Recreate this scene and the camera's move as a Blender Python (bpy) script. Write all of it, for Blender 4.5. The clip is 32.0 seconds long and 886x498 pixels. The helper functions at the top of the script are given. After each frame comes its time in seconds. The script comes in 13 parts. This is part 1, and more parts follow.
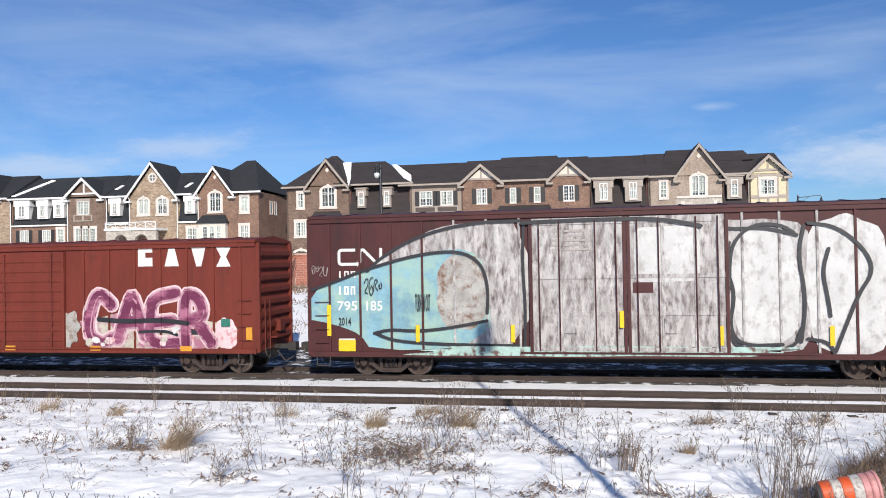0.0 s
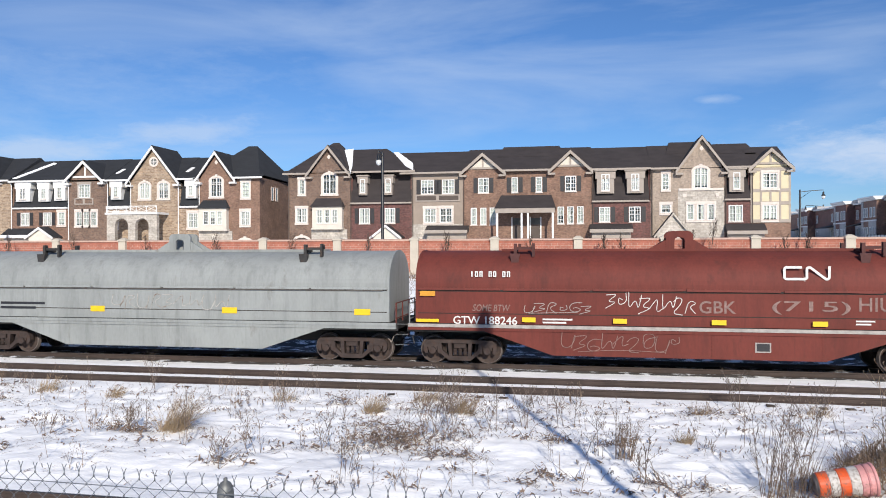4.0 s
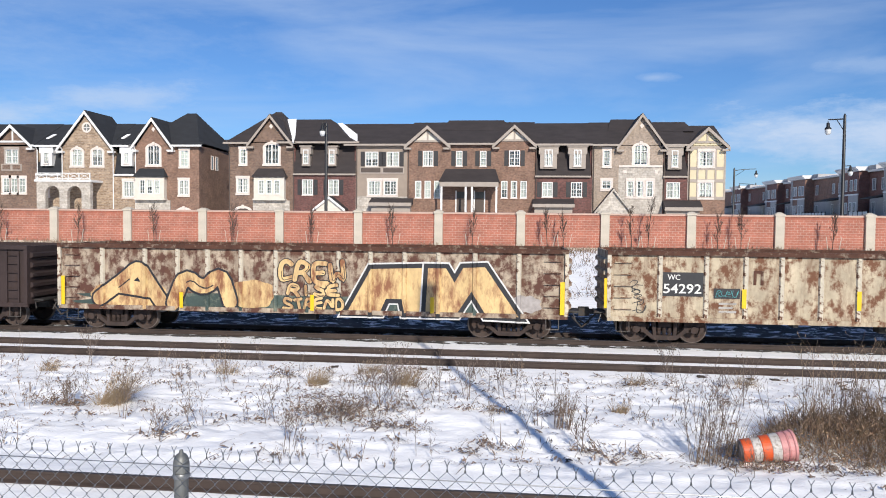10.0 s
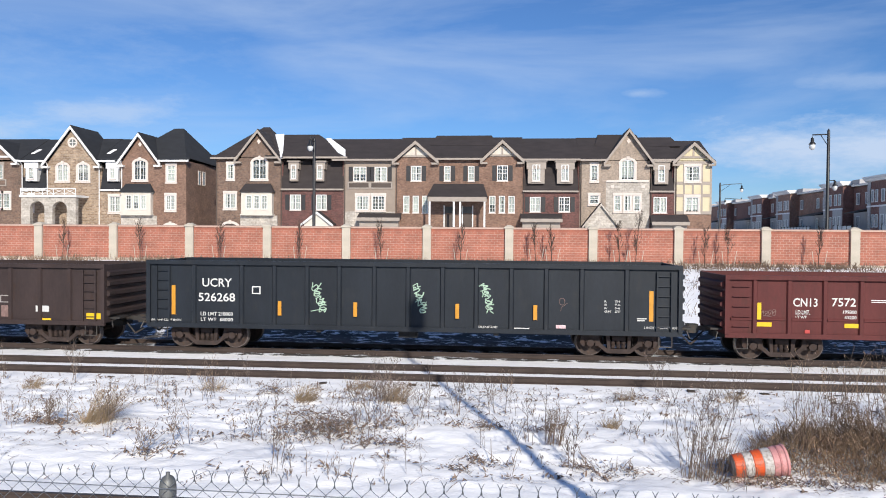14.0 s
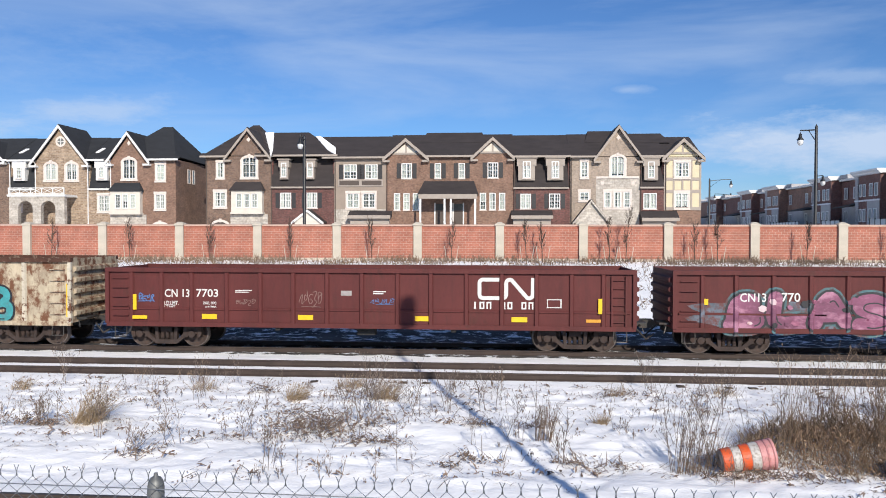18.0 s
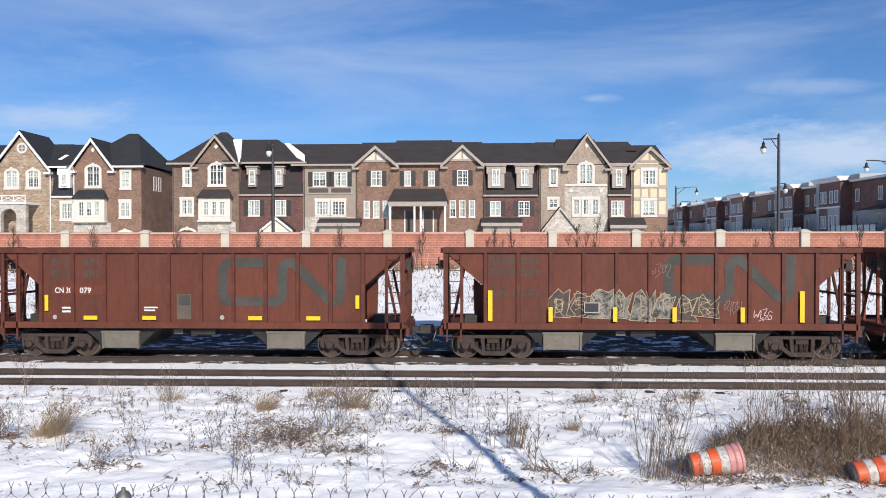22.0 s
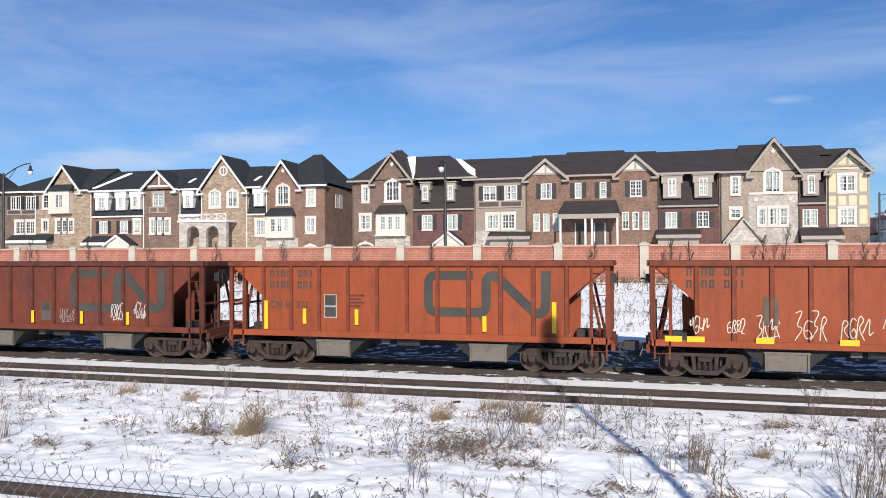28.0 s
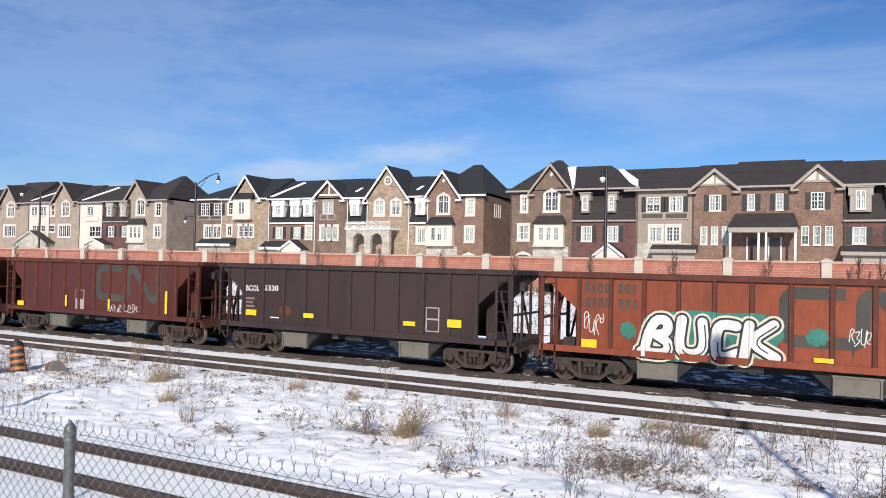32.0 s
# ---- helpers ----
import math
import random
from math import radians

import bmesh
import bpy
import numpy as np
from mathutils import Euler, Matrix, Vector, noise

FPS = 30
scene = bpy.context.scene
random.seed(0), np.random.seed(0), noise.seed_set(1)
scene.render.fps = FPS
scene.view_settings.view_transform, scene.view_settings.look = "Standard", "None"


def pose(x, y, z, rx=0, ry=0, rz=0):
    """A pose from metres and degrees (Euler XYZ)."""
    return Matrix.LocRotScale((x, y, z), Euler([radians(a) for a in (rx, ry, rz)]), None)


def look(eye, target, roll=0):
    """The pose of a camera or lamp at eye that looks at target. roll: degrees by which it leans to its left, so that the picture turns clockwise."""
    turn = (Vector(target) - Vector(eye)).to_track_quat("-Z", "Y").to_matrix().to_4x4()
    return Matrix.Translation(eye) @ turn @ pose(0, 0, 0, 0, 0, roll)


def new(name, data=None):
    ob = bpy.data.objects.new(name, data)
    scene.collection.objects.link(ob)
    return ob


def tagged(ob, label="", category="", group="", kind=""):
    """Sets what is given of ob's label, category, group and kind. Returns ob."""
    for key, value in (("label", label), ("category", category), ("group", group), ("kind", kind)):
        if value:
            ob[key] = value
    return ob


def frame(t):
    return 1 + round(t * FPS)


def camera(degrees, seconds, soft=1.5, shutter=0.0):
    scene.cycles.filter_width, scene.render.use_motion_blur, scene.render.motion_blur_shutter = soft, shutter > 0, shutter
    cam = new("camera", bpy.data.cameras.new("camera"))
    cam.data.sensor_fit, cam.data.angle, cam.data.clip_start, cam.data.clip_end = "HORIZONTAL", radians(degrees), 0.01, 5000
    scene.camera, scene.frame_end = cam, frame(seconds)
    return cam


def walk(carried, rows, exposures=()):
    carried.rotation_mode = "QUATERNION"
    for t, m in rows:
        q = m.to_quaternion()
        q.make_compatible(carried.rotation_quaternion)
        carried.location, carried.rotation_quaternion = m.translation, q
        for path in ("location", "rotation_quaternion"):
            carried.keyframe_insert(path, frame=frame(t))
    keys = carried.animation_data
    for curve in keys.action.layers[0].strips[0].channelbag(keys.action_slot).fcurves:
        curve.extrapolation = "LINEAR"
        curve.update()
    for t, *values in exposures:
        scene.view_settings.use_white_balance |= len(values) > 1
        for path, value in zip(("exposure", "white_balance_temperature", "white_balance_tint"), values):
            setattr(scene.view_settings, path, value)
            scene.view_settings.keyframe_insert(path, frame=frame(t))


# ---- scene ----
SUN_AZ, SUN_EL = 19.6, 27.0          # degrees: sun behind the camera, to its right

cam = camera(61.86, 32.0, soft=1.0, shutter=0.0)
PATH = [
    (0, 0.060, 0.028, 3.862, 10.317, 0.756, -1.030), (0.5, 0.068, 0.013, 3.853, 10.338, 0.743, -1.086), (1, 0.072, 0.026, 3.843, 10.345, 0.662, -0.942),
    (1.5, 0.068, 0.027, 3.837, 10.276, 0.621, -0.654), (2, 0.072, 0.040, 3.836, 10.148, 0.558, -0.427),
    (2.5, 0.063, 0.040, 3.832, 10.113, 0.440, -0.141), (3, 0.046, 0.070, 3.825, 10.238, 0.228, -0.005),
    (3.5, 0.043, 0.069, 3.805, 10.484, 0.003, -0.111), (5.5, 0.068, 0.010, 3.825, 9.593, -0.139, -0.100), (6, 0.085, 0.018, 3.833, 9.689, -0.084, 0.226),
    (6.5, 0.104, 0.063, 3.818, 9.726, -0.047, 0.406), (7, 0.053, 0.014, 3.820, 8.854, -0.162, 0.379), (7.5, 0.006, -0.007, 3.833, 7.515, -0.418, 0.144),
    (8, 0.013, -0.038, 3.848, 5.967, -0.681, -0.136), (8.5, 0.038, -0.074, 3.835, 4.995, -0.966, -0.215),
    (9, 0.046, -0.097, 3.840, 4.755, -1.270, 0.067), (9.5, 0.042, -0.099, 3.841, 5.230, -1.660, 0.405), (10, 0.027, -0.067, 3.839, 5.983, -2.179, 0.566),
    (10.5, 0.029, -0.069, 3.843, 6.507, -2.514, 0.513), (11, 0.011, -0.042, 3.838, 6.716, -2.462, 0.432),
    (11.5, 0.016, -0.055, 3.851, 6.419, -1.992, 0.331), (12, 0.009, -0.043, 3.854, 5.952, -1.401, 0.371),
    (12.5, 0.011, -0.020, 3.840, 5.542, -1.007, 0.394), (13, 0.011, -0.031, 3.844, 5.357, -0.845, 0.388),
    (13.5, -0.006, 0.005, 3.831, 5.259, -0.922, 0.337), (14, -0.012, 0.003, 3.833, 5.060, -1.013, 0.459),
    (14.5, 0.002, -0.010, 3.841, 4.597, -1.080, 0.682), (16.5, -0.008, -0.003, 3.841, 3.646, -1.184, 0.841),
    (17, -0.003, -0.014, 3.844, 4.066, -1.261, 0.471), (17.5, 0.020, -0.055, 3.855, 4.394, -1.332, 0.188),
    (18, 0.024, -0.038, 3.852, 4.385, -1.236, 0.096), (18.5, 0.026, -0.036, 3.853, 4.118, -1.044, 0.108),
    (19, 0.031, -0.037, 3.857, 3.763, -0.855, 0.224), (19.5, 0.023, -0.038, 3.854, 3.364, -0.724, 0.439),
    (20, 0.019, -0.043, 3.862, 3.033, -0.689, 0.587), (20.5, 0.008, -0.028, 3.858, 2.857, -0.725, 0.605),
    (21, -0.008, -0.014, 3.852, 2.729, -0.767, 0.463), (21.5, -0.017, 0.002, 3.848, 2.477, -0.725, 0.220),
    (22, 0.003, -0.020, 3.852, 2.050, -0.656, -0.047), (22.5, 0.013, -0.037, 3.858, 1.540, -0.561, -0.236),
    (23, 0.013, -0.030, 3.846, 1.032, -0.553, -0.275), (23.5, 0.020, -0.031, 3.852, 0.661, -0.624, -0.375),
    (24, 0.027, -0.043, 3.855, 0.339, -0.736, -0.558), (24.5, 0.018, -0.019, 3.850, -0.015, -0.783, -0.823),
    (26.5, 0.048, -0.030, 3.865, -0.667, -0.404, -1.478), (27, 0.045, -0.038, 3.872, 0.256, -0.298, -0.749),
    (27.5, 0.023, -0.084, 3.879, 3.874, 0.005, 0.013), (28, -0.063, 0.039, 3.853, 15.123, 0.392, -0.239),
    (28.5, -0.151, 0.099, 3.840, 26.187, 1.005, -0.264), (29, -0.204, 0.113, 3.830, 31.900, 1.560, -0.201),
    (29.5, -0.177, 0.099, 3.836, 33.242, 1.809, 0.345), (30, -0.158, 0.099, 3.841, 32.516, 1.954, 0.782),
    (30.5, -0.152, 0.107, 3.842, 31.209, 1.793, 1.174), (31, -0.155, 0.117, 3.836, 29.778, 1.586, 1.472),
    (31.5, -0.149, 0.108, 3.836, 28.413, 1.316, 1.584), (32, -0.162, 0.122, 3.821, 27.250, 1.089, 1.274),]

walk(cam, [(t, pose(x, y, z, 90 + pitch, 0, yaw) @ pose(0, 0, 0, 0, 0, roll)) for t, x, y, z, yaw, pitch, roll in PATH])

# ---- world and sun ----
world = bpy.data.worlds.new("winter_sky")
scene.world = world
world.use_nodes = True
wn, wl = world.node_tree.nodes, world.node_tree.links
wn.clear()
sky = wn.new("ShaderNodeTexSky")
sky.sky_type, sky.sun_disc = "NISHITA", False
sky.sun_elevation, sky.sun_rotation = radians(SUN_EL), radians(180 - SUN_AZ)
sky.altitude, sky.air_density, sky.dust_density, sky.ozone_density = 200, 1.0, 0.25, 5.0
geo = wn.new("ShaderNodeTexCoord")
mapping = wn.new("ShaderNodeMapping")
mapping.inputs["Scale"].default_value = (1.0, 1.6, 5.5)
mapping.inputs["Rotation"].default_value = (radians(8), radians(-14), radians(20))
wl.new(geo.outputs["Generated"], mapping.inputs["Vector"])
cirrus = wn.new("ShaderNodeTexNoise")
cirrus.inputs["Scale"].default_value, cirrus.inputs["Detail"].default_value, cirrus.inputs["Roughness"].default_value = 1.7, 8, 0.56
cirrus.inputs["Distortion"].default_value = 0.5
wl.new(mapping.outputs["Vector"], cirrus.inputs["Vector"])
veil = wn.new("ShaderNodeMapRange")
veil.inputs["From Min"].default_value, veil.inputs["From Max"].default_value = 0.46, 0.80
veil.inputs["To Max"].default_value = 0.6
wl.new(cirrus.outputs["Fac"], veil.inputs["Value"])
# low cloud banks over the far roofs: (sideways, height, half width, half height, strength) as slopes from the horizon
sep = wn.new("ShaderNodeSeparateXYZ")
wl.new(geo.outputs["Generated"], sep.inputs[0])


def math_node(op, a, b, c=None):
    nd = wn.new("ShaderNodeMath")
    nd.operation = op
    for k, v in enumerate((a, b, c)):
        if v is None:
            continue
        if isinstance(v, (int, float)):
            nd.inputs[k].default_value = v
        else:
            wl.new(v, nd.inputs[k])
    return nd.outputs[0]


side, rise = math_node("DIVIDE", sep.outputs["X"], sep.outputs["Y"]), math_node("DIVIDE", sep.outputs["Z"], sep.outputs["Y"])
fluff = wn.new("ShaderNodeTexNoise")
fluff.inputs["Scale"].default_value, fluff.inputs["Detail"].default_value, fluff.inputs["Roughness"].default_value = 12.0, 9, 0.66
stretch = wn.new("ShaderNodeMapping")
stretch.inputs["Scale"].default_value = (1, 1, 3.2)
wl.new(geo.outputs["Generated"], stretch.inputs["Vector"])
wl.new(stretch.outputs["Vector"], fluff.inputs["Vector"])
total = veil.outputs["Result"]
for u0, v0, du, dv, k in ((0.44, 0.118, 0.26, 0.040, 0.95), (-0.56, 0.172, 0.14, 0.026, 0.62), (-0.83, 0.15, 0.22, 0.026, 0.7), (0.17, 0.191, 0.035, 0.008, 0.4), (0.45, 0.205, 0.12, 0.014, 0.35), (-1.5, 0.13, 0.5, 0.03, 0.6), (-1.35, 0.42, 1.0, 0.5, 0.26)):
    p = math_node("DIVIDE", math_node("SUBTRACT", side, u0), du)
    q = math_node("DIVIDE", math_node("SUBTRACT", rise, v0), dv)
    r = math_node("SQRT", math_node("ADD", math_node("MULTIPLY", p, p), math_node("MULTIPLY", q, q)), 0)
    soft_edge = math_node("SUBTRACT", math_node("MULTIPLY_ADD", fluff.outputs["Fac"], 2.2, 0.0), r)
    band = wn.new("ShaderNodeMapRange")
    band.inputs["From Min"].default_value, band.inputs["From Max"].default_value, band.inputs["To Max"].default_value = 0.0, 0.9, k
    wl.new(soft_edge, band.inputs["Value"])
    total = math_node("MAXIMUM", total, band.outputs["Result"])
mixer = wn.new("ShaderNodeMix")
mixer.data_type = "RGBA"
mixer.inputs["B"].default_value = (6.2, 7.6, 9.9, 1)
wl.new(total, mixer.inputs["Factor"])
tint = wn.new("ShaderNodeVectorMath")
tint.operation = "MULTIPLY"
tint.inputs[1].default_value = (0.725, 0.945, 1.225)      # the camera's cool white balance
wl.new(sky.outputs["Color"], tint.inputs[0])
wl.new(tint.outputs["Vector"], mixer.inputs["A"])
back = wn.new("ShaderNodeBackground")
back.inputs["Strength"].default_value = 0.088
wl.new(mixer.outputs["Result"], back.inputs["Color"])
wl.new(back.outputs["Background"], wn.new("ShaderNodeOutputWorld").inputs["Surface"])

sun = new("sun", bpy.data.lights.new("sun", "SUN"))
sun.data.energy, sun.data.angle, sun.data.color = 5.0, radians(0.53), (1.0, 0.93, 0.82)
sun.matrix_world = look((100 * math.sin(radians(SUN_AZ)), -100 * math.cos(radians(SUN_AZ)), 100 * math.tan(radians(SUN_EL))), (0, 0, 0))
scene.view_settings.exposure = 0.03


# ---- materials ----
def mat(name, colour, rough=0.6, metal=0.0, var=0.18, size=1.2, bump=0.15, grain=14.0, stain=None, stain_at=(0.55, 0.72), stretch=(1, 1, 1), rand=0.0, streak=0.0, level=0.5, run=None):
    """A painted or weathered surface: large blotches, fine grain, an optional stain colour and a fine relief."""
    tone = 1.0 if "snow" in name else 0.77
    colour, stain = tuple(c * tone for c in colour), stain and tuple(c * tone for c in stain)
    m = bpy.data.materials.new(name)
    m.use_nodes = True
    n, l = m.node_tree.nodes, m.node_tree.links
    bsdf = n["Principled BSDF"]
    bsdf.inputs["Roughness"].default_value, bsdf.inputs["Metallic"].default_value = rough, metal
    tc, mp = n.new("ShaderNodeTexCoord"), n.new("ShaderNodeMapping")
    mp.inputs["Scale"].default_value = stretch
    l.new(tc.outputs["Object"], mp.inputs["Vector"])
    big, fine = n.new("ShaderNodeTexNoise"), n.new("ShaderNodeTexNoise")
    big.inputs["Scale"].default_value, big.inputs["Detail"].default_value = size, 5
    fine.inputs["Scale"].default_value, fine.inputs["Detail"].default_value = grain, 4
    l.new(mp.outputs["Vector"], big.inputs["Vector"])
    l.new(mp.outputs["Vector"], fine.inputs["Vector"])
    add = n.new("ShaderNodeMath")
    add.operation = "MULTIPLY_ADD"
    add.inputs[1].default_value = 0.45
    l.new(fine.outputs["Fac"], add.inputs[0])
    l.new(big.outputs["Fac"], add.inputs[2])
    ramp = n.new("ShaderNodeMapRange")
    ramp.inputs["From Min"].default_value, ramp.inputs["From Max"].default_value = 0.5, 0.95
    ramp.inputs["To Min"].default_value, ramp.inputs["To Max"].default_value = 1 - var, 1 + var
    l.new(add.outputs["Value"], ramp.inputs["Value"])
    scale = n.new("ShaderNodeVectorMath")
    scale.operation = "SCALE"
    scale.inputs[0].default_value = colour
    l.new(ramp.outputs["Result"], scale.inputs["Scale"])
    out = scale.outputs["Vector"]
    if rand:
        info, rr = n.new("ShaderNodeObjectInfo"), n.new("ShaderNodeMapRange")
        rr.inputs["To Min"].default_value, rr.inputs["To Max"].default_value = 1 - rand, 1 + rand
        l.new(info.outputs["Random"], rr.inputs["Value"])
        s2 = n.new("ShaderNodeVectorMath")
        s2.operation = "SCALE"
        l.new(out, s2.inputs[0])
        l.new(rr.outputs["Result"], s2.inputs["Scale"])
        out = s2.outputs["Vector"]
    if stain:
        patch, edge, mx = n.new("ShaderNodeTexNoise"), n.new("ShaderNodeMapRange"), n.new("ShaderNodeMix")
        patch.inputs["Scale"].default_value, patch.inputs["Detail"].default_value, patch.inputs["Roughness"].default_value = size * 1.9, 9, 0.68
        l.new(mp.outputs["Vector"], patch.inputs["Vector"])
        edge.inputs["From Min"].default_value, edge.inputs["From Max"].default_value = stain_at
        l.new(patch.outputs["Fac"], edge.inputs["Value"])
        mx.data_type = "RGBA"
        mx.inputs["B"].default_value = (*stain, 1)
        l.new(edge.outputs["Result"], mx.inputs["Factor"])
        l.new(out, mx.inputs["A"])
        out = mx.outputs["Result"]
    if streak:
        # rain-washed dirt in narrow upright runs, broken up by a broad noise
        runs, wide, lean = n.new("ShaderNodeTexNoise"), n.new("ShaderNodeMapRange"), n.new("ShaderNodeMapping")
        lean.inputs["Scale"].default_value = (3.6, 3.6, 0.45)
        l.new(tc.outputs["Object"], lean.inputs["Vector"])
        runs.inputs["Scale"].default_value, runs.inputs["Detail"].default_value, runs.inputs["Roughness"].default_value = 1.0, 8, 0.72
        l.new(lean.outputs["Vector"], runs.inputs["Vector"])
        wide.inputs["From Min"].default_value, wide.inputs["From Max"].default_value, wide.inputs["To Max"].default_value = 0.48, 0.74, streak
        l.new(runs.outputs["Fac"], wide.inputs["Value"])
        dirty = n.new("ShaderNodeMix")
        dirty.data_type = "RGBA"
        dirty.inputs["B"].default_value = (*(run or [0.42 * c + 0.006 for c in colour]), 1)
        l.new(wide.outputs["Result"], dirty.inputs["Factor"])
        l.new(out, dirty.inputs["A"])
        out = dirty.outputs["Result"]
    bsdf.inputs["Specular IOR Level"].default_value = level
    l.new(out, bsdf.inputs["Base Color"])
    if bump:
        b = n.new("ShaderNodeBump")
        b.inputs["Strength"].default_value, b.inputs["Distance"].default_value = bump, 0.02
        l.new(add.outputs["Value"], b.inputs["Height"])
        l.new(b.outputs["Normal"], bsdf.inputs["Normal"])
    return m


def brick_mat(name, brick1, brick2, mortar, width=0.21, height=0.075, stone=False, fleck_depth=0.22):
    """Bricks in courses, on upright faces whichever way they look."""
    brick1, brick2, mortar = (tuple(c * 0.77 for c in q) for q in (brick1, brick2, mortar))
    m = bpy.data.materials.new(name)
    m.use_nodes = True
    n, l = m.node_tree.nodes, m.node_tree.links
    bsdf = n["Principled BSDF"]
    bsdf.inputs["Roughness"].default_value = 0.85
    tc, sep, com, addn = n.new("ShaderNodeTexCoord"), n.new("ShaderNodeSeparateXYZ"), n.new("ShaderNodeCombineXYZ"), n.new("ShaderNodeMath")
    l.new(tc.outputs["Object"], sep.inputs[0])
    l.new(sep.outputs["X"], addn.inputs[0])
    l.new(sep.outputs["Y"], addn.inputs[1])
    l.new(addn.outputs[0], com.inputs["X"])
    l.new(sep.outputs["Z"], com.inputs["Y"])
    bt = n.new("ShaderNodeTexBrick")
    bt.inputs["Scale"].default_value = 1.0
    bt.inputs["Brick Width"].default_value, bt.inputs["Row Height"].default_value = width, height
    bt.inputs["Mortar Size"].default_value = 0.014 if not stone else 0.02
    bt.inputs["Color1"].default_value, bt.inputs["Color2"].default_value, bt.inputs["Mortar"].default_value = (*[c * (0.94 if stone else 0.86) for c in brick1], 1), (*[c * (1.1 if stone else 1.36) for c in brick2], 1), (*mortar, 1)
    bt.inputs["Bias"].default_value = 0.0
    l.new(com.outputs[0], bt.inputs["Vector"])
    big, mr, sc = n.new("ShaderNodeTexNoise"), n.new("ShaderNodeMapRange"), n.new("ShaderNodeVectorMath")
    big.inputs["Scale"].default_value, big.inputs["Detail"].default_value = 0.9, 7
    l.new(tc.outputs["Object"], big.inputs["Vector"])
    mr.inputs["From Min"].default_value, mr.inputs["From Max"].default_value = 0.3, 0.7
    mr.inputs["To Min"].default_value, mr.inputs["To Max"].default_value = 0.80, 1.16
    l.new(big.outputs["Fac"], mr.inputs["Value"])
    fleck, fr, fs = n.new("ShaderNodeTexNoise"), n.new("ShaderNodeMapRange"), n.new("ShaderNodeVectorMath")
    fleck.inputs["Scale"].default_value, fleck.inputs["Detail"].default_value = 4.5, 3
    l.new(tc.outputs["Object"], fleck.inputs["Vector"])
    fr.inputs["From Min"].default_value, fr.inputs["From Max"].default_value = 0.3, 0.7
    fr.inputs["To Min"].default_value, fr.inputs["To Max"].default_value = 1 - fleck_depth, 1 + fleck_depth
    l.new(fleck.outputs["Fac"], fr.inputs["Value"])
    fs.operation = "SCALE"
    l.new(bt.outputs["Color"], fs.inputs[0])
    l.new(fr.outputs["Result"], fs.inputs["Scale"])
    sc.operation = "SCALE"
    l.new(fs.outputs["Vector"], sc.inputs[0])
    l.new(mr.outputs["Result"], sc.inputs["Scale"])
    l.new(sc.outputs["Vector"], bsdf.inputs["Base Color"])
    b = n.new("ShaderNodeBump")
    b.inputs["Strength"].default_value, b.inputs["Distance"].default_value = 0.4, 0.01
    b.invert = True
    l.new(bt.outputs["Fac"], b.inputs["Height"])
    l.new(b.outputs["Normal"], bsdf.inputs["Normal"])
    return m


def glass_mat(name, tint, rough=0.06):
    m = bpy.data.materials.new(name)
    m.use_nodes = True
    b = m.node_tree.nodes["Principled BSDF"]
    b.inputs["Base Color"].default_value = (*tint, 1)
    b.inputs["Roughness"].default_value = rough
    b.inputs["IOR"].default_value = 1.52
    b.inputs["Specular IOR Level"].default_value = 0.8
    return m


STEEL = mat("worn_steel", (0.16, 0.145, 0.13), 0.55, 0.6, 0.25, 3, 0.2, stain=(0.12, 0.06, 0.035))
DARK_STEEL = mat("sooty_steel", (0.045, 0.042, 0.04), 0.65, 0.2, 0.35, 3, 0.25, stain=(0.09, 0.05, 0.03), stain_at=(0.52, 0.7))
TRUCK_STEEL = mat("dusty_cast_steel", (0.064, 0.048, 0.044), 0.85, 0, 0.35, 4, 0.3, stain=(0.075, 0.045, 0.034), stain_at=(0.5, 0.72), level=0.2)
WHEEL_STEEL = mat("wheel_steel", (0.075, 0.055, 0.048), 0.75, 0.1, 0.3, 5, 0.15, stain=(0.13, 0.065, 0.04), level=0.25)
TREAD = mat("worn_tread", (0.24, 0.20, 0.18), 0.5, 0.5, 0.1, 6, 0)
YELLOW = mat("yellow_reflector", (0.95, 0.62, 0.02), 0.4, 0, 0.06, 4, 0)
ORANGE_Y = mat("amber_reflector", (0.75, 0.34, 0.03), 0.5, 0, 0.1, 4, 0)
WHITE = mat("white_lettering_paint", (0.82, 0.81, 0.78), 0.6, 0, 0.08, 5, 0)
SNOW = mat("snow", (0.93, 0.93, 0.94), 0.75, 0, 0.05, 1.3, 0.5, 22)


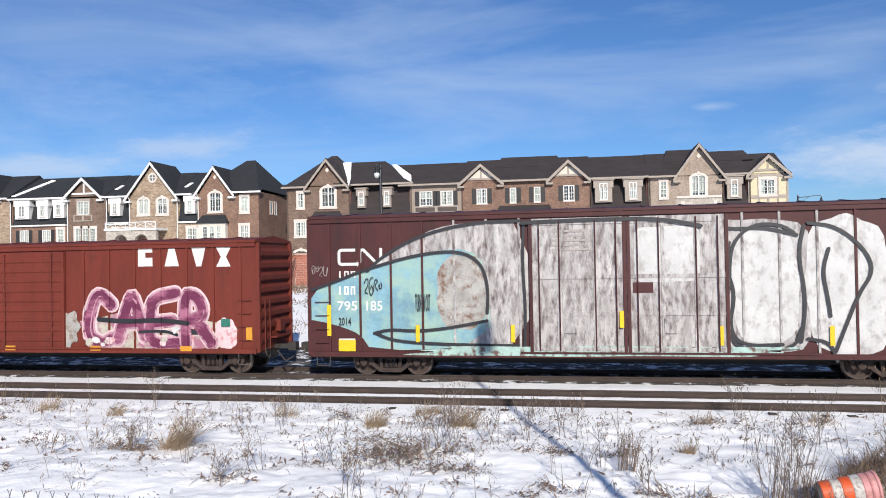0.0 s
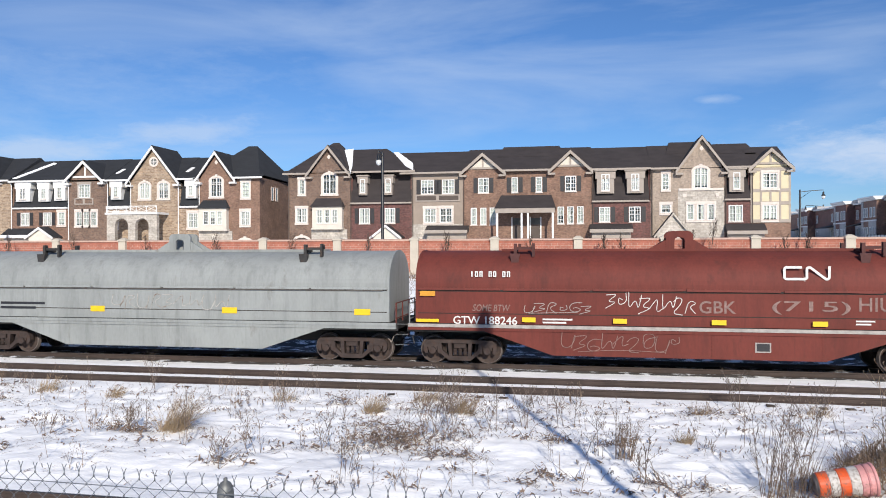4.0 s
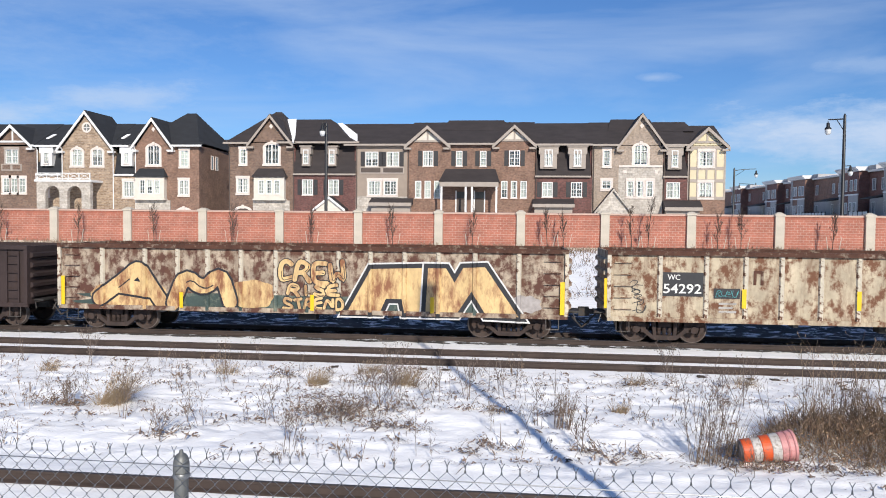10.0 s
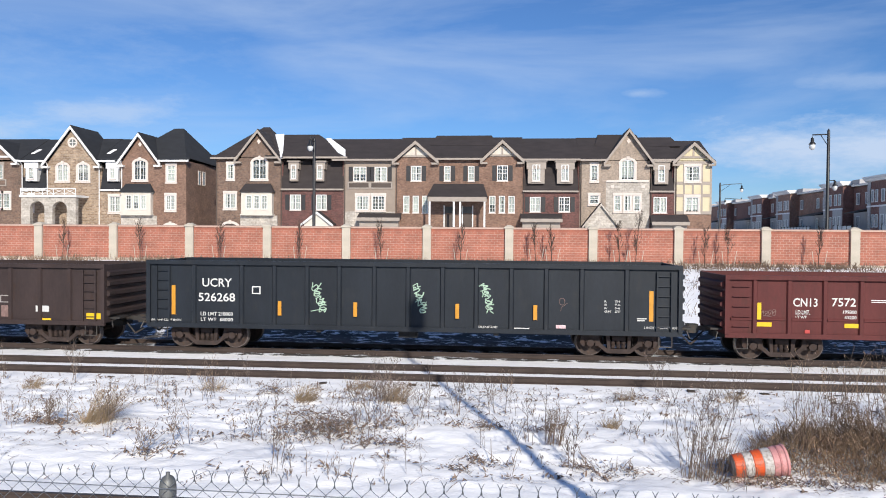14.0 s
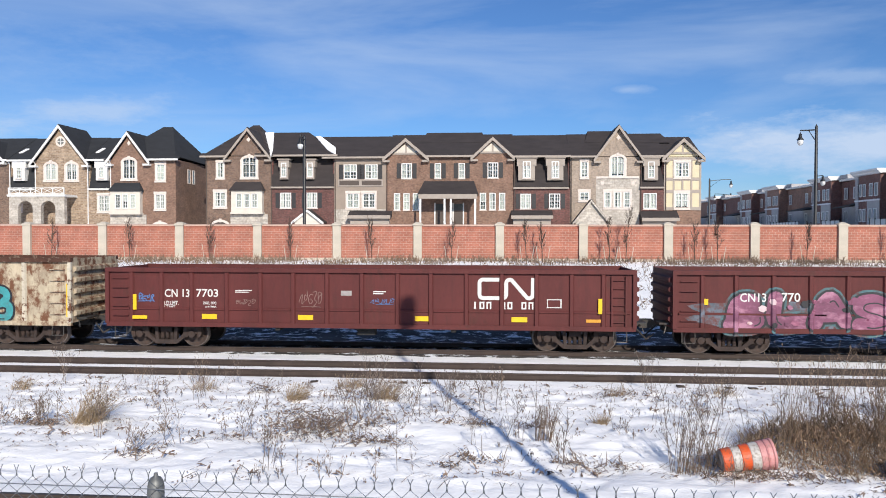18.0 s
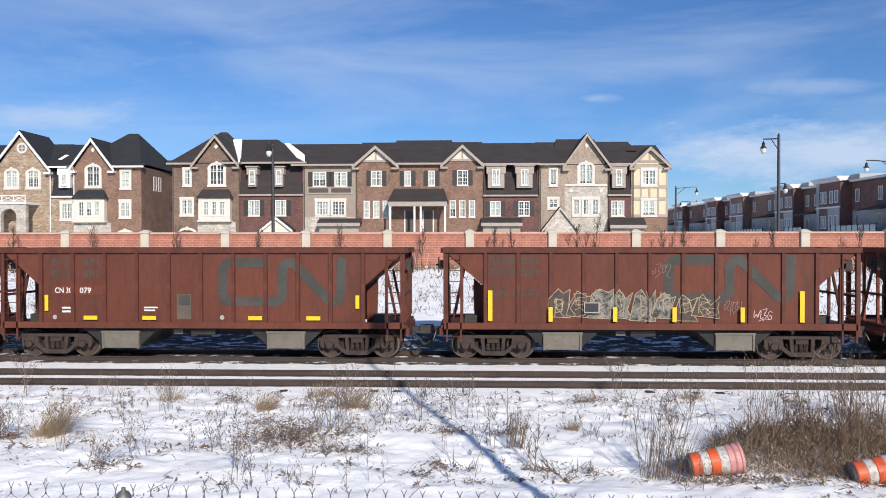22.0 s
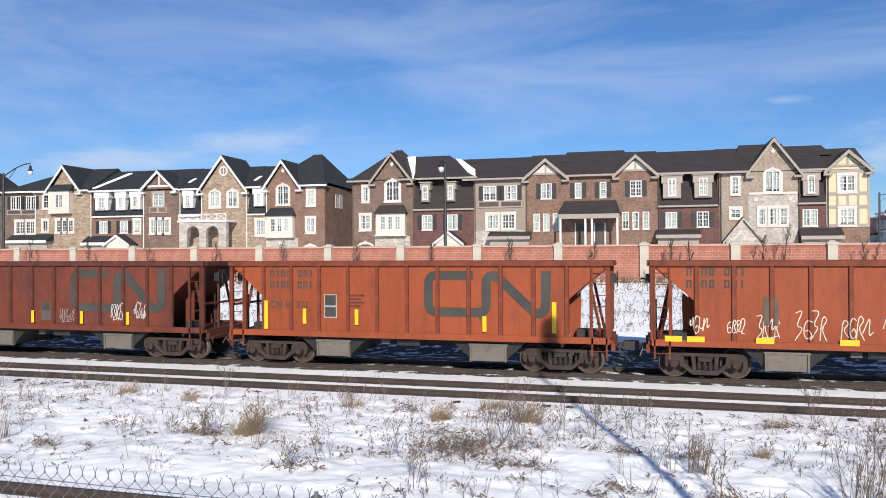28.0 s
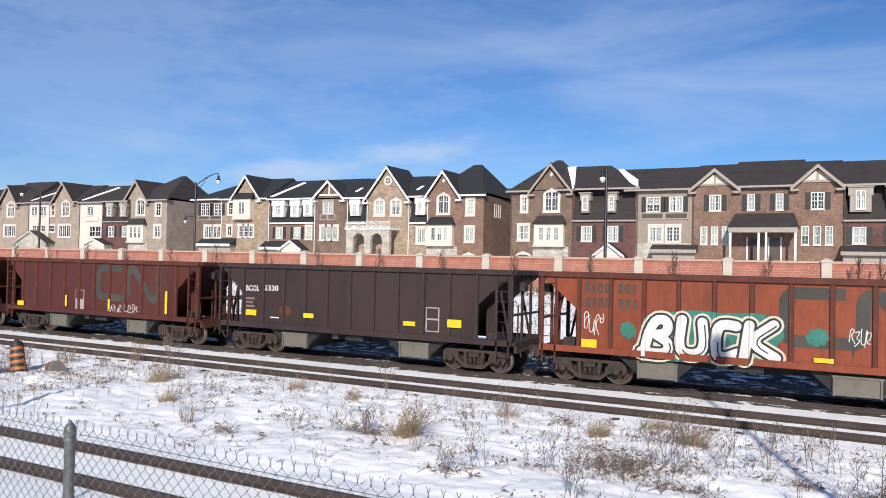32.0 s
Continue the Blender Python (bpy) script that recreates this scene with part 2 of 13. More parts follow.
# ---- mesh helpers ----
class Shape:
    """Vertices and faces of one mesh, gathered piece by piece."""

    def __init__(self):
        self.v, self.f = [], []

    def box(self, x0, x1, y0, y1, z0, z1):
        b = len(self.v)
        self.v += [(x0, y0, z0), (x1, y0, z0), (x1, y1, z0), (x0, y1, z0), (x0, y0, z1), (x1, y0, z1), (x1, y1, z1), (x0, y1, z1)]
        self.f += [tuple(b + i for i in q) for q in ((0, 3, 2, 1), (4, 5, 6, 7), (0, 1, 5, 4), (1, 2, 6, 5), (2, 3, 7, 6), (3, 0, 4, 7))]
        return self

    def hexa(self, pts):
        b = len(self.v)
        self.v += list(pts)
        self.f += [tuple(b + i for i in q) for q in ((0, 3, 2, 1), (4, 5, 6, 7), (0, 1, 5, 4), (1, 2, 6, 5), (2, 3, 7, 6), (3, 0, 4, 7))]
        return self

    def prism(self, pts, axis, a, b):
        """A polygon swept from a to b along axis: pts are (x, z) for axis y, (y, z) for x, (x, y) for z."""
        k, n = len(self.v), len(pts)
        for s in (a, b):
            for p, q in pts:
                self.v.append({"y": (p, s, q), "x": (s, p, q), "z": (p, q, s)}[axis])
        self.f += [tuple(range(k + n - 1, k - 1, -1)), tuple(range(k + n, k + 2 * n))]
        self.f += [(k + i, k + (i + 1) % n, k + n + (i + 1) % n, k + n + i) for i in range(n)]
        return self

    def tube(self, p0, p1, r0, r1=None, n=8, caps=True):
        p0, p1 = Vector(p0), Vector(p1)
        r1 = r0 if r1 is None else r1
        d = (p1 - p0).normalized()
        u = d.orthogonal().normalized()
        w = d.cross(u)
        b = len(self.v)
        for p, r in ((p0, r0), (p1, r1)):
            for i in range(n):
                a = 2 * math.pi * i / n
                self.v.append(tuple(p + r * (math.cos(a) * u + math.sin(a) * w)))
        self.f += [(b + i, b + (i + 1) % n, b + n + (i + 1) % n, b + n + i) for i in range(n)]
        if caps:
            self.f += [tuple(range(b + n - 1, b - 1, -1)), tuple(range(b + n, b + 2 * n))]
        return self

    def lathe(self, profile, centre, n=20, axis="y"):
        """Rings of (radius, offset) round an axis through centre."""
        b, c = len(self.v), Vector(centre)
        for r, o in profile:
            for i in range(n):
                a = 2 * math.pi * i / n
                p, q = r * math.cos(a), r * math.sin(a)
                self.v.append(tuple(c + Vector({"y": (p, o, q), "x": (o, p, q), "z": (p, q, o)}[axis])))
        for k in range(len(profile) - 1):
            self.f += [(b + k * n + i, b + k * n + (i + 1) % n, b + (k + 1) * n + (i + 1) % n, b + (k + 1) * n + i) for i in range(n)]
        return self

    def ribbon(self, pts, width, y, thick=0.004):
        """A stroke of even width along (x, z) points on an upright face that looks to -y."""
        n = len(pts)
        P = [Vector(p) for p in pts]
        left, right = [], []
        for i, p in enumerate(P):
            a = (P[i] - P[i - 1]).normalized() if i else (P[1] - P[0]).normalized()
            c = (P[i + 1] - P[i]).normalized() if i < n - 1 else a
            t = (a + c)
            t = t.normalized() if t.length > 1e-6 else a
            s = Vector((-t.y, t.x)) * (width / 2 / max(0.45, t.dot(a)))
            left.append(p + s)
            right.append(p - s)
        b = len(self.v)
        # each stretch lies a hair over the last, so that a line may cross itself
        lift = [0.00008 * i for i in range(n)] * 2
        for q in left + right:
            self.v.append((q.x, y, q.y))
        for q, o in zip(left + right, lift):
            self.v.append((q.x, y - thick - o, q.y))
        m = 2 * n
        for i in range(n - 1):
            self.f.append((b + m + i, b + m + n + i, b + m + n + i + 1, b + m + i + 1))
            self.f.append((b + i, b + i + 1, b + m + i + 1, b + m + i))
            self.f.append((b + n + i + 1, b + n + i, b + m + n + i, b + m + n + i + 1))
        return self

    def mesh(self, name, material, smooth=False):
        me = bpy.data.meshes.new(name)
        me.from_pydata(self.v, [], self.f)
        me.materials.append(material)
        bm = bmesh.new()
        bm.from_mesh(me)
        bmesh.ops.recalc_face_normals(bm, faces=bm.faces)
        bm.to_mesh(me)
        bm.free()
        if smooth:
            me.polygons.foreach_set("use_smooth", [True] * len(me.polygons))
        return me


def part(name, shape, material, parent=None, label="", at=None, smooth=False):
    """One mesh object under a thing or under a part. shape: a Shape, or a mesh to share."""
    me = shape if isinstance(shape, bpy.types.Mesh) else shape.mesh(name, material, smooth)
    ob = new(name, me)
    ob.parent = parent
    if at is not None:
        ob.matrix_basis = at
    if label:
        tagged(ob, label)
    return ob


def thing(name, label, category, at=None, group="", kind=""):
    ob = new(name)
    ob.empty_display_size = 0.3
    if at is not None:
        ob.matrix_basis = at
    return tagged(ob, label, category, group, kind)


def setting(name, shape, material, label, category, smooth=False):
    return tagged(part(name, shape, material, None, "", None, smooth), label, category, "", "structure")

# ---- ground ----
TRACK_Y = 25.0
RAILS = ((24.24, 25.75), (20.27, 21.78), (8.78, 10.29))


def ground_height(x, y):
    """The lie of the land: a bank on which the camera stands, the flat rail corridor, a slope up to the garden wall and the street."""
    if y < 3.3:
        z = 1.62
    elif y < 6.6:
        s = (y - 3.3) / 3.3
        z = 1.62 - 1.84 * s * s * (3 - 2 * s)
    elif y < 28.5:
        z = -0.22
    elif y < 54:
        s = (y - 28.5) / 25.5
        z = -0.22 + 2.0 * s ** 0.8
    elif y < 300:
        z = 1.78
    else:
        z = 1.78
    if 6.6 < y < 27:
        near = min(abs(y - (a + b) / 2) for a, b in RAILS)
        bed = max(0.0, min(1.0, (2.2 - near) / 0.8))
        rough = 0.10 * noise.noise((x * 0.35, y * 0.5, 0)) + 0.05 * noise.noise((x * 1.1, y * 1.7, 3)) + 0.026 * noise.noise((x * 2.6, y * 2.9, 7))
        if 10.9 < y < 20.0:
            # trodden and wind-crusted: small pits and ridges
            pit = noise.noise((x * 2.1, y * 3.4, 11))
            rough += -0.07 * max(0.0, pit - 0.15) + 0.030 * noise.noise((x * 4.2, y * 7.0, 13)) + 0.040 * max(0.0, noise.noise((x * 2.6, y * 8.0, 17)) - 0.1)
        z += (1 - bed) * (rough + 0.03) + bed * (0.035 + 0.012 * noise.noise((x * 2.3, y * 2.3, 1)))
    elif 27 <= y < 54:
        z += 0.10 * noise.noise((x * 0.3, y * 0.4, 5)) + 0.05 * noise.noise((x, y * 1.3, 9))
    return z


GROUND_SNOW = mat("trodden_snow", (0.955, 0.948, 0.945), 0.8, 0, 0.07, 3.2, 1.0, 22.0, stain=(0.42, 0.37, 0.32), stain_at=(0.645, 0.73), stretch=(0.6, 1.4, 1.4))


def ground_sheet():
    xs = sorted({*np.arange(-60, -30, 0.2).round(3), *np.arange(-30, 16, 0.1).round(3), *np.arange(16, 45, 0.3).round(3), *np.arange(-800, 801, 40.0), *(-3000.0, -1600.0, 1600.0, 3000.0)})
    ys = sorted({*np.arange(6.4, 11.2, 0.3).round(3), *np.arange(11.2, 19.9, 0.1).round(3), *np.arange(19.9, 28.6, 0.25).round(3), *np.arange(28.6, 56, 0.8).round(3), -3000.0, -300.0, -40.0, 0.0, 2.5, 3.3, 4, 5, 6, 58.0, 64.0, 80.0, 120.0, 300.0, 900.0, 4000.0})
    s = Shape()
    nx = len(xs)
    s.v = [(x, y, ground_height(x, y)) for y in ys for x in xs]
    s.f = [(j * nx + i, j * nx + i + 1, (j + 1) * nx + i + 1, (j + 1) * nx + i) for j in range(len(ys) - 1) for i in range(nx - 1)]
    me = bpy.data.meshes.new("ground")
    me.from_pydata(s.v, [], s.f)
    me.materials.append(GROUND_SNOW)
    me.polygons.foreach_set("use_smooth", [True] * len(me.polygons))
    return tagged(new("ground", me), "snow-covered ground with tracks and weedy verges", "ground", "", "structure")


ground_sheet()
RAIL_SIDE = mat("rusty_rail_side", (0.066, 0.046, 0.038), 0.8, 0.1, 0.25, 2, 0.2)
RAIL_HEAD = mat("dull_rail_head", (0.10, 0.08, 0.07), 0.5, 0.5, 0.15, 2, 0)


def track(name, near, far, label):
    """Two rails of I section on sleepers whose ends show through the snow."""
    ob = thing(name, label, "railway track", kind="structure")
    prof = [(-0.075, -0.19), (0.075, -0.19), (0.075, -0.165), (0.012, -0.14), (0.012, -0.045), (0.037, -0.035), (0.037, -0.004), (0.03, 0), (-0.03, 0), (-0.037, -0.004), (-0.037, -0.035), (-0.012, -0.045), (-0.012, -0.14), (-0.075, -0.165)]
    for y in (near, far):
        sh = Shape()
        x = -760.0
        sh.prism([(y + p, q) for p, q in prof], "x", -760, 760)
        part("rail", sh, RAIL_SIDE, ob)
        part("rail_head", Shape().prism([(y - 0.031, 0.0005), (y + 0.031, 0.0005), (y + 0.031, 0.003), (y - 0.031, 0.003)], "x", -760, 760), RAIL_HEAD, ob, "dull brown running surface")
    return ob


for (a, b), nm in zip(RAILS, ("a", "b", "c")):
    track("railway_track", a, b, "rusty steel rails half buried in snow")

# ---- garden wall ----
WALL_BRICK = brick_mat("red_wall_brick", (0.47, 0.175, 0.12), (0.36, 0.128, 0.087), (0.54, 0.36, 0.285), 0.42, 0.18, False, 0.07)
CONCRETE = mat("pale_precast_concrete", (0.60, 0.54, 0.45), 0.85, 0, 0.1, 1.2, 0.2)
WALL_Y, WALL_X0, WALL_STEP = 55.1, -18.32, 6.118


def garden_wall():
    ob = thing("wall_garden", "long red brick garden wall with pale concrete pillars", "wall", kind="structure")
    pillar = Shape()
    pillar.box(-0.31, 0.31, -0.31, 0.31, 1.5, 4.42).box(-0.37, 0.37, -0.37, 0.37, 4.42, 4.52)
    pillar.hexa([(-0.37, -0.37, 4.52), (0.37, -0.37, 4.52), (0.37, 0.37, 4.52), (-0.37, 0.37, 4.52), (-0.12, -0.12, 4.68), (0.12, -0.12, 4.68), (0.12, 0.12, 4.68), (-0.12, 0.12, 4.68)])
    pillar = pillar.mesh("pillar", CONCRETE)
    w = WALL_STEP / 2 - 0.31
    panel = Shape().box(-w, w, -0.09, 0.09, 1.95, 4.38).mesh("panel", WALL_BRICK)
    coping = Shape().prism([(-0.17, 4.36), (0.17, 4.36), (0.17, 4.45), (0.0, 4.50), (-0.17, 4.45)], "x", -w, w).mesh("coping", mat("pale_pink_coping", (0.66, 0.45, 0.36), 0.85, 0, 0.12, 3, 0.2))
    plinth = Shape().box(-w, w, -0.13, 0.13, 1.4, 1.95).mesh("plinth", CONCRETE)
    soldier = Shape()
    k = int(2 * w / 0.11)
    for i in range(k):
        x = -w + (i + 0.5) * 2 * w / k
        soldier.box(x - 0.046, x + 0.046, -0.104, -0.08, 4.14, 4.37)
    soldier = soldier.mesh("soldier_course", mat("soldier_brick", (0.44, 0.155, 0.105), 0.85, 0, 0.15, 3, 0.2))
    for n in range(-17, 14):
        x = WALL_X0 + n * WALL_STEP
        part("pillar", pillar, None, ob, at=pose(x, WALL_Y, 0))
        for nm, me in (("panel", panel), ("coping", coping), ("plinth", plinth), ("soldier_course", soldier)):
            part(nm, me, None, ob, at=pose(x + WALL_STEP / 2, WALL_Y, 0))
    return ob


garden_wall()

# ---- houses ----
BRICK_DARK = brick_mat("dark_brown_brick", (0.15, 0.085, 0.06), (0.21, 0.125, 0.085), (0.22, 0.17, 0.14))
BRICK_MAROON = brick_mat("maroon_brick", (0.12, 0.045, 0.042), (0.17, 0.065, 0.055), (0.15, 0.09, 0.08))
BRICK_BROWN = brick_mat("brown_brick", (0.215, 0.115, 0.078), (0.26, 0.145, 0.10), (0.25, 0.17, 0.13))
BRICK_TAN = brick_mat("tan_brick", (0.38, 0.29, 0.225), (0.34, 0.265, 0.205), (0.42, 0.35, 0.29))
BRICK_STONE = brick_mat("mixed_rubble_stone", (0.30, 0.20, 0.13), (0.44, 0.33, 0.23), (0.42, 0.34, 0.27), 0.38, 0.17, True)
STONE_PALE = brick_mat("pale_ashlar_stone", (0.50, 0.45, 0.39), (0.56, 0.51, 0.45), (0.46, 0.41, 0.36), 0.5, 0.24, True)
SIDING_TAUPE = mat("taupe_siding", (0.36, 0.29, 0.235), 0.8, 0, 0.08, 1.5, 0.1)
STUCCO_CREAM = mat("cream_stucco", (0.76, 0.66, 0.45), 0.9, 0, 0.05, 2, 0.1)
CREAM = mat("off_white_panel", (0.76, 0.70, 0.61), 0.8, 0, 0.06, 2, 0.05)
TAUPE = mat("taupe_trim", (0.42, 0.36, 0.31), 0.75, 0, 0.08, 2, 0.05)
TRIM_WHITE = mat("white_trim", (0.92, 0.91, 0.89), 0.6, 0, 0.05, 2, 0)
SURR = mat("cast_stone_surround", (0.80, 0.70, 0.63), 0.85, 0, 0.07, 2, 0.05)
SHUTTER = mat("black_shutter", (0.035, 0.033, 0.035), 0.6, 0, 0.1, 3, 0.05)
SHUTTER_PANEL = mat("dark_brown_panel", (0.10, 0.075, 0.062), 0.7, 0, 0.1, 3, 0.05)
CURTAIN = mat("white_curtain", (0.60, 0.61, 0.58), 0.9, 0, 0.25, 3, 0, stretch=(6, 1, 0.6), rand=0.28)
# dark colour on flat plates and panes, painted in for the shade of rooms
ROOM_SHADE = mat("painted_room_shade", (0.13, 0.135, 0.13), 0.9, 0, 0.3, 1, 0, rand=0.5)


def roof_mat(name, colour):
    m = mat(name, colour, 0.9, 0, 0.22, 0.8, 0.3, 9, stretch=(1, 1, 3))
    return m


ROOF_BROWN = roof_mat("dark_brown_shingles", (0.045, 0.036, 0.036))
ROOF_BLACK = roof_mat("charcoal_shingles", (0.026, 0.028, 0.033))


def window_glass(name):
    m = bpy.data.materials.new(name)
    m.use_nodes = True
    n, l = m.node_tree.nodes, m.node_tree.links
    n.clear()
    clear, gloss, mix, fr, out = (n.new("ShaderNode" + k) for k in ("BsdfTransparent", "BsdfGlossy", "MixShader", "Fresnel", "OutputMaterial"))
    clear.inputs["Color"].default_value = (0.965, 0.985, 0.975, 1)
    gloss.inputs["Roughness"].default_value = 0.03
    fr.inputs["IOR"].default_value = 1.5
    l.new(fr.outputs[0], mix.inputs[0])
    l.new(clear.outputs[0], mix.inputs[1])
    l.new(gloss.outputs[0], mix.inputs[2])
    l.new(mix.outputs[0], out.inputs[0])
    return m


PANE = window_glass("window_glass")
FRONT = 77.0
rnd = random.Random(5)


class House:
    """One house of a terrace: its facade is gathered first and built by finish()."""

    def __init__(self, label, x0, x1, roof, eave, ridge, hip_l=False, hip_r=False, crest=None, reach=None, deep=10.0, y=FRONT):
        self.ob = thing("terrace_house", label, "house", pose(0, y, 0), "terrace houses along the street")
        self.x0, self.x1, self.y, self.deep, self.roof, self.eave, self.ridge = x0, x1, y, deep, roof, eave, ridge
        self.rects, self.holes = [], []
        o, m = 0.45, deep / 2
        s = Shape()
        rl, rr = x0 + (m if hip_l else 0), x1 - (m if hip_r else 0)
        if rr - rl < 0.3:
            rl = rr = (rl + rr) / 2 if hip_l and hip_r else (min(rl, x1 - 0.3) if hip_l else max(rr, x0 + 0.3))
        a, b = x0 - (o if hip_l else 0), x1 + (o if hip_r else 0)
        if crest:
            rl, rr = crest
        if reach:
            a, b = reach
        lift = eave + (ridge - eave) * o / (m + o)
        s.v = [(a + (o if hip_l else 0), 0, lift), (b - (o if hip_r else 0), 0, lift), (b, deep + o, eave), (a, deep + o, eave), (rl, m, ridge), (rr + 0.001, m, ridge)]
        s.f = [(0, 1, 5, 4), (1, 2, 5), (2, 3, 4, 5), (3, 0, 4), (0, 3, 2, 1)]
        part("roof", s, roof, self.ob)
        self.gables, self.span, self.lift = [], (a, b), lift

    def finish(self, side):
        """The front slab with its openings, and the other walls."""
        xs = sorted({v for r in self.rects + self.holes for v in r[:2]})
        zs = sorted({v for r in self.rects + self.holes for v in r[2:4]})
        made = {}
        for za, zb in zip(zs, zs[1:]):
            run = None
            for xa, xb in list(zip(xs, xs[1:])) + [(None, None)]:
                m = None
                if xa is not None:
                    cx, cz = (xa + xb) / 2, (za + zb) / 2
                    if not any(r[0] < cx < r[1] and r[2] < cz < r[3] for r in self.holes):
                        for r in self.rects:
                            if r[0] < cx < r[1] and r[2] < cz < r[3]:
                                m = r[4]
                if run and (m is not run[0] or xa is None):
                    made.setdefault(run[0], Shape()).box(run[1], run[2], 0, 0.25, za, zb)
                    run = None
                if m is not None:
                    run = [m, run[1] if run else xa, xb]
        for m, s in made.items():
            part("front_wall", s, m, self.ob)
        d, e = self.deep, self.eave
        # the overhanging eave and its gutter stop at the gables
        at, stop = self.span
        for g0, g1 in sorted(self.gables) + [(stop, stop)]:
            if g0 - at > 0.15:
                part("eave", Shape().prism([(-0.45, e), (0.02, self.lift + 0.012), (0.02, self.lift - 0.2), (-0.45, e - 0.05)], "x", at, g0), self.roof, self.ob)
                part("gutter", Shape().box(at, g0, -0.55, -0.43, e - 0.16, e + 0.03), TAUPE if self.roof is ROOF_BROWN else TRIM_WHITE, self.ob)
            at = max(at, g1)
        pipe = TRIM_WHITE if self.roof is ROOF_BLACK else SHUTTER_PANEL
        s = Shape().tube((self.x0 + 0.12, -0.09, 1.6), (self.x0 + 0.12, -0.09, e - 0.45), 0.055, n=6)
        part("downpipe", s.tube((self.x0 + 0.12, -0.09, e - 0.45), (self.x0 + 0.12, -0.45, e - 0.1), 0.055, n=6), pipe, self.ob)
        part("side_wall", Shape().box(self.x0, self.x0 + 0.2, 0.26, d, 1.6, e - 0.02), side, self.ob)
        part("side_wall", Shape().box(self.x1 - 0.2, self.x1, 0.26, d, 1.6, e - 0.02), side, self.ob)
        part("back_wall", Shape().box(self.x0 + 0.2, self.x1 - 0.2, d - 0.2, d, 1.6, e - 0.02), side, self.ob)
        return self.ob


def wall(h, x0, x1, z0, z1, m):
    x0, x1 = h.x0 if x0 < h.x0 + 1.4 else x0, h.x1 if x1 > h.x1 - 1.4 else x1
    h.rects.append((x0, x1, 1.6 if z0 < 5.15 else z0, min(z1, h.eave) if z1 > h.eave - 0.7 else z1, m))


facing = wall


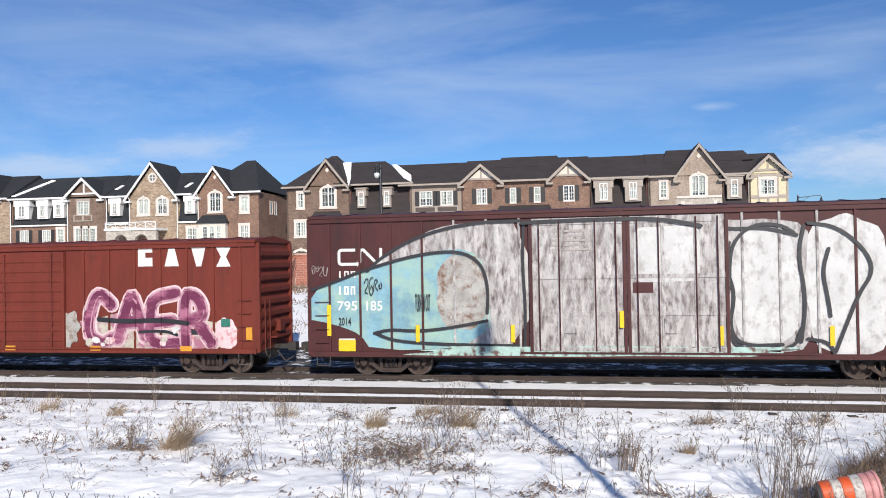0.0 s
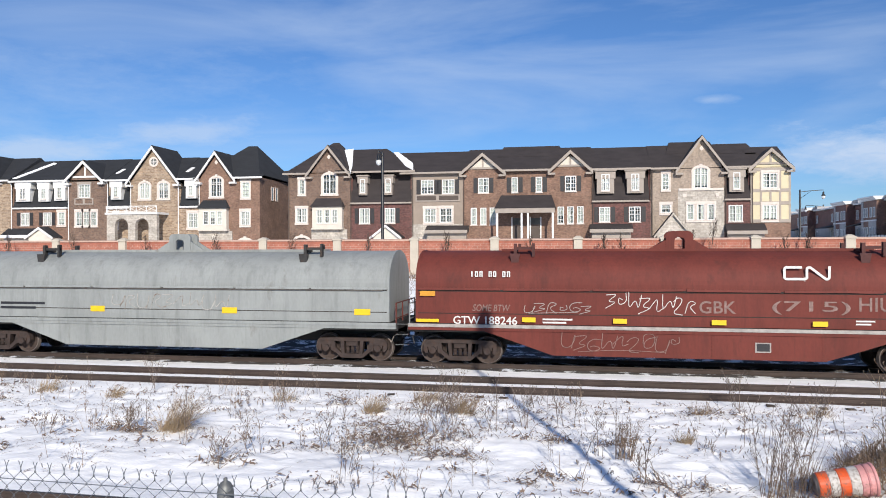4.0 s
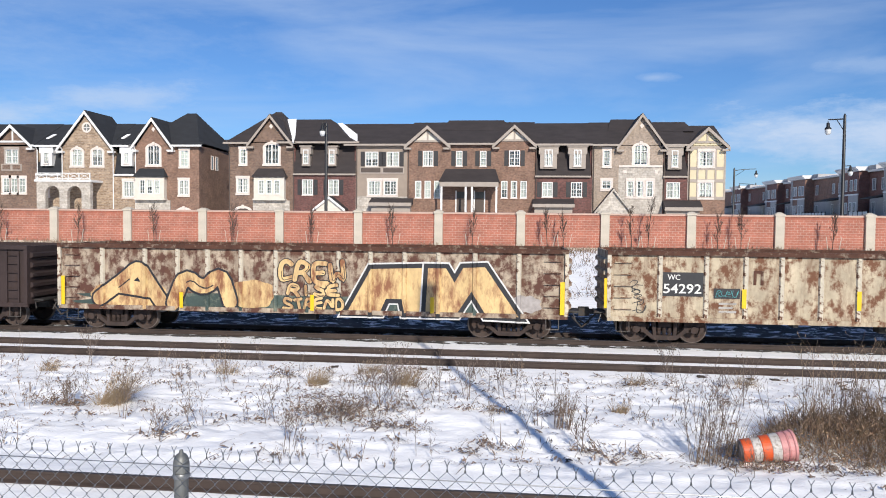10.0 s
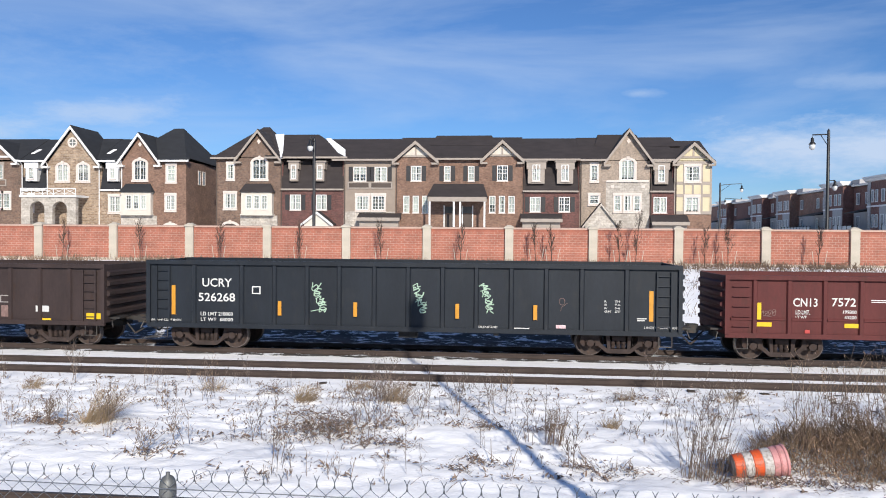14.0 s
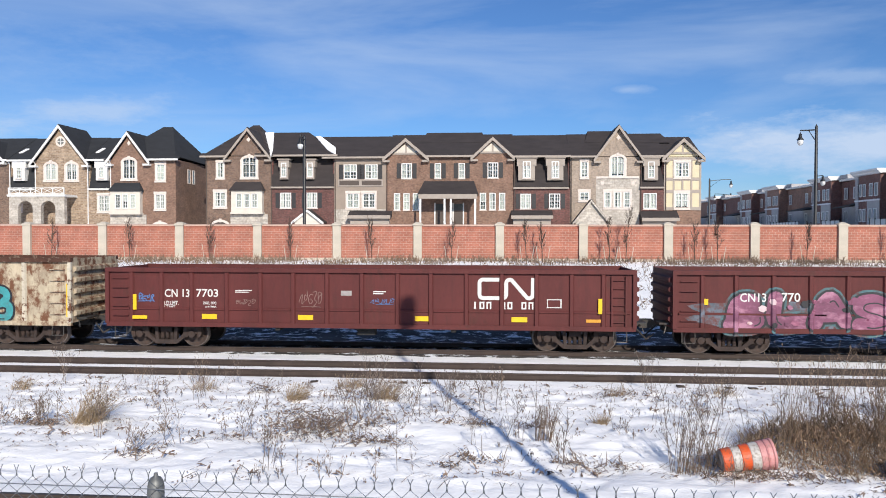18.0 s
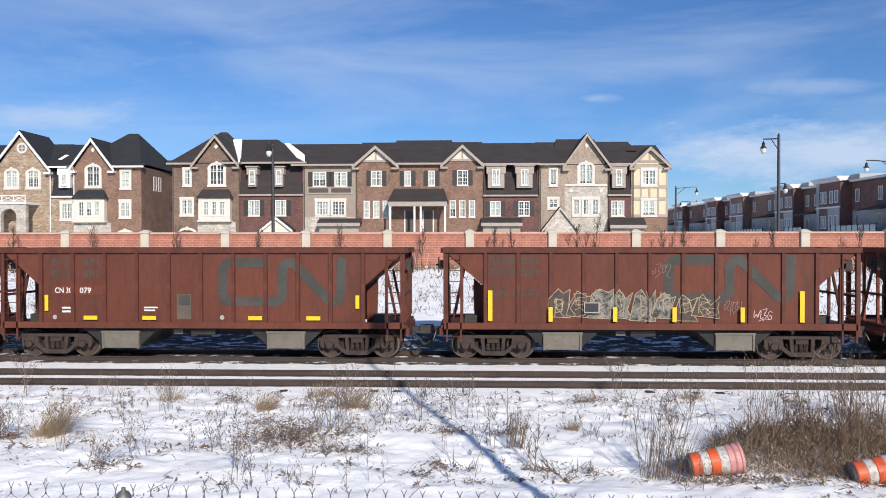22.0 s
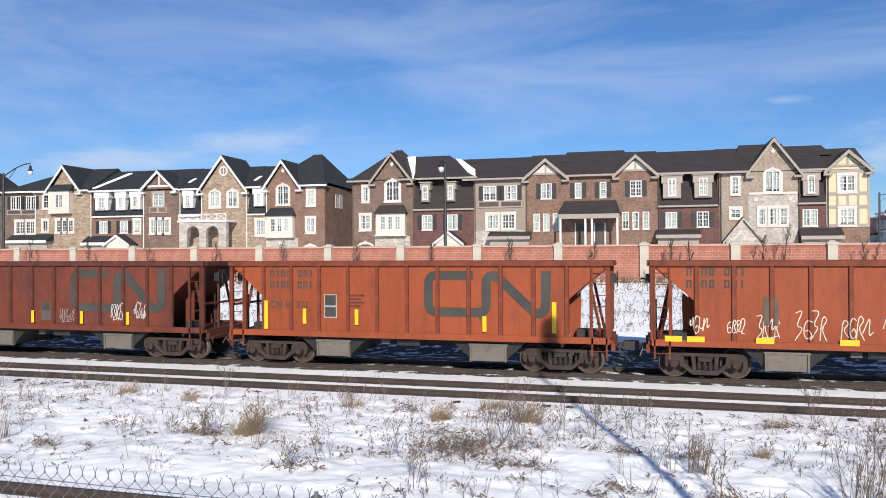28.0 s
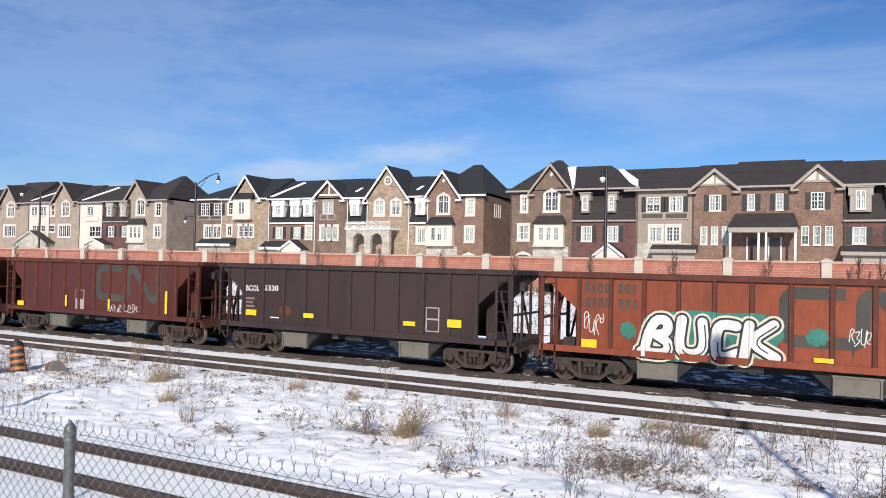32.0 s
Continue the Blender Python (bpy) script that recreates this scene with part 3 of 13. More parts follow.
def window(h, x0, x1, z0, z1, cols=2, surround=None, arch=False, shutter=None, y=0.0, cut=True, parent=None):
    """A window set in its opening: frame with mullions and glazing bars, pane, sill; surround and shutters where it has them."""
    if cut:
        h.holes.append((x0, x1, z0, z1))
    w, ht = x1 - x0, z1 - z0
    t = 0.085
    ring = Shape()
    for yy in (y - 0.02, y + 0.08):
        ring.v += [(x0, yy, z0), (x1, yy, z0), (x1, yy, z1), (x0, yy, z1), (x0 + t, yy, z0 + t), (x1 - t, yy, z0 + t), (x1 - t, yy, z1 - t), (x0 + t, yy, z1 - t)]
    for k in range(4):
        n = (k + 1) % 4
        ring.f += [(k, n, 4 + n, 4 + k), (8 + k, 12 + k, 12 + n, 8 + n), (k, 8 + k, 8 + n, n), (4 + k, 4 + n, 12 + n, 12 + k)]
    top = parent or h.ob
    win = part("window", ring, TRIM_WHITE, top)
    for i in range(1, cols):
        x = x0 + w * i / cols
        part("mullion", Shape().box(x - 0.06, x + 0.06, y - 0.012, y + 0.075, z0 + t, z1 - t), TRIM_WHITE, win)
    for i in range(cols):
        x = x0 + w * (i + 0.5) / cols
        part("glazing_bar", Shape().box(x - 0.020, x + 0.020, y + 0.01, y + 0.05, z0 + t, z1 - t), TRIM_WHITE, win)
    mid = z0 + ht * (0.5 if not arch else 0.66)
    part("meeting_rail", Shape().box(x0 + t, x1 - t, y - 0.005, y + 0.07, mid - 0.03, mid + 0.03), TRIM_WHITE, win)
    for k in (0.25, 0.75):
        zz = z0 + ht * k
        part("glazing_bar", Shape().box(x0 + t, x1 - t, y + 0.012, y + 0.052, zz - 0.013, zz + 0.013), TRIM_WHITE, win)
    part("pane", Shape().box(x0 + 0.02, x1 - 0.02, y + 0.085, y + 0.095, z0 + 0.02, z1 - 0.02), PANE, win)
    kind = rnd.random()
    if kind < 0.58:
        drop = rnd.choice((0.0, 0.0, 0.0, 0.12, 0.5))
        part("blind", Shape().box(x0 + 0.03, x1 - 0.03, y + 0.11, y + 0.12, z0 + ht * drop + 0.02, z1 - 0.02), CURTAIN, win)
    elif kind < 0.9:
        gap = w * rnd.uniform(0.12, 0.3)
        mid_x = (x0 + x1) / 2 + w * rnd.uniform(-0.12, 0.12)
        for a, b in ((x0 + 0.03, mid_x - gap / 2), (mid_x + gap / 2, x1 - 0.03)):
            part("curtain", Shape().box(a, b, y + 0.11, y + 0.13, z0 + 0.02, z1 - 0.02), CURTAIN, win)
    # a flat dark plate stands in for the unlit interior
    part("room_behind", Shape().box(x0 - 0.1, x1 + 0.1, y + 0.3, y + 0.32, z0 - 0.1, z1 + 0.1), ROOM_SHADE, win)
    if surround:
        q, s = (0.16 if w > 0.75 else 0.13), Shape()
        if arch:
            cx, r = (x0 + x1) / 2, w / 2
            n, q, rise = 12, 0.25, 0.62 * r
            spring = z1 - rise
            s.box(x0 - q + 0.03, x0, y - 0.06, y + 0.02, z0 - 0.02, spring).box(x1, x1 + q - 0.03, y - 0.06, y + 0.02, z0 - 0.02, spring)
            outer = [(cx + (r + q) * math.cos(math.pi * i / n), spring + (rise + q) * math.sin(math.pi * i / n)) for i in range(n + 1)]
            inner = [(cx + r * math.cos(math.pi * i / n), spring + rise * math.sin(math.pi * i / n)) for i in range(n, -1, -1)]
            for i in range(n):
                s.prism([outer[i], outer[i + 1], inner[n - i - 1], inner[n - i]], "y", y - 0.06, y + 0.02)
            s.box(cx - 0.14, cx + 0.14, y - 0.1, y + 0.02, z1 + 0.04, z1 + 0.36)
        else:
            s.box(x0 - q, x0, y - 0.06, y + 0.02, z0, z1).box(x1, x1 + q, y - 0.06, y + 0.02, z0, z1)
            s.box(x0 - q - 0.02, x1 + q + 0.02, y - 0.08, y + 0.02, z1, z1 + 0.28)
        part("surround", s, surround, win, "pale cast stone surround")
        part("sill", Shape().box(x0 - q - 0.02, x1 + q + 0.02, y - 0.12, y + 0.03, z0 - 0.22, z0 - 0.02), surround, win)
    else:
        part("sill", Shape().box(x0 - 0.06, x1 + 0.06, y - 0.1, y + 0.03, z0 - 0.1, z0 - 0.01), SURR, win)
    if shutter:
        for a in (x0 - 0.5, x1 + 0.06):
            s = Shape().box(a, a + 0.44, y - 0.05, y - 0.003, z0, z1)
            for k in range(9):
                zz = z0 + (k + 0.5) * ht / 9
                s.box(a + 0.06, a + 0.38, y - 0.065, y - 0.05, zz - 0.05, zz + 0.02)
            part("shutter", s, shutter, top, "black louvred shutter")
    return win


def mansard(h, x0, x1, z0, z1, m):
    x0, x1 = max(x0, h.x0), min(x1, h.x1)
    z1 = h.eave - 0.03
    part("mansard_slope", Shape().prism([(-0.12, z0), (0.22, z0 + 1.2), (0.75, z1), (1.6, z1), (1.6, z0)], "x", x0, x1), m, h.ob, "steep shingled upper slope")
    part("lower_eave", Shape().box(x0, x1, -0.28, 0.1, z0 - 0.17, z0), TRIM_WHITE if m is ROOF_BLACK else TAUPE, h.ob)
    h.rects.append((x0, x1, 1.6, z0 - 0.17, BRICK_MAROON if m is ROOF_BROWN else BRICK_STONE)) if not h.rects else None


def dormer(h, x0, x1, z0, z1, m):
    w = x1 - x0
    c = (x0 + x1) / 2
    ww = min(max(w * 0.46, 0.62), 1.05)
    body = max(w / 2 - 0.06, ww / 2 + 0.12)
    d = part("dormer", Shape().box(c - body, c - ww / 2, -0.32, 1.2, z0 - 0.05, z1).box(c + ww / 2, c + body, -0.32, 1.2, z0 - 0.05, z1).box(c - ww / 2, c + ww / 2, -0.32, 1.2, z0 - 0.05, z0 + 0.18).box(c - ww / 2, c + ww / 2, -0.32, 1.2, z1 - 0.28, z1).box(c - body - 0.14, c + body + 0.14, -0.36, 0.9, z1 - 0.75, z1), m, h.ob, "boxed dormer with stepped trim")
    part("dormer_cap", Shape().box(c - body - 0.25, c + body + 0.25, -0.5, 1.2, z1, z1 + 0.12), m, h.ob)
    window(h, c - ww / 2 + 0.02, c + ww / 2 - 0.02, z0 + 0.2, z1 - 0.3, 1 if ww < 0.8 else 2, None, False, None, -0.36, False)


def gable(h, x0, x1, eave, peak, m, trim, panel=None):
    c = (x0 + x1) / 2
    h.gables.append((max(x0 + 0.1, h.span[0]), min(x1 - 0.1, h.span[1])))
    part("gable_wall", Shape().prism([(x0 + 0.3, eave - 0.02), (x1 - 0.3, eave - 0.02), (x1 - 0.3, eave + 0.15), (c, peak - 0.15), (x0 + 0.3, eave + 0.15)], "y", -0.03, 0.2), m, h.ob)
    rise = (peak - eave) / (c - x0)
    s = Shape()
    for sx in (-1, 1):
        e = c + sx * (c - x0 + 0.25)
        ez = eave - 0.25 * rise
        q = [(e, -0.5, ez), (c, -0.5, peak), (c, 5.0, peak), (e, 5.0, ez)]
        s.hexa([*q, *[(x, y, z + 0.14) for x, y, z in q]])
    part("gable_roof", s, h.roof, h.ob)
    s = Shape()
    for sx in (-1, 1):
        e = c + sx * (c - x0 + 0.3)
        ez = eave - 0.3 * rise
        q = [(e, ez - 0.30), (c, peak - 0.30), (c, peak + 0.06), (e, ez + 0.06)]
        s.prism(q, "y", -0.56, -0.44)
        s.box(min(e, e - sx * 0.75), max(e, e - sx * 0.75), -0.5, 0.0, ez - 0.32, ez - 0.12)
    part("bargeboard", s, trim, h.ob)
    if panel:
        k = 0.62
        p = part("gable_panel", Shape().prism([(c - (c - x0) * k, eave + 0.42), (c + (c - x0) * k, eave + 0.42), (c, peak - 0.42)], "y", -0.08, -0.02), panel, h.ob)
        part("gable_post", Shape().box(c - 0.09, c + 0.09, -0.12, -0.07, eave + 0.3, peak - 0.4).box(c - (c - x0) * 0.7, c + (c - x0) * 0.7, -0.14, -0.02, eave + 0.22, eave + 0.42), trim, h.ob)
    elif c - x0 < 2.4:
        part("diamond_vent", Shape().prism([(c - 0.22, peak - 1.15), (c, peak - 0.88), (c + 0.22, peak - 1.15), (c, peak - 1.42)], "y", -0.07, -0.03), SURR, h.ob)


def bay(h, x0, x1, z0, z1, n, m):
    b = part("bay_window", Shape().box(x0, x1, -0.6, 0.0, z0, z0 + 0.5).box(x0, x1, -0.6, 0.0, z1 - 0.3, z1).box(x0, x0 + 0.5, -0.6, 0.0, z0 + 0.5, z1 - 0.3).box(x1 - 0.5, x1, -0.6, 0.0, z0 + 0.5, z1 - 0.3), m, h.ob, "pale boxed bay")
    w = (x1 - x0 - 0.8) / n
    for i in range(n):
        a = x0 + 0.4 + i * w
        part("bay_pier", Shape().box(a - 0.1, a + 0.1, -0.58, -0.4, z0 + 0.5, z1 - 0.3), m, h.ob)
        window(h, a + 0.1, a + w - 0.1, z0 + 0.5, z1 - 0.3, 1, None, False, None, -0.55, False)
    part("bay_roof", Shape().hexa([(x0 - 0.2, -0.8, z1), (x1 + 0.2, -0.8, z1), (x1 + 0.2, 0, z1), (x0 - 0.2, 0, z1), (x0 + 0.3, -0.15, z1 + 0.95), (x1 - 0.3, -0.15, z1 + 0.95), (x1 - 0.3, 0, z1 + 0.95), (x0 + 0.3, 0, z1 + 0.95)]), h.roof, h.ob)
    part("bay_sill", Shape().box(x0 - 0.1, x1 + 0.1, -0.7, 0.0, z0 - 0.15, z0), m, h.ob)
    part("stone_base", Shape().box(x0 - 0.25, x1 + 0.45, -0.14, -0.005, 1.6, z0 - 0.16), STONE_PALE, h.ob, "pale stone facing below the bay")


def door_arch(h, x0, x1, z):
    """The pale arch over a front door at street level."""
    c, r, n = (x0 + x1) / 2, (x1 - x0) / 2, 10
    s = Shape()
    for i in range(n):
        a, b = math.pi * i / n, math.pi * (i + 1) / n
        s.prism([(c + r * math.cos(a), z - 0.75 + 0.5 * math.sin(a)), (c + (r + 0.26) * math.cos(a), z - 0.75 + 0.75 * math.sin(a)), (c + (r + 0.26) * math.cos(b), z - 0.75 + 0.75 * math.sin(b)), (c + r * math.cos(b), z - 0.75 + 0.5 * math.sin(b))], "y", -0.12, -0.004)
    s.box(c - 0.13, c + 0.13, -0.16, -0.004, z - 0.3, z + 0.1)
    part("door_arch", s, SURR, h.ob, "pale arched door head")
    part("front_door", Shape().box(c - r, c + r, -0.03, -0.004, 1.6, z - 0.75).prism([(c + r * math.cos(math.pi * i / n), z - 0.75 + 0.5 * math.sin(math.pi * i / n)) for i in range(n + 1)], "y", -0.03, -0.004), SHUTTER_PANEL, h.ob)


def raised_ridge(h, x0, x1, rise, run=0.55):
    """A stretch of roof whose ridge stands higher than its neighbours'."""
    m, k = h.deep / 2, (h.ridge - h.eave) / (h.deep / 2 + 0.45)
    d = 2.2
    low = h.ridge - k * d + 0.02
    s = Shape()
    s.v = [(x0, m - d, low), (x1, m - d, low), (x1, m + d, low), (x0, m + d, low), (x0 + run, m, h.ridge + rise), (x1 - run, m, h.ridge + rise)]
    s.f = [(0, 1, 5, 4), (1, 2, 5), (2, 3, 4, 5), (3, 0, 4), (0, 3, 2, 1)]
    part("upper_roof", s, h.roof, h.ob, "raised stretch of shingled roof")


def quoin_blocks(h, x0, x1, z0, z1):
    """Two pale carved blocks set in the stone facing."""
    for x in (x0 + 0.6, x1 - 0.6):
        part("carved_block", Shape().box(x - 0.17, x + 0.17, -0.06, -0.004, z1 - 0.75, z1 - 0.42), SURR, h.ob)
    part("stone_band", Shape().box(x0, x1, -0.09, -0.004, z1 - 0.12, z1 + 0.1), SURR, h.ob)


def side_wall_window(h, y, z, w=0.75, ht=1.6):
    """A narrow window in the end wall that looks to +x."""
    x = h.x1
    win = part("window", Shape().box(x - 0.02, x + 0.06, y - w / 2, y + w / 2, z, z + 0.1).box(x - 0.02, x + 0.06, y - w / 2, y + w / 2, z + ht - 0.1, z + ht).box(x - 0.02, x + 0.06, y - w / 2, y - w / 2 + 0.1, z + 0.1, z + ht - 0.1).box(x - 0.02, x + 0.06, y + w / 2 - 0.1, y + w / 2, z + 0.1, z + ht - 0.1), SURR, h.ob)
    part("pane", Shape().box(x + 0.005, x + 0.02, y - w / 2 + 0.1, y + w / 2 - 0.1, z + 0.1, z + ht - 0.1), SIDE_PANE, win)


SIDE_PANE = glass_mat("end_wall_glass", (0.20, 0.21, 0.21), 0.08)


def upper_bay(h, x0, x1, z0, z1, m):
    c = (x0 + x1) / 2
    part("bay_window", Shape().box(x0, c - 0.55, -0.7, 0.0, z0, z1).box(c + 0.55, x1, -0.7, 0.0, z0, z1).box(c - 0.55, c + 0.55, -0.7, 0, z0, z0 + 0.7).box(c - 0.55, c + 0.55, -0.7, 0, z1 - 0.4, z1), m, h.ob, "white boxed upper bay")
    window(h, c - 0.55, c + 0.55, z0 + 0.7, z1 - 0.4, 2, None, False, None, -0.66, False)
    part("bay_roof", Shape().prism([(-0.9, z1), (0, z1), (0, z1 + 0.9)], "x", x0 - 0.2, x1 + 0.2), h.roof, h.ob)


def canopy(h, x0, x1, z0, z1, m):
    part("canopy_roof", Shape().prism([(-1.3, z0), (0, z0), (0, z1), (-1.3, z0 + 0.12)], "x", x0, x1), m, h.ob, "shallow shingled entrance canopy")
    part("canopy_fascia", Shape().box(x0, x1, -1.36, -1.3, z0 - 0.2, z0 + 0.14), TAUPE if m is ROOF_BROWN else TRIM_WHITE, h.ob)
    part("garage_wall", Shape().box(x0 + 0.2, x1 - 0.2, -0.9, 0, 1.6, z0), TAUPE, h.ob)


def porch_roof(h, x0, x1, z0, z1, m):
    part("porch_roof", Shape().hexa([(x0, -2.4, z0 + 0.5), (x1, -2.4, z0 + 0.5), (x1, 0, z0 + 0.5), (x0, 0, z0 + 0.5), (x0 + 0.5, 0.0 - 0.3, z1), (x1 - 0.5, -0.3, z1), (x1 - 0.5, 0, z1), (x0 + 0.5, 0, z1)]), m, h.ob, "hipped shingled porch roof")
    part("porch_beam", Shape().box(x0 + 0.1, x1 - 0.1, -2.35, -2.1, z0 + 0.02, z0 + 0.5), TAUPE, h.ob)
    c = (x0 + x1) / 2
    for x in (x0 + 0.3, c - 0.32, c + 0.32, x1 - 0.3):
        part("porch_column", Shape().box(x - 0.09, x + 0.09, -2.3, -2.12, 3.4, z0 + 0.02), TRIM_WHITE, h.ob, "square white porch column")
    for x in (c - 0.95, c + 0.95):
        d = part("front_door", Shape().box(x - 0.45, x + 0.45, -0.06, 0.0, 3.6, 6.1), SHUTTER_PANEL, h.ob)
        part("door_light", Shape().box(x - 0.6, x + 0.6, -0.05, 0.0, 6.2, 6.9), ROOM_SHADE, h.ob)
        part("door_frame", Shape().box(x - 0.6, x - 0.48, -0.1, 0, 3.6, 7.0).box(x + 0.48, x + 0.6, -0.1, 0, 3.6, 7.0), TRIM_WHITE, h.ob)
    part("porch_floor", Shape().box(x0, x1, -2.4, 0, 1.6, 3.4), STONE_PALE, h.ob)
    part("porch_railing", Shape().box(x0 + 0.3, x1 - 0.3, -2.25, -2.2, 4.35, 4.42), SHUTTER, h.ob)


def gable_porch(h, x0, x1, z0, z1, m):
    c = (x0 + x1) / 2
    part("porch_gable", Shape().prism([(x0, z0), (x1, z0), (c, z1)], "y", -1.5, -1.3), m, h.ob)
    s = Shape()
    for sx in (-1, 1):
        e = c + sx * (c - x0 + 0.2)
        q = [(e, -1.7, z0 - 0.1), (c, -1.7, z1 + 0.02), (c, 0, z1 + 0.02), (e, 0, z0 - 0.1)]
        s.hexa([*q, *[(x, y, z + 0.1) for x, y, z in q]])
    part("porch_roof", s, h.roof, h.ob)
    s = Shape()
    for sx in (-1, 1):
        e = c + sx * (c - x0 + 0.22)
        s.prism([(e, z0 - 0.3), (c, z1 - 0.2), (c, z1 + 0.06), (e, z0 - 0.04)], "y", -1.78, -1.68)
    part("porch_bargeboard", s, TRIM_WHITE if m is CREAM else m, h.ob)
    part("porch_wall", Shape().box(x0 + 0.1, x1 - 0.1, -1.45, 0, 1.6, z0), m, h.ob)


def balcony_porch(h, x0, x1, z0, z1):
    """A stone porch with two arches, and a white railing with crossed braces on its flat roof."""
    top = z1 - 0.95
    c = (x0 + x1) / 2
    piers = [(x0, x0 + 1.0), (c - 0.45, c + 0.45), (x1 - 1.0, x1)]
    for a, b in piers:
        part("porch_pier", Shape().box(a, b, -2.2, -1.7, 1.6, top), STONE_PALE, h.ob)
    for (a, b), (e, f) in zip(piers, piers[1:]):
        n, r, m = 10, (e - b) / 2, (b + e) / 2
        spring = top - 0.45 - r
        curve = [(m + r * math.cos(math.pi * i / n), spring + r * math.sin(math.pi * i / n)) for i in range(n + 1)]
        s = Shape().prism(curve + [(m - r, top), (m + r, top)], "y", -2.2, -1.7)
        part("porch_arch", s, STONE_PALE, h.ob)
    part("porch_roof_slab", Shape().box(x0 - 0.15, x1 + 0.15, -2.35, 0, top, top + 0.22), TRIM_WHITE, h.ob)
    s = Shape().box(x0, x1, -2.28, -2.22, z1 - 0.08, z1).box(x0, x1, -2.28, -2.22, top + 0.3, top + 0.36)
    n = max(4, int((x1 - x0) / 1.1))
    for i in range(n + 1):
        x = x0 + (x1 - x0) * i / n
        s.box(x - 0.04, x + 0.04, -2.29, -2.21, top + 0.2, z1)
        if i < n:
            w = (x1 - x0) / n
            s.tube((x, -2.25, top + 0.34), (x + w, -2.25, z1 - 0.05), 0.03, n=4).tube((x, -2.25, z1 - 0.05), (x + w, -2.25, top + 0.34), 0.03, n=4)
    part("balcony_railing", s, TRIM_WHITE, h.ob, "white railing with crossed braces")


def round_window(h, x0, x1, z0, z1):
    c, z, r = (x0 + x1) / 2, (z0 + z1) / 2, (z1 - z0) / 2
    w = part("round_window", Shape().lathe([(r + 0.2, -0.1), (r, -0.1), (r, -0.02), (r + 0.2, -0.02), (r + 0.2, -0.1)], (c, 0, z), 20), SURR, h.ob)
    part("pane", Shape().lathe([(0.001, -0.05), (r, -0.05)], (c, 0, z), 20), ROOM_SHADE, w)
    part("glazing_bar", Shape().box(c - 0.03, c + 0.03, -0.08, -0.05, z - r, z + r).box(c - r, c + r, -0.08, -0.05, z - 0.03, z + 0.03), TRIM_WHITE, w)


def timber(h, x0, x1, z0, z1):
    w = x1 - x0
    for z in (z0 + 0.1, z0 + 1.85, z0 + 3.1, z1):
        part("timber_rail", Shape().box(x0, x1, -0.05, -0.004, z - 0.16, z + 0.16), TAUPE, h.ob)
    for a, b, ks in ((z0 + 0.1, z0 + 1.85, (0.02, 0.26, 0.74, 0.98)), (z0 + 1.85, z0 + 3.1, (0.02, 0.26, 0.5, 0.74, 0.98)), (z0 + 3.1, z1, (0.02, 0.26, 0.74, 0.98))):
        for k in ks:
            part("timber_post", Shape().box(x0 + w * k - 0.09, x0 + w * k + 0.09, -0.045, -0.004, a + 0.16, b - 0.16), TAUPE, h.ob)


def panel_band(h, x0, x1, z0, z1, m, inset, n):
    part("panel_band", Shape().box(x0, x1, -0.1, -0.004, z0, z1), m, h.ob)
    w = (x1 - x0) / n
    for i in range(n):
        part("band_panel", Shape().box(x0 + i * w + 0.15, x0 + (i + 1) * w - 0.15, -0.12, -0.1, z0 + 0.14, z1 - 0.12), inset, h.ob)


def snow_patch(h, pts):
    """Snow left in a roof valley: pts are (x, depth) on the front slope."""
    s = Shape()
    pts = [(p[0], p[1], h.eave + (h.ridge - h.eave) * (p[1] + 0.45) / (h.deep / 2 + 0.45) + 0.07) for p in pts]
    s.v = [*pts, *[(x, y, z - 0.08) for x, y, z in pts]]
    n = len(pts)
    s.f = [tuple(range(n)), tuple(range(2 * n - 1, n - 1, -1))] + [(i, n + i, n + (i + 1) % n, (i + 1) % n) for i in range(n)]
    part("roof_snow", s, SNOW, h.ob, "snow lying in the roof valley")

h = House("dark brown brick house with gable and stone-trimmed windows", -31.34, -24.25, ROOF_BROWN, 12.0, 16.0, True, True, (-27.8, -27.1), None)
wall(h, -31.34, -24.24, 4.54, 11.98, BRICK_DARK)
gable(h, -28.9, -24.37, 12.08, 14.9, BRICK_DARK, TAUPE)
window(h, -30.09, -29.37, 9.73, 11.35, 1, SURR)
window(h, -27.32, -25.8, 9.73, 11.87, 2, SURR, True)
window(h, -30.37, -29.17, 6.61, 8.19, 2, SURR)
bay(h, -28.35, -25.0, 6.0, 8.3, 3, CREAM)
door_arch(h, -30.6, -28.9, 5.25)
h.finish(BRICK_DARK)
h = House("maroon brick house with dark mansard and taupe dormers", -24.25, -17.4, ROOF_BROWN, 12.05, 15.15, False, True, (-25.9, -21.4), (-25.9, -16.95))
wall(h, -24.25, -17.42, 4.58, 8.72, BRICK_MAROON)
mansard(h, -24.16, -17.13, 8.73, 12.07, ROOF_BROWN)
dormer(h, -23.19, -22.29, 9.56, 11.54, TAUPE)
dormer(h, -20.38, -19.46, 9.56, 11.53, TAUPE)
window(h, -23.22, -22.04, 6.47, 8.1, 2, None, False, SHUTTER)
window(h, -20.38, -19.23, 6.48, 8.1, 2, None, False, SHUTTER)
gable_porch(h, -21.36, -18.38, 4.99, 6.22, CREAM)
snow_patch(h, [(-26.61, 4.88), (-25.42, 5.02), (-24.24, 0.82), (-23.91, -0.99), (-25.1, 1.77)])
snow_patch(h, [(-20.34, 3.85), (-19.77, 3.85), (-17.5, 1.09), (-17.14, -0.47), (-18.23, 0.56)])
h.finish(BRICK_MAROON)
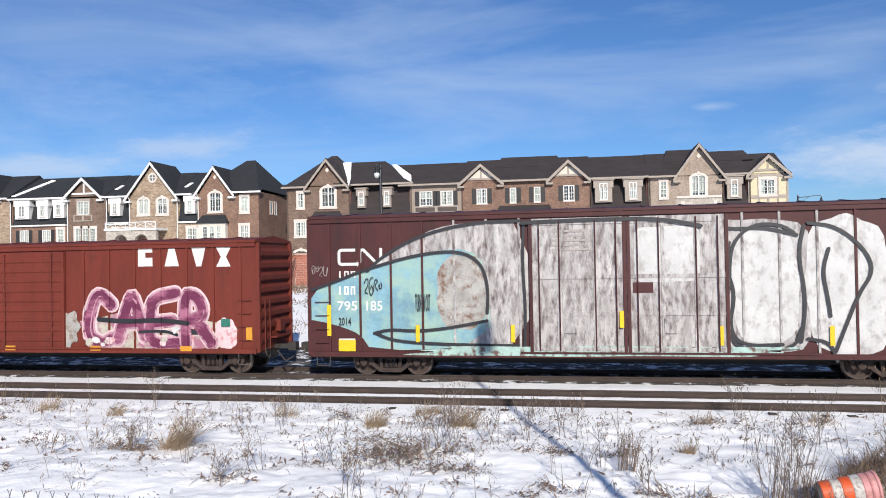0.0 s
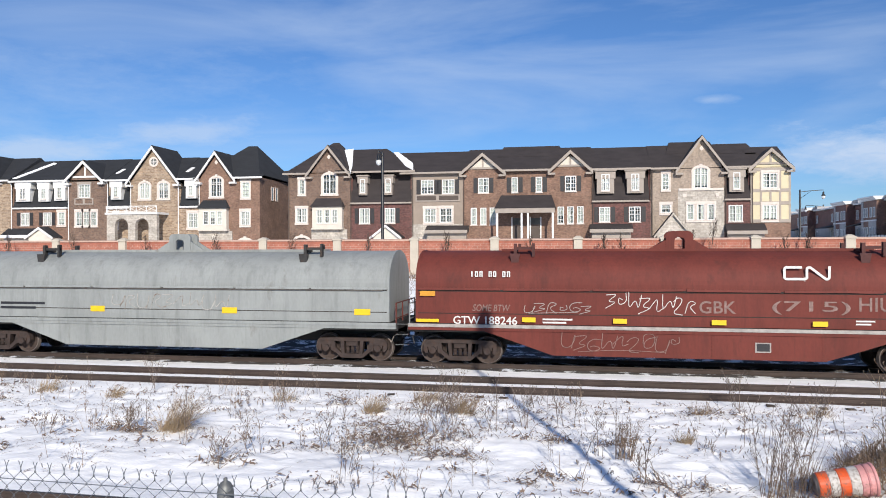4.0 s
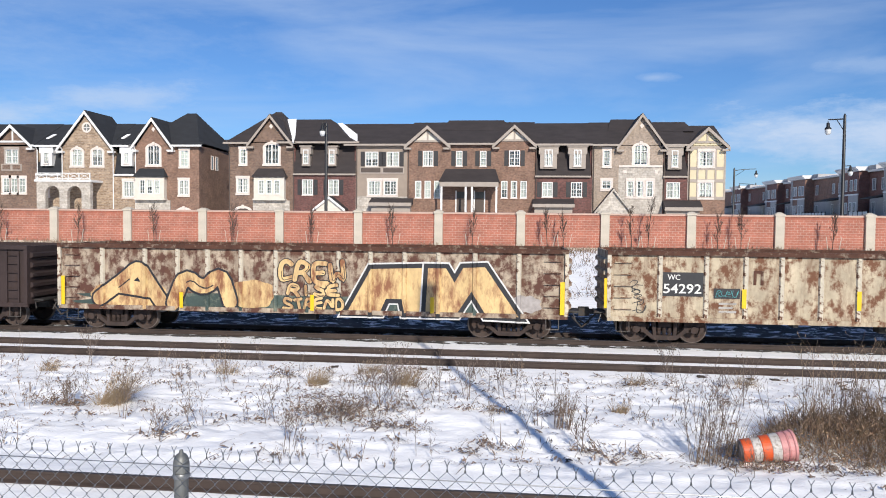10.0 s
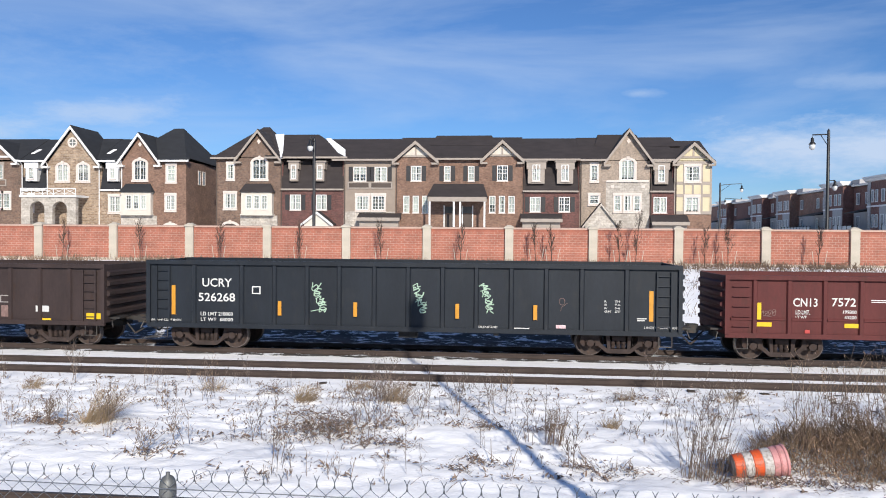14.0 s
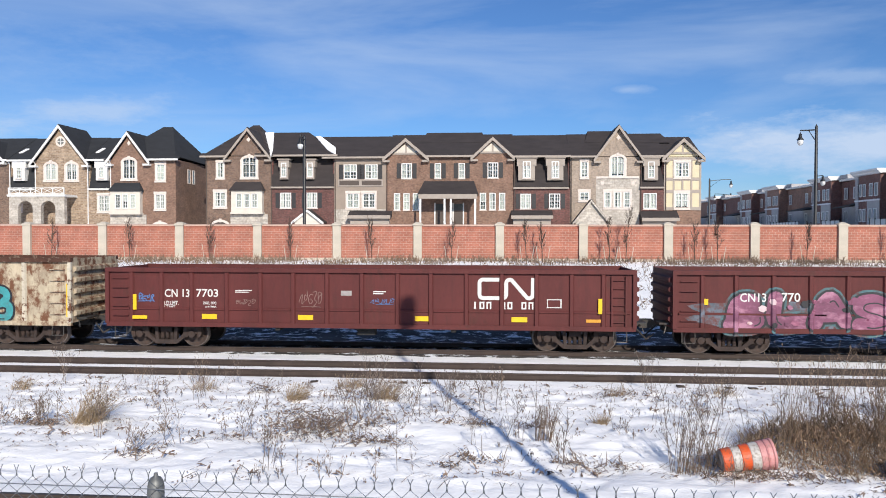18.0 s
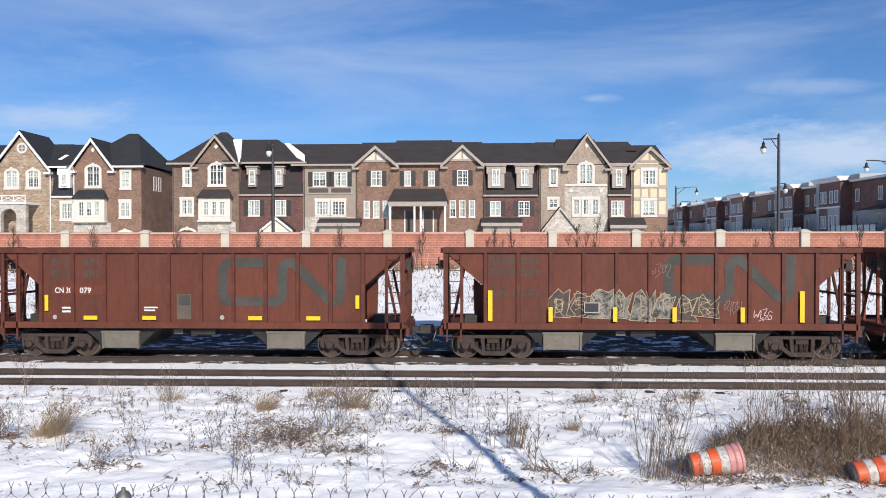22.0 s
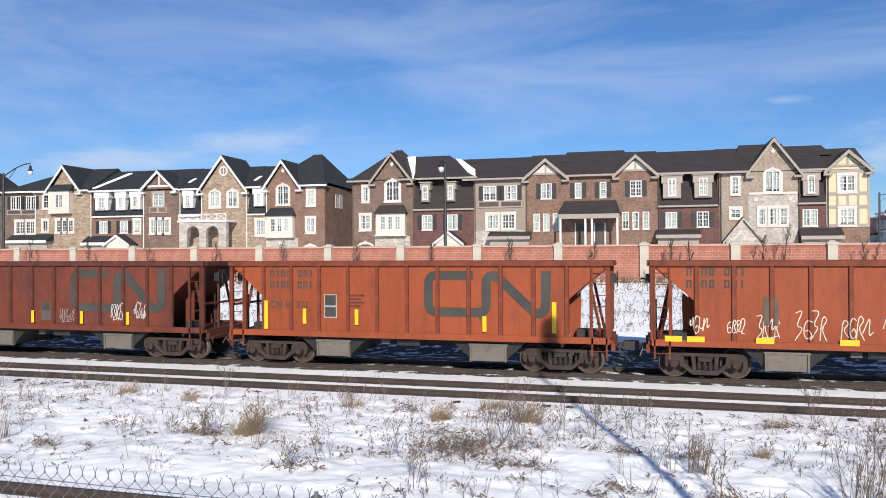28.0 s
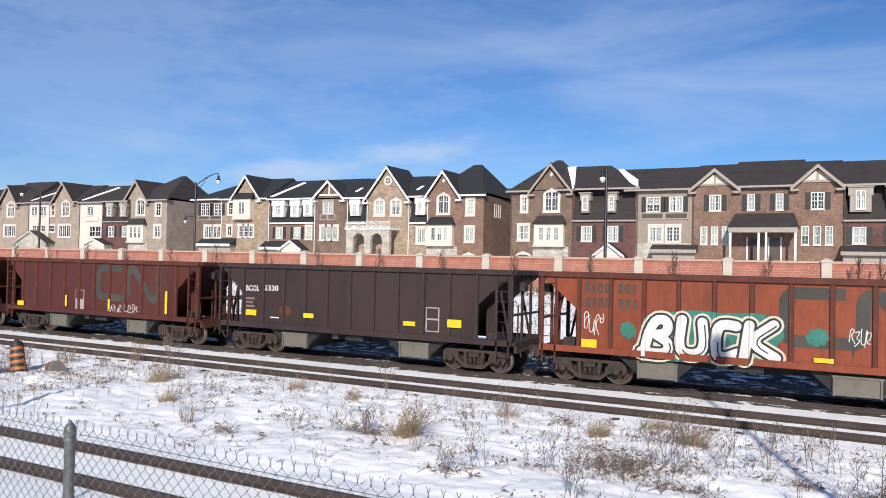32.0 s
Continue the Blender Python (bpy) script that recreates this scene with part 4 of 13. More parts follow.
h = House("taupe sided house with paired shuttered windows", -17.4, -11.9, ROOF_BROWN, 11.8, 14.62, False, False, (-21.5, -11.9), (-18.6, -11.9))
wall(h, -17.35, -12.08, 6.26, 11.67, SIDING_TAUPE)
wall(h, -17.49, -12.07, 4.61, 6.34, STONE_PALE)
window(h, -16.38, -15.0, 9.52, 11.05, 2, None, False, SHUTTER)
window(h, -14.11, -12.79, 9.52, 11.04, 2, None, False, SHUTTER)
panel_band(h, -16.98, -12.2, 8.73, 9.45, TAUPE, SHUTTER_PANEL, 2)
window(h, -16.03, -14.76, 6.5, 8.0, 2, SURR)
window(h, -14.35, -13.04, 6.5, 8.01, 2, SURR)
canopy(h, -15.74, -11.24, 5.54, 6.18, ROOF_BROWN)
h.finish(SIDING_TAUPE)
h = House("brown brick double house with twin gables and shared porch", -11.9, 1.39, ROOF_BROWN, 11.88, 14.75, False, False)
wall(h, -11.87, 1.41, 4.68, 11.86, BRICK_BROWN)
gable(h, -11.91, -7.62, 11.82, 13.66, BRICK_BROWN, TAUPE, CREAM)
gable(h, -2.71, 1.25, 11.89, 13.72, BRICK_BROWN, TAUPE, CREAM)
window(h, -10.26, -9.16, 9.56, 11.14, 2, None, False, SHUTTER)
window(h, -6.77, -6.11, 9.56, 11.13, 1, None, False, SHUTTER)
window(h, -4.27, -3.61, 9.55, 11.13, 1, None, False, SHUTTER)
window(h, -1.26, -0.15, 9.59, 11.18, 2, None, False, SHUTTER)
window(h, -11.06, -10.4, 6.24, 8.01, 1)
window(h, -10.06, -9.4, 6.25, 8.01, 1)
window(h, -9.06, -8.41, 6.25, 8.02, 1)
window(h, -2.05, -1.4, 6.28, 8.03, 1)
window(h, -1.05, -0.41, 6.28, 8.03, 1)
window(h, -0.06, 0.58, 6.29, 8.03, 1)
porch_roof(h, -8.33, -2.16, 7.31, 9.25, ROOF_BROWN)
raised_ridge(h, -8.6, -1.4, 0.22)
h.finish(BRICK_BROWN)
h = House("maroon brick house with mansard and two wide dormers", 1.39, 7.22, ROOF_BROWN, 11.8, 14.62, False, False)
wall(h, 1.37, 7.22, 4.72, 8.54, BRICK_MAROON)
mansard(h, 1.41, 7.08, 8.59, 11.78, ROOF_BROWN)
dormer(h, 1.85, 3.68, 9.35, 11.54, TAUPE)
dormer(h, 4.82, 6.58, 9.35, 11.53, TAUPE)
window(h, 2.15, 3.24, 6.4, 7.93, 2, None, False, SHUTTER)
window(h, 5.1, 6.23, 6.41, 7.94, 2, None, False, SHUTTER)
canopy(h, 1.19, 5.42, 5.52, 6.21, ROOF_BROWN)
h.finish(BRICK_MAROON)
h = House("tan brick and pale stone house with tall gable", 7.22, 14.27, ROOF_BROWN, 11.75, 14.68, False, False)
wall(h, 7.23, 14.3, 4.76, 11.67, BRICK_TAN)
gable(h, 9.87, 14.33, 11.76, 14.81, BRICK_TAN, TAUPE)
facing(h, 9.87, 14.24, 4.76, 9.59, STONE_PALE)
window(h, 8.33, 9.02, 9.61, 11.22, 1, SURR)
window(h, 11.37, 12.72, 9.69, 11.75, 2, SURR, True)
window(h, 8.22, 9.16, 7.24, 8.11, 1, SURR)
window(h, 10.73, 11.4, 6.51, 8.11, 1, SURR)
window(h, 11.72, 12.38, 6.51, 8.11, 1, SURR)
window(h, 12.68, 13.34, 6.51, 8.11, 1, SURR)
gable_porch(h, 7.57, 10.86, 4.94, 7.18, STONE_PALE)
raised_ridge(h, 9.0, 14.2, 0.32)
quoin_blocks(h, 9.9, 14.2, 4.8, 9.59)
h.finish(BRICK_TAN)
h = House("narrow maroon house front under dark mansard", 14.27, 16.75, ROOF_BROWN, 11.75, 14.55, False, False)
wall(h, 14.26, 16.8, 4.77, 8.55, BRICK_MAROON)
mansard(h, 14.27, 16.7, 8.6, 11.71, ROOF_BROWN)
dormer(h, 14.62, 16.11, 9.31, 11.45, TAUPE)
raised_ridge(h, 13.4, 17.9, 0.15)
window(h, 14.66, 15.98, 6.36, 7.96, 2)
canopy(h, 14.29, 18.0, 5.28, 6.16, ROOF_BROWN)
h.finish(BRICK_MAROON)
h = House("cream half-timbered end house over brown brick", 16.75, 20.4, ROOF_BROWN, 11.72, 14.3, False, False)
wall(h, 16.72, 20.4, 6.22, 11.64, STUCCO_CREAM)
wall(h, 16.78, 20.42, 4.79, 6.21, BRICK_BROWN)
gable(h, 16.72, 20.39, 11.7, 13.42, STUCCO_CREAM, TAUPE, STUCCO_CREAM)
timber(h, 16.72, 20.4, 6.28, 11.44)
window(h, 17.81, 19.2, 9.59, 11.08, 2, SURR)
window(h, 17.85, 19.14, 6.46, 7.96, 2, SURR)
h.finish(STUCCO_CREAM)
h = House("brown brick house with white gable trim and bay", -41.98, -34.66, ROOF_BLACK, 11.72, 15.9, True, True, (-38.3, -37.2), (-42.4, -34.2))
wall(h, -41.99, -34.66, 4.48, 11.74, BRICK_BROWN)
gable(h, -41.99, -37.65, 11.74, 14.62, BRICK_BROWN, TRIM_WHITE)
window(h, -40.51, -39.13, 9.62, 11.75, 2, SURR, True)
window(h, -36.79, -35.86, 9.45, 11.19, 1, SURR)
window(h, -36.91, -35.87, 6.38, 7.97, 2, SURR)
bay(h, -41.65, -38.35, 5.94, 8.28, 3, CREAM)
door_arch(h, -37.2, -35.6, 5.05)
side_wall_window(h, 3.4, 9.3)
side_wall_window(h, 4.6, 9.3)
h.finish(BRICK_BROWN)
h = House("narrow stone-faced house front with white dormer", -44.54, -41.98, ROOF_BLACK, 11.7, 14.7, False, False)
wall(h, -44.57, -41.98, 4.43, 8.49, BRICK_STONE)
mansard(h, -44.27, -41.99, 8.6, 11.66, ROOF_BLACK)
dormer(h, -43.44, -42.1, 9.52, 11.59, TRIM_WHITE)
window(h, -43.28, -42.05, 6.14, 7.85, 2, SURR)
snow_patch(h, [(-44.24, 1.2, 12.85), (-43.84, 1.2, 12.85), (-43.64, 2.2, 13.5), (-44.04, 2.2, 13.5)])
h.finish(BRICK_STONE)
h = House("rubble stone house with tall gable and arched balcony porch", -50.48, -44.54, ROOF_BLACK, 11.7, 14.75, False, False)
wall(h, -50.45, -44.52, 4.42, 11.76, BRICK_STONE)
gable(h, -50.52, -44.45, 11.6, 15.42, BRICK_STONE, TRIM_WHITE)
window(h, -49.25, -48.02, 9.52, 11.33, 2, SURR, True)
window(h, -46.89, -45.69, 9.52, 11.32, 2, SURR, True)
round_window(h, -47.84, -47.09, 13.32, 14.07)
balcony_porch(h, -51.94, -45.81, 4.95, 8.59)
h.finish(BRICK_STONE)
h = House("narrow stone-faced house front with white dormer", -53.4, -50.48, ROOF_BLACK, 11.7, 14.7, False, False)
wall(h, -53.78, -50.46, 4.38, 8.48, BRICK_STONE)
mansard(h, -53.54, -50.52, 8.59, 11.68, ROOF_BLACK)
dormer(h, -52.78, -51.37, 9.52, 11.61, TRIM_WHITE)
window(h, -52.58, -52.01, 6.17, 7.9, 1, SURR)
snow_patch(h, [(-53.10, 1.2, 12.85), (-52.70, 1.2, 12.85), (-52.50, 2.2, 13.5), (-52.90, 2.2, 13.5)])
h.finish(BRICK_STONE)
h = House("dark brick house with white-trimmed gable", -58.46, -53.4, ROOF_BLACK, 11.75, 14.75, False, False)
wall(h, -58.46, -53.05, 4.68, 11.64, BRICK_DARK)
gable(h, -58.47, -53.89, 11.84, 13.96, BRICK_DARK, TRIM_WHITE, BRICK_DARK)
window(h, -57.08, -55.59, 9.74, 11.3, 2, TAUPE)
panel_band(h, -57.56, -55.13, 8.94, 9.69, TAUPE, BRICK_DARK, 2)
window(h, -57.45, -56.61, 6.5, 8.14, 1, SURR)
window(h, -56.51, -55.67, 6.51, 8.14, 1, SURR)
window(h, -55.57, -54.74, 6.51, 8.13, 1, SURR)
h.finish(BRICK_DARK)
h = House("brown brick house with charcoal mansard and three white dormers", -66.02, -58.46, ROOF_BLACK, 11.8, 14.75, False, False)
wall(h, -66.02, -58.24, 4.61, 8.57, BRICK_BROWN)
mansard(h, -65.65, -58.48, 8.68, 11.78, ROOF_BLACK)
dormer(h, -65.17, -63.2, 9.45, 11.64, TRIM_WHITE)
dormer(h, -62.18, -60.72, 9.42, 11.59, TRIM_WHITE)
dormer(h, -60.09, -58.6, 9.5, 11.67, TRIM_WHITE)
window(h, -64.73, -63.57, 6.57, 8.08, 2, None, False, SHUTTER)
window(h, -61.75, -60.63, 6.58, 8.08, 2, None, False, SHUTTER)
window(h, -59.76, -58.87, 6.59, 8.12, 1, SURR)
canopy(h, -66.43, -61.97, 5.29, 6.25, ROOF_BLACK)
gable_porch(h, -62.62, -59.37, 5.2, 6.27, CREAM)
snow_patch(h, [(-66.0, 0.2, 12.4), (-65.4, 0.2, 12.4), (-63.2, 4.2, 14.5), (-63.8, 4.4, 14.6)])
h.finish(BRICK_BROWN)
h = House("pale stone house with gable over white bay", -74.4, -66.02, ROOF_BLACK, 11.95, 15.2, False, False)
wall(h, -74.5, -67.29, 4.98, 11.95, BRICK_STONE)
gable(h, -72.27, -67.44, 12.12, 15.07, BRICK_STONE, TRIM_WHITE)
upper_bay(h, -71.75, -68.65, 9.11, 11.9, CREAM)
window(h, -73.17, -72.29, 9.84, 11.54, 1, SURR)
window(h, -73.26, -72.42, 6.94, 8.29, 1, SURR)
window(h, -71.18, -70.39, 6.79, 8.28, 1, SURR)
window(h, -70.28, -69.49, 6.79, 8.28, 1, SURR)
window(h, -69.38, -68.6, 6.8, 8.27, 1, SURR)
h.finish(BRICK_STONE)
h = House("dark brick house with brown shutters", -79.4, -74.4, ROOF_BLACK, 12.0, 14.8, True, False)
wall(h, -79.48, -74.24, 4.9, 12.05, BRICK_DARK)
window(h, -78.19, -76.63, 9.75, 11.44, 2, None, False, SHUTTER)
window(h, -75.81, -74.31, 9.73, 11.4, 2, None, False, SHUTTER)
panel_band(h, -78.74, -74.22, 9.07, 9.72, TAUPE, SHUTTER_PANEL, 2)
window(h, -77.46, -76.05, 6.67, 8.22, 2, SURR)
window(h, -75.86, -74.48, 6.67, 8.22, 2, SURR)
canopy(h, -77.82, -71.53, 5.65, 6.58, ROOF_BLACK)
h.finish(BRICK_DARK)
h = House("tan brick end house with gable and white bay", -92.6, -84.94, ROOF_BROWN, 12.15, 16.2, True, True, (-87.6, -86.6), None)
wall(h, -92.93, -88.41, 4.45, 12.03, BRICK_TAN)
wall(h, -91.53, -84.94, 4.5, 12.29, BRICK_TAN)
gable(h, -93.55, -88.73, 12.14, 15.08, BRICK_TAN, TAUPE)
window(h, -91.2, -89.63, 9.96, 12.2, 2, SURR, True)
window(h, -87.23, -86.15, 9.84, 11.65, 1, SURR)
window(h, -87.4, -86.06, 6.68, 8.33, 2, SURR)
bay(h, -92.49, -89.07, 5.98, 8.49, 3, CREAM)
h.finish(BRICK_TAN)
h = House("maroon brick house with mansard and two dormers", -98.7, -92.6, ROOF_BROWN, 12.1, 15.1, False, False)
wall(h, -98.83, -92.4, 4.4, 8.81, BRICK_MAROON)
mansard(h, -99.63, -92.6, 9.06, 12.3, ROOF_BROWN)
dormer(h, -97.57, -96.09, 9.74, 11.97, TAUPE)
dormer(h, -94.56, -93.11, 9.71, 11.92, TAUPE)
window(h, -97.24, -95.99, 6.7, 8.31, 2, None, False, SHUTTER)
window(h, -94.28, -92.98, 6.71, 8.3, 2, None, False, SHUTTER)
gable_porch(h, -100.87, -96.15, 5.5, 6.33, CREAM)
h.finish(BRICK_MAROON)
h = House("house with off-white panelled front", -104.0, -98.7, ROOF_BROWN, 12.05, 15.1, False, False)
wall(h, -103.11, -98.63, 4.32, 12.07, CREAM)
window(h, -102.29, -100.82, 9.93, 11.41, 2)
window(h, -101.62, -98.95, 6.69, 8.29, 2, SURR)
panel_band(h, -102.78, -99.49, 9.07, 9.77, CREAM, CREAM, 2)
snow_patch(h, [(-103.9, 0.2, 12.5), (-103.2, 0.2, 12.5), (-100.0, 4.2, 14.9), (-100.8, 4.4, 15.0)])
h.finish(BRICK_TAN)
h = House("tan brick house with arched window under gable", -111.3, -104.0, ROOF_BROWN, 12.2, 15.3, False, False)
wall(h, -111.57, -104.65, 4.24, 12.22, BRICK_TAN)
gable(h, -110.39, -105.12, 12.22, 15.23, BRICK_TAN, TAUPE)
window(h, -108.17, -106.55, 9.98, 12.22, 2, SURR, True)
window(h, -110.98, -110.05, 10.01, 11.76, 1, SURR)
window(h, -108.95, -106.12, 6.67, 8.47, 3, SURR)
window(h, -111.29, -110.01, 7.44, 8.47, 1, SURR)
gable_porch(h, -117.6, -109.83, 5.69, 7.5, STONE_PALE)
h.finish(BRICK_TAN)
h = House("house with off-white panelled front", -116.6, -111.3, ROOF_BROWN, 12.25, 15.3, False, False)
wall(h, -116.87, -111.16, 4.16, 12.32, CREAM)
window(h, -115.95, -114.46, 10.06, 11.59, 2)
window(h, -113.67, -112.17, 10.03, 11.55, 2)
window(h, -115.6, -112.27, 7.44, 8.49, 3, SURR)
snow_patch(h, [(-116.5, 0.2, 12.6), (-115.8, 0.2, 12.6), (-112.0, 4.2, 15.0), (-112.8, 4.4, 15.1)])
h.finish(BRICK_TAN)
h = House("tan brick house with arched window under gable", -124.9, -116.6, ROOF_BROWN, 12.2, 16.3, False, False)
wall(h, -124.45, -116.34, 4.09, 12.29, BRICK_TAN)
gable(h, -124.34, -119.34, 12.09, 15.17, BRICK_TAN, TAUPE)
window(h, -122.28, -120.53, 10.02, 12.26, 2, SURR, True)
window(h, -123.05, -120.06, 6.71, 8.45, 3, SURR)
h.finish(BRICK_TAN)
h = House("brown brick house with gable and bay", -133.76, -124.9, ROOF_BROWN, 12.0, 16.0, True, False)
wall(h, -133.76, -125.29, 4.03, 11.9, BRICK_BROWN)
gable(h, -132.83, -127.05, 11.96, 14.92, BRICK_BROWN, TAUPE)
window(h, -130.68, -128.59, 9.76, 12.27, 2, SURR, True)
window(h, -133.32, -131.99, 9.52, 11.79, 1, SURR)
bay(h, -131.76, -128.03, 6.25, 8.36, 3, CREAM)
window(h, -133.62, -132.18, 6.38, 8.39, 1, SURR)
h.finish(BRICK_BROWN)
h = House("brown brick end house with white-trimmed gable", -147.4, -137.9, ROOF_BLACK, 12.0, 15.9, False, True)
wall(h, -147.65, -137.9, 4.0, 11.93, BRICK_BROWN)
gable(h, -147.31, -142.19, 12.04, 14.79, BRICK_BROWN, TRIM_WHITE)
window(h, -145.24, -143.22, 9.52, 12.05, 2, SURR, True)
window(h, -140.7, -139.22, 9.19, 11.49, 1, SURR)
window(h, -141.03, -139.09, 5.96, 8.25, 2, SURR)
bay(h, -146.45, -142.59, 5.62, 8.32, 3, CREAM)
h.finish(BRICK_BROWN)
h = House("brown brick house with gable and balcony porch", -160.9, -147.4, ROOF_BLACK, 12.1, 15.0, False, False)
wall(h, -154.69, -147.3, 3.98, 12.13, BRICK_BROWN)
gable(h, -154.69, -148.0, 12.04, 15.8, BRICK_BROWN, TRIM_WHITE)
window(h, -153.2, -151.35, 9.22, 11.59, 2, SURR, True)
window(h, -150.6, -148.72, 9.17, 11.53, 2, SURR, True)
balcony_porch(h, -160.68, -147.35, 5.08, 8.6)
wall(h, -160.87, -154.3, 3.96, 12.49, BRICK_DARK)
mansard(h, -160.85, -154.57, 6.61, 12.02, ROOF_BLACK)
dormer(h, -156.82, -154.71, 9.46, 11.8, TRIM_WHITE)
h.finish(BRICK_BROWN)

# ---- train: running gear ----
SPEED = 19.35
WHEEL_R = 0.457
TRAIN, SETS = [], []
BELLY = mat("black_underframe", (0.028, 0.027, 0.027), 0.8, 0.1, 0.3, 2, 0.2)


def wheelset_mesh():
    s = Shape()
    s.tube((0, -1.02, 0), (0, 1.02, 0), 0.075, n=10)
    for sy in (-1, 1):
        s.lathe([(0.09, sy * 0.86), (0.16, sy * 0.85), (0.17, sy * 0.80), (0.37, sy * 0.79), (0.385, sy * 0.82), (WHEEL_R - 0.03, sy * 0.825)], (0, 0, 0), 28)
        s.lathe([(WHEEL_R - 0.03, sy * 0.69), (0.37, sy * 0.70), (0.17, sy * 0.74), (0.08, sy * 0.72)], (0, 0, 0), 28)
        s.box(-0.03, 0.03, sy * 0.80 - 0.02, sy * 0.80 + 0.02, 0.2, 0.32)
    k = len(s.f)
    for sy in (-1, 1):
        s.lathe([(WHEEL_R - 0.03, sy * 0.825), (WHEEL_R - 0.012, sy * 0.822), (WHEEL_R - 0.003, sy * 0.80), (WHEEL_R, sy * 0.735), (WHEEL_R + 0.027, sy * 0.715), (WHEEL_R + 0.025, sy * 0.695), (WHEEL_R - 0.03, sy * 0.69)], (0, 0, 0), 28)
    me = s.mesh("wheelset", WHEEL_STEEL, True)
    me.materials.append(TREAD)
    me.polygons.foreach_set("material_index", [0] * k + [1] * (len(s.f) - k))
    return me


def side_frame_mesh():
    s = Shape()
    y0, y1 = -0.10, 0.10
    s.prism([(-0.72, 0.80), (0.72, 0.80), (0.72, 0.69), (-0.72, 0.69)], "y", y0, y1)
    for m in (-1, 1):
        q = lambda pts: [(m * x, z) for x, z in pts]
        s.prism(q([(0.72, 0.80), (1.08, 0.78), (1.20, 0.68), (1.22, 0.46), (1.14, 0.34), (1.07, 0.36), (1.08, 0.56), (0.74, 0.56), (0.72, 0.69)]), "y", y0, y1)
        s.prism(q([(0.74, 0.56), (0.74, 0.36), (0.66, 0.36), (0.36, 0.13), (0.36, 0.27), (0.58, 0.46), (0.62, 0.69), (0.72, 0.69)]), "y", y0 + 0.01, y1 - 0.01)
        s.prism(q([(0.26, 0.27), (0.36, 0.27), (0.40, 0.69), (0.28, 0.69)]), "y", y0 + 0.005, y1 - 0.005)
        s.tube((m * 0.90, -0.17, 0.457), (m * 0.90, 0.02, 0.457), 0.115, n=12)
        s.box(m * 0.90 - 0.15, m * 0.90 + 0.15, -0.09, 0.09, 0.46, 0.60)
    s.prism([(-0.36, 0.13), (0.36, 0.13), (0.36, 0.27), (-0.36, 0.27)], "y", y0, y1)
    return s.mesh("side_frame", TRUCK_STEEL)


def spring_mesh():
    s = Shape()
    for i, x in enumerate((-0.17, -0.005, 0.16)):
        n = 6
        prof = []
        for k in range(n):
            z = 0.28 + k * 0.042
            prof += [(0.052, z), (0.072, z + 0.012), (0.072, z + 0.026), (0.052, z + 0.04)]
        s.lathe(prof, (x, 0, 0), 9, "z")
    return s.mesh("spring_nest", TRUCK_STEEL)


WHEELSET, SIDE_FRAME, SPRING = wheelset_mesh(), side_frame_mesh(), spring_mesh()
BOLSTER = Shape().box(-0.2, 0.2, -1.08, 1.08, 0.53, 0.68).box(-0.28, 0.28, -0.4, 0.4, 0.68, 0.86).mesh("truck", TRUCK_STEEL)


def add_truck(car, x):
    tr = part("truck", BOLSTER, None, car, at=pose(x, 0, 0))
    for sy in (-1, 1):
        part("side_frame", SIDE_FRAME, None, tr, at=pose(0, sy * 0.99, 0, 0, 0, 0 if sy < 0 else 180))
        part("spring_nest", SPRING, None, tr, at=pose(0, sy * 0.98, 0))
    for sx in (-1, 1):
        SETS.append((part("wheelset", WHEELSET, None, tr, at=pose(sx * 0.90, 0, WHEEL_R)), sx))
    return tr


COUPLER = Shape().box(-0.1, 0.55, -0.08, 0.08, 0.78, 0.94).box(0.42, 0.72, -0.15, 0.17, 0.72, 1.0).tube((0.1, -0.35, 0.75), (0.45, -0.42, 0.38), 0.028, n=6).tube((0.45, -0.42, 0.38), (0.72, -0.3, 0.55), 0.028, n=6).mesh("coupler", DARK_STEEL)
LIFTER = Shape().tube((0.12, -1.35, 0.92), (0.12, -0.2, 0.95), 0.016, n=5).tube((0.12, -1.35, 0.92), (0.2, -1.42, 0.7), 0.016, n=5).mesh("uncoupling_lever", STEEL)


def add_ends(car, half, lever=True):
    for sx in (-1, 1):
        part("coupler", COUPLER, None, car, at=pose(sx * half, 0, 0, 0, 0, 0 if sx > 0 else 180))
        if lever:
            part("uncoupling_lever", LIFTER, None, car, at=pose(sx * half, 0, 0) @ Matrix.Diagonal((sx, 1, 1, 1)))


def ladder(car, x, z0, z1, y, m, w=0.42, n=5, name="grab_iron"):
    """Bent grab irons one above another, each bolted on by itself."""
    iron = Shape().tube((-w / 2, -0.06, 0), (w / 2, -0.06, 0), 0.014, n=5)
    for a in (-w / 2, w / 2):
        iron.tube((a, 0, 0), (a, -0.06, 0), 0.014, n=5)
    iron = iron.mesh(name, m)
    for k in range(n):
        part(name, iron, None, car, at=pose(x, y, z0 + (z1 - z0) * (k + 0.5) / n))


def railed_ladder(car, x, z0, z1, y, m, w=0.4, n=6):
    rail = part("ladder", Shape().box(x - w / 2 - 0.025, x - w / 2 + 0.025, y - 0.07, y - 0.02, z0, z1).box(x + w / 2 - 0.025, x + w / 2 + 0.025, y - 0.07, y - 0.02, z0, z1), m, car)
    rung = Shape().tube((-w / 2, 0, 0), (w / 2, 0, 0), 0.014, n=5).mesh("rung", m)
    for k in range(n):
        part("rung", rung, None, rail, at=pose(x, y - 0.045, z0 + (z1 - z0) * (k + 0.5) / n))
    return rail


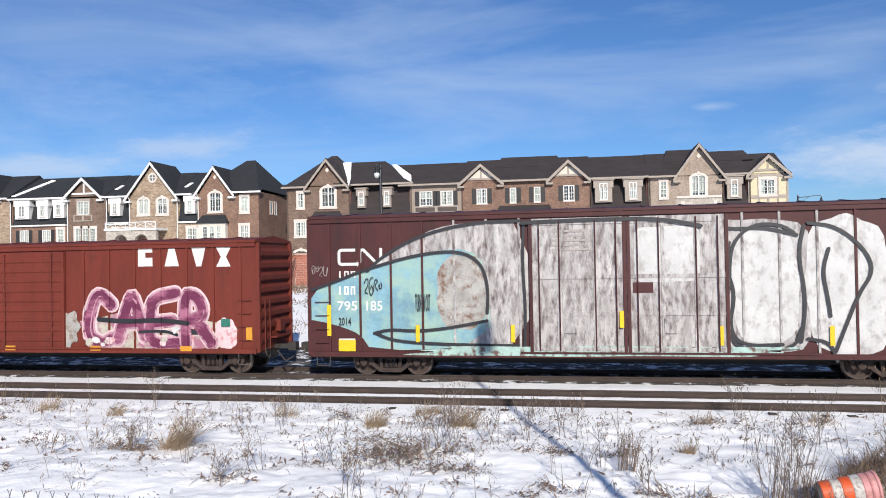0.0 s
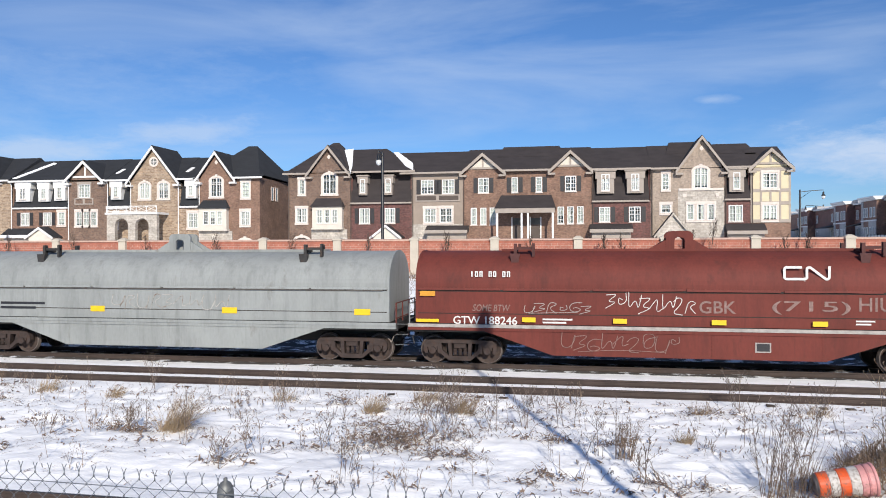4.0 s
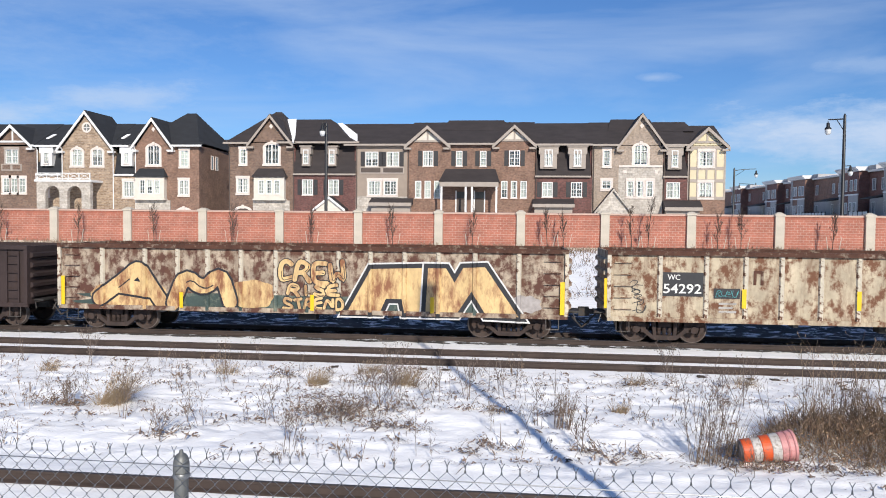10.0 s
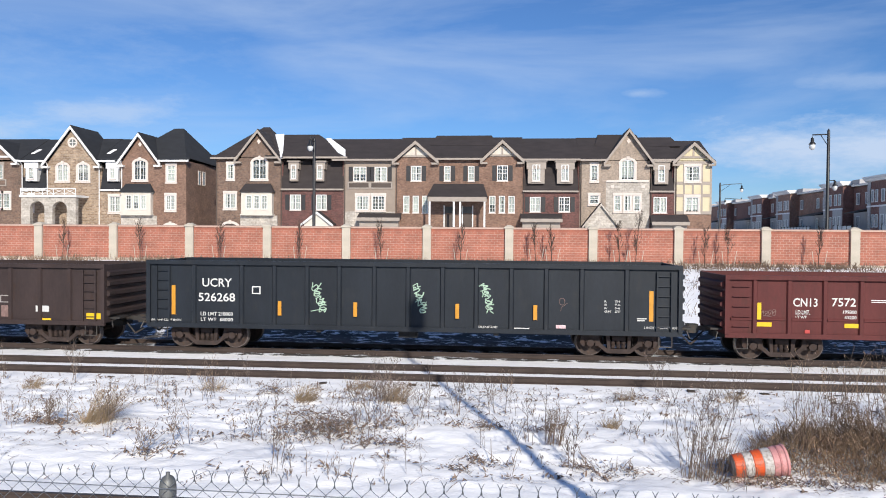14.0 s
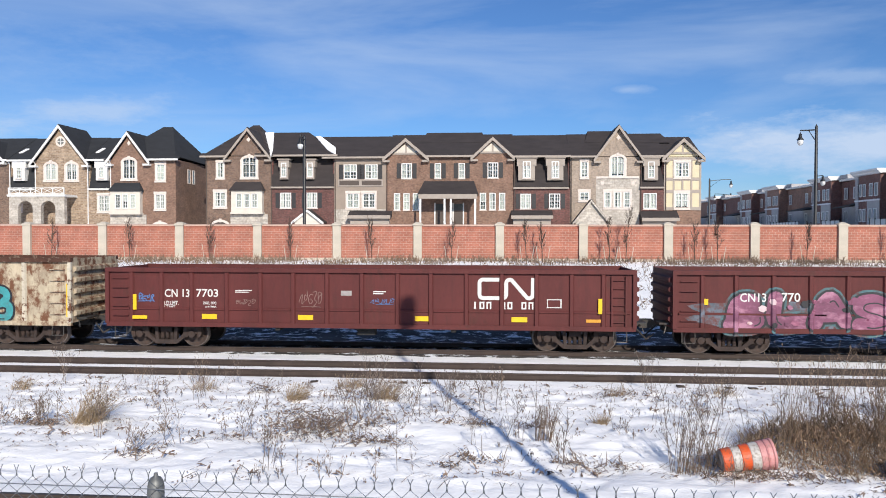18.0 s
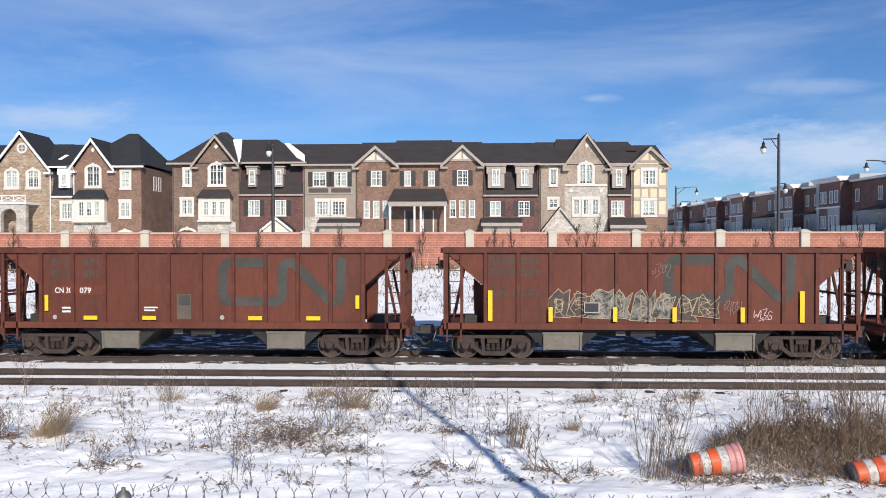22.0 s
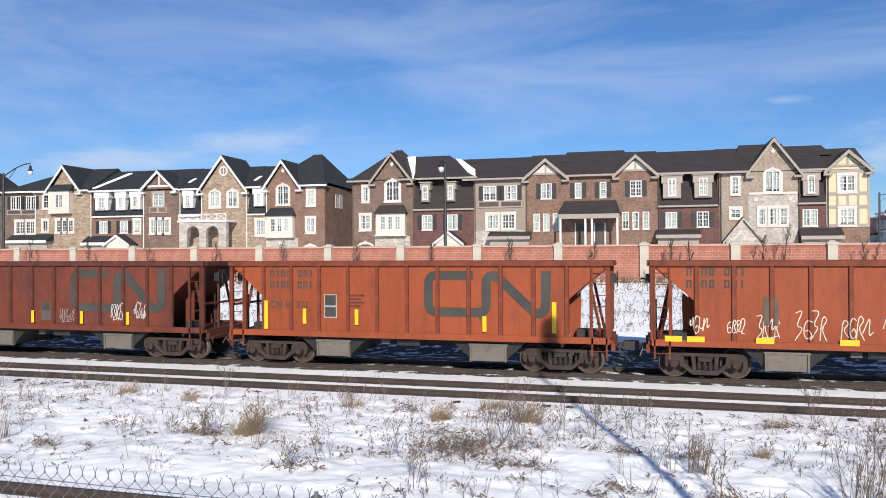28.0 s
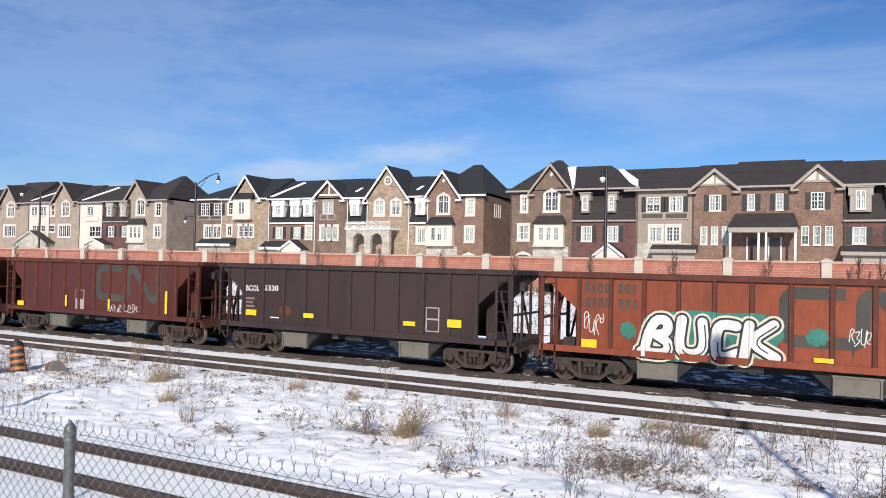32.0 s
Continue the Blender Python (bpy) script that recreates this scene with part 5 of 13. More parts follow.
BRAKE_WHEEL = Shape().lathe([(0.27, -0.012), (0.285, 0.0), (0.27, 0.012), (0.255, 0.0), (0.27, -0.012)], (0, 0, 0), 18, "x").tube((0, -0.26, 0), (0, 0.26, 0), 0.012, n=5).tube((0, 0, -0.26), (0, 0, 0.26), 0.012, n=5).tube((-0.1, 0, 0), (0.03, 0, 0), 0.03, n=6).mesh("brake_wheel", DARK_STEEL)


def car_thing(name, label, x0, x1, group="cars of the freight train"):
    c = (x0 + x1) / 2
    car = thing(name, label, "freight car", pose(c, TRACK_Y, 0), group)
    TRAIN.append((car, c))
    return car


# ---- train: writing and painted marks on the side towards the tracks ----
def font_mesh(body, width, height, bold=0.0, slant=0.0):
    cu = bpy.data.curves.new("lettering", "FONT")
    cu.body, cu.size, cu.extrude, cu.offset, cu.resolution_u, cu.shear = body, 1.0, 0.0, bold, 3, slant
    cu.align_x, cu.align_y = "CENTER", "CENTER"
    tmp = bpy.data.objects.new("lettering", cu)
    me = bpy.data.meshes.new_from_object(tmp)
    bpy.data.objects.remove(tmp)
    bpy.data.curves.remove(cu)
    co = np.empty(len(me.vertices) * 3)
    me.vertices.foreach_get("co", co)
    co = co.reshape(-1, 3)
    lo, hi = co.min(0), co.max(0)
    size = np.maximum(hi - lo, 1e-6)
    flat = (co - (lo + hi) / 2) / size * (width, height, 0)
    out = np.stack([flat[:, 0], np.zeros(len(flat)), flat[:, 1]], 1)
    me.vertices.foreach_set("co", out.ravel())
    me.update()
    return me


def text(car, body, x0, x1, z0, z1, m, y, bold=0.012, slant=0.0, name="lettering"):
    me = font_mesh(body, x1 - x0, z1 - z0, bold, slant)
    me.name = name
    me.materials.clear()
    me.materials.append(m)
    return part(name, me, None, car, at=pose((x0 + x1) / 2, y, (z0 + z1) / 2))


def plate(car, x0, x1, z0, z1, m, y, name="painted_patch", thick=0.003, label=""):
    return part(name, Shape().box(x0, x1, y - thick, y, z0, z1), m, car, label)


def bars(car, x0, x1, z0, z1, n, m, y):
    """Small lettering that cannot be made out: a plain bar a line."""
    s = Shape()
    h = (z1 - z0) / n
    for i in range(n):
        z = z1 - (i + 0.5) * h
        w = (x1 - x0) * (1.0 if i % 2 == 0 else 0.8)
        s.box(x0, x0 + w, y - 0.002, y, z - h * 0.26, z + h * 0.26)
    return part("small_print", s, m, car)


def letter_bars(car, x0, x1, z0, z1, n, m, y, gap=0.3, skip=()):
    """A name as a row of plain open frames and bars of its letters' size."""
    s = Shape()
    w, t = (x1 - x0) / n, (z1 - z0) * 0.2
    for i in range(n):
        if i in skip:
            continue
        a, b = x0 + i * w, x0 + (i + 1 - gap) * w
        if (i * 7 + n) % 3 == 0:
            s.box((a + b) / 2 - t * 0.6, (a + b) / 2 + t * 0.6, y - 0.002, y, z0, z1)
        else:
            s.box(a, a + t, y - 0.002, y, z0, z1).box(b - t, b, y - 0.002, y, z0, z1)
            s.box(a + t, b - t, y - 0.002, y, z1 - t, z1)
            if i % 2:
                s.box(a + t, b - t, y - 0.002, y, z0, z0 + t)
    return part("name_marking", s, m, car)


def marks(car, y, m, z0, z1, w, xs, name="reflector"):
    for x in xs:
        part(name, Shape().box(x - w / 2, x + w / 2, y - 0.004, y, z0, z1), m, car, "yellow reflective strip")


def arc(cx, cz, r, a0, a1, n=8):
    return [(cx + r * math.cos(radians(a0 + (a1 - a0) * i / n)), cz + r * math.sin(radians(a0 + (a1 - a0) * i / n))) for i in range(n + 1)]


def worm(car, x0, x1, z0, z1, m, y, k=0.17):
    """The railway's emblem as one bent band."""
    h, w = z1 - z0, x1 - x0
    t = h * k
    r = h * 0.16
    a, b = z0 + t / 2, z1 - t / 2
    c1 = x0 + w * 0.40
    l = x0 + t / 2
    pts = [(c1, b)] + arc(l + r, b - r, r, 90, 180) + arc(l + r, a + r, r, 180, 270)
    n0 = x0 + w * 0.50
    pts += [(n0 - r, a)] + arc(n0 - r, a + r, r, 270, 360)
    top = x0 + w * 0.50 + r
    pts += arc(n0 + r, b - r, r, 180, 55)
    e = x1 - t / 2
    pts += arc(e - r * 1.1, a + r, r, 235, 360) + [(e, z1)]
    return part("emblem", Shape().ribbon(pts, t, y, 0.003), m, car)


# Pen gestures of a sprayed signature, each in a unit cell
GESTURES = ["0,.7 .3,1 .7,.9 .6,.5 .1,.1 .8,0", ".2,.5 .1,1 .8,1 .8,.3 .2,.2 .3,.7 1,.8", "0,.9 .9,1 .2,.45 .95,.4 .1,0", ".2,0 .25,1 .9,.8 .3,.5 .95,0", ".9,.9 .3,1 .05,.5 .4,0 .95,.2 .6,.55 .3,.4",
            ".1,1 .2,0 .6,.7 .9,0 1,.9", "0,.3 .6,1 .5,.1 1,.35", ".1,.95 .15,.1 .7,0 .9,.5 .85,1 .8,-.1", ".5,.6 .2,.8 .3,.3 .8,.5 .6,1"]


def scrawl(car, x0, x1, z0, z1, m, y, seed, width=0.025, loops=7, name="graffiti_tag"):
    """A sprayed signature: a chain of pen gestures, running across, or down a slant in a tall box."""
    r = random.Random(seed)
    w, h = x1 - x0, z1 - z0
    tall = h > 1.25 * w
    s, last = Shape(), -1
    for i in range(loops):
        k = r.choice([g for g in range(len(GESTURES)) if g != last])
        last = k
        if tall:
            ch = h / loops * 1.7
            cw = min(w * 0.62, ch * 1.5)
            cx = x0 + (w - cw) * min(1, max(0, i / max(1, loops - 1) + r.uniform(-0.15, 0.15)))
            cz = z1 - ch - (h - ch) * i / max(1, loops - 1)
        else:
            cw = w / loops * 1.2
            ch = h * r.uniform(0.6, 1.0)
            cx = x0 + (w - cw) * i / max(1, loops - 1)
            cz = z0 + (h - ch) * r.random()
        pts = []
        for pair in GESTURES[k].split():
            u, v = (float(q) for q in pair.split(","))
            u, v = u + r.uniform(-0.06, 0.06), v + r.uniform(-0.06, 0.06)
            pts.append((min(max(cx + cw * (u + 0.18 * (v - 0.5)), x0), x1), min(max(cz + ch * v, z0), z1)))
        s.ribbon(smooth_line(pts), width, y - 0.0004 * (i % 3))
    if loops > 2 and r.random() < 0.55:
        a, b = x0 + w * r.uniform(0.0, 0.3), x1 - w * r.uniform(0.0, 0.25)
        s.ribbon(smooth_line([(a, z0 + h * r.uniform(0, 0.1)), ((a + b) / 2, z0 + h * r.uniform(0.05, 0.2)), (b, z0 + h * r.uniform(0, 0.15))]), width * 0.8, y - 0.006)
    return part(name, s, m, car)


def mushroom(car, cx, top, rim, low, w, m, y, width=0.017):
    """A line doodle of a mushroom: domed cap, gills and two-line stem."""
    s = Shape()
    dome = [(cx + w / 2 * math.cos(a), rim + (top - rim) * math.sin(a)) for a in (math.pi * i / 10 for i in range(11))]
    s.ribbon(dome, width, y)
    s.ribbon(smooth_line([(cx - w / 2, rim), (cx - w / 5, rim - w * 0.1), (cx + w / 5, rim - w * 0.1), (cx + w / 2, rim)]), width, y - 0.0005)
    for q in (-1, 1):
        s.ribbon([(cx + q * w * 0.12, rim - w * 0.08), (cx + q * w * 0.10, (rim + low) / 2), (cx + q * w * 0.15, low)], width * 0.9, y - 0.0010)
        s.ribbon([(cx + q * w * 0.10, rim), (cx + q * w * 0.22, rim + (top - rim) * 0.55)], width * 0.6, y - 0.0010)
    return part("graffiti_doodle", s, m, car)


def splat(x0, x1, z0, z1, seed, n=36, wave=0.16, power=3.2):
    """An uneven rounded outline that fills a box."""
    r = random.Random(seed)
    ph = [r.uniform(0, 6.28) for _ in range(3)]
    cx, cz, pts = (x0 + x1) / 2, (z0 + z1) / 2, []
    for i in range(n):
        a = 2 * math.pi * i / n
        c, s = math.cos(a), math.sin(a)
        k = (abs(c) ** power + abs(s) ** power) ** (-1 / power)
        k *= 1 - wave * (0.5 + 0.5 * math.sin(3 * a + ph[0]) * math.sin(5 * a + ph[1]))
        pts.append((cx + (x1 - x0) / 2 * k * c, cz + (z1 - z0) / 2 * k * s))
    return pts


def paint(car, x0, x1, z0, z1, m, y, seed=0, wave=0.16, power=3.2, name="graffiti_fill", n=36):
    return part(name, Shape().prism(splat(x0, x1, z0, z1, seed, n, wave, power), "y", y - 0.003, y), m, car)


def throw_up(car, x0, x1, z0, z1, n, fills, line, y, seed, width=0.03, angular=False):
    """Lapping shapes of a worn piece that nobody can read: thin fills, pale outlines and inner strokes."""
    r = random.Random(seed)
    cell, h = (x1 - x0) / n, z1 - z0
    for i in range(n):
        cx, hw = x0 + (i + 0.5) * cell, cell * r.uniform(0.5, 0.68)
        lo, hi = z0 + h * r.uniform(0, 0.12), z1 - h * r.uniform(0, 0.18)
        if angular:
            pts = [(cx - hw, lo + h * r.uniform(0, 0.1)), (cx - hw * r.uniform(0.5, 1.0), hi - h * r.uniform(0.1, 0.4)), (cx - hw * r.uniform(-0.2, 0.4), hi), (cx + hw * r.uniform(0.3, 0.6), hi - h * r.uniform(0.1, 0.35)), (cx + hw, hi - h * r.uniform(0.0, 0.3)), (cx + hw * r.uniform(0.5, 0.9), lo + h * 0.3), (cx + hw, lo)]
        else:
            pts = splat(cx - hw, cx + hw, lo, hi, seed + i, 24, 0.12, 2.5)
        q = y - 0.0060 * i
        part("graffiti_fill", Shape().prism(pts, "y", q - 0.003, q), r.choice(fills), car)
        part("graffiti_outline", Shape().ribbon(pts + [pts[0]], width, q - 0.0032), line, car)
        for k in range(3):
            g = r.choice(GESTURES)
            gw, gh = hw * r.uniform(0.7, 1.3), (hi - lo) * r.uniform(0.35, 0.75)
            gx, gz = cx - hw * 0.8 + r.random() * max(0.01, 1.6 * hw - gw), lo + r.random() * (hi - lo - gh)
            inner = [(gx + gw * float(a), gz + gh * float(b)) for a, b in (c.split(",") for c in g.split())]
            part("graffiti_line", Shape().ribbon(inner if angular else smooth_line(inner), width * 0.8, q - 0.0040 - 0.0005 * k), line, car)


def blotches(car, x0, x1, z0, z1, n, mats, y, seed, size=0.16):
    """Loose sprayed spots of several colours inside a piece."""
    r = random.Random(seed)
    for k in range(n):
        cx, cz, q = r.uniform(x0, x1), r.uniform(z0, z1), size * r.uniform(0.4, 1.3)
        paint(car, cx - q, cx + q, cz - q * r.uniform(0.5, 1.0), cz + q * 0.7, r.choice(mats), y - 0.0003 * k, seed + k, 0.35, 2.0, "graffiti_spot", 14)


def block_letter(car, pts, fill, line, halo, y):
    """An angular block letter: fill, dark outline and a thin pale halo."""
    ring = pts + [pts[0], pts[1]]
    part("graffiti_halo", fat_line(Shape(), ring, 0.30, y), halo, car)
    part("graffiti_outline", fat_line(Shape(), ring, 0.20, y - 0.002), line, car)
    part("graffiti_letter", Shape().prism(pts, "y", y - 0.0055, y - 0.0005), fill, car)
    part("graffiti_outline", fat_line(Shape(), ring, 0.09, y - 0.0058), line, car)


DRAPE = {}


def drape(car):
    """Lays sprayed paint back on the side sheet and over the ribs, so that ribs break it as they break the sheet."""
    if car.name not in DRAPE:
        return
    ribs, half, foot, front, back = DRAPE[car.name]
    for ob in [o for o in car.children if o.type == "MESH" and o.name.split(".")[0] in COATS]:
        me = ob.data
        y0 = ob.matrix_basis.translation.y
        ys = [v.co.y + y0 for v in me.vertices]
        if max(ys) > front + 0.001:
            continue
        if ob.name.startswith("lettering"):
            ob.matrix_basis = pose(0, back, 0) @ ob.matrix_basis
            continue
        lo, hi = min(v.co.x for v in me.vertices), max(v.co.x for v in me.vertices)
        bm = bmesh.new()
        bm.from_mesh(me)
        near = [x for x in ribs if lo - foot < x < hi + foot]
        for x in near:
            for e in (x - foot, x - half, x + half, x + foot):
                if lo < e < hi:
                    bmesh.ops.bisect_plane(bm, geom=bm.verts[:] + bm.edges[:] + bm.faces[:], plane_co=(e, 0, 0), plane_no=(1, 0, 0), dist=1e-5)
        for v in bm.verts:
            d = min((abs(v.co.x - x) for x in near), default=9.0)
            v.co.y += back * max(0.0, min(1.0, (d - half) / (foot - half)))
        bm.to_mesh(me)
        bm.free()


COATS = ("graffiti_tag", "graffiti_fill", "graffiti_line", "graffiti_halo", "graffiti_outline", "graffiti_letter", "graffiti_spot", "graffiti_arrow", "lettering")


def smooth_line(pts, rounds=2):
    """Corners cut twice, ends kept."""
    for _ in range(rounds):
        q = [pts[0]]
        for (a, b), (c, d) in zip(pts, pts[1:]):
            q += [(a * 0.75 + c * 0.25, b * 0.75 + d * 0.25), (a * 0.25 + c * 0.75, b * 0.25 + d * 0.75)]
        pts = q + [pts[-1]]
    return pts


def stroke(car, pts, width, m, y):
    """One painted line with round ends."""
    return part("graffiti_line", fat_line(Shape(), smooth_line(pts), width, y), m, car)


def fat_line(s, pts, width, y):
    s.ribbon(pts, width, y, 0.0010)
    for k, (x, z) in enumerate((pts[0], pts[-1])):
        s.prism([(x + width / 2 * math.cos(i * math.pi / 6), z + width / 2 * math.sin(i * math.pi / 6)) for i in range(12)], "y", y - 0.0012 - 0.0002 * k, y)
    return s


SKELETONS = {
    "A": ["0,0 .25,.7 .5,1 .75,.7 1,0", ".2,.35 .8,.35"], "B": ["0,0 .05,1 .7,1 .85,.75 .5,.52 .1,.5", ".5,.52 .95,.4 .85,0 0,0"], "C": ["1,.85 .6,1 .1,.95 0,.5 .1,.05 .6,0 1,.15"],
    "D": ["0,0 .05,1 .7,1 1,.5 .7,0 0,0"], "E": ["1,1 .05,.97 0,.5 .05,.03 1,0", "0,.5 .8,.52"], "F": ["1,1 .05,1 0,0", "0,.5 .8,.52"], "G": ["1,.85 .6,1 .1,.95 0,.5 .1,.05 .8,0 1,.4 .6,.42"],
    "H": ["0,0 .05,1", "1,0 .95,1", "0,.5 1,.52"], "I": [".5,0 .45,1"], "K": ["0,0 .05,1", "1,1 .1,.48 1,0"], "L": ["0,1 .02,0 1,.04"], "M": ["0,0 .08,1 .5,.35 .92,1 1,0"],
    "N": ["0,0 .05,1 .95,0 1,1"], "O": [".5,1 .05,.95 0,.5 .05,.05 .5,0 .95,.05 1,.5 .95,.95 .5,1"], "R": ["0,0 .05,1 .7,1 .95,.75 .6,.48 .1,.46", ".5,.48 1,0"],
    "S": ["1,.88 .6,1 .1,.95 .05,.62 .9,.42 .95,.08 .5,0 0,.1"], "T": ["0,.97 1,1", ".5,1 .52,0"], "U": ["0,1 0,.1 .5,-.02 1,.1 1,1"], "W": ["0,1 .15,0 .5,.65 .85,0 1,1"], "Y": ["0,1 .45,.5 1,1", ".45,.5 .5,0"], "P": ["0,0 .05,1 .7,1 .95,.75 .6,.45 .1,.44"], "V": ["0,1 .5,0 1,1"], "X": ["0,1 1,0", "0,0 1,1"], "Z": ["0,1 1,1 0,0 1,0"], "Q": [".5,1 .05,.95 0,.5 .05,.05 .5,0 .95,.05 1,.5 .95,.95 .5,1", ".6,.3 1,-.1"], "J": [".9,1 .95,.15 .5,-.02 .05,.2"]}


def bubble(car, body, x0, x1, z0, z1, fill, line, y, halo=None, bold=0.055, slant=0.0, edge=0.12):
    """Fat hand-sprayed letters, each an outline and a fill that laps over the last, with a halo behind all."""
    r = random.Random(body)
    word = body.upper()
    n, h = len(word), z1 - z0
    cell = (x1 - x0) / n
    w = min(h * 0.30, cell * 0.29) * (0.8 + 3 * bold)
    letters = []
    for i, ch in enumerate(word):
        tilt, gx, gz = r.uniform(-0.16, 0.16), r.uniform(0.94, 1.12), r.uniform(0.9, 1.08)
        cx, cz = x0 + (i + 0.5) * cell, (z0 + z1) / 2 + r.uniform(-0.04, 0.04) * h
        lw, lh = max(cell * gx - w, 0.1), max((h - w) * gz, 0.1)
        lines = []
        for sk in SKELETONS.get(ch, ["0,0 .5,1 1,0"]):
            pts = []
            for pair in sk.split():
                px, pz = (float(v) for v in pair.split(","))
                px, pz = (px - 0.5) * lw * (1.14 - 0.28 * pz) + r.uniform(-0.07, 0.07) * lw, (pz - 0.5) * lh + r.uniform(-0.07, 0.07) * lh
                pts.append((cx + px - pz * tilt + slant * pz, cz + pz + px * tilt))
            lines.append(smooth_line(pts))
        letters.append(lines)
    for coat, m, grow in (("graffiti_halo", halo, 0.25), ("graffiti_outline", line, 0.10)):
        if m and coat == "graffiti_halo":
            s = Shape()
            for k, lines in enumerate(letters):
                for j, pts in enumerate(lines):
                    fat_line(s, pts, w + grow, y - 0.0003 * (3 * k + j))
            part(coat, s, m, car)
    y -= 0.009
    for k, lines in enumerate(letters):
        o, f = Shape(), Shape()
        for j, pts in enumerate(lines):
            fat_line(o, pts, w + edge, y - 0.0058 * k - 0.0003 * j)
            fat_line(f, pts, w * 0.96, y - 0.0058 * k - 0.0034 - 0.0003 * j)
        part("graffiti_outline", o, line, car)
        part("graffiti_letter", f, fill, car)
        # a thin inner line and a few loose flicks
        inner = Shape()
        pts = r.choice(lines)
        a, b = sorted(r.sample(range(len(pts)), 2)) if len(pts) > 4 else (0, len(pts) - 1)
        if b - a >= 2:
            fat_line(inner, [(px + w * 0.2, pz - w * 0.12) for px, pz in pts[a:b + 1]], min(0.04, w * 0.14), y - 0.0058 * k - 0.0066)
            part("graffiti_line", inner, line, car)


SPRAY_WHITE = mat("white_spray_paint", (0.76, 0.75, 0.73), 0.6, 0, 0.16, 2, 0, stain=(0.52, 0.48, 0.44), stain_at=(0.56, 0.72))
SPRAY_PALE = mat("thin_white_spray", (0.42, 0.38, 0.36), 0.6, 0, 0.2, 6, 0)
SPRAY_BLACK = mat("black_spray_paint", (0.025, 0.025, 0.03), 0.5, 0, 0.2, 3, 0)
SPRAY_PINK = mat("pink_spray_paint", (0.25, 0.075, 0.145), 0.55, 0, 0.35, 0.9, 0, stain=(0.50, 0.23, 0.33), stain_at=(0.48, 0.62), stretch=(0.7, 1, 1.3))
SPRAY_PALE_PINK = mat("pale_pink_spray_paint", (0.80, 0.60, 0.62), 0.55, 0, 0.15, 1.6, 0, stain=(0.66, 0.26, 0.27), stain_at=(0.55, 0.63))
SPRAY_TEAL = mat("teal_spray_paint", (0.06, 0.34, 0.36), 0.55, 0, 0.25, 2, 0, stain=(0.10, 0.22, 0.24), stain_at=(0.5, 0.68))
SPRAY_HAZE = mat("thin_teal_overspray", (0.075, 0.17, 0.19), 0.6, 0, 0.3, 2, 0, stain=(0.12, 0.05, 0.05), stain_at=(0.46, 0.6))
SPRAY_GREEN = mat("green_spray_paint", (0.03, 0.185, 0.14), 0.55, 0, 0.3, 1.4, 0, stain=(0.06, 0.27, 0.22), stain_at=(0.52, 0.66))
SPRAY_CREAM = mat("cream_spray_paint", (0.76, 0.53, 0.25), 0.6, 0, 0.25, 0.9, 0, stain=(0.30, 0.12, 0.055), stain_at=(0.46, 0.62), stretch=(1.6, 1, 0.6))
SPRAY_LIME = mat("lime_spray_paint", (0.42, 0.45, 0.13), 0.5, 0, 0.2, 2, 0, stain=(0.12, 0.2, 0.22), stain_at=(0.55, 0.7))
SPRAY_SKY = mat("light_blue_spray_paint", (0.23, 0.43, 0.52), 0.6, 0, 0.25, 0.6, 0, stain=(0.38, 0.56, 0.47), stain_at=(0.42, 0.62))
SPRAY_DIRTY = mat("dirty_white_roller_paint", (0.56, 0.535, 0.525), 0.65, 0, 0.3, 1.3, 0, stain=(0.13, 0.095, 0.095), stain_at=(0.46, 0.66), stretch=(2.4, 1, 0.8), streak=0.7, run=(0.16, 0.115, 0.115))
SPRAY_GREY = mat("grey_worn_paint", (0.45, 0.43, 0.40), 0.7, 0, 0.3, 1.5, 0, stain=(0.2, 0.1, 0.06), stain_at=(0.5, 0.65))
EMBLEM_DARK = mat("faded_dark_emblem_paint", (0.065, 0.062, 0.055), 0.8, 0, 0.25, 1.2, 0, stain=(0.13, 0.05, 0.03), stain_at=(0.55, 0.8))
BLUE_PAINT = mat("blue_lettering_paint", (0.035, 0.13, 0.27), 0.6, 0, 0.15, 3, 0)


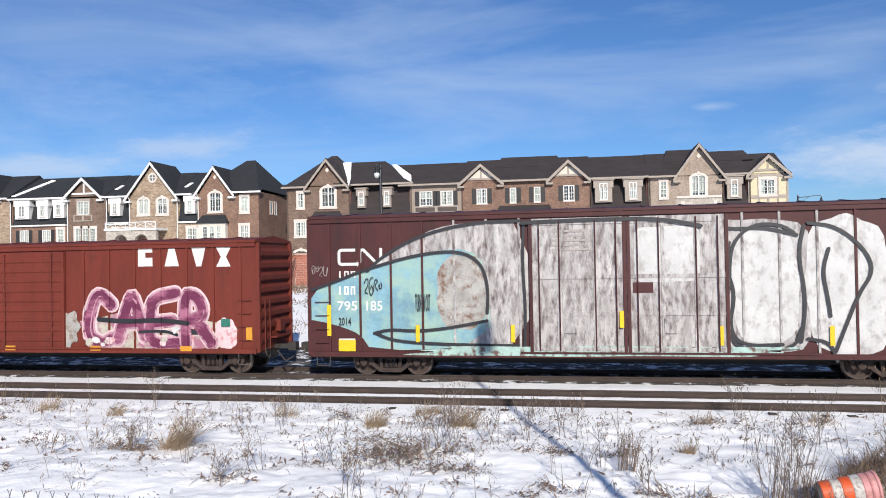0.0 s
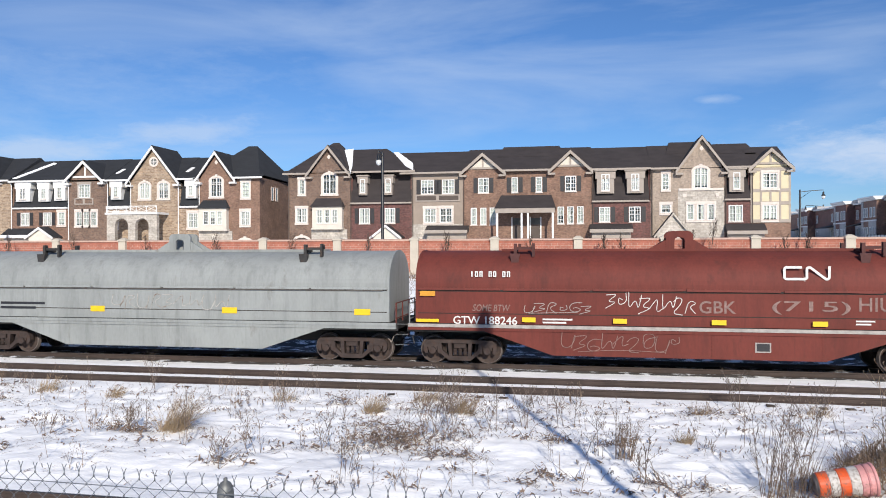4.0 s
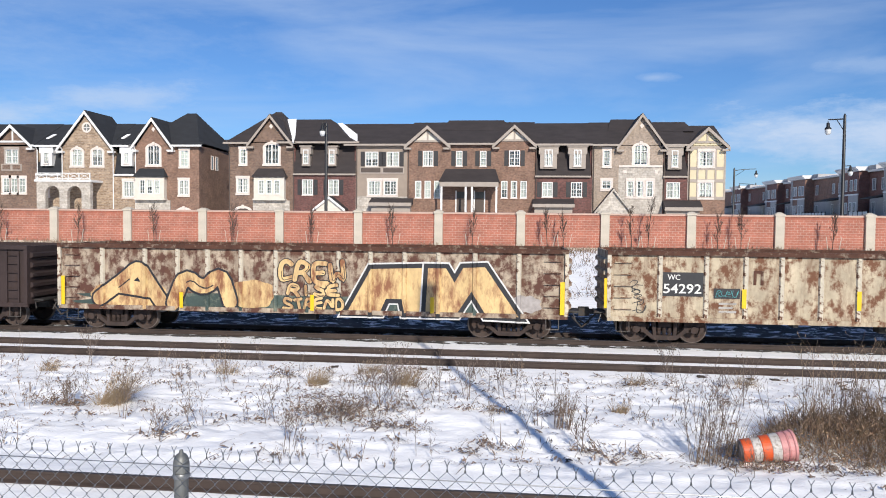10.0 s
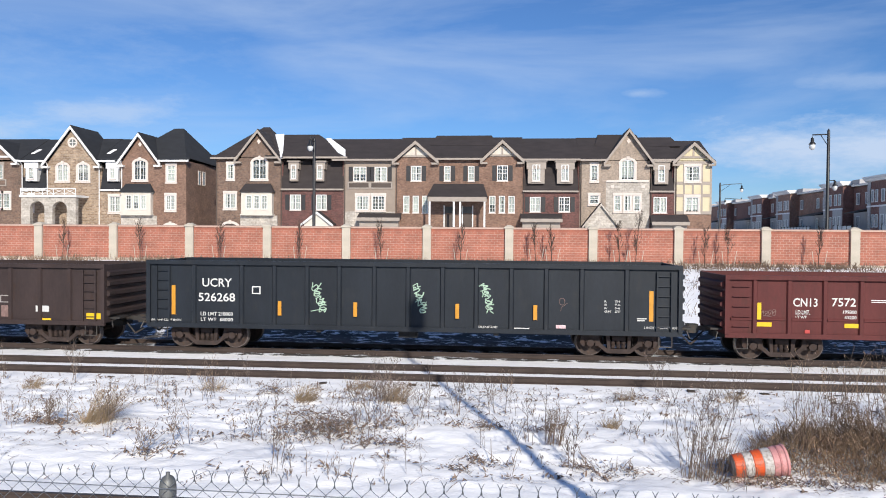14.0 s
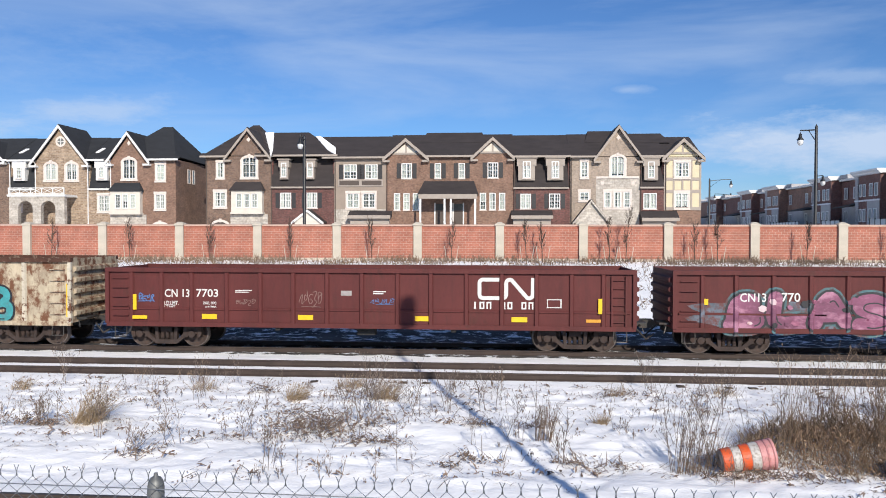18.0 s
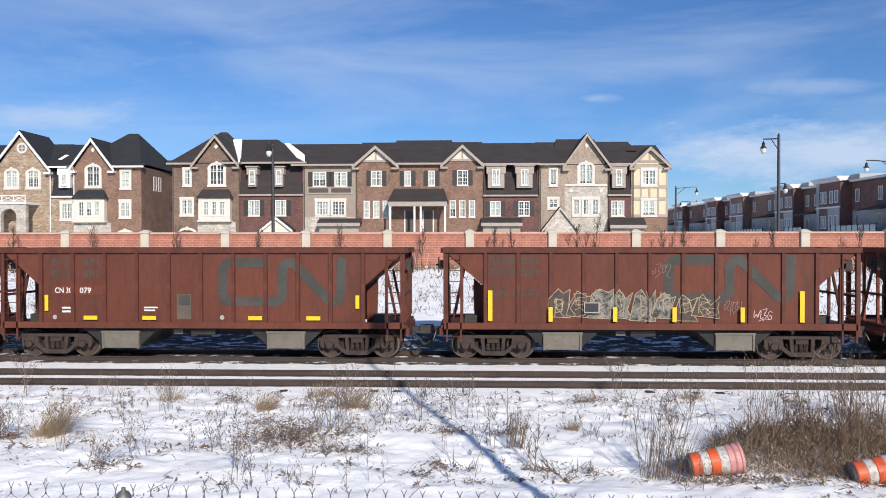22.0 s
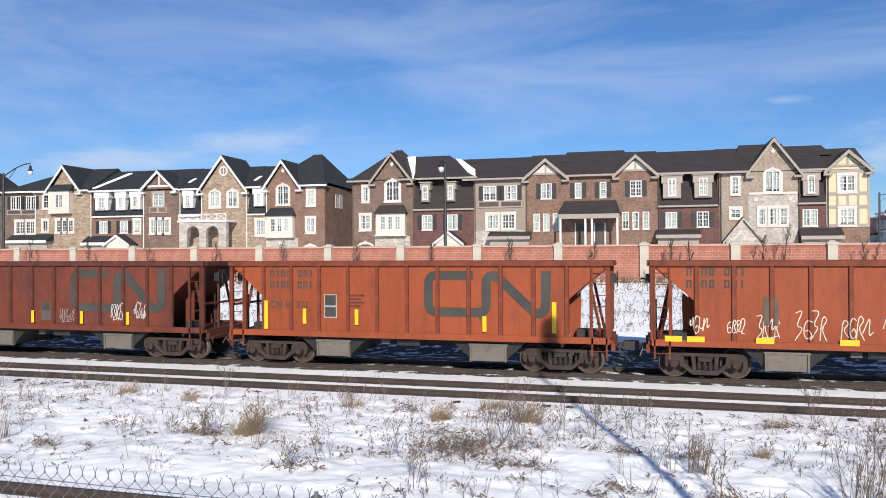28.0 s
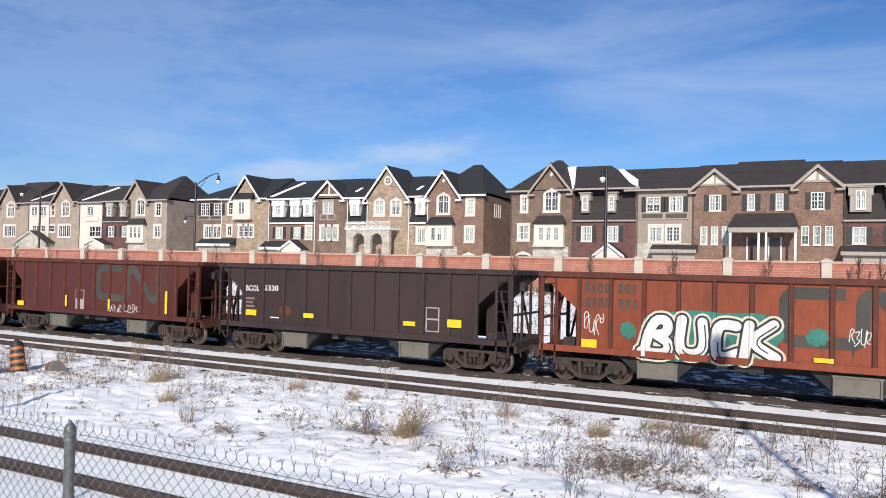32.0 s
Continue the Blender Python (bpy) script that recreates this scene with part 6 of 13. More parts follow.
# ---- train: kinds of car ----
def gondola(label, x0, x1, top, m, ribs=14, rib_m=None, chord_m=None, plain_ends=True, bottom=0.85, rail_ladders=True):
    """An open-topped steel gondola with ribbed sides and corrugated ends."""
    car = car_thing("gondola_car", label, x0, x1)
    hl = (x1 - x0) / 2
    rib_m, chord_m = rib_m or m, chord_m or m
    for sy in (-1, 1):
        y = sy * 1.44
        part("side_wall", Shape().box(-hl, hl, min(y, y - sy * 0.05), max(y, y - sy * 0.05), bottom, top - 0.12), m, car)
        part("top_chord", Shape().box(-hl, hl, min(sy * 1.38, sy * 1.54), max(sy * 1.38, sy * 1.54), top - 0.14, top), chord_m, car)
        part("side_sill", Shape().box(-hl + 0.02, hl - 0.02, min(sy * 1.40, sy * 1.50), max(sy * 1.40, sy * 1.50), bottom - 0.10, bottom + 0.05), m, car)
    rib = Shape().prism([(-0.085, -1.442), (-0.05, -1.505), (0.05, -1.505), (0.085, -1.442)], "z", bottom + 0.05, top - 0.14).mesh("rib", rib_m)
    inner = hl - 1.25
    places = ribs if isinstance(ribs, list) else [-inner + 2 * inner * i / (ribs - 1) for i in range(ribs)]
    DRAPE[car.name] = (places, 0.05, 0.086, -1.505, 0.0605)
    for x in places:
        for sy in (0, 180):
            part("rib", rib, None, car, at=pose(x, 0, 0, 0, 0, sy))
    for sx in (-1, 1):
        end = part("end_wall", Shape().box(min(sx * hl, sx * (hl - 0.06)), max(sx * hl, sx * (hl - 0.06)), -1.38, 1.38, bottom, top - 0.02), m, car)
        fold = Shape().prism([(sx * hl, 0), (sx * (hl + 0.1), 0.05), (sx * (hl + 0.1), 0.16), (sx * hl, 0.21)], "y", -1.36, 1.36).mesh("corrugation", m)
        for k in range(5):
            part("corrugation", fold, None, end, at=pose(0, 0, bottom + 0.2 + k * (top - bottom - 0.3) / 5))
        for y in (-1.485, 1.485):
            part("corner_post", Shape().box(sx * (hl - 0.06) - 0.06, sx * (hl - 0.06) + 0.06, y - 0.045, y + 0.045, bottom, top - 0.14), rib_m, car)
        if rail_ladders or (m is CAR_CNGON and sx > 0):
            railed_ladder(car, sx * (hl - 0.55), bottom + 0.05, top - 0.2, -1.45, m, 0.44)
        else:
            ladder(car, sx * (hl - 0.5), bottom + 0.1, top - 0.2, -1.445, m, 0.5, 5)
        part("sill_step", Shape().tube((sx * (hl - 0.7), -1.45, bottom), (sx * (hl - 0.7), -1.47, 0.42), 0.014, n=5).tube((sx * (hl - 0.3), -1.45, bottom), (sx * (hl - 0.3), -1.47, 0.42), 0.014, n=5).tube((sx * (hl - 0.7), -1.47, 0.42), (sx * (hl - 0.3), -1.47, 0.42), 0.014, n=5), STEEL, car)
        part("brake_platform", Shape().box(min(sx * hl, sx * (hl + 0.35)), max(sx * hl, sx * (hl + 0.35)), -1.2, -0.4, bottom + 0.1, bottom + 0.16), DARK_STEEL, car)
        add_truck(car, sx * (hl - 1.87))
    part("floor", Shape().box(-hl + 0.06, hl - 0.06, -1.39, 1.39, bottom - 0.02, bottom + 0.08), BELLY, car)
    part("centre_sill", Shape().box(-hl, hl, -0.35, 0.35, 0.62, bottom - 0.02), BELLY, car)
    for sx in (-1, 1):
        part("cross_bearer", Shape().box(sx * hl / 3 - 0.08, sx * hl / 3 + 0.08, -1.4, 1.4, 0.66, bottom - 0.03), BELLY, car)
    part("brake_cylinder", Shape().box(-0.3, 0.3, -1.1, -0.7, 0.5, bottom - 0.03), BELLY, car)
    if m is CAR_CNGON:
        # a pressed ledge runs low along each bay between the ribs
        for a, b in zip([-hl + 0.1] + places, places + [hl - 0.1]):
            part("side_ledge", Shape().prism([(-1.441, 1.30), (-1.478, 1.315), (-1.478, 1.36), (-1.441, 1.395)], "x", a + 0.088, b - 0.088), m, car)
    add_ends(car, hl + 0.05)
    return car


def hopper(label, x0, x1, m, rib_m, pocket_m):
    """An open-topped hopper car: ribbed sides cut away at the ends over sloping end sheets, and end frames with ladders."""
    car = car_thing("hopper_car", label, x0, x1)
    hl, top, low = (x1 - x0) / 2, 3.62, 1.13
    side = [(-hl + 1.36, low), (hl - 1.36, low), (hl - 1.36, 2.35), (hl - 0.12, top - 0.14), (-hl + 0.12, top - 0.14), (-hl + 1.36, 2.35)]
    for sy in (-1, 1):
        part("side_sheet", Shape().prism(side, "y", sy * 1.45 - 0.02, sy * 1.45 + 0.02), m, car)
        part("top_chord", Shape().box(-hl, hl, min(sy * 1.42, sy * 1.56), max(sy * 1.42, sy * 1.56), top - 0.16, top), rib_m, car)
        part("side_sill", Shape().box(-hl + 0.05, hl - 0.05, min(sy * 1.40, sy * 1.54), max(sy * 1.40, sy * 1.54), low - 0.10, low + 0.10), m, car)
    rib = Shape().prism([(-0.075, -1.468), (-0.055, -1.536), (0.055, -1.536), (0.075, -1.468)], "z", low + 0.10, top - 0.16).mesh("rib", rib_m)
    inner = hl - 1.36
    DRAPE[car.name] = ([-inner + 2 * inner * i / 10 for i in range(11)], 0.055, 0.076, -1.536, 0.064)
    for i in range(11):
        x = -inner + 2 * inner * i / 10
        for turn in (0, 180):
            part("rib", rib, None, car, at=pose(x, 0, 0, 0, 0, turn))
    for sx in (-1, 1):
        a, b = sx * (hl - 0.10), sx * (hl - 3.1)
        s = Shape()
        s.hexa([(a, -1.42, top - 0.2), (b, -1.42, 0.95), (b, 1.42, 0.95), (a, 1.42, top - 0.2), (a, -1.42, top - 0.14), (b, -1.42, 1.02), (b, 1.42, 1.02), (a, 1.42, top - 0.14)])
        part("slope_sheet", s, m, car)
        part("end_chord", Shape().box(sx * hl - 0.07, sx * hl + 0.07, -1.42, 1.42, top - 0.16, top - 0.005), rib_m, car)
        e = sx * (hl - 0.08)
        for y in (-1.44, 1.44):
            part("corner_post", Shape().box(e - 0.06, e + 0.06, y - 0.06, y + 0.06, low + 0.1, top - 0.16), rib_m, car)
        for y in (-0.42, 0.42):
            part("end_post", Shape().box(e - 0.04, e + 0.04, y - 0.04, y + 0.04, low, top - 0.16), rib_m, car)
        part("end_rail", Shape().box(e - 0.03, e + 0.03, -1.38, 1.38, 2.05, 2.13), rib_m, car)
        part("brake_wheel", BRAKE_WHEEL, None, car, at=pose(sx * (hl + 0.16), -0.55, 3.05))
        part("brake_wheel_bracket", Shape().box(min(e, e + sx * 0.2), max(e, e + sx * 0.2), -0.72, -0.38, 2.9, 3.2), DARK_STEEL, car)
        part("under_slope_web", Shape().prism([(sx * (hl - 1.36), low + 0.02), (sx * (hl - 1.36), 2.28), (sx * (hl - 1.0), 2.62), (sx * (hl - 0.98), 2.3), (sx * (hl - 1.02), low + 0.02)], "y", -0.62, -0.56), m, car)
        q = sx * (hl - 0.62)
        part("side_post", Shape().box(q - 0.04, q + 0.04, -1.5, -1.42, low + 0.1, 2.98), rib_m, car)
        for y in (-1.0, 1.0):
            part("end_brace", Shape().tube((sx * (hl - 0.30), y, low), (sx * (hl - 0.66), y, 2.85), 0.05, n=6), rib_m, car)
        railed_ladder(car, sx * (hl - 0.36), low - 0.5, top - 0.2, -1.47, rib_m, 0.44, 8)
        part("end_platform", Shape().box(min(sx * (hl + 0.05), sx * (hl - 1.36)), max(sx * (hl + 0.05), sx * (hl - 1.36)), -1.4, 1.4, low - 0.08, low + 0.02), rib_m, car)
        part("brake_gear", Shape().box(sx * (hl - 0.9) - 0.2, sx * (hl - 0.9) + 0.2, -1.0, -0.6, low + 0.02, low + 0.3).tube((sx * (hl - 0.2), -0.5, low), (sx * (hl - 0.2), -0.5, 2.4), 0.03, n=6), DARK_STEEL, car)
        part("end_sill", Shape().box(sx * (hl + 0.05) - 0.06, sx * (hl + 0.05) + 0.06, -1.35, 1.35, 0.80, low - 0.08), rib_m, car)
        p = sx * 2.72
        for sy in (-1, 1):
            s = Shape().prism([(p - 0.60, 0.88), (p + 0.60, 0.88), (p + 0.55, 0.36), (p - 0.55, 0.36)], "y", sy * 1.28 - 0.03, sy * 1.28 + 0.03)
            s.box(p - 0.64, p + 0.64, sy * 1.28 - 0.06, sy * 1.28 + 0.06, 0.85, 0.92)
            s.box(p - 0.61, p - 0.55, sy * 1.28 - 0.07, sy * 1.28 + 0.07, 0.34, 0.85).box(p + 0.55, p + 0.61, sy * 1.28 - 0.07, sy * 1.28 + 0.07, 0.34, 0.85)
            part("outlet_gate", s, pocket_m, car, "dull tan metal outlet gate")
        part("hopper_pocket", Shape().hexa([(p - 0.55, -1.22, 0.37), (p + 0.55, -1.22, 0.37), (p + 0.55, 1.22, 0.37), (p - 0.55, 1.22, 0.37), (p - 1.3, -1.3, 1.05), (p + 1.3, -1.3, 1.05), (p + 1.3, 1.3, 1.05), (p - 1.3, 1.3, 1.05)]), BELLY, car)
        add_truck(car, sx * (hl - 1.62))
    part("centre_sill", Shape().box(-hl, hl, -0.3, 0.3, 0.7, 1.0), BELLY, car)
    part("brake_cylinder", Shape().tube((-0.5, -0.9, 0.86), (0.3, -0.9, 0.86), 0.13, n=10).box(-1.0, -0.7, -1.2, -0.9, 0.8, 1.0), STEEL, car)
    part("floor_sheet", Shape().box(-hl + 3.0, hl - 3.0, -1.4, 1.4, 0.98, 1.06), BELLY, car)
    add_ends(car, hl + 0.1)
    return car


def hood_profile(base, shoulder, crown, half):
    n = 36
    pts = [(-half, base), (-half, shoulder)]
    for i in range(1, n):
        a = math.pi - math.pi * i / n
        pts.append((half * math.cos(a), shoulder + (crown - shoulder) * math.sin(a) ** 0.8))
    return pts + [(half, shoulder), (half, base)]


def coil_car(label, x0, x1, m, trim_m, hoods=1, belly=True, strip_m=None, crown=3.72, bail=True):
    """A coil car: one or two rounded lift-off covers on a deep-bellied frame."""
    car = car_thing("coil_car", label, x0, x1)
    hl = (x1 - x0) / 2
    base = 1.38
    prof = hood_profile(base, 2.48, crown, 1.44)
    w = 2 * hl / hoods
    for k in range(hoods):
        a, b = -hl + k * w + (0.04 if k else 0), -hl + (k + 1) * w - (0.04 if k < hoods - 1 else 0)
        hood = part("cover", Shape().prism(prof, "x", a, b), m, car, "rounded steel lift-off cover")
        # the upper shell laps over the lower one in a dented lip, in stretches with gaps at the clamps
        k = max(4, round((b - a) / 2.6))
        seam = Shape()
        for i in range(k):
            p0, p1 = a + (b - a) * i / k + 0.05, a + (b - a) * (i + 1) / k - 0.05
            sag = [0.035 * noise.noise(((x0 + p0 + (p1 - p0) * j / 6) * 0.9, 3.1, 0)) for j in range(7)]
            for j in range(6):
                q0, q1 = p0 + (p1 - p0) * j / 6, p0 + (p1 - p0) * (j + 1) / 6
                seam.hexa([(q0, -1.50, 2.45 + sag[j]), (q1, -1.50, 2.45 + sag[j + 1]), (q1, -1.43, 2.45 + sag[j + 1]), (q0, -1.43, 2.45 + sag[j]), (q0, -1.47, 2.52 + sag[j]), (q1, -1.47, 2.52 + sag[j + 1]), (q1, -1.43, 2.52 + sag[j + 1]), (q0, -1.43, 2.52 + sag[j])])
        part("cover_seam", seam, m, hood, "dented overlapping lip")
        part("seam_gasket", Shape().box(a + 0.03, b - 0.03, -1.4475, -1.44, 2.405, 2.47), SEAM_DARK, hood, "dark strip under the lip")
        part("lower_gasket", Shape().box(a + 0.03, b - 0.03, -1.4455, -1.44, 1.69, 1.715), SEAM_DARK, hood)
        if m is CAR_SILVER:
            n = int((b - a) / 0.93)
            for i in range(1, n):
                q = a + (b - a) * i / n
                part("panel_joint", Shape().prism(hood_profile(1.75, 2.481, crown + 0.008, 1.4465), "x", q - 0.012, q + 0.012), m, hood)
        for p, q in ((a - 0.015, a + 0.07), (b - 0.07, b + 0.015)):
            part("end_band", Shape().prism(hood_profile(base, 2.49, crown + 0.02, 1.455), "x", p, q), m, hood)
        c = (a + b) / 2
        if bail:
            for y in (-0.25, 0.25):
                s = Shape()
                if m is CAR_SILVER:
                    for q in (-1, 1):
                        s.prism([(c + q * 0.80, crown), (c + q * 0.42, crown + 0.72), (c + q * 0.30, crown + 0.72), (c + q * 0.62, crown)], "y", y - 0.05, y + 0.05)
                    s.prism([(c - 0.45, crown + 0.68), (c + 0.45, crown + 0.68), (c + 0.36, crown + 0.84), (c - 0.36, crown + 0.84)], "y", y - 0.05, y + 0.05)
                else:
                    n = 8
                    arch = [(c + 0.16 * math.cos(math.pi * i / n), crown + 0.30 + 0.13 * math.sin(math.pi * i / n)) for i in range(n + 1)]
                    for q in (-1, 1):
                        s.prism([(c + q * 0.16, crown), (c + q * 0.42, crown), (c + q * 0.42, crown + 0.50), (c + q * 0.34, crown + 0.60), (c + q * 0.16, crown + 0.62)], "y", y - 0.05, y + 0.05)
                        s.prism([(c + q * 0.42, crown), (c + q * 0.98, crown), (c + q * 0.42, crown + 0.34)], "y", y - 0.03, y + 0.03)
                    for (p0, q0), (p1, q1) in zip(arch, arch[1:]):
                        s.prism([(p0, q0), (p0, crown + 0.62), (p1, crown + 0.62), (p1, q1)], "y", y - 0.05, y + 0.05)
                part("lifting_bail", s, m, hood)
            part("ridge_plate", Shape().box(a + w * 0.16, b - w * 0.16, -0.35, 0.35, crown - 0.03, crown + 0.05), m, hood)
        for q in (a + (b - a) * 0.19, b - (b - a) * 0.19):
            s = Shape().box(q - 0.05, q + 0.05, -0.95, -0.80, crown - 0.55, crown + 0.22).box(q - 0.05, q + 0.05, 0.80, 0.95, crown - 0.55, crown + 0.22)
            s.box(q - 0.05, q + 0.62, -0.9, -0.80, crown + 0.03, crown + 0.12).box(q - 0.05, q + 0.05, -0.9, 0.9, crown - 0.05, crown + 0.05)
            s.box(q + 0.54, q + 0.62, -0.95, -0.80, crown - 0.2, crown + 0.24)
            s.prism([(q - 0.06, crown - 0.75), (q + 0.06, crown - 0.75), (q + 0.16, crown - 0.1), (q - 0.16, crown - 0.1)], "y", -1.12, -1.0)
            part("stacking_bracket", s, STEEL if m is CAR_SILVER else (CAR_BRACKET if m is CAR_COIL else DARK_STEEL), hood)
    part("side_sill", Shape().box(-hl - 0.25, hl + 0.25, -1.52, -1.44, 1.16, 1.36).box(-hl - 0.25, hl + 0.25, 1.44, 1.52, 1.16, 1.36), m, car)
    part("sill_ledge", Shape().box(-hl - 0.25, hl + 0.25, -1.545 if belly else -1.515, -1.45, 1.26, 1.362), strip_m or trim_m, car, "pale ledge below the cover")
    part("deck", Shape().box(-hl - 0.3, hl + 0.3, -1.44, 1.44, 1.10, 1.36), BELLY, car)
    if belly:
        s = Shape()
        for y in (-1.46, 1.46):
            s.prism([(-hl + 2.2, 1.16), (-hl + 4.4, 0.42), (hl - 4.4, 0.42), (hl - 2.2, 1.16)], "y", y - 0.03, y + 0.03)
        part("side_girder", s, CAR_SILVER_LIGHT if m is CAR_SILVER else m, car)
        for q in np.linspace(-hl + 4.5, hl - 4.5, 6):
            part("girder_weld", Shape().box(q - 0.012, q + 0.012, -1.498, -1.488, 0.44, 1.14), SEAM_DARK if m is CAR_SILVER else m, car)
    else:
        part("side_girder", Shape().box(-hl, hl, -1.3, -1.2, 0.78, 1.1).box(-hl, hl, 1.2, 1.3, 0.78, 1.1), m, car)
        part("side_pipe", Shape().tube((-hl + 0.5, -1.48, 1.08), (hl - 0.5, -1.48, 1.08), 0.03, n=6), STEEL, car)
    part("centre_sill", Shape().box(-hl, hl, -0.35, 0.35, 0.6, 1.1), BELLY, car)
    for sx in (-1, 1):
        add_truck(car, sx * (hl - 1.38))
        part("end_platform", Shape().box(min(sx * hl, sx * (hl + 0.75)), max(sx * hl, sx * (hl + 0.75)), -1.4, 1.4, 1.08, 1.15), DARK_STEEL, car)
        s = Shape()
        for y in (-1.4, -0.5, 0.5, 1.4):
            s.tube((sx * (hl + 0.68), y, 1.1), (sx * (hl + 0.68), y, 2.0), 0.025, n=6)
        for z in (1.5, 2.0):
            s.tube((sx * (hl + 0.68), -1.4, z), (sx * (hl + 0.68), 1.4, z), 0.02, n=6)
        part("end_railing", s, trim_m, car)
        ladder(car, sx * (hl + 0.45), 0.5, 1.5, -1.45, trim_m, 0.4, 3)
    add_ends(car, hl + 0.65)
    return car


def boxcar(label, x0, x1, low, top, m, roof_m, door, ribs, truck_in, door_rows=9, rib_paint=None, door_m=None):
    """A boxcar with sliding doors, ribbed sides and corrugated ends. door: (from, to) along the car."""
    car = car_thing("boxcar", label, x0, x1)
    hl = (x1 - x0) / 2
    part("body", Shape().box(-hl, hl, -1.46, 1.46, low, top - 0.08), m, car)
    part("roof", Shape().prism([(-1.56, top - 0.12), (1.56, top - 0.12), (1.56, top - 0.04), (0, top + 0.10), (-1.56, top - 0.04)], "x", -hl - 0.05, hl + 0.05), roof_m, car)
    n = int(2 * hl / 1.2)
    for i in range(n + 1):
        x = -hl + 2 * hl * i / n
        part("roof_seam", Shape().prism([(-1.57, top - 0.03), (0, top + 0.13), (1.57, top - 0.03), (1.57, top - 0.06), (0, top + 0.09), (-1.57, top - 0.06)], "x", x - 0.04, x + 0.04), roof_m, car)
    part("side_sill", Shape().box(-hl, hl, -1.54, -1.46, low - 0.03, low + 0.13).box(-hl, hl, 1.46, 1.54, low - 0.03, low + 0.13), m, car)
    part("top_plate", Shape().box(-hl, hl, -1.53, -1.46, top - 0.26, top - 0.12).box(-hl, hl, 1.46, 1.53, top - 0.26, top - 0.12), m, car)
    if not rib_paint:
        DRAPE[car.name] = (ribs, 0.035, 0.0365, -1.505, 0.0425)
    rib = Shape().box(-0.035, 0.035, -1.505, -1.462, low + 0.13, top - 0.26).mesh("rib", m)
    sprayed = Shape().box(-0.035, 0.035, -1.505, -1.462, low + 0.13, top - 0.26).mesh("rib", rib_paint[1]) if rib_paint else rib
    for x in ribs:
        for turn in (0, 180):
            part("rib", sprayed if rib_paint and turn == 0 and rib_paint[0] < x < rib_paint[0] + 11.6 else rib, None, car, at=pose(x, 0, 0, 0, 0, turn))
    part("underframe", Shape().box(-hl, hl, -1.2, 1.2, low - 0.12, low - 0.03).box(-hl, hl, -0.3, 0.3, low - 0.35, low - 0.12), BELLY, car)
    for sx in (-1, 1):
        s = Shape()
        rows = 8
        for k in range(rows):
            z = low + 0.25 + k * (top - low - 0.5) / rows
            d = (top - low - 0.5) / rows
            s.prism([(sx * hl, z), (sx * (hl + 0.10), z + d * 0.25), (sx * (hl + 0.10), z + d * 0.6), (sx * hl, z + d * 0.85)], "y", -1.34, 1.34)
        part("end_corrugation", s, m, car)
        for y in (-1.4, 1.4):
            part("corner_post", Shape().box(min(sx * hl, sx * (hl + 0.12)), max(sx * hl, sx * (hl + 0.12)), y - 0.058, y + 0.058, low, top - 0.13), m, car)
        ladder(car, sx * (hl - 0.4), low + 0.2, low + 2.0, -1.47, m, 0.45, 4)
        part("sill_step", Shape().tube((sx * (hl - 0.65), -1.48, low), (sx * (hl - 0.65), -1.5, 0.4), 0.016, n=5).tube((sx * (hl - 0.2), -1.48, low), (sx * (hl - 0.2), -1.5, 0.4), 0.016, n=5).tube((sx * (hl - 0.65), -1.5, 0.4), (sx * (hl - 0.2), -1.5, 0.4), 0.016, n=5), STEEL, car)
        part("end_ladder", Shape().tube((sx * (hl + 0.2), -1.2, low), (sx * (hl + 0.2), -1.2, 2.6), 0.02, n=5).tube((sx * (hl + 0.2), -0.8, low), (sx * (hl + 0.2), -0.8, 2.6), 0.02, n=5).box(sx * (hl + 0.2) - 0.12, sx * (hl + 0.2) + 0.12, -0.5, 0.5, low + 0.4, low + 0.46).box(sx * (hl + 0.15) - 0.1, sx * (hl + 0.15) + 0.1, 0.0, 0.4, low + 0.6, low + 1.0), m, car)
        add_truck(car, sx * (hl - truck_in))
    add_ends(car, hl + 0.15)
    for a, b in door:
        d = part("door", Shape().box(a, b, -1.53, -1.465, low + 0.16, top - 0.3), door_m or m, car)
        s = Shape()
        for k in range(door_rows):
            z = low + 0.35 + k * (top - low - 0.7) / door_rows
            s.prism([(-1.53, z), (-1.56, z + 0.05), (-1.56, z + 0.16), (-1.53, z + 0.21)], "x", a + 0.12, b - 0.12)
        if door_rows:
            part("door_corrugation", s, door_m or m, d)
        else:
            for z in (low + 0.25, low + 1.35, low + 2.5, top - 0.45):
                part("door_rail", Shape().box(a + 0.115, b - 0.115, -1.56, -1.53, z - 0.06, z + 0.06), door_m or m, d)
            for x in (a + (b - a) * 0.36, a + (b - a) * 0.68):
                part("door_stile", Shape().box(x - 0.05, x + 0.05, -1.557, -1.53, low + 0.31, top - 0.51), door_m or m, d)
            part("latch_box", Shape().box(a + 1.1, a + 1.45, -1.60, -1.56, low + 0.75, low + 1.2), door_m or m, d)
        s = Shape()
        for x in (a + 0.06, b - 0.06):
            s.box(x - 0.05, x + 0.05, -1.575, -1.53, low + 0.16, top - 0.3)
        part("door_edge", s, m, d)
        s = Shape()
        for x in (a + 0.32, a + 0.95, b - 0.95, b - 0.32) if not door_rows else (a + 0.5, b - 0.5):
            s.tube((x, -1.59, low + 0.2), (x, -1.59, top - 0.35), 0.02, n=6)
        part("lock_rod", s, m, d)
    if door:
        part("door_track", Shape().box(min(a for a, b in door) - 0.3, max(b for a, b in door) + 2.6, -1.58, -1.54, low + 0.1, low + 0.16), m, car)
    return car


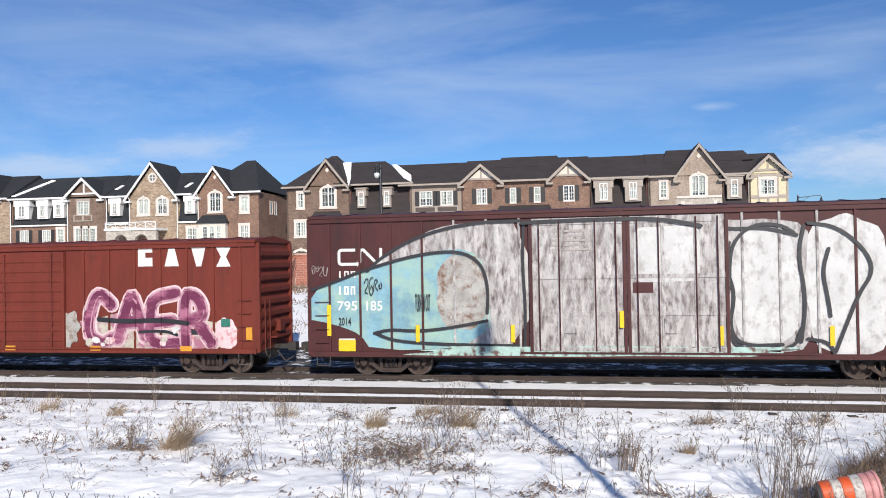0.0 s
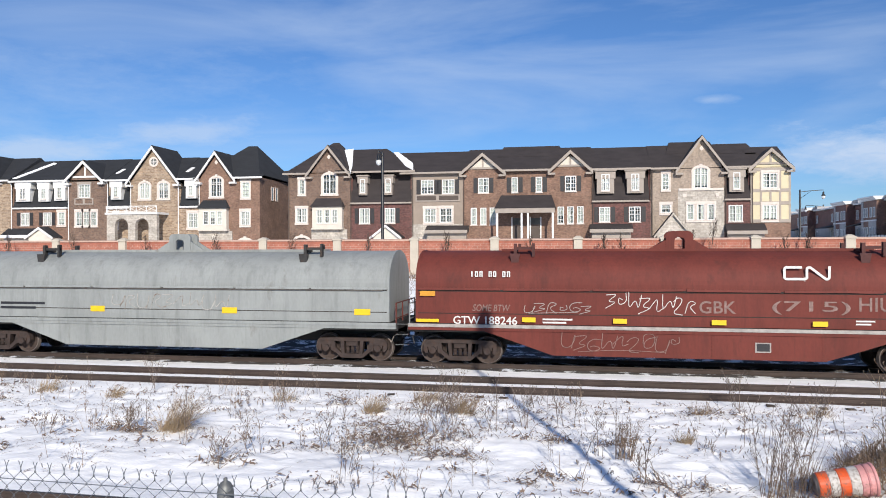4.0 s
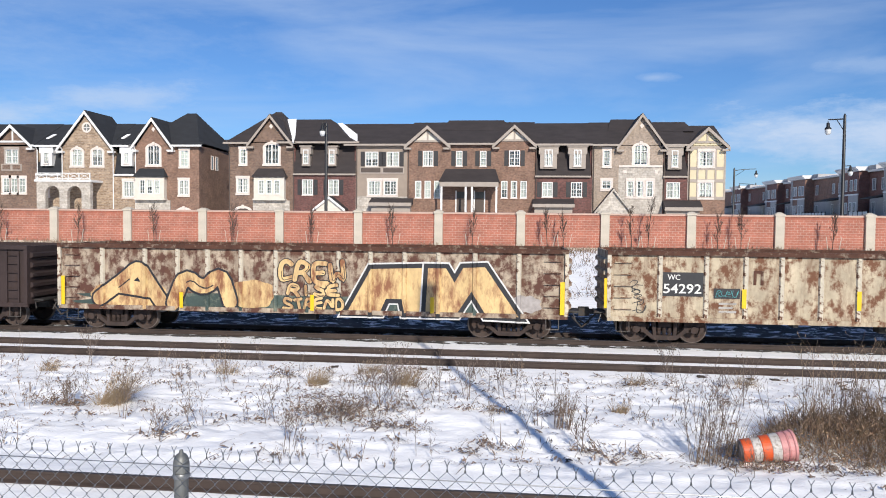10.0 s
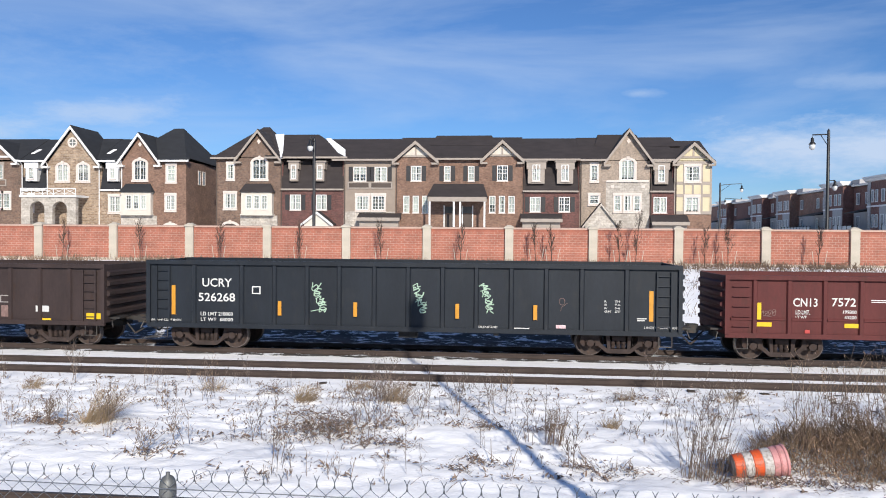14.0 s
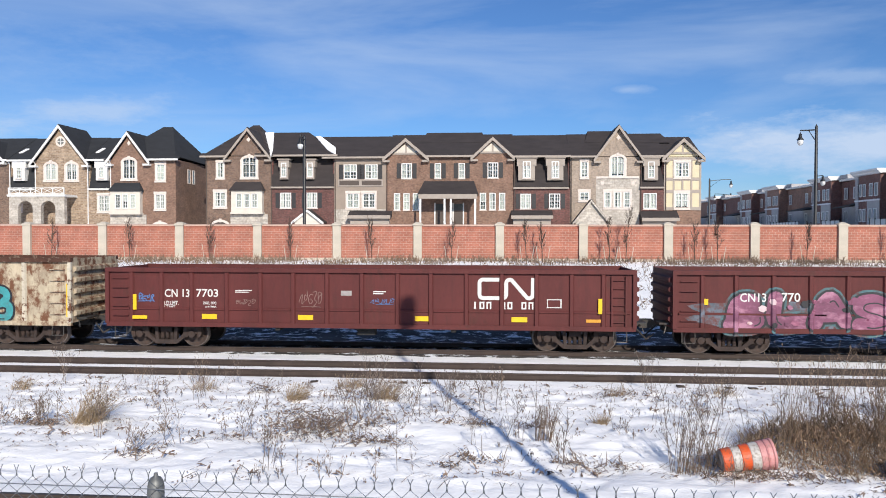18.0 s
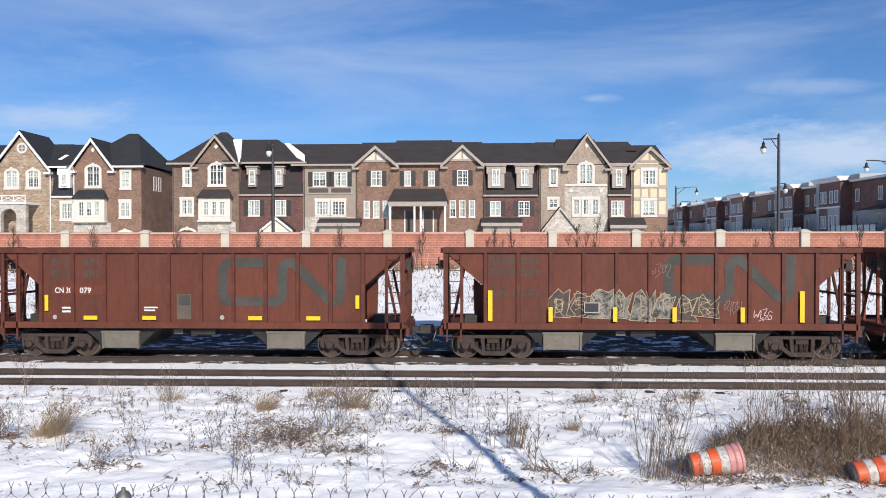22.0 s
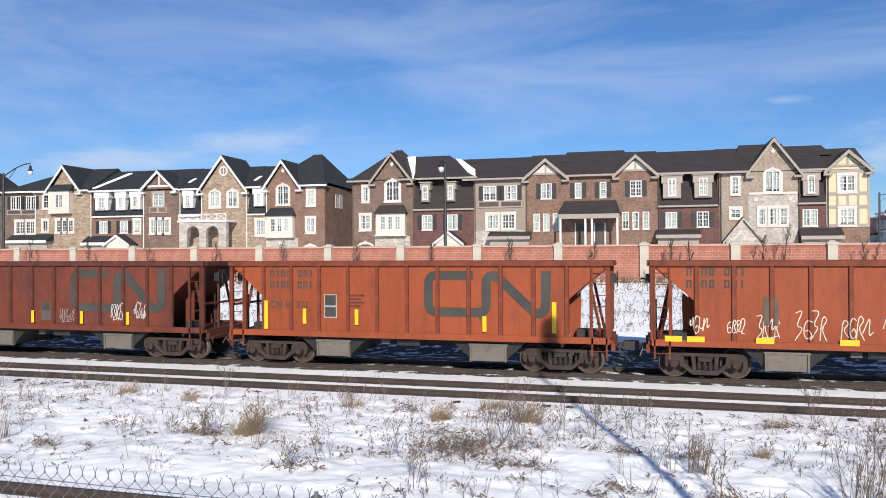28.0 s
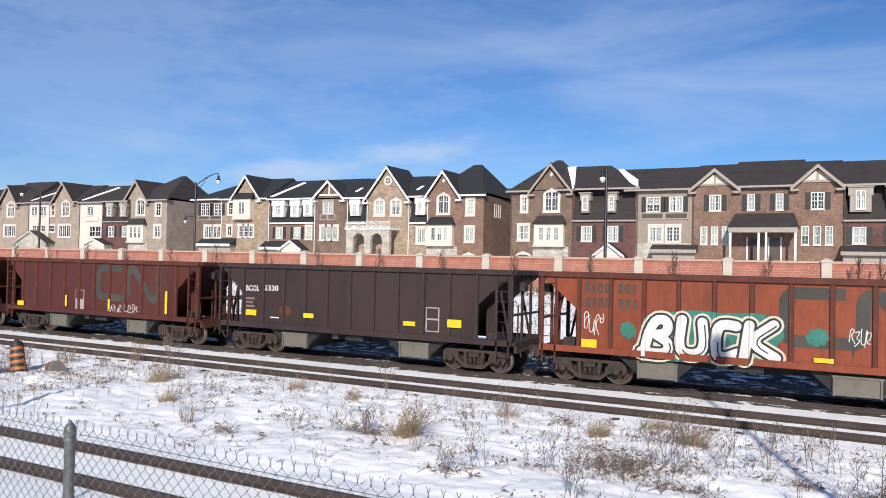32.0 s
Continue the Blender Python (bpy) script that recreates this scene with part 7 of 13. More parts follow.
def tank_car(label, x0, x1, m):
    car = car_thing("tank_car", label, x0, x1)
    hl, r, zc = (x1 - x0) / 2, 1.54, 2.86
    n = 8
    prof = [(0.001, -hl)] + [(r * math.sin(math.pi / 2 * i / n), -hl + 0.75 * (1 - math.cos(math.pi / 2 * i / n))) for i in range(1, n + 1)]
    prof += [(r, o) for o in np.linspace(-hl + 0.9, hl - 0.9, 9)] + [(p, -o) for p, o in reversed(prof)]
    part("tank", Shape().lathe(prof, (0, 0, zc), 48, "x"), m, car, "black cylindrical tank with domed ends", smooth=True)
    s = Shape()
    for x in (-hl * 0.5, 0.0, hl * 0.5):
        s.lathe([(r + 0.004, x - 0.03), (r + 0.012, x - 0.02), (r + 0.012, x + 0.02), (r + 0.004, x + 0.03)], (0, 0, zc), 48, "x")
    part("weld_band", s, m, car, smooth=True)
    part("manway", Shape().tube((0.25, 0, 4.35), (0.25, 0, 4.72), 0.42, n=16).tube((0.25, 0, 4.72), (0.25, 0, 4.78), 0.47, n=16).tube((-0.75, 0.1, 4.35), (-0.75, 0.1, 4.6), 0.18, n=10), DARK_STEEL, car)
    s = Shape().box(-2.0, 0.9, -1.0, -0.45, 4.26, 4.30).box(-2.0, 0.9, 0.45, 1.0, 4.26, 4.30)
    part("walkway", s, DARK_STEEL, car)
    s = Shape()
    for x in (-1.9, -0.4, 0.8):
        for y in (-0.98, 0.98):
            s.tube((x, y, 4.3), (x, y, 4.92), 0.018, n=5)
    for y in (-0.98, 0.98):
        for z in (4.62, 4.92):
            s.tube((-1.9, y, z), (0.8, y, z), 0.018, n=5)
    part("safety_railing", s, DARK_STEEL, car)
    s = Shape()
    k = 14
    path = [(-1.62 * math.cos(a), zc + 1.62 * math.sin(a)) for a in np.linspace(radians(-48), radians(68), k)]
    for x in (-1.15, -0.65):
        for (y0, z0), (y1, z1) in zip(path, path[1:]):
            s.tube((x, y0, z0), (x, y1, z1), 0.022, n=5, caps=False)
        s.tube((x, path[0][0], path[0][1]), (x, -1.3, 0.9), 0.022, n=5)
    for y0, z0 in path:
        s.tube((-1.15, y0, z0), (-0.65, y0, z0), 0.014, n=5)
    part("ladder", s, DARK_STEEL, car)
    part("outlet_valve", Shape().tube((-0.3, 0, 1.35), (-0.3, 0, 0.7), 0.14, n=10).tube((1.2, -0.3, 1.35), (1.2, -0.3, 0.95), 0.1, n=8), DARK_STEEL, car)
    for sx in (-1, 1):
        e = sx * (hl - 0.1)
        part("stub_sill", Shape().box(min(e, e - sx * 3.3), max(e, e - sx * 3.3), -0.35, 0.35, 0.86, 1.28), BELLY, car)
        part("saddle", Shape().prism([(-1.25, 1.1), (1.25, 1.1), (1.42, 2.2), (1.0, 1.7), (0, 1.36), (-1.0, 1.7), (-1.42, 2.2)], "x", e - sx * 1.5 - 0.2, e - sx * 1.5 + 0.2), m, car)
        part("end_sill", Shape().box(min(e, e - sx * 0.9), max(e, e - sx * 0.9), -1.4, 1.4, 1.06, 1.16), DARK_STEEL, car)
        s = Shape()
        for y in (-1.38, 1.38):
            s.tube((e, y, 1.1), (e, y, 2.1), 0.02, n=5).tube((e - sx * 0.8, y, 1.1), (e - sx * 0.8, y, 2.1), 0.02, n=5).tube((e, y, 2.1), (e - sx * 0.8, y, 2.1), 0.02, n=5)
        s.tube((e, -1.38, 2.1), (e, 1.38, 2.1), 0.02, n=5)
        part("end_railing", s, DARK_STEEL, car)
        add_truck(car, sx * (hl - 1.3))
    part("side_rail_pipe", Shape().tube((-hl + 2.5, -1.35, 1.02), (hl - 2.5, -1.35, 1.02), 0.035, n=6), DARK_STEEL, car)
    add_ends(car, hl + 0.25)
    return car

# ---- train: the cars in order, from the front of the clip ----
CAR_MAROON_BOX = mat("maroon_boxcar_paint", (0.084, 0.024, 0.024), 0.55, 0, 0.2, 1.0, 0.1, stain=(0.048, 0.024, 0.020), stain_at=(0.55, 0.75), stretch=(1, 1, 0.4), streak=0.5, level=0.3)
CAR_OXIDE = mat("oxide_red_paint", (0.182, 0.033, 0.021), 0.7, 0, 0.16, 0.9, 0.1, stain=(0.105, 0.024, 0.017), stain_at=(0.58, 0.8), stretch=(1, 1, 0.4), streak=0.5, level=0.3)
CAR_TANK = mat("black_tank_paint", (0.030, 0.032, 0.038), 0.58, 0, 0.25, 0.9, 0.08, stain=(0.048, 0.044, 0.040), stain_at=(0.5, 0.8), stretch=(1, 1, 0.5), streak=0.35, level=0.3)
CAR_BLACK = mat("black_car_paint", (0.024, 0.028, 0.036), 0.55, 0, 0.25, 1.1, 0.1, stain=(0.044, 0.038, 0.032), stain_at=(0.5, 0.8), stretch=(1, 1, 0.4), streak=0.5, level=0.3)
CAR_BLUEBLACK = mat("blue_black_paint", (0.021, 0.026, 0.034), 0.5, 0, 0.2, 1.1, 0.1, stain=(0.040, 0.040, 0.040), stain_at=(0.55, 0.8), stretch=(1, 1, 0.4), streak=0.5, level=0.3)
CAR_COIL = mat("dark_red_coil_paint", (0.172, 0.038, 0.028), 0.72, 0, 0.16, 0.8, 0.08, stain=(0.080, 0.028, 0.022), stain_at=(0.55, 0.8), stretch=(1, 1, 0.4), streak=0.5, level=0.3)
SEAM_DARK = mat("dark_seam_line", (0.035, 0.024, 0.02), 0.85, 0, 0.3, 3, 0)
CAR_BRACKET = mat("dark_maroon_bracket_paint", (0.085, 0.024, 0.020), 0.75, 0, 0.25, 3, 0)
CAR_GREY = mat("light_grey_paint", (0.340, 0.357, 0.348), 0.5, 0, 0.12, 0.9, 0.08, stain=(0.170, 0.145, 0.119), stain_at=(0.6, 0.8), stretch=(1, 1, 0.4), streak=0.5, level=0.3)
CAR_SILVER = mat("weathered_bronze_silver", (0.33, 0.255, 0.17), 0.42, 0.35, 0.25, 0.8, 0.08, stain=(0.15, 0.10, 0.06), stain_at=(0.5, 0.75), stretch=(1, 1, 0.4), streak=0.5, level=0.3)
CAR_SILVER_LIGHT = mat("pale_silver_paint", (0.40, 0.375, 0.335), 0.5, 0.1, 0.2, 1.2, 0.08, stain=(0.128, 0.088, 0.056), stain_at=(0.55, 0.75), streak=0.5, level=0.3)
PALE_LEDGE = mat("pale_ledge_paint", (0.44, 0.40, 0.37), 0.6, 0, 0.3, 4, 0.1)
CAR_CNGON = mat("maroon_gondola_paint", (0.128, 0.031, 0.029), 0.68, 0, 0.15, 0.9, 0.1, stain=(0.072, 0.032, 0.024), stain_at=(0.56, 0.78), stretch=(1, 1, 0.4), streak=0.5, level=0.3)
CAR_BROWNBLACK = mat("brown_black_paint", (0.052, 0.035, 0.033), 0.65, 0, 0.25, 1.1, 0.15, stain=(0.061, 0.033, 0.022), stain_at=(0.55, 0.78), stretch=(1, 1, 0.4), streak=0.5, level=0.3)
CAR_RUST = mat("deep_rust", (0.100, 0.045, 0.030), 0.85, 0, 0.3, 2.5, 0.3, stain=(0.30, 0.235, 0.18), stain_at=(0.55, 0.66), streak=0.5, level=0.3)
CAR_WC = mat("rust_streaked_white", (0.57, 0.48, 0.345), 0.75, 0, 0.28, 1.4, 0.25, 9, stain=(0.19, 0.082, 0.044), stain_at=(0.475, 0.585), stretch=(1, 1, 0.75), streak=0.85, level=0.3, run=(0.14, 0.066, 0.038))
CAR_WC_RUSTY = mat("heavily_rusted_white", (0.50, 0.41, 0.31), 0.8, 0, 0.32, 1.5, 0.25, 9, stain=(0.125, 0.056, 0.040), stain_at=(0.43, 0.56), stretch=(1, 1, 0.8), streak=0.85, level=0.3, run=(0.12, 0.058, 0.036))
CAR_WC_RIB = mat("chipped_white_rib", (0.64, 0.575, 0.46), 0.75, 0, 0.2, 2.2, 0.25, stain=(0.16, 0.075, 0.048), stain_at=(0.55, 0.60), streak=0.45, level=0.3, run=(0.14, 0.066, 0.04))
CAR_NOKL = mat("faded_blue_paint", (0.075, 0.150, 0.205), 0.7, 0, 0.35, 1.1, 0.2, stain=(0.105, 0.062, 0.048), stain_at=(0.53, 0.60), streak=0.5, level=0.3)
CAR_NOKL_RIB = mat("chalky_blue_rib", (0.16, 0.235, 0.265), 0.75, 0, 0.3, 2, 0.2, stain=(0.115, 0.06, 0.042), stain_at=(0.52, 0.6), level=0.3)
CAR_DARKBLUE = mat("dark_blue_patch", (0.036, 0.060, 0.104), 0.6, 0, 0.2, 3, 0.05, streak=0.5, level=0.3)
PLACARD_RED = mat("red_placard", (0.6, 0.07, 0.06), 0.5, 0, 0.1, 5, 0)
HOP_ORANGE = mat("orange_red_hopper_paint", (0.36, 0.078, 0.027), 0.6, 0, 0.18, 0.7, 0.12, stain=(0.176, 0.048, 0.026), stain_at=(0.52, 0.8), stretch=(1, 1, 0.35), streak=0.4, level=0.3)
HOP_FADED = mat("faded_orange_hopper_paint", (0.285, 0.066, 0.028), 0.65, 0, 0.2, 0.7, 0.12, stain=(0.135, 0.042, 0.027), stain_at=(0.48, 0.78), stretch=(1, 1, 0.35), streak=0.4, level=0.3)
HOP_MID = mat("dull_orange_hopper_paint", (0.205, 0.050, 0.027), 0.65, 0, 0.22, 0.7, 0.12, stain=(0.105, 0.036, 0.030), stain_at=(0.44, 0.68), stretch=(1, 1, 0.35), streak=0.4, level=0.3)
HOP_BROWN = mat("rust_brown_hopper_paint", (0.148, 0.043, 0.026), 0.7, 0, 0.25, 0.7, 0.15, stain=(0.080, 0.034, 0.024), stain_at=(0.5, 0.78), stretch=(1, 1, 0.35), streak=0.4, level=0.3)
HOP_MAROON = mat("dark_red_hopper_paint", (0.108, 0.029, 0.024), 0.7, 0, 0.25, 0.7, 0.15, stain=(0.056, 0.024, 0.020), stain_at=(0.5, 0.78), stretch=(1, 1, 0.35), streak=0.4, level=0.3)
HOP_DARK = mat("dark_brown_hopper_paint", (0.050, 0.031, 0.030), 0.7, 0, 0.25, 0.7, 0.15, stain=(0.066, 0.025, 0.017), stain_at=(0.56, 0.8), stretch=(1, 1, 0.35), streak=0.4, level=0.3)
HOP_DARK_RIB = mat("dark_brown_rib_paint", (0.052, 0.033, 0.031), 0.7, 0, 0.25, 2, 0.15, streak=0.4, level=0.3)
HOP_RIB = mat("brown_rib_paint", (0.120, 0.036, 0.024), 0.7, 0, 0.3, 2, 0.15, streak=0.4, level=0.3)
HOP_RIB_ORANGE = mat("orange_rib_paint", (0.216, 0.052, 0.026), 0.7, 0, 0.3, 2, 0.15, streak=0.4, level=0.3)
HOP_PATCH = mat("pale_red_patch", (0.255, 0.072, 0.051), 0.7, 0, 0.2, 3, 0.05)
HOP_PRIMER = mat("worn_red_primer", (0.36, 0.058, 0.030), 0.7, 0, 0.3, 2.2, 0.05, stain=(0.15, 0.043, 0.027), stain_at=(0.5, 0.7), stretch=(1, 1, 2.5))
HOP_TAN = mat("worn_orange_tan_primer", (0.40, 0.125, 0.038), 0.7, 0, 0.25, 2.5, 0.05, stain=(0.24, 0.07, 0.03), stain_at=(0.52, 0.72))
HOP_PATCH2 = mat("grey_brown_patch", (0.128, 0.096, 0.072), 0.7, 0, 0.2, 3, 0.05)
GATE_TAN = mat("tan_galvanised_gate", (0.187, 0.166, 0.136), 0.7, 0.1, 0.15, 2, 0.1, stain=(0.136, 0.093, 0.068), stain_at=(0.55, 0.75))
SPRAY_SLATE = mat("slate_green_spray_paint", (0.055, 0.085, 0.075), 0.6, 0, 0.3, 1.2, 0, stain=(0.20, 0.22, 0.17), stain_at=(0.52, 0.66))
SPRAY_RED = mat("red_spray_paint", (0.42, 0.07, 0.06), 0.55, 0, 0.25, 2, 0)
SPRAY_LILAC = mat("lilac_spray_paint", (0.45, 0.34, 0.62), 0.5, 0, 0.15, 3, 0)
SPRAY_FAINT = mat("faint_chalky_scrawl", (0.27, 0.17, 0.15), 0.7, 0, 0.3, 8, 0)
SPRAY_CREAMW = mat("cream_white_spray", (0.74, 0.66, 0.52), 0.55, 0, 0.15, 4, 0)
SPRAY_MINT = mat("mint_spray_paint", (0.48, 0.66, 0.50), 0.5, 0, 0.15, 3, 0)
SPRAY_BLUE = mat("blue_spray_paint", (0.10, 0.22, 0.48), 0.5, 0, 0.2, 4, 0)
SPRAY_SKYDARK = mat("thin_blue_spray_haze", (0.13, 0.15, 0.19), 0.6, 0, 0.4, 3, 0, stain=(0.14, 0.045, 0.042), stain_at=(0.45, 0.6))
SPRAY_SILVER = mat("silver_spray_paint", (0.60, 0.58, 0.52), 0.45, 0.1, 0.2, 3, 0, stain=(0.4, 0.28, 0.16), stain_at=(0.58, 0.7))
SPRAY_GREENDARK = mat("dark_green_spray_paint", (0.015, 0.10, 0.075), 0.5, 0, 0.2, 3, 0)
SPRAY_WORN = mat("worn_grey_patch", (0.24, 0.23, 0.20), 0.7, 0, 0.3, 3, 0, stain=(0.045, 0.034, 0.028), stain_at=(0.46, 0.58))
SPRAY_DUST = mat("thin_dusty_overspray", (0.085, 0.062, 0.052), 0.7, 0, 0.4, 5, 0, stain=(0.052, 0.035, 0.033), stain_at=(0.42, 0.62), stretch=(2, 1, 0.5))
SPRAY_GOLD = mat("faded_gold_overspray", (0.17, 0.115, 0.055), 0.7, 0, 0.4, 5, 0, stain=(0.052, 0.035, 0.033), stain_at=(0.42, 0.62), stretch=(2, 1, 0.5))
SPRAY_SOOT = mat("sooty_faded_fill", (0.072, 0.052, 0.042), 0.7, 0, 0.35, 4, 0, stain=(0.13, 0.045, 0.03), stain_at=(0.5, 0.7))
SPRAY_THIN = mat("thin_cream_line", (0.36, 0.32, 0.27), 0.7, 0, 0.5, 7, 0, stain=(0.12, 0.09, 0.075), stain_at=(0.5, 0.68))
SPRAY_OCHRE = mat("thin_ochre_spray", (0.42, 0.33, 0.22), 0.6, 0, 0.3, 6, 0)
SPRAY_ROLLER = mat("white_roller_paint", (0.68, 0.67, 0.66), 0.6, 0, 0.12, 1.5, 0, stain=(0.40, 0.37, 0.36), stain_at=(0.50, 0.68), stretch=(1.4, 1, 0.9))
SPRAY_MINTY = mat("pale_mint_overspray", (0.42, 0.60, 0.54), 0.6, 0, 0.2, 2, 0, stain=(0.16, 0.08, 0.07), stain_at=(0.5, 0.6))
SPRAY_MAUVE = mat("pale_spray_haze", (0.60, 0.57, 0.47), 0.5, 0, 0.2, 1.2, 0, stain=(0.45, 0.18, 0.26), stain_at=(0.47, 0.60))
SPRAY_PLUM = mat("plum_spray_paint", (0.185, 0.030, 0.085), 0.5, 0, 0.25, 0.8, 0, stain=(0.46, 0.165, 0.26), stain_at=(0.48, 0.62), stretch=(0.6, 1, 1.3))
SPRAY_ROSE = mat("rose_spray_edge", (0.62, 0.36, 0.43), 0.5, 0, 0.2, 1.5, 0, stain=(0.22, 0.045, 0.11), stain_at=(0.48, 0.6))

car = boxcar("maroon hi-cube boxcar covered in white rolled graffiti", -8.73, 11.8, 0.72, 5.37, CAR_MAROON_BOX, CAR_MAROON_BOX, ((-3.0, 0.0), (0.0, 3.0)), [-9.6 + 1.05 * i for i in range(7)] + [3.4 + 1.05 * i for i in range(7)], 2.6, 0, (-5.6, SPRAY_DIRTY), SPRAY_DIRTY)
part("graffiti_fill", Shape().prism(smooth_line([(-8.27, 3.4), (-7.73, 3.98), (-6.8, 4.5), (-5.97, 4.88), (-4.9, 5.02), (-3.03, 5.02), (-3.03, 0.83), (-6.0, 0.83)], 1), "y", -1.4645, -1.4605), SPRAY_DIRTY, car)
part("graffiti_fill", Shape().prism(smooth_line([(-10.25, 1.9), (-10.25, 2.86), (-9.3, 3.15), (-8.27, 3.53), (-6.0, 4.14), (-4.9, 4.16), (-4.35, 3.6), (-4.22, 1.0), (-8.2, 0.88), (-8.55, 1.4), (-9.1, 1.64), (-9.7, 1.8)], 1), "y", -1.4675, -1.4605), SPRAY_SKY, car)
paint(car, -6.03, -4.29, 1.55, 4.00, SPRAY_GREY, -1.4700, 6, 0.1, 3)
paint(car, 2.09, 5.37, 0.88, 4.93, SPRAY_DIRTY, -1.4665, 8, 0.05, 6)
paint(car, 2.99, 5.05, 1.05, 4.67, SPRAY_ROLLER, -1.4690, 9, 0.1, 3)
paint(car, 5.05, 7.58, 0.64, 5.03, SPRAY_ROLLER, -1.4695, 10, 0.14, 3)
paint(car, 0.20, 2.20, 3.02, 4.75, SPRAY_ROLLER, -1.5360, 11, 0.05, 8)
paint(car, -7.38, 5.32, 0.73, 1.08, SPRAY_MINTY, -1.5455, 12, 0.3, 8)
stroke(car, [(-10.2, 2.9), (-9.3, 3.2), (-8.27, 3.58), (-6.6, 4.02), (-5.2, 4.12), (-4.5, 3.7), (-4.3, 2.9), (-4.35, 2.1)], 0.10, SPRAY_BLACK, -1.5172)
stroke(car, [(-8.3, 3.5), (-7.73, 4.0), (-6.56, 4.62), (-4.89, 5.0), (-3.29, 5.02)], 0.10, SPRAY_BLACK, -1.5170)
stroke(car, [(-8.08, 1.46), (-7.56, 1.59), (-6.62, 1.52), (-5.50, 1.64), (-4.36, 1.86)], 0.10, SPRAY_BLACK, -1.5175)
stroke(car, [(-7.98, 1.43), (-7.38, 1.20), (-5.69, 1.10), (-3.37, 1.07)], 0.10, SPRAY_BLACK, -1.5180)
stroke(car, [(3.02, 4.19), (2.87, 3.51), (3.18, 2.65), (2.96, 1.64), (3.30, 1.09), (4.47, 1.13)], 0.10, SPRAY_BLACK, -1.5190)
stroke(car, [(2.30, 4.72), (3.19, 4.59), (3.99, 4.64), (4.93, 4.38)], 0.10, SPRAY_BLACK, -1.5195)
stroke(car, [(5.13, 4.65), (4.95, 3.81), (5.16, 2.47), (4.99, 1.22)], 0.10, SPRAY_BLACK, -1.5200)
stroke(car, [(5.25, 4.73), (6.03, 4.62), (6.78, 3.94), (7.02, 3.28), (6.59, 2.62), (6.20, 1.63), (5.94, 0.94)], 0.10, SPRAY_BLACK, -1.5205)
stroke(car, [(5.80, 3.96), (5.61, 3.30), (5.76, 2.46), (5.81, 1.97)], 0.10, SPRAY_BLACK, -1.5210)
stroke(car, [(5.18, 1.30), (5.79, 1.20), (5.97, 0.64)], 0.10, SPRAY_BLACK, -1.5215)
stroke(car, [(-3.2, 4.95), (-1.0, 5.0), (1.0, 4.98), (2.2, 4.72)], 0.12, SPRAY_BLACK, -1.6020)
stroke(car, [(-3.15, 4.9), (-3.2, 3.6), (-3.12, 2.2), (-3.18, 0.9)], 0.09, SPRAY_BLACK, -1.5225)
stroke(car, [(2.25, 4.7), (2.9, 4.3), (3.05, 3.4), (2.9, 2.2), (3.02, 1.2), (3.5, 0.95), (4.8, 1.0), (5.0, 1.6)], 0.10, SPRAY_BLACK, -1.5230)
stroke(car, [(3.0, 3.3), (3.1, 4.2), (3.7, 4.75), (4.5, 4.7), (4.85, 4.45)], 0.10, SPRAY_BLACK, -1.5235)
worm(car, -9.31, -7.78, 3.69, 4.25, WHITE, -1.4740, 0.17)
letter_bars(car, -9.32, -8.64, 3.29, 3.51, 3, WHITE, -1.4745)
letter_bars(car, -9.33, -8.65, 2.73, 3.01, 3, WHITE, -1.4750)
text(car, "795", -9.34, -8.66, 2.21, 2.52, WHITE, -1.4755)
text(car, "185", -8.35, -7.81, 2.20, 2.52, WHITE, -1.4760)
text(car, "2014", -9.29, -8.86, 1.72, 1.98, SPRAY_BLACK, -1.5325)
text(car, "TURN EM OUT", -6.69, -6.19, 2.16, 2.74, SPRAY_BLACK, -1.5330)
scrawl(car, -8.40, -7.76, 2.67, 3.31, SPRAY_BLACK, -1.5335, 31, 0.03, 4)
scrawl(car, -10.24, -9.65, 3.34, 3.72, SPRAY_PALE, -1.4780, 32, 0.015, 4)
bars(car, -9.30, -8.75, 1.20, 1.31, 1, WHITE, -1.4785)
bars(car, -2.29, -1.13, 4.01, 4.73, 5, SPRAY_PALE, -1.5490)
plate(car, 0.18, 0.78, 2.71, 3.03, CAR_MAROON_BOX, -1.5515)
marks(car, -1.5250, YELLOW, 1.37, 2.40, 0.14, (-9.62,))
marks(car, -1.5385, YELLOW, 1.18, 1.73, 0.13, (-6.62, -3.54,))
marks(car, -1.6070, YELLOW, 1.64, 2.16, 0.13, (-0.18,))
marks(car, -1.5395, YELLOW, 1.10, 1.68, 0.13, (2.74, 5.84,))
plate(car, -9.30, -8.72, 0.87, 1.24, YELLOW, -1.5270)

car = boxcar("oxide red boxcar with purple graffiti lettering", -27.09, -10.68, 0.80, 4.66, CAR_OXIDE, CAR_OXIDE, ((-1.9, 1.0),), [-7.4, -6.42, -5.4, -4.5, -3.62, -2.72] + [1.71 + 0.99 * i for i in range(7)], 1.85)
part("name_marking", Shape().prism([(3.83, 3.78), (4.38, 3.78), (4.38, 4.08), (4.11, 4.08), (4.11, 4.26), (4.38, 4.26), (4.38, 4.46), (3.83, 4.46)], "y", -1.467, -1.464), WHITE, car)
part("name_marking", Shape().prism([(4.84, 3.77), (5.38, 3.77), (5.21, 4.44), (5.01, 4.44)], "y", -1.467, -1.464), WHITE, car)
part("name_marking", Shape().prism([(6.03, 3.75), (6.21, 3.75), (6.38, 4.41), (5.85, 4.41)], "y", -1.467, -1.464), WHITE, car)
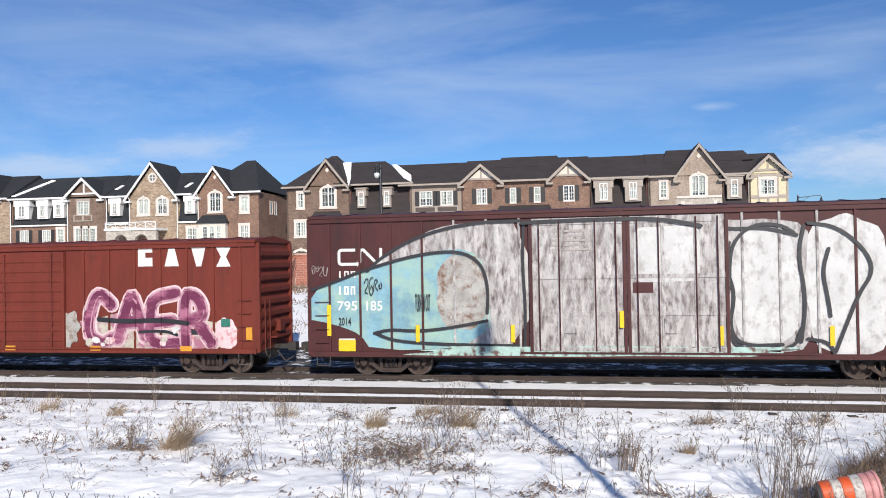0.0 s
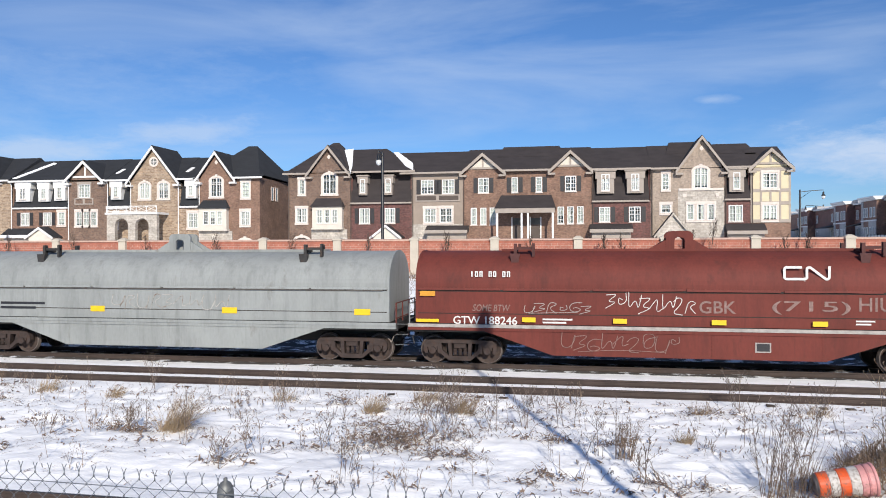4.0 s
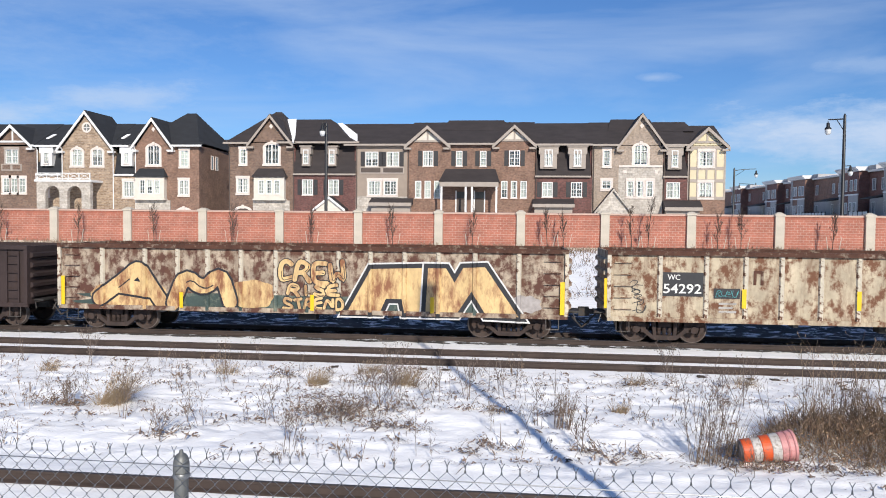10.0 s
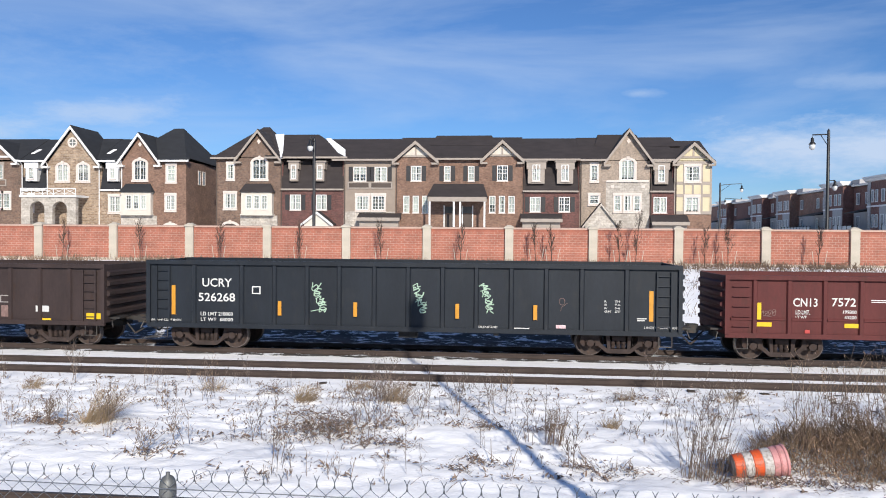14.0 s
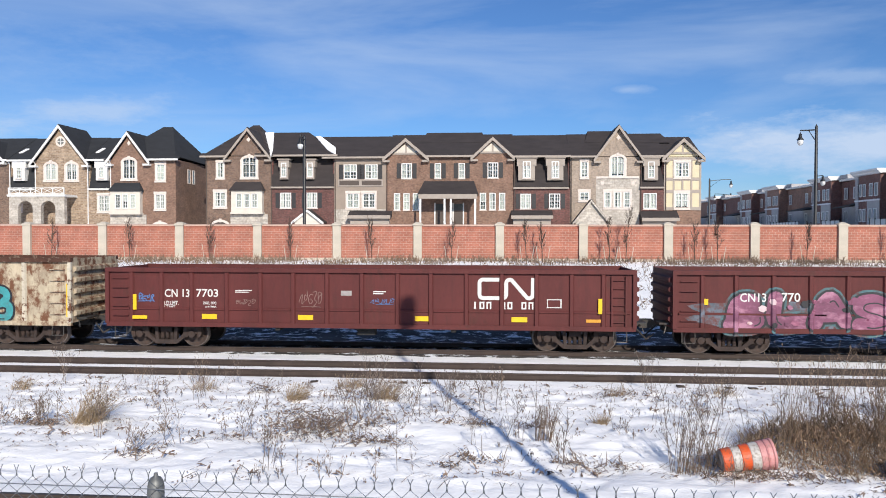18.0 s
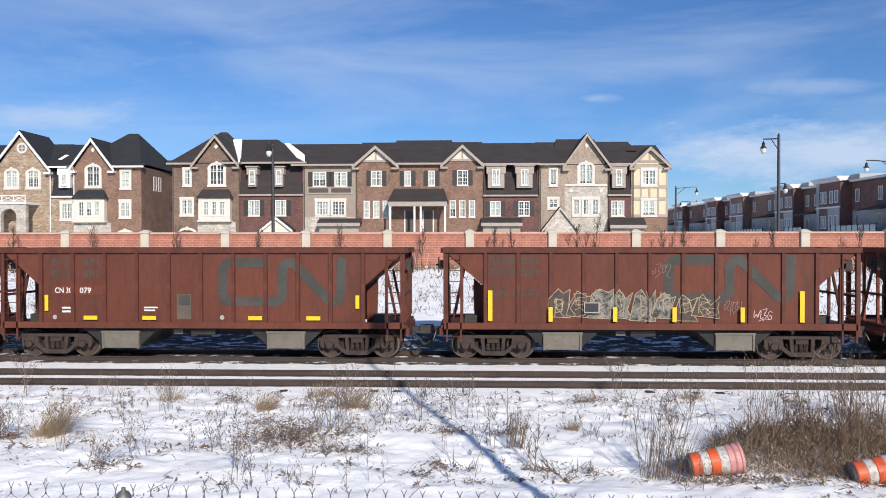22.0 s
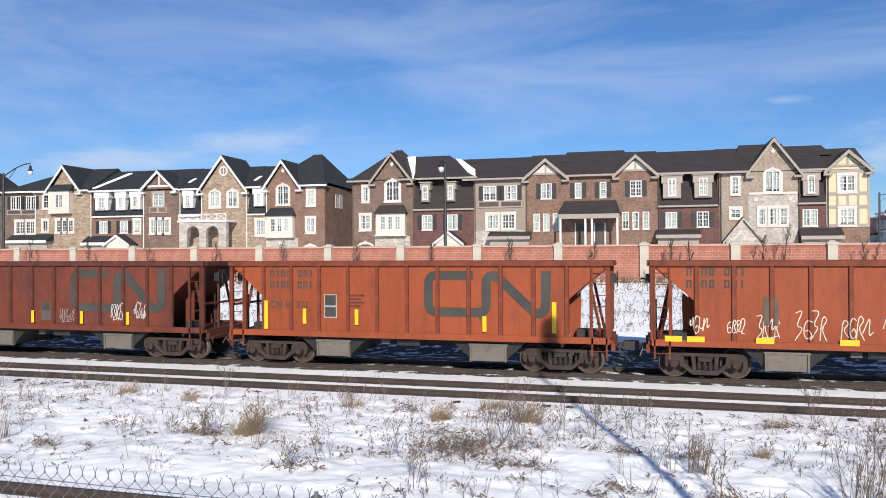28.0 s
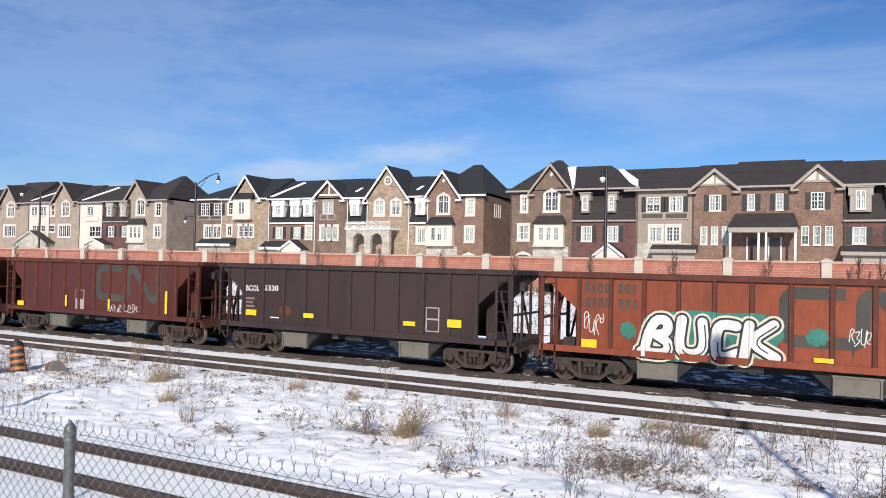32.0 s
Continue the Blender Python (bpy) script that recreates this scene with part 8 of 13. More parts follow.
part("name_marking", Shape().prism([(6.77, 3.73), (7.30, 3.73), (7.13, 4.06), (7.30, 4.39), (6.77, 4.39), (6.94, 4.06)], "y", -1.467, -1.464), WHITE, car)
text(car, "BK", -7.05, -6.66, 2.23, 2.47, WHITE, -1.4645, 0.006)
text(car, "TY", -6.30, -5.96, 2.23, 2.47, WHITE, -1.4645, 0.006)
text(car, "151", -7.12, -6.63, 1.85, 2.07, WHITE, -1.4650, 0.006)
text(car, "213", -6.30, -5.83, 1.85, 2.07, WHITE, -1.4650, 0.006)
bars(car, -7.02, -6.15, 1.35, 1.62, 2, WHITE, -1.4645)
paint(car, 1.19, 7.70, 0.79, 2.23, SPRAY_MAUVE, -1.4650, 41, 0.3, 3)
bubble(car, "CAER", 1.79, 6.56, 0.97, 2.96, SPRAY_PLUM, SPRAY_ROSE, -1.5105, SPRAY_PALE_PINK, 0.055, 0, 0.12)
stroke(car, [(2.3, 1.95), (3.4, 1.86), (4.6, 1.92), (5.7, 1.8)], 0.16, SPRAY_BLACK, -1.5485)
stroke(car, [(3.9, 1.5), (4.8, 1.55), (5.3, 1.4)], 0.10, SPRAY_BLACK, -1.5490)
blotches(car, 1.9, 6.4, 1.0, 1.7, 16, (SPRAY_WHITE, SPRAY_PALE_PINK, SPRAY_MAUVE), -1.5500, 440, 0.17)
paint(car, 6.68, 7.53, 0.84, 2.04, SPRAY_PALE_PINK, -1.5110, 43, 0.2, 2.5)
plate(car, 6.95, 7.28, 1.69, 1.95, SPRAY_GREEN, -1.5325)
paint(car, 0.35, 1.65, 0.77, 2.34, SPRAY_GREY, -1.5380, 45, 0.4, 2.5)
scrawl(car, -3.51, -2.82, 1.09, 1.62, SPRAY_WHITE, -1.4675, 44, 0.02, 3)
plate(car, -3.50, -2.81, 1.67, 2.09, CAR_RUST, -1.4680)
marks(car, -1.5495, ORANGE_Y, 0.85, 1.02, 0.42, (-7.14, -4.27, -1.21, 2.19, 5.65,))
marks(car, -1.5140, ORANGE_Y, 1.21, 1.68, 0.22, (7.96,))
plate(car, 5.80, 6.26, 1.40, 1.64, SPRAY_BLACK, -1.4695)
text(car, "C", -4.25, -4.01, 2.03, 2.26, WHITE, -1.4700)

car = tank_car("black tank car with yellow reflective strips", -46.0, -28.35, CAR_TANK)
text(car, "CBTX 742730", -7.52, -5.05, 1.96, 2.17, WHITE, -1.5485)
bars(car, -7.42, -5.33, 1.68, 1.91, 2, SPRAY_PALE, -1.5460)
bars(car, 5.94, 7.09, 2.43, 3.03, 7, WHITE, -1.5465)
plate(car, 0.18, 0.97, 1.77, 2.03, ORANGE_Y, -1.5540)
marks(car, -1.5525, YELLOW, 2.12, 3.02, 0.13, (-8.27,))
marks(car, -1.5580, YELLOW, 2.29, 2.74, 0.12, (-5.38, -2.04, 1.03, 4.49,))
marks(car, -1.5535, YELLOW, 2.15, 3.06, 0.13, (7.34,))
part("hazard_placard", Shape().prism([(6.81, 1.81), (6.96, 1.96), (7.11, 1.81), (6.96, 1.66)], "y", -1.47, -1.46), PLACARD_RED, car, "red diamond hazard placard")
text(car, "C", -4.63, -4.36, 1.97, 2.22, WHITE, -1.5520)
plate(car, 5.14, 5.72, 1.67, 1.94, SPRAY_PALE, -1.5345)
plate(car, 5.18, 5.69, 1.70, 1.90, CAR_TANK, -1.5390)

car = coil_car("black coil car with two rounded covers", -64.15, -47.51, CAR_BLACK, CAR_BLACK, 2, False, CAR_BLACK, 3.68)
letter_bars(car, -5.65, -4.62, 2.14, 2.33, 8, WHITE, -1.4485)
letter_bars(car, -5.65, -4.62, 1.88, 2.08, 7, WHITE, -1.4490)
part("emblem", Shape().lathe([(0.001, -1.452), (0.24, -1.452)], (-4.18, 0, 2.12), 20), WHITE, car, "round white emblem")
letter_bars(car, 2.49, 3.41, 2.20, 2.39, 8, WHITE, -1.4495)
letter_bars(car, 2.49, 3.40, 1.96, 2.15, 7, WHITE, -1.4500)
part("emblem", Shape().lathe([(0.001, -1.452), (0.21, -1.452)], (3.79, 0, 2.19), 20), WHITE, car, "round white emblem")
text(car, "IC 299609", -6.47, -4.83, 1.33, 1.60, WHITE, -1.5275)
text(car, "RELIC", -8.20, -6.78, 1.88, 2.28, SPRAY_TEAL, -1.4510, 0.03, 0.3)
text(car, "RELIC", -0.04, 1.34, 1.88, 2.34, SPRAY_LILAC, -1.4515, 0.03, 0.3)
text(car, "JFBM", -0.10, 0.69, 3.18, 3.41, SPRAY_WHITE, -1.2450, 0.01, 0.3)
bars(car, -4.22, -3.65, 1.41, 1.62, 2, WHITE, -1.5295)
bars(car, 2.98, 3.50, 1.51, 1.65, 2, WHITE, -1.5300)
marks(car, -1.5305, ORANGE_Y, 1.49, 1.74, 0.45, (-8.13, 7.19,))
marks(car, -1.5310, ORANGE_Y, 1.41, 1.54, 0.45, (-4.53, -2.23, 0.12, 2.27, 4.01,))
scrawl(car, -8.13, -6.91, 1.72, 1.88, SPRAY_TEAL, -1.4545, 51, 0.03, 4)
scrawl(car, 0.20, 1.18, 1.73, 1.88, SPRAY_LILAC, -1.4550, 52, 0.03, 4)

car = coil_car("dark red coil car with pale emblem and scrawled tags", -82.55, -65.78, CAR_COIL, CAR_COIL, 1, True, PALE_LEDGE)
letter_bars(car, -6.60, -5.28, 2.88, 3.06, 9, WHITE, -1.4485, 0.3, (3, 6))
worm(car, 2.82, 4.14, 2.82, 3.24, WHITE, -1.4210, 0.17)
text(car, "GTW 188246", -7.16, -5.10, 1.36, 1.62, WHITE, -1.4495)
bars(car, -4.30, -3.38, 1.40, 1.60, 2, WHITE, -1.4500)
marks(car, -1.5275, YELLOW, 1.42, 1.52, 0.75, (-7.99,))
marks(car, -1.5280, YELLOW, 1.46, 1.61, 0.42, (-4.73, -1.93, 0.98, 3.82,))
marks(car, -1.5285, YELLOW, 1.46, 1.59, 0.9, (6.90,))
marks(car, -1.5290, ORANGE_Y, 2.26, 2.42, 0.5, (-7.99,))
bars(car, 4.81, 5.33, 1.49, 1.67, 2, WHITE, -1.4525)
text(car, "L  53 FT 6 IN", 5.74, 6.35, 1.56, 1.67, WHITE, -1.4530)
text(car, "SOME BTW", -6.53, -5.32, 1.78, 2.00, SPRAY_FAINT, -1.4535, 0.008, 0.2)
scrawl(car, -4.95, -2.70, 1.73, 2.12, SPRAY_PALE, -1.4540, 61, 0.018, 6)
scrawl(car, -2.39, 0.38, 1.73, 2.44, SPRAY_WHITE, -1.4545, 62, 0.02, 8)
text(car, "GBK", 0.42, 1.48, 1.80, 2.18, SPRAY_FAINT, -1.4550)
text(car, "(715)", 2.50, 4.67, 1.80, 2.20, SPRAY_FAINT, -1.4555, 0.005)
text(car, "HIUNDER", 4.90, 7.41, 1.91, 2.32, SPRAY_FAINT, -1.4560, 0.005)
scrawl(car, -3.77, -0.02, 0.56, 1.18, SPRAY_FAINT, -1.5085, 63, 0.02, 9)
plate(car, 2.01, 2.46, 0.65, 0.95, SPRAY_PALE, -1.5040)
plate(car, 2.05, 2.42, 0.69, 0.92, SPRAY_BLACK, -1.5085)

car = coil_car("light grey coil car with yellow marker plate", -99.67, -83.46, CAR_GREY, CAR_GREY, 1, True, CAR_GREY)
marks(car, -1.450, YELLOW, 1.60, 1.80, 0.55, (-7.4, -2.5, 2.5, 7.2))
bars(car, -6.4, -4.6, 1.62, 1.95, 2, SPRAY_BLACK, -1.448)
scrawl(car, -2.0, 2.5, 1.7, 2.3, SPRAY_GREY, -1.449, 64, 0.02, 9)
plate(car, -7.9, 7.9, 2.40, 2.46, STEEL, -1.478)

car = coil_car("dark red coil car with white crowned scrawl", -118.15, -101.94, CAR_COIL, CAR_COIL, 1, True, PALE_LEDGE)
letter_bars(car, 4.53, 5.87, 2.76, 2.94, 9, WHITE, -1.4485, 0.3, (3, 6))
text(car, "JFBM", -2.17, -1.38, 2.85, 3.09, SPRAY_WHITE, -1.4100, 0.01, 0.2)
text(car, "GTW 187731", -6.25, -4.33, 1.38, 1.64, WHITE, -1.4495)
text(car, "LD LMT 225100", -3.52, -2.65, 1.52, 1.62, WHITE, -1.4500)
text(car, "LT WT   60900", -3.52, -2.65, 1.41, 1.51, WHITE, -1.4505)
marks(car, -1.5280, ORANGE_Y, 2.27, 2.42, 0.55, (-7.10,))
marks(car, -1.5285, ORANGE_Y, 1.48, 1.61, 0.42, (-7.38, -3.96, -1.14, 1.65, 4.46,))
marks(car, -1.5290, ORANGE_Y, 1.48, 1.61, 0.9, (7.54,))
bars(car, 5.49, 6.09, 1.41, 1.58, 2, WHITE, -1.4525)
text(car, "L. 53 FT 0 IN", 6.42, 7.06, 1.51, 1.59, WHITE, -1.4530)
text(car, "IL 48 FT 0 IN", 6.42, 7.06, 1.42, 1.51, WHITE, -1.4535)
scrawl(car, -6.79, -4.51, 1.75, 2.19, SPRAY_WHITE, -1.4540, 71, 0.018, 10)
scrawl(car, -4.10, -3.19, 1.83, 2.11, SPRAY_FAINT, -1.4545, 72, 0.018, 6)
text(car, "SAGE", -2.77, -1.50, 1.80, 2.28, SPRAY_FAINT, -1.4550, 0.006, 0.1)
text(car, "CRUNJ", -1.14, 0.07, 1.82, 2.29, SPRAY_FAINT, -1.4555, 0.006)
paint(car, 3.33, 4.21, 1.83, 2.86, SPRAY_CREAMW, -1.4560, 73, 0.35, 2.2)
scrawl(car, 3.25, 4.29, 1.80, 2.93, SPRAY_BLACK, -1.4645, 74, 0.02, 4)
scrawl(car, 4.38, 7.01, 1.82, 2.12, SPRAY_FAINT, -1.4570, 75, 0.016, 12)
scrawl(car, -3.83, -3.23, 0.66, 1.09, SPRAY_BLACK, -1.5045, 76, 0.02, 5)
scrawl(car, 4.29, 4.81, 0.79, 1.23, SPRAY_PALE, -1.5050, 77, 0.016, 4)
plate(car, 2.68, 3.12, 0.65, 1.00, SPRAY_PALE, -1.5055)
plate(car, 2.72, 3.09, 0.68, 0.97, SPRAY_BLACK, -1.5100)

car = coil_car("dark red coil car with white and pink scrawled tags", -136.54, -120.3, CAR_COIL, CAR_COIL, 1, True, PALE_LEDGE)
letter_bars(car, 3.81, 5.12, 2.71, 2.90, 9, WHITE, -1.4485, 0.3, (3, 6))
text(car, "GTW 187427", -7.00, -5.00, 1.36, 1.64, WHITE, -1.4490)
text(car, "LD LMT 224300", -4.31, -3.42, 1.54, 1.63, WHITE, -1.4495)
text(car, "LT WT  61700", -4.30, -3.42, 1.40, 1.50, WHITE, -1.4500)
marks(car, -1.5275, YELLOW, 1.43, 1.56, 0.9, (-7.85,))
marks(car, -1.5280, YELLOW, 1.49, 1.64, 0.46, (-4.66, -1.78, 0.88, 3.73,))
marks(car, -1.5285, YELLOW, 1.42, 1.56, 1.0, (6.95,))
marks(car, -1.5290, ORANGE_Y, 2.28, 2.43, 0.5, (-7.73,))
bars(car, 4.59, 5.25, 1.46, 1.62, 2, WHITE, -1.4525)
text(car, "L  53 FT 0 IN", 5.71, 6.36, 1.51, 1.61, WHITE, -1.4530)
text(car, "IL 48 FT 0 IN", 5.71, 6.36, 1.37, 1.47, WHITE, -1.4535)
paint(car, -3.35, -2.61, 1.83, 2.43, CAR_RUST, -1.4540, 80, 0.3, 2.5)
scrawl(car, -2.51, -0.23, 1.77, 2.27, SPRAY_FAINT, -1.4545, 81, 0.018, 11)
bubble(car, "CAINE", 0.23, 1.79, 1.82, 2.46, CAR_COIL, SPRAY_PALE, -1.4550, None, 0.04, 0.3, 0.045)
scrawl(car, 0.32, 1.74, 1.86, 2.40, SPRAY_PALE, -1.4975, 405, 0.015, 8)
scrawl(car, 1.70, 2.51, 2.03, 2.48, SPRAY_FAINT, -1.4560, 82, 0.016, 6)
scrawl(car, 3.41, 5.76, 1.81, 2.43, SPRAY_FAINT, -1.4565, 83, 0.018, 7)
bubble(car, "KRYT", -4.26, -2.02, 0.34, 1.08, CAR_COIL, SPRAY_FAINT, -1.5030, None, 0.03, 0.1, 0.035)
scrawl(car, -1.93, -1.20, 0.57, 1.12, SPRAY_PALE_PINK, -1.5045, 84, 0.018, 5)
scrawl(car, 0.70, 1.82, 0.47, 1.14, SPRAY_PALE_PINK, -1.5050, 85, 0.02, 7)
plate(car, 1.93, 2.40, 0.62, 0.91, SPRAY_PALE, -1.5055)
plate(car, 1.96, 2.36, 0.66, 0.88, SPRAY_BLACK, -1.5100)
scrawl(car, -5.77, -3.97, 1.70, 2.08, SPRAY_FAINT, -1.4595, 86, 0.014, 8)

car = coil_car("weathered silver coil car with blue spaced lettering", -153.17, -138.55, CAR_SILVER, STEEL, 1, True, CAR_SILVER_LIGHT, 3.72)
plate(car, -5.79, -4.37, 2.26, 2.30, SPRAY_BLACK, -1.4485)
plate(car, -5.79, -4.37, 2.18, 2.22, SPRAY_BLACK, -1.4490)
plate(car, -5.79, -4.37, 2.11, 2.14, SPRAY_BLACK, -1.4495)
plate(car, -5.79, -4.37, 2.03, 2.07, SPRAY_BLACK, -1.4500)
plate(car, -5.79, -4.37, 1.95, 1.99, SPRAY_BLACK, -1.4505)
plate(car, -5.79, -4.37, 1.88, 1.92, SPRAY_BLACK, -1.4510)
part("emblem", Shape().prism([(-4.45, 1.88), (-3.98, 1.88), (-3.78, 2.30), (-4.25, 2.30)], "y", -1.452, -1.448), SPRAY_BLACK, car)
part("emblem", Shape().prism([(-3.90, 1.88), (-3.35, 1.88), (-3.24, 2.10), (-3.30, 2.30), (-3.72, 2.30)], "y", -1.452, -1.448), SPRAY_BLACK, car)
text(car, "Thoroughbred", -0.84, 0.75, 2.03, 2.27, SPRAY_BLACK, -1.4515, 0.012, 0.3)
text(car, "P", 1.22, 1.57, 2.05, 2.38, BLUE_PAINT, -1.4520, 0.03)
text(car, "R", 1.87, 2.22, 2.06, 2.39, BLUE_PAINT, -1.4525, 0.03)
text(car, "O", 2.46, 2.82, 2.07, 2.40, BLUE_PAINT, -1.4530, 0.03)
text(car, "T", 3.05, 3.40, 2.08, 2.41, BLUE_PAINT, -1.4535, 0.03)
text(car, "E", 3.55, 3.90, 2.09, 2.42, BLUE_PAINT, -1.4540, 0.03)
text(car, "C", 4.02, 4.37, 2.10, 2.42, BLUE_PAINT, -1.4545, 0.03)
text(car, "T", 4.51, 4.85, 2.11, 2.43, BLUE_PAINT, -1.4550, 0.03)
text(car, "III", 4.89, 5.59, 2.13, 2.44, BLUE_PAINT, -1.4555, 0.03)
plate(car, -6.90, 6.84, 1.20, 1.78, CAR_SILVER_LIGHT, -1.4540)
text(car, "CN 187047", -5.38, -3.49, 1.39, 1.66, SPRAY_BLACK, -1.4585)
text(car, "LD LMT 226200", -3.18, -2.27, 1.56, 1.67, SPRAY_BLACK, -1.4590, 0.008)
text(car, "LT WT  59800", -3.18, -2.27, 1.41, 1.52, SPRAY_BLACK, -1.4595, 0.008)
marks(car, -1.5350, ORANGE_Y, 1.11, 1.26, 0.6, (-6.24,))
marks(car, -1.5355, ORANGE_Y, 1.17, 1.29, 0.9, (6.35,))
marks(car, -1.5060, YELLOW, 1.07, 1.24, 0.45, (-2.98, 0.01, 3.04,))
scrawl(car, -0.78, 0.84, 1.87, 2.05, PLACARD_RED, -1.4625, 91, 0.015, 1)
bars(car, 2.24, 4.25, 2.83, 2.94, 1, SPRAY_PALE, -1.3720)
plate(car, 2.38, 2.86, 0.89, 1.18, SPRAY_BLACK, -1.5075)
bars(car, 2.19, 2.75, 0.54, 0.81, 3, SPRAY_BLACK, -1.5080)

car = gondola("black gondola with white sprayed words and doodles", -172.15, -154.98, 2.96, CAR_BLACK, [-6.84, -5.63, -4.75, -3.71, -2.68, -1.70, -0.66, 0.47, 1.51, 2.57, 3.53, 4.54, 5.33, 6.59, 7.76])
text(car, "ATW", -6.61, -5.84, 2.18, 2.50, WHITE, -1.4445)
text(car, "700025", -6.73, -5.69, 1.79, 2.05, WHITE, -1.4450)
text(car, "LD LMT 219900", -6.66, -5.77, 1.12, 1.21, WHITE, -1.4455)
text(car, "LT WT  66100", -6.66, -5.77, 0.99, 1.08, WHITE, -1.4460)
scrawl(car, -6.62, -6.08, 1.32, 1.62, SPRAY_PALE, -1.4465, 377, 0.018, 4)
scrawl(car, -6.23, -5.75, 1.29, 1.57, SPRAY_TEAL, -1.4470, 101, 0.02, 3)
text(car, "THE", -4.59, -4.28, 1.82, 2.04, SPRAY_TEAL, -1.4475)
text(car, "OTHER", -4.63, -3.89, 1.58, 1.80, SPRAY_TEAL, -1.4480)
text(car, "SIDE", -4.59, -3.95, 1.35, 1.56, SPRAY_TEAL, -1.4485)
text(car, "BYE", -3.45, -2.81, 1.86, 2.26, SPRAY_PALE, -1.4490, 0.004)
text(car, "BYE", -3.55, -2.85, 1.42, 1.80, SPRAY_PALE, -1.4495, 0.004)
part("graffiti_star", Shape().prism([(-1.25 + (0.42 if i % 2 == 0 else 0.09) * (1 if i % 4 == 0 else 0.72) * math.sin(i * math.pi / 8), 1.76 + (0.42 if i % 2 == 0 else 0.09) * (1 if i % 4 == 0 else 0.72) * math.cos(i * math.pi / 8)) for i in range(16)], "y", -1.448, -1.444), SPRAY_WHITE, car)
text(car, "Beyond", 0.69, 1.45, 1.97, 2.28, SPRAY_PALE, -1.4500, 0.002)
text(car, "This", 0.78, 1.32, 1.61, 1.88, SPRAY_PALE, -1.4505, 0.002)
text(car, "Point", 0.74, 1.41, 1.12, 1.48, SPRAY_PALE, -1.4510, 0.002)
text(car, "DREAD", 1.69, 2.44, 1.49, 2.06, SPRAY_PALE, -1.4515, 0.002)
scrawl(car, 2.77, 3.46, 1.49, 2.16, SPRAY_PALE, -1.4520, 102, 0.022, 4)
text(car, "BYE", 3.71, 4.31, 1.93, 2.28, SPRAY_PALE, -1.4525, 0.004)
text(car, "BYE", 3.71, 4.31, 1.53, 1.86, SPRAY_PALE, -1.4530, 0.004)
text(car, "V", 4.84, 5.16, 1.75, 2.34, SPRAY_PALE, -1.4535, 0.001)
paint(car, 4.88, 5.09, 1.41, 1.65, SPRAY_PALE, -1.4540, 103, 0.02, 2)
text(car, "KROG", 5.54, 6.38, 2.36, 2.57, SPRAY_TEAL, -1.4545, 0.02)
text(car, "LIFE", 5.82, 6.38, 2.13, 2.33, SPRAY_TEAL, -1.4550, 0.02)
scrawl(car, 5.51, 6.69, 1.40, 2.08, SPRAY_PALE, -1.4555, 104, 0.04, 5)
scrawl(car, 6.76, 7.56, 1.64, 2.26, SPRAY_PALE, -1.4560, 105, 0.04, 4)
plate(car, 5.61, 6.09, 1.03, 1.33, SPRAY_PALE, -1.4565)
plate(car, 5.65, 6.05, 1.06, 1.30, CAR_BLACK, -1.4610)
marks(car, -1.4615, YELLOW, 1.06, 1.16, 0.9, (-7.43, 7.25,))
marks(car, -1.4620, YELLOW, 0.97, 1.10, 0.5, (-4.25, -1.17, 1.05, 4.08,))
scrawl(car, 3.83, 4.37, 1.18, 1.35, SPRAY_PALE, -1.4585, 106, 0.012, 5)
scrawl(car, 7.85, 8.31, 1.59, 1.91, SPRAY_PALE, -1.4590, 107, 0.016, 4)
scrawl(car, -8.55, -8.01, 1.65, 1.83, SPRAY_PALE, -1.4595, 108, 0.012, 4)
bars(car, -8.37, -7.49, 0.84, 0.92, 1, WHITE, -1.4600)
bars(car, 6.73, 7.94, 0.93, 1.01, 1, WHITE, -1.4605)

car = gondola("rust-streaked white gondola with black number plates", -190.75, -173.54, 2.97, CAR_WC, [-6.98, -5.58, -4.40, -3.33, -2.17, -1.08, 0.06, 1.20, 2.27, 3.38, 4.49, 5.59, 7.06], CAR_WC_RIB, CAR_RUST, True, 0.85, False)
plate(car, -6.93, -5.64, 1.56, 2.31, SPRAY_BLACK, -1.4445)
text(car, "WC", -6.75, -6.37, 2.07, 2.24, WHITE, -1.4490)
text(car, "54292", -6.87, -5.72, 1.65, 1.95, WHITE, -1.4495)
plate(car, -5.35, -4.56, 1.51, 1.83, SPRAY_BLACK, -1.4460)
scrawl(car, -5.31, -4.60, 1.55, 1.79, SPRAY_TEAL, -1.4505, 111, 0.015, 4)
marks(car, -1.5120, YELLOW, 1.15, 2.09, 0.13, (-8.63,))
marks(car, -1.5125, YELLOW, 1.23, 1.82, 0.13, (-4.45, -1.08, 1.16, 4.49,))
marks(car, -1.5130, YELLOW, 1.00, 2.26, 0.15, (8.59,))
plate(car, 6.37, 6.83, 1.02, 1.23, SPRAY_BLACK, -1.4485)
text(car, "GOLO", 2.41, 3.07, 1.58, 1.95, SPRAY_WHITE, -1.4490, 0.01)
scrawl(car, 2.51, 2.97, 1.30, 1.58, SPRAY_WHITE, -1.4495, 112, 0.02, 3)
letter_bars(car, -4.17, -3.74, 1.95, 2.40, 1, CAR_RUST, -1.4500)
letter_bars(car, 0.35, 0.76, 1.99, 2.43, 1, CAR_RUST, -1.4505)
letter_bars(car, 1.20, 1.61, 1.99, 2.44, 1, CAR_RUST, -1.4510)
letter_bars(car, 1.67, 2.08, 2.00, 2.44, 1, CAR_RUST, -1.4515)
letter_bars(car, 2.55, 2.95, 2.00, 2.44, 1, CAR_RUST, -1.4520)
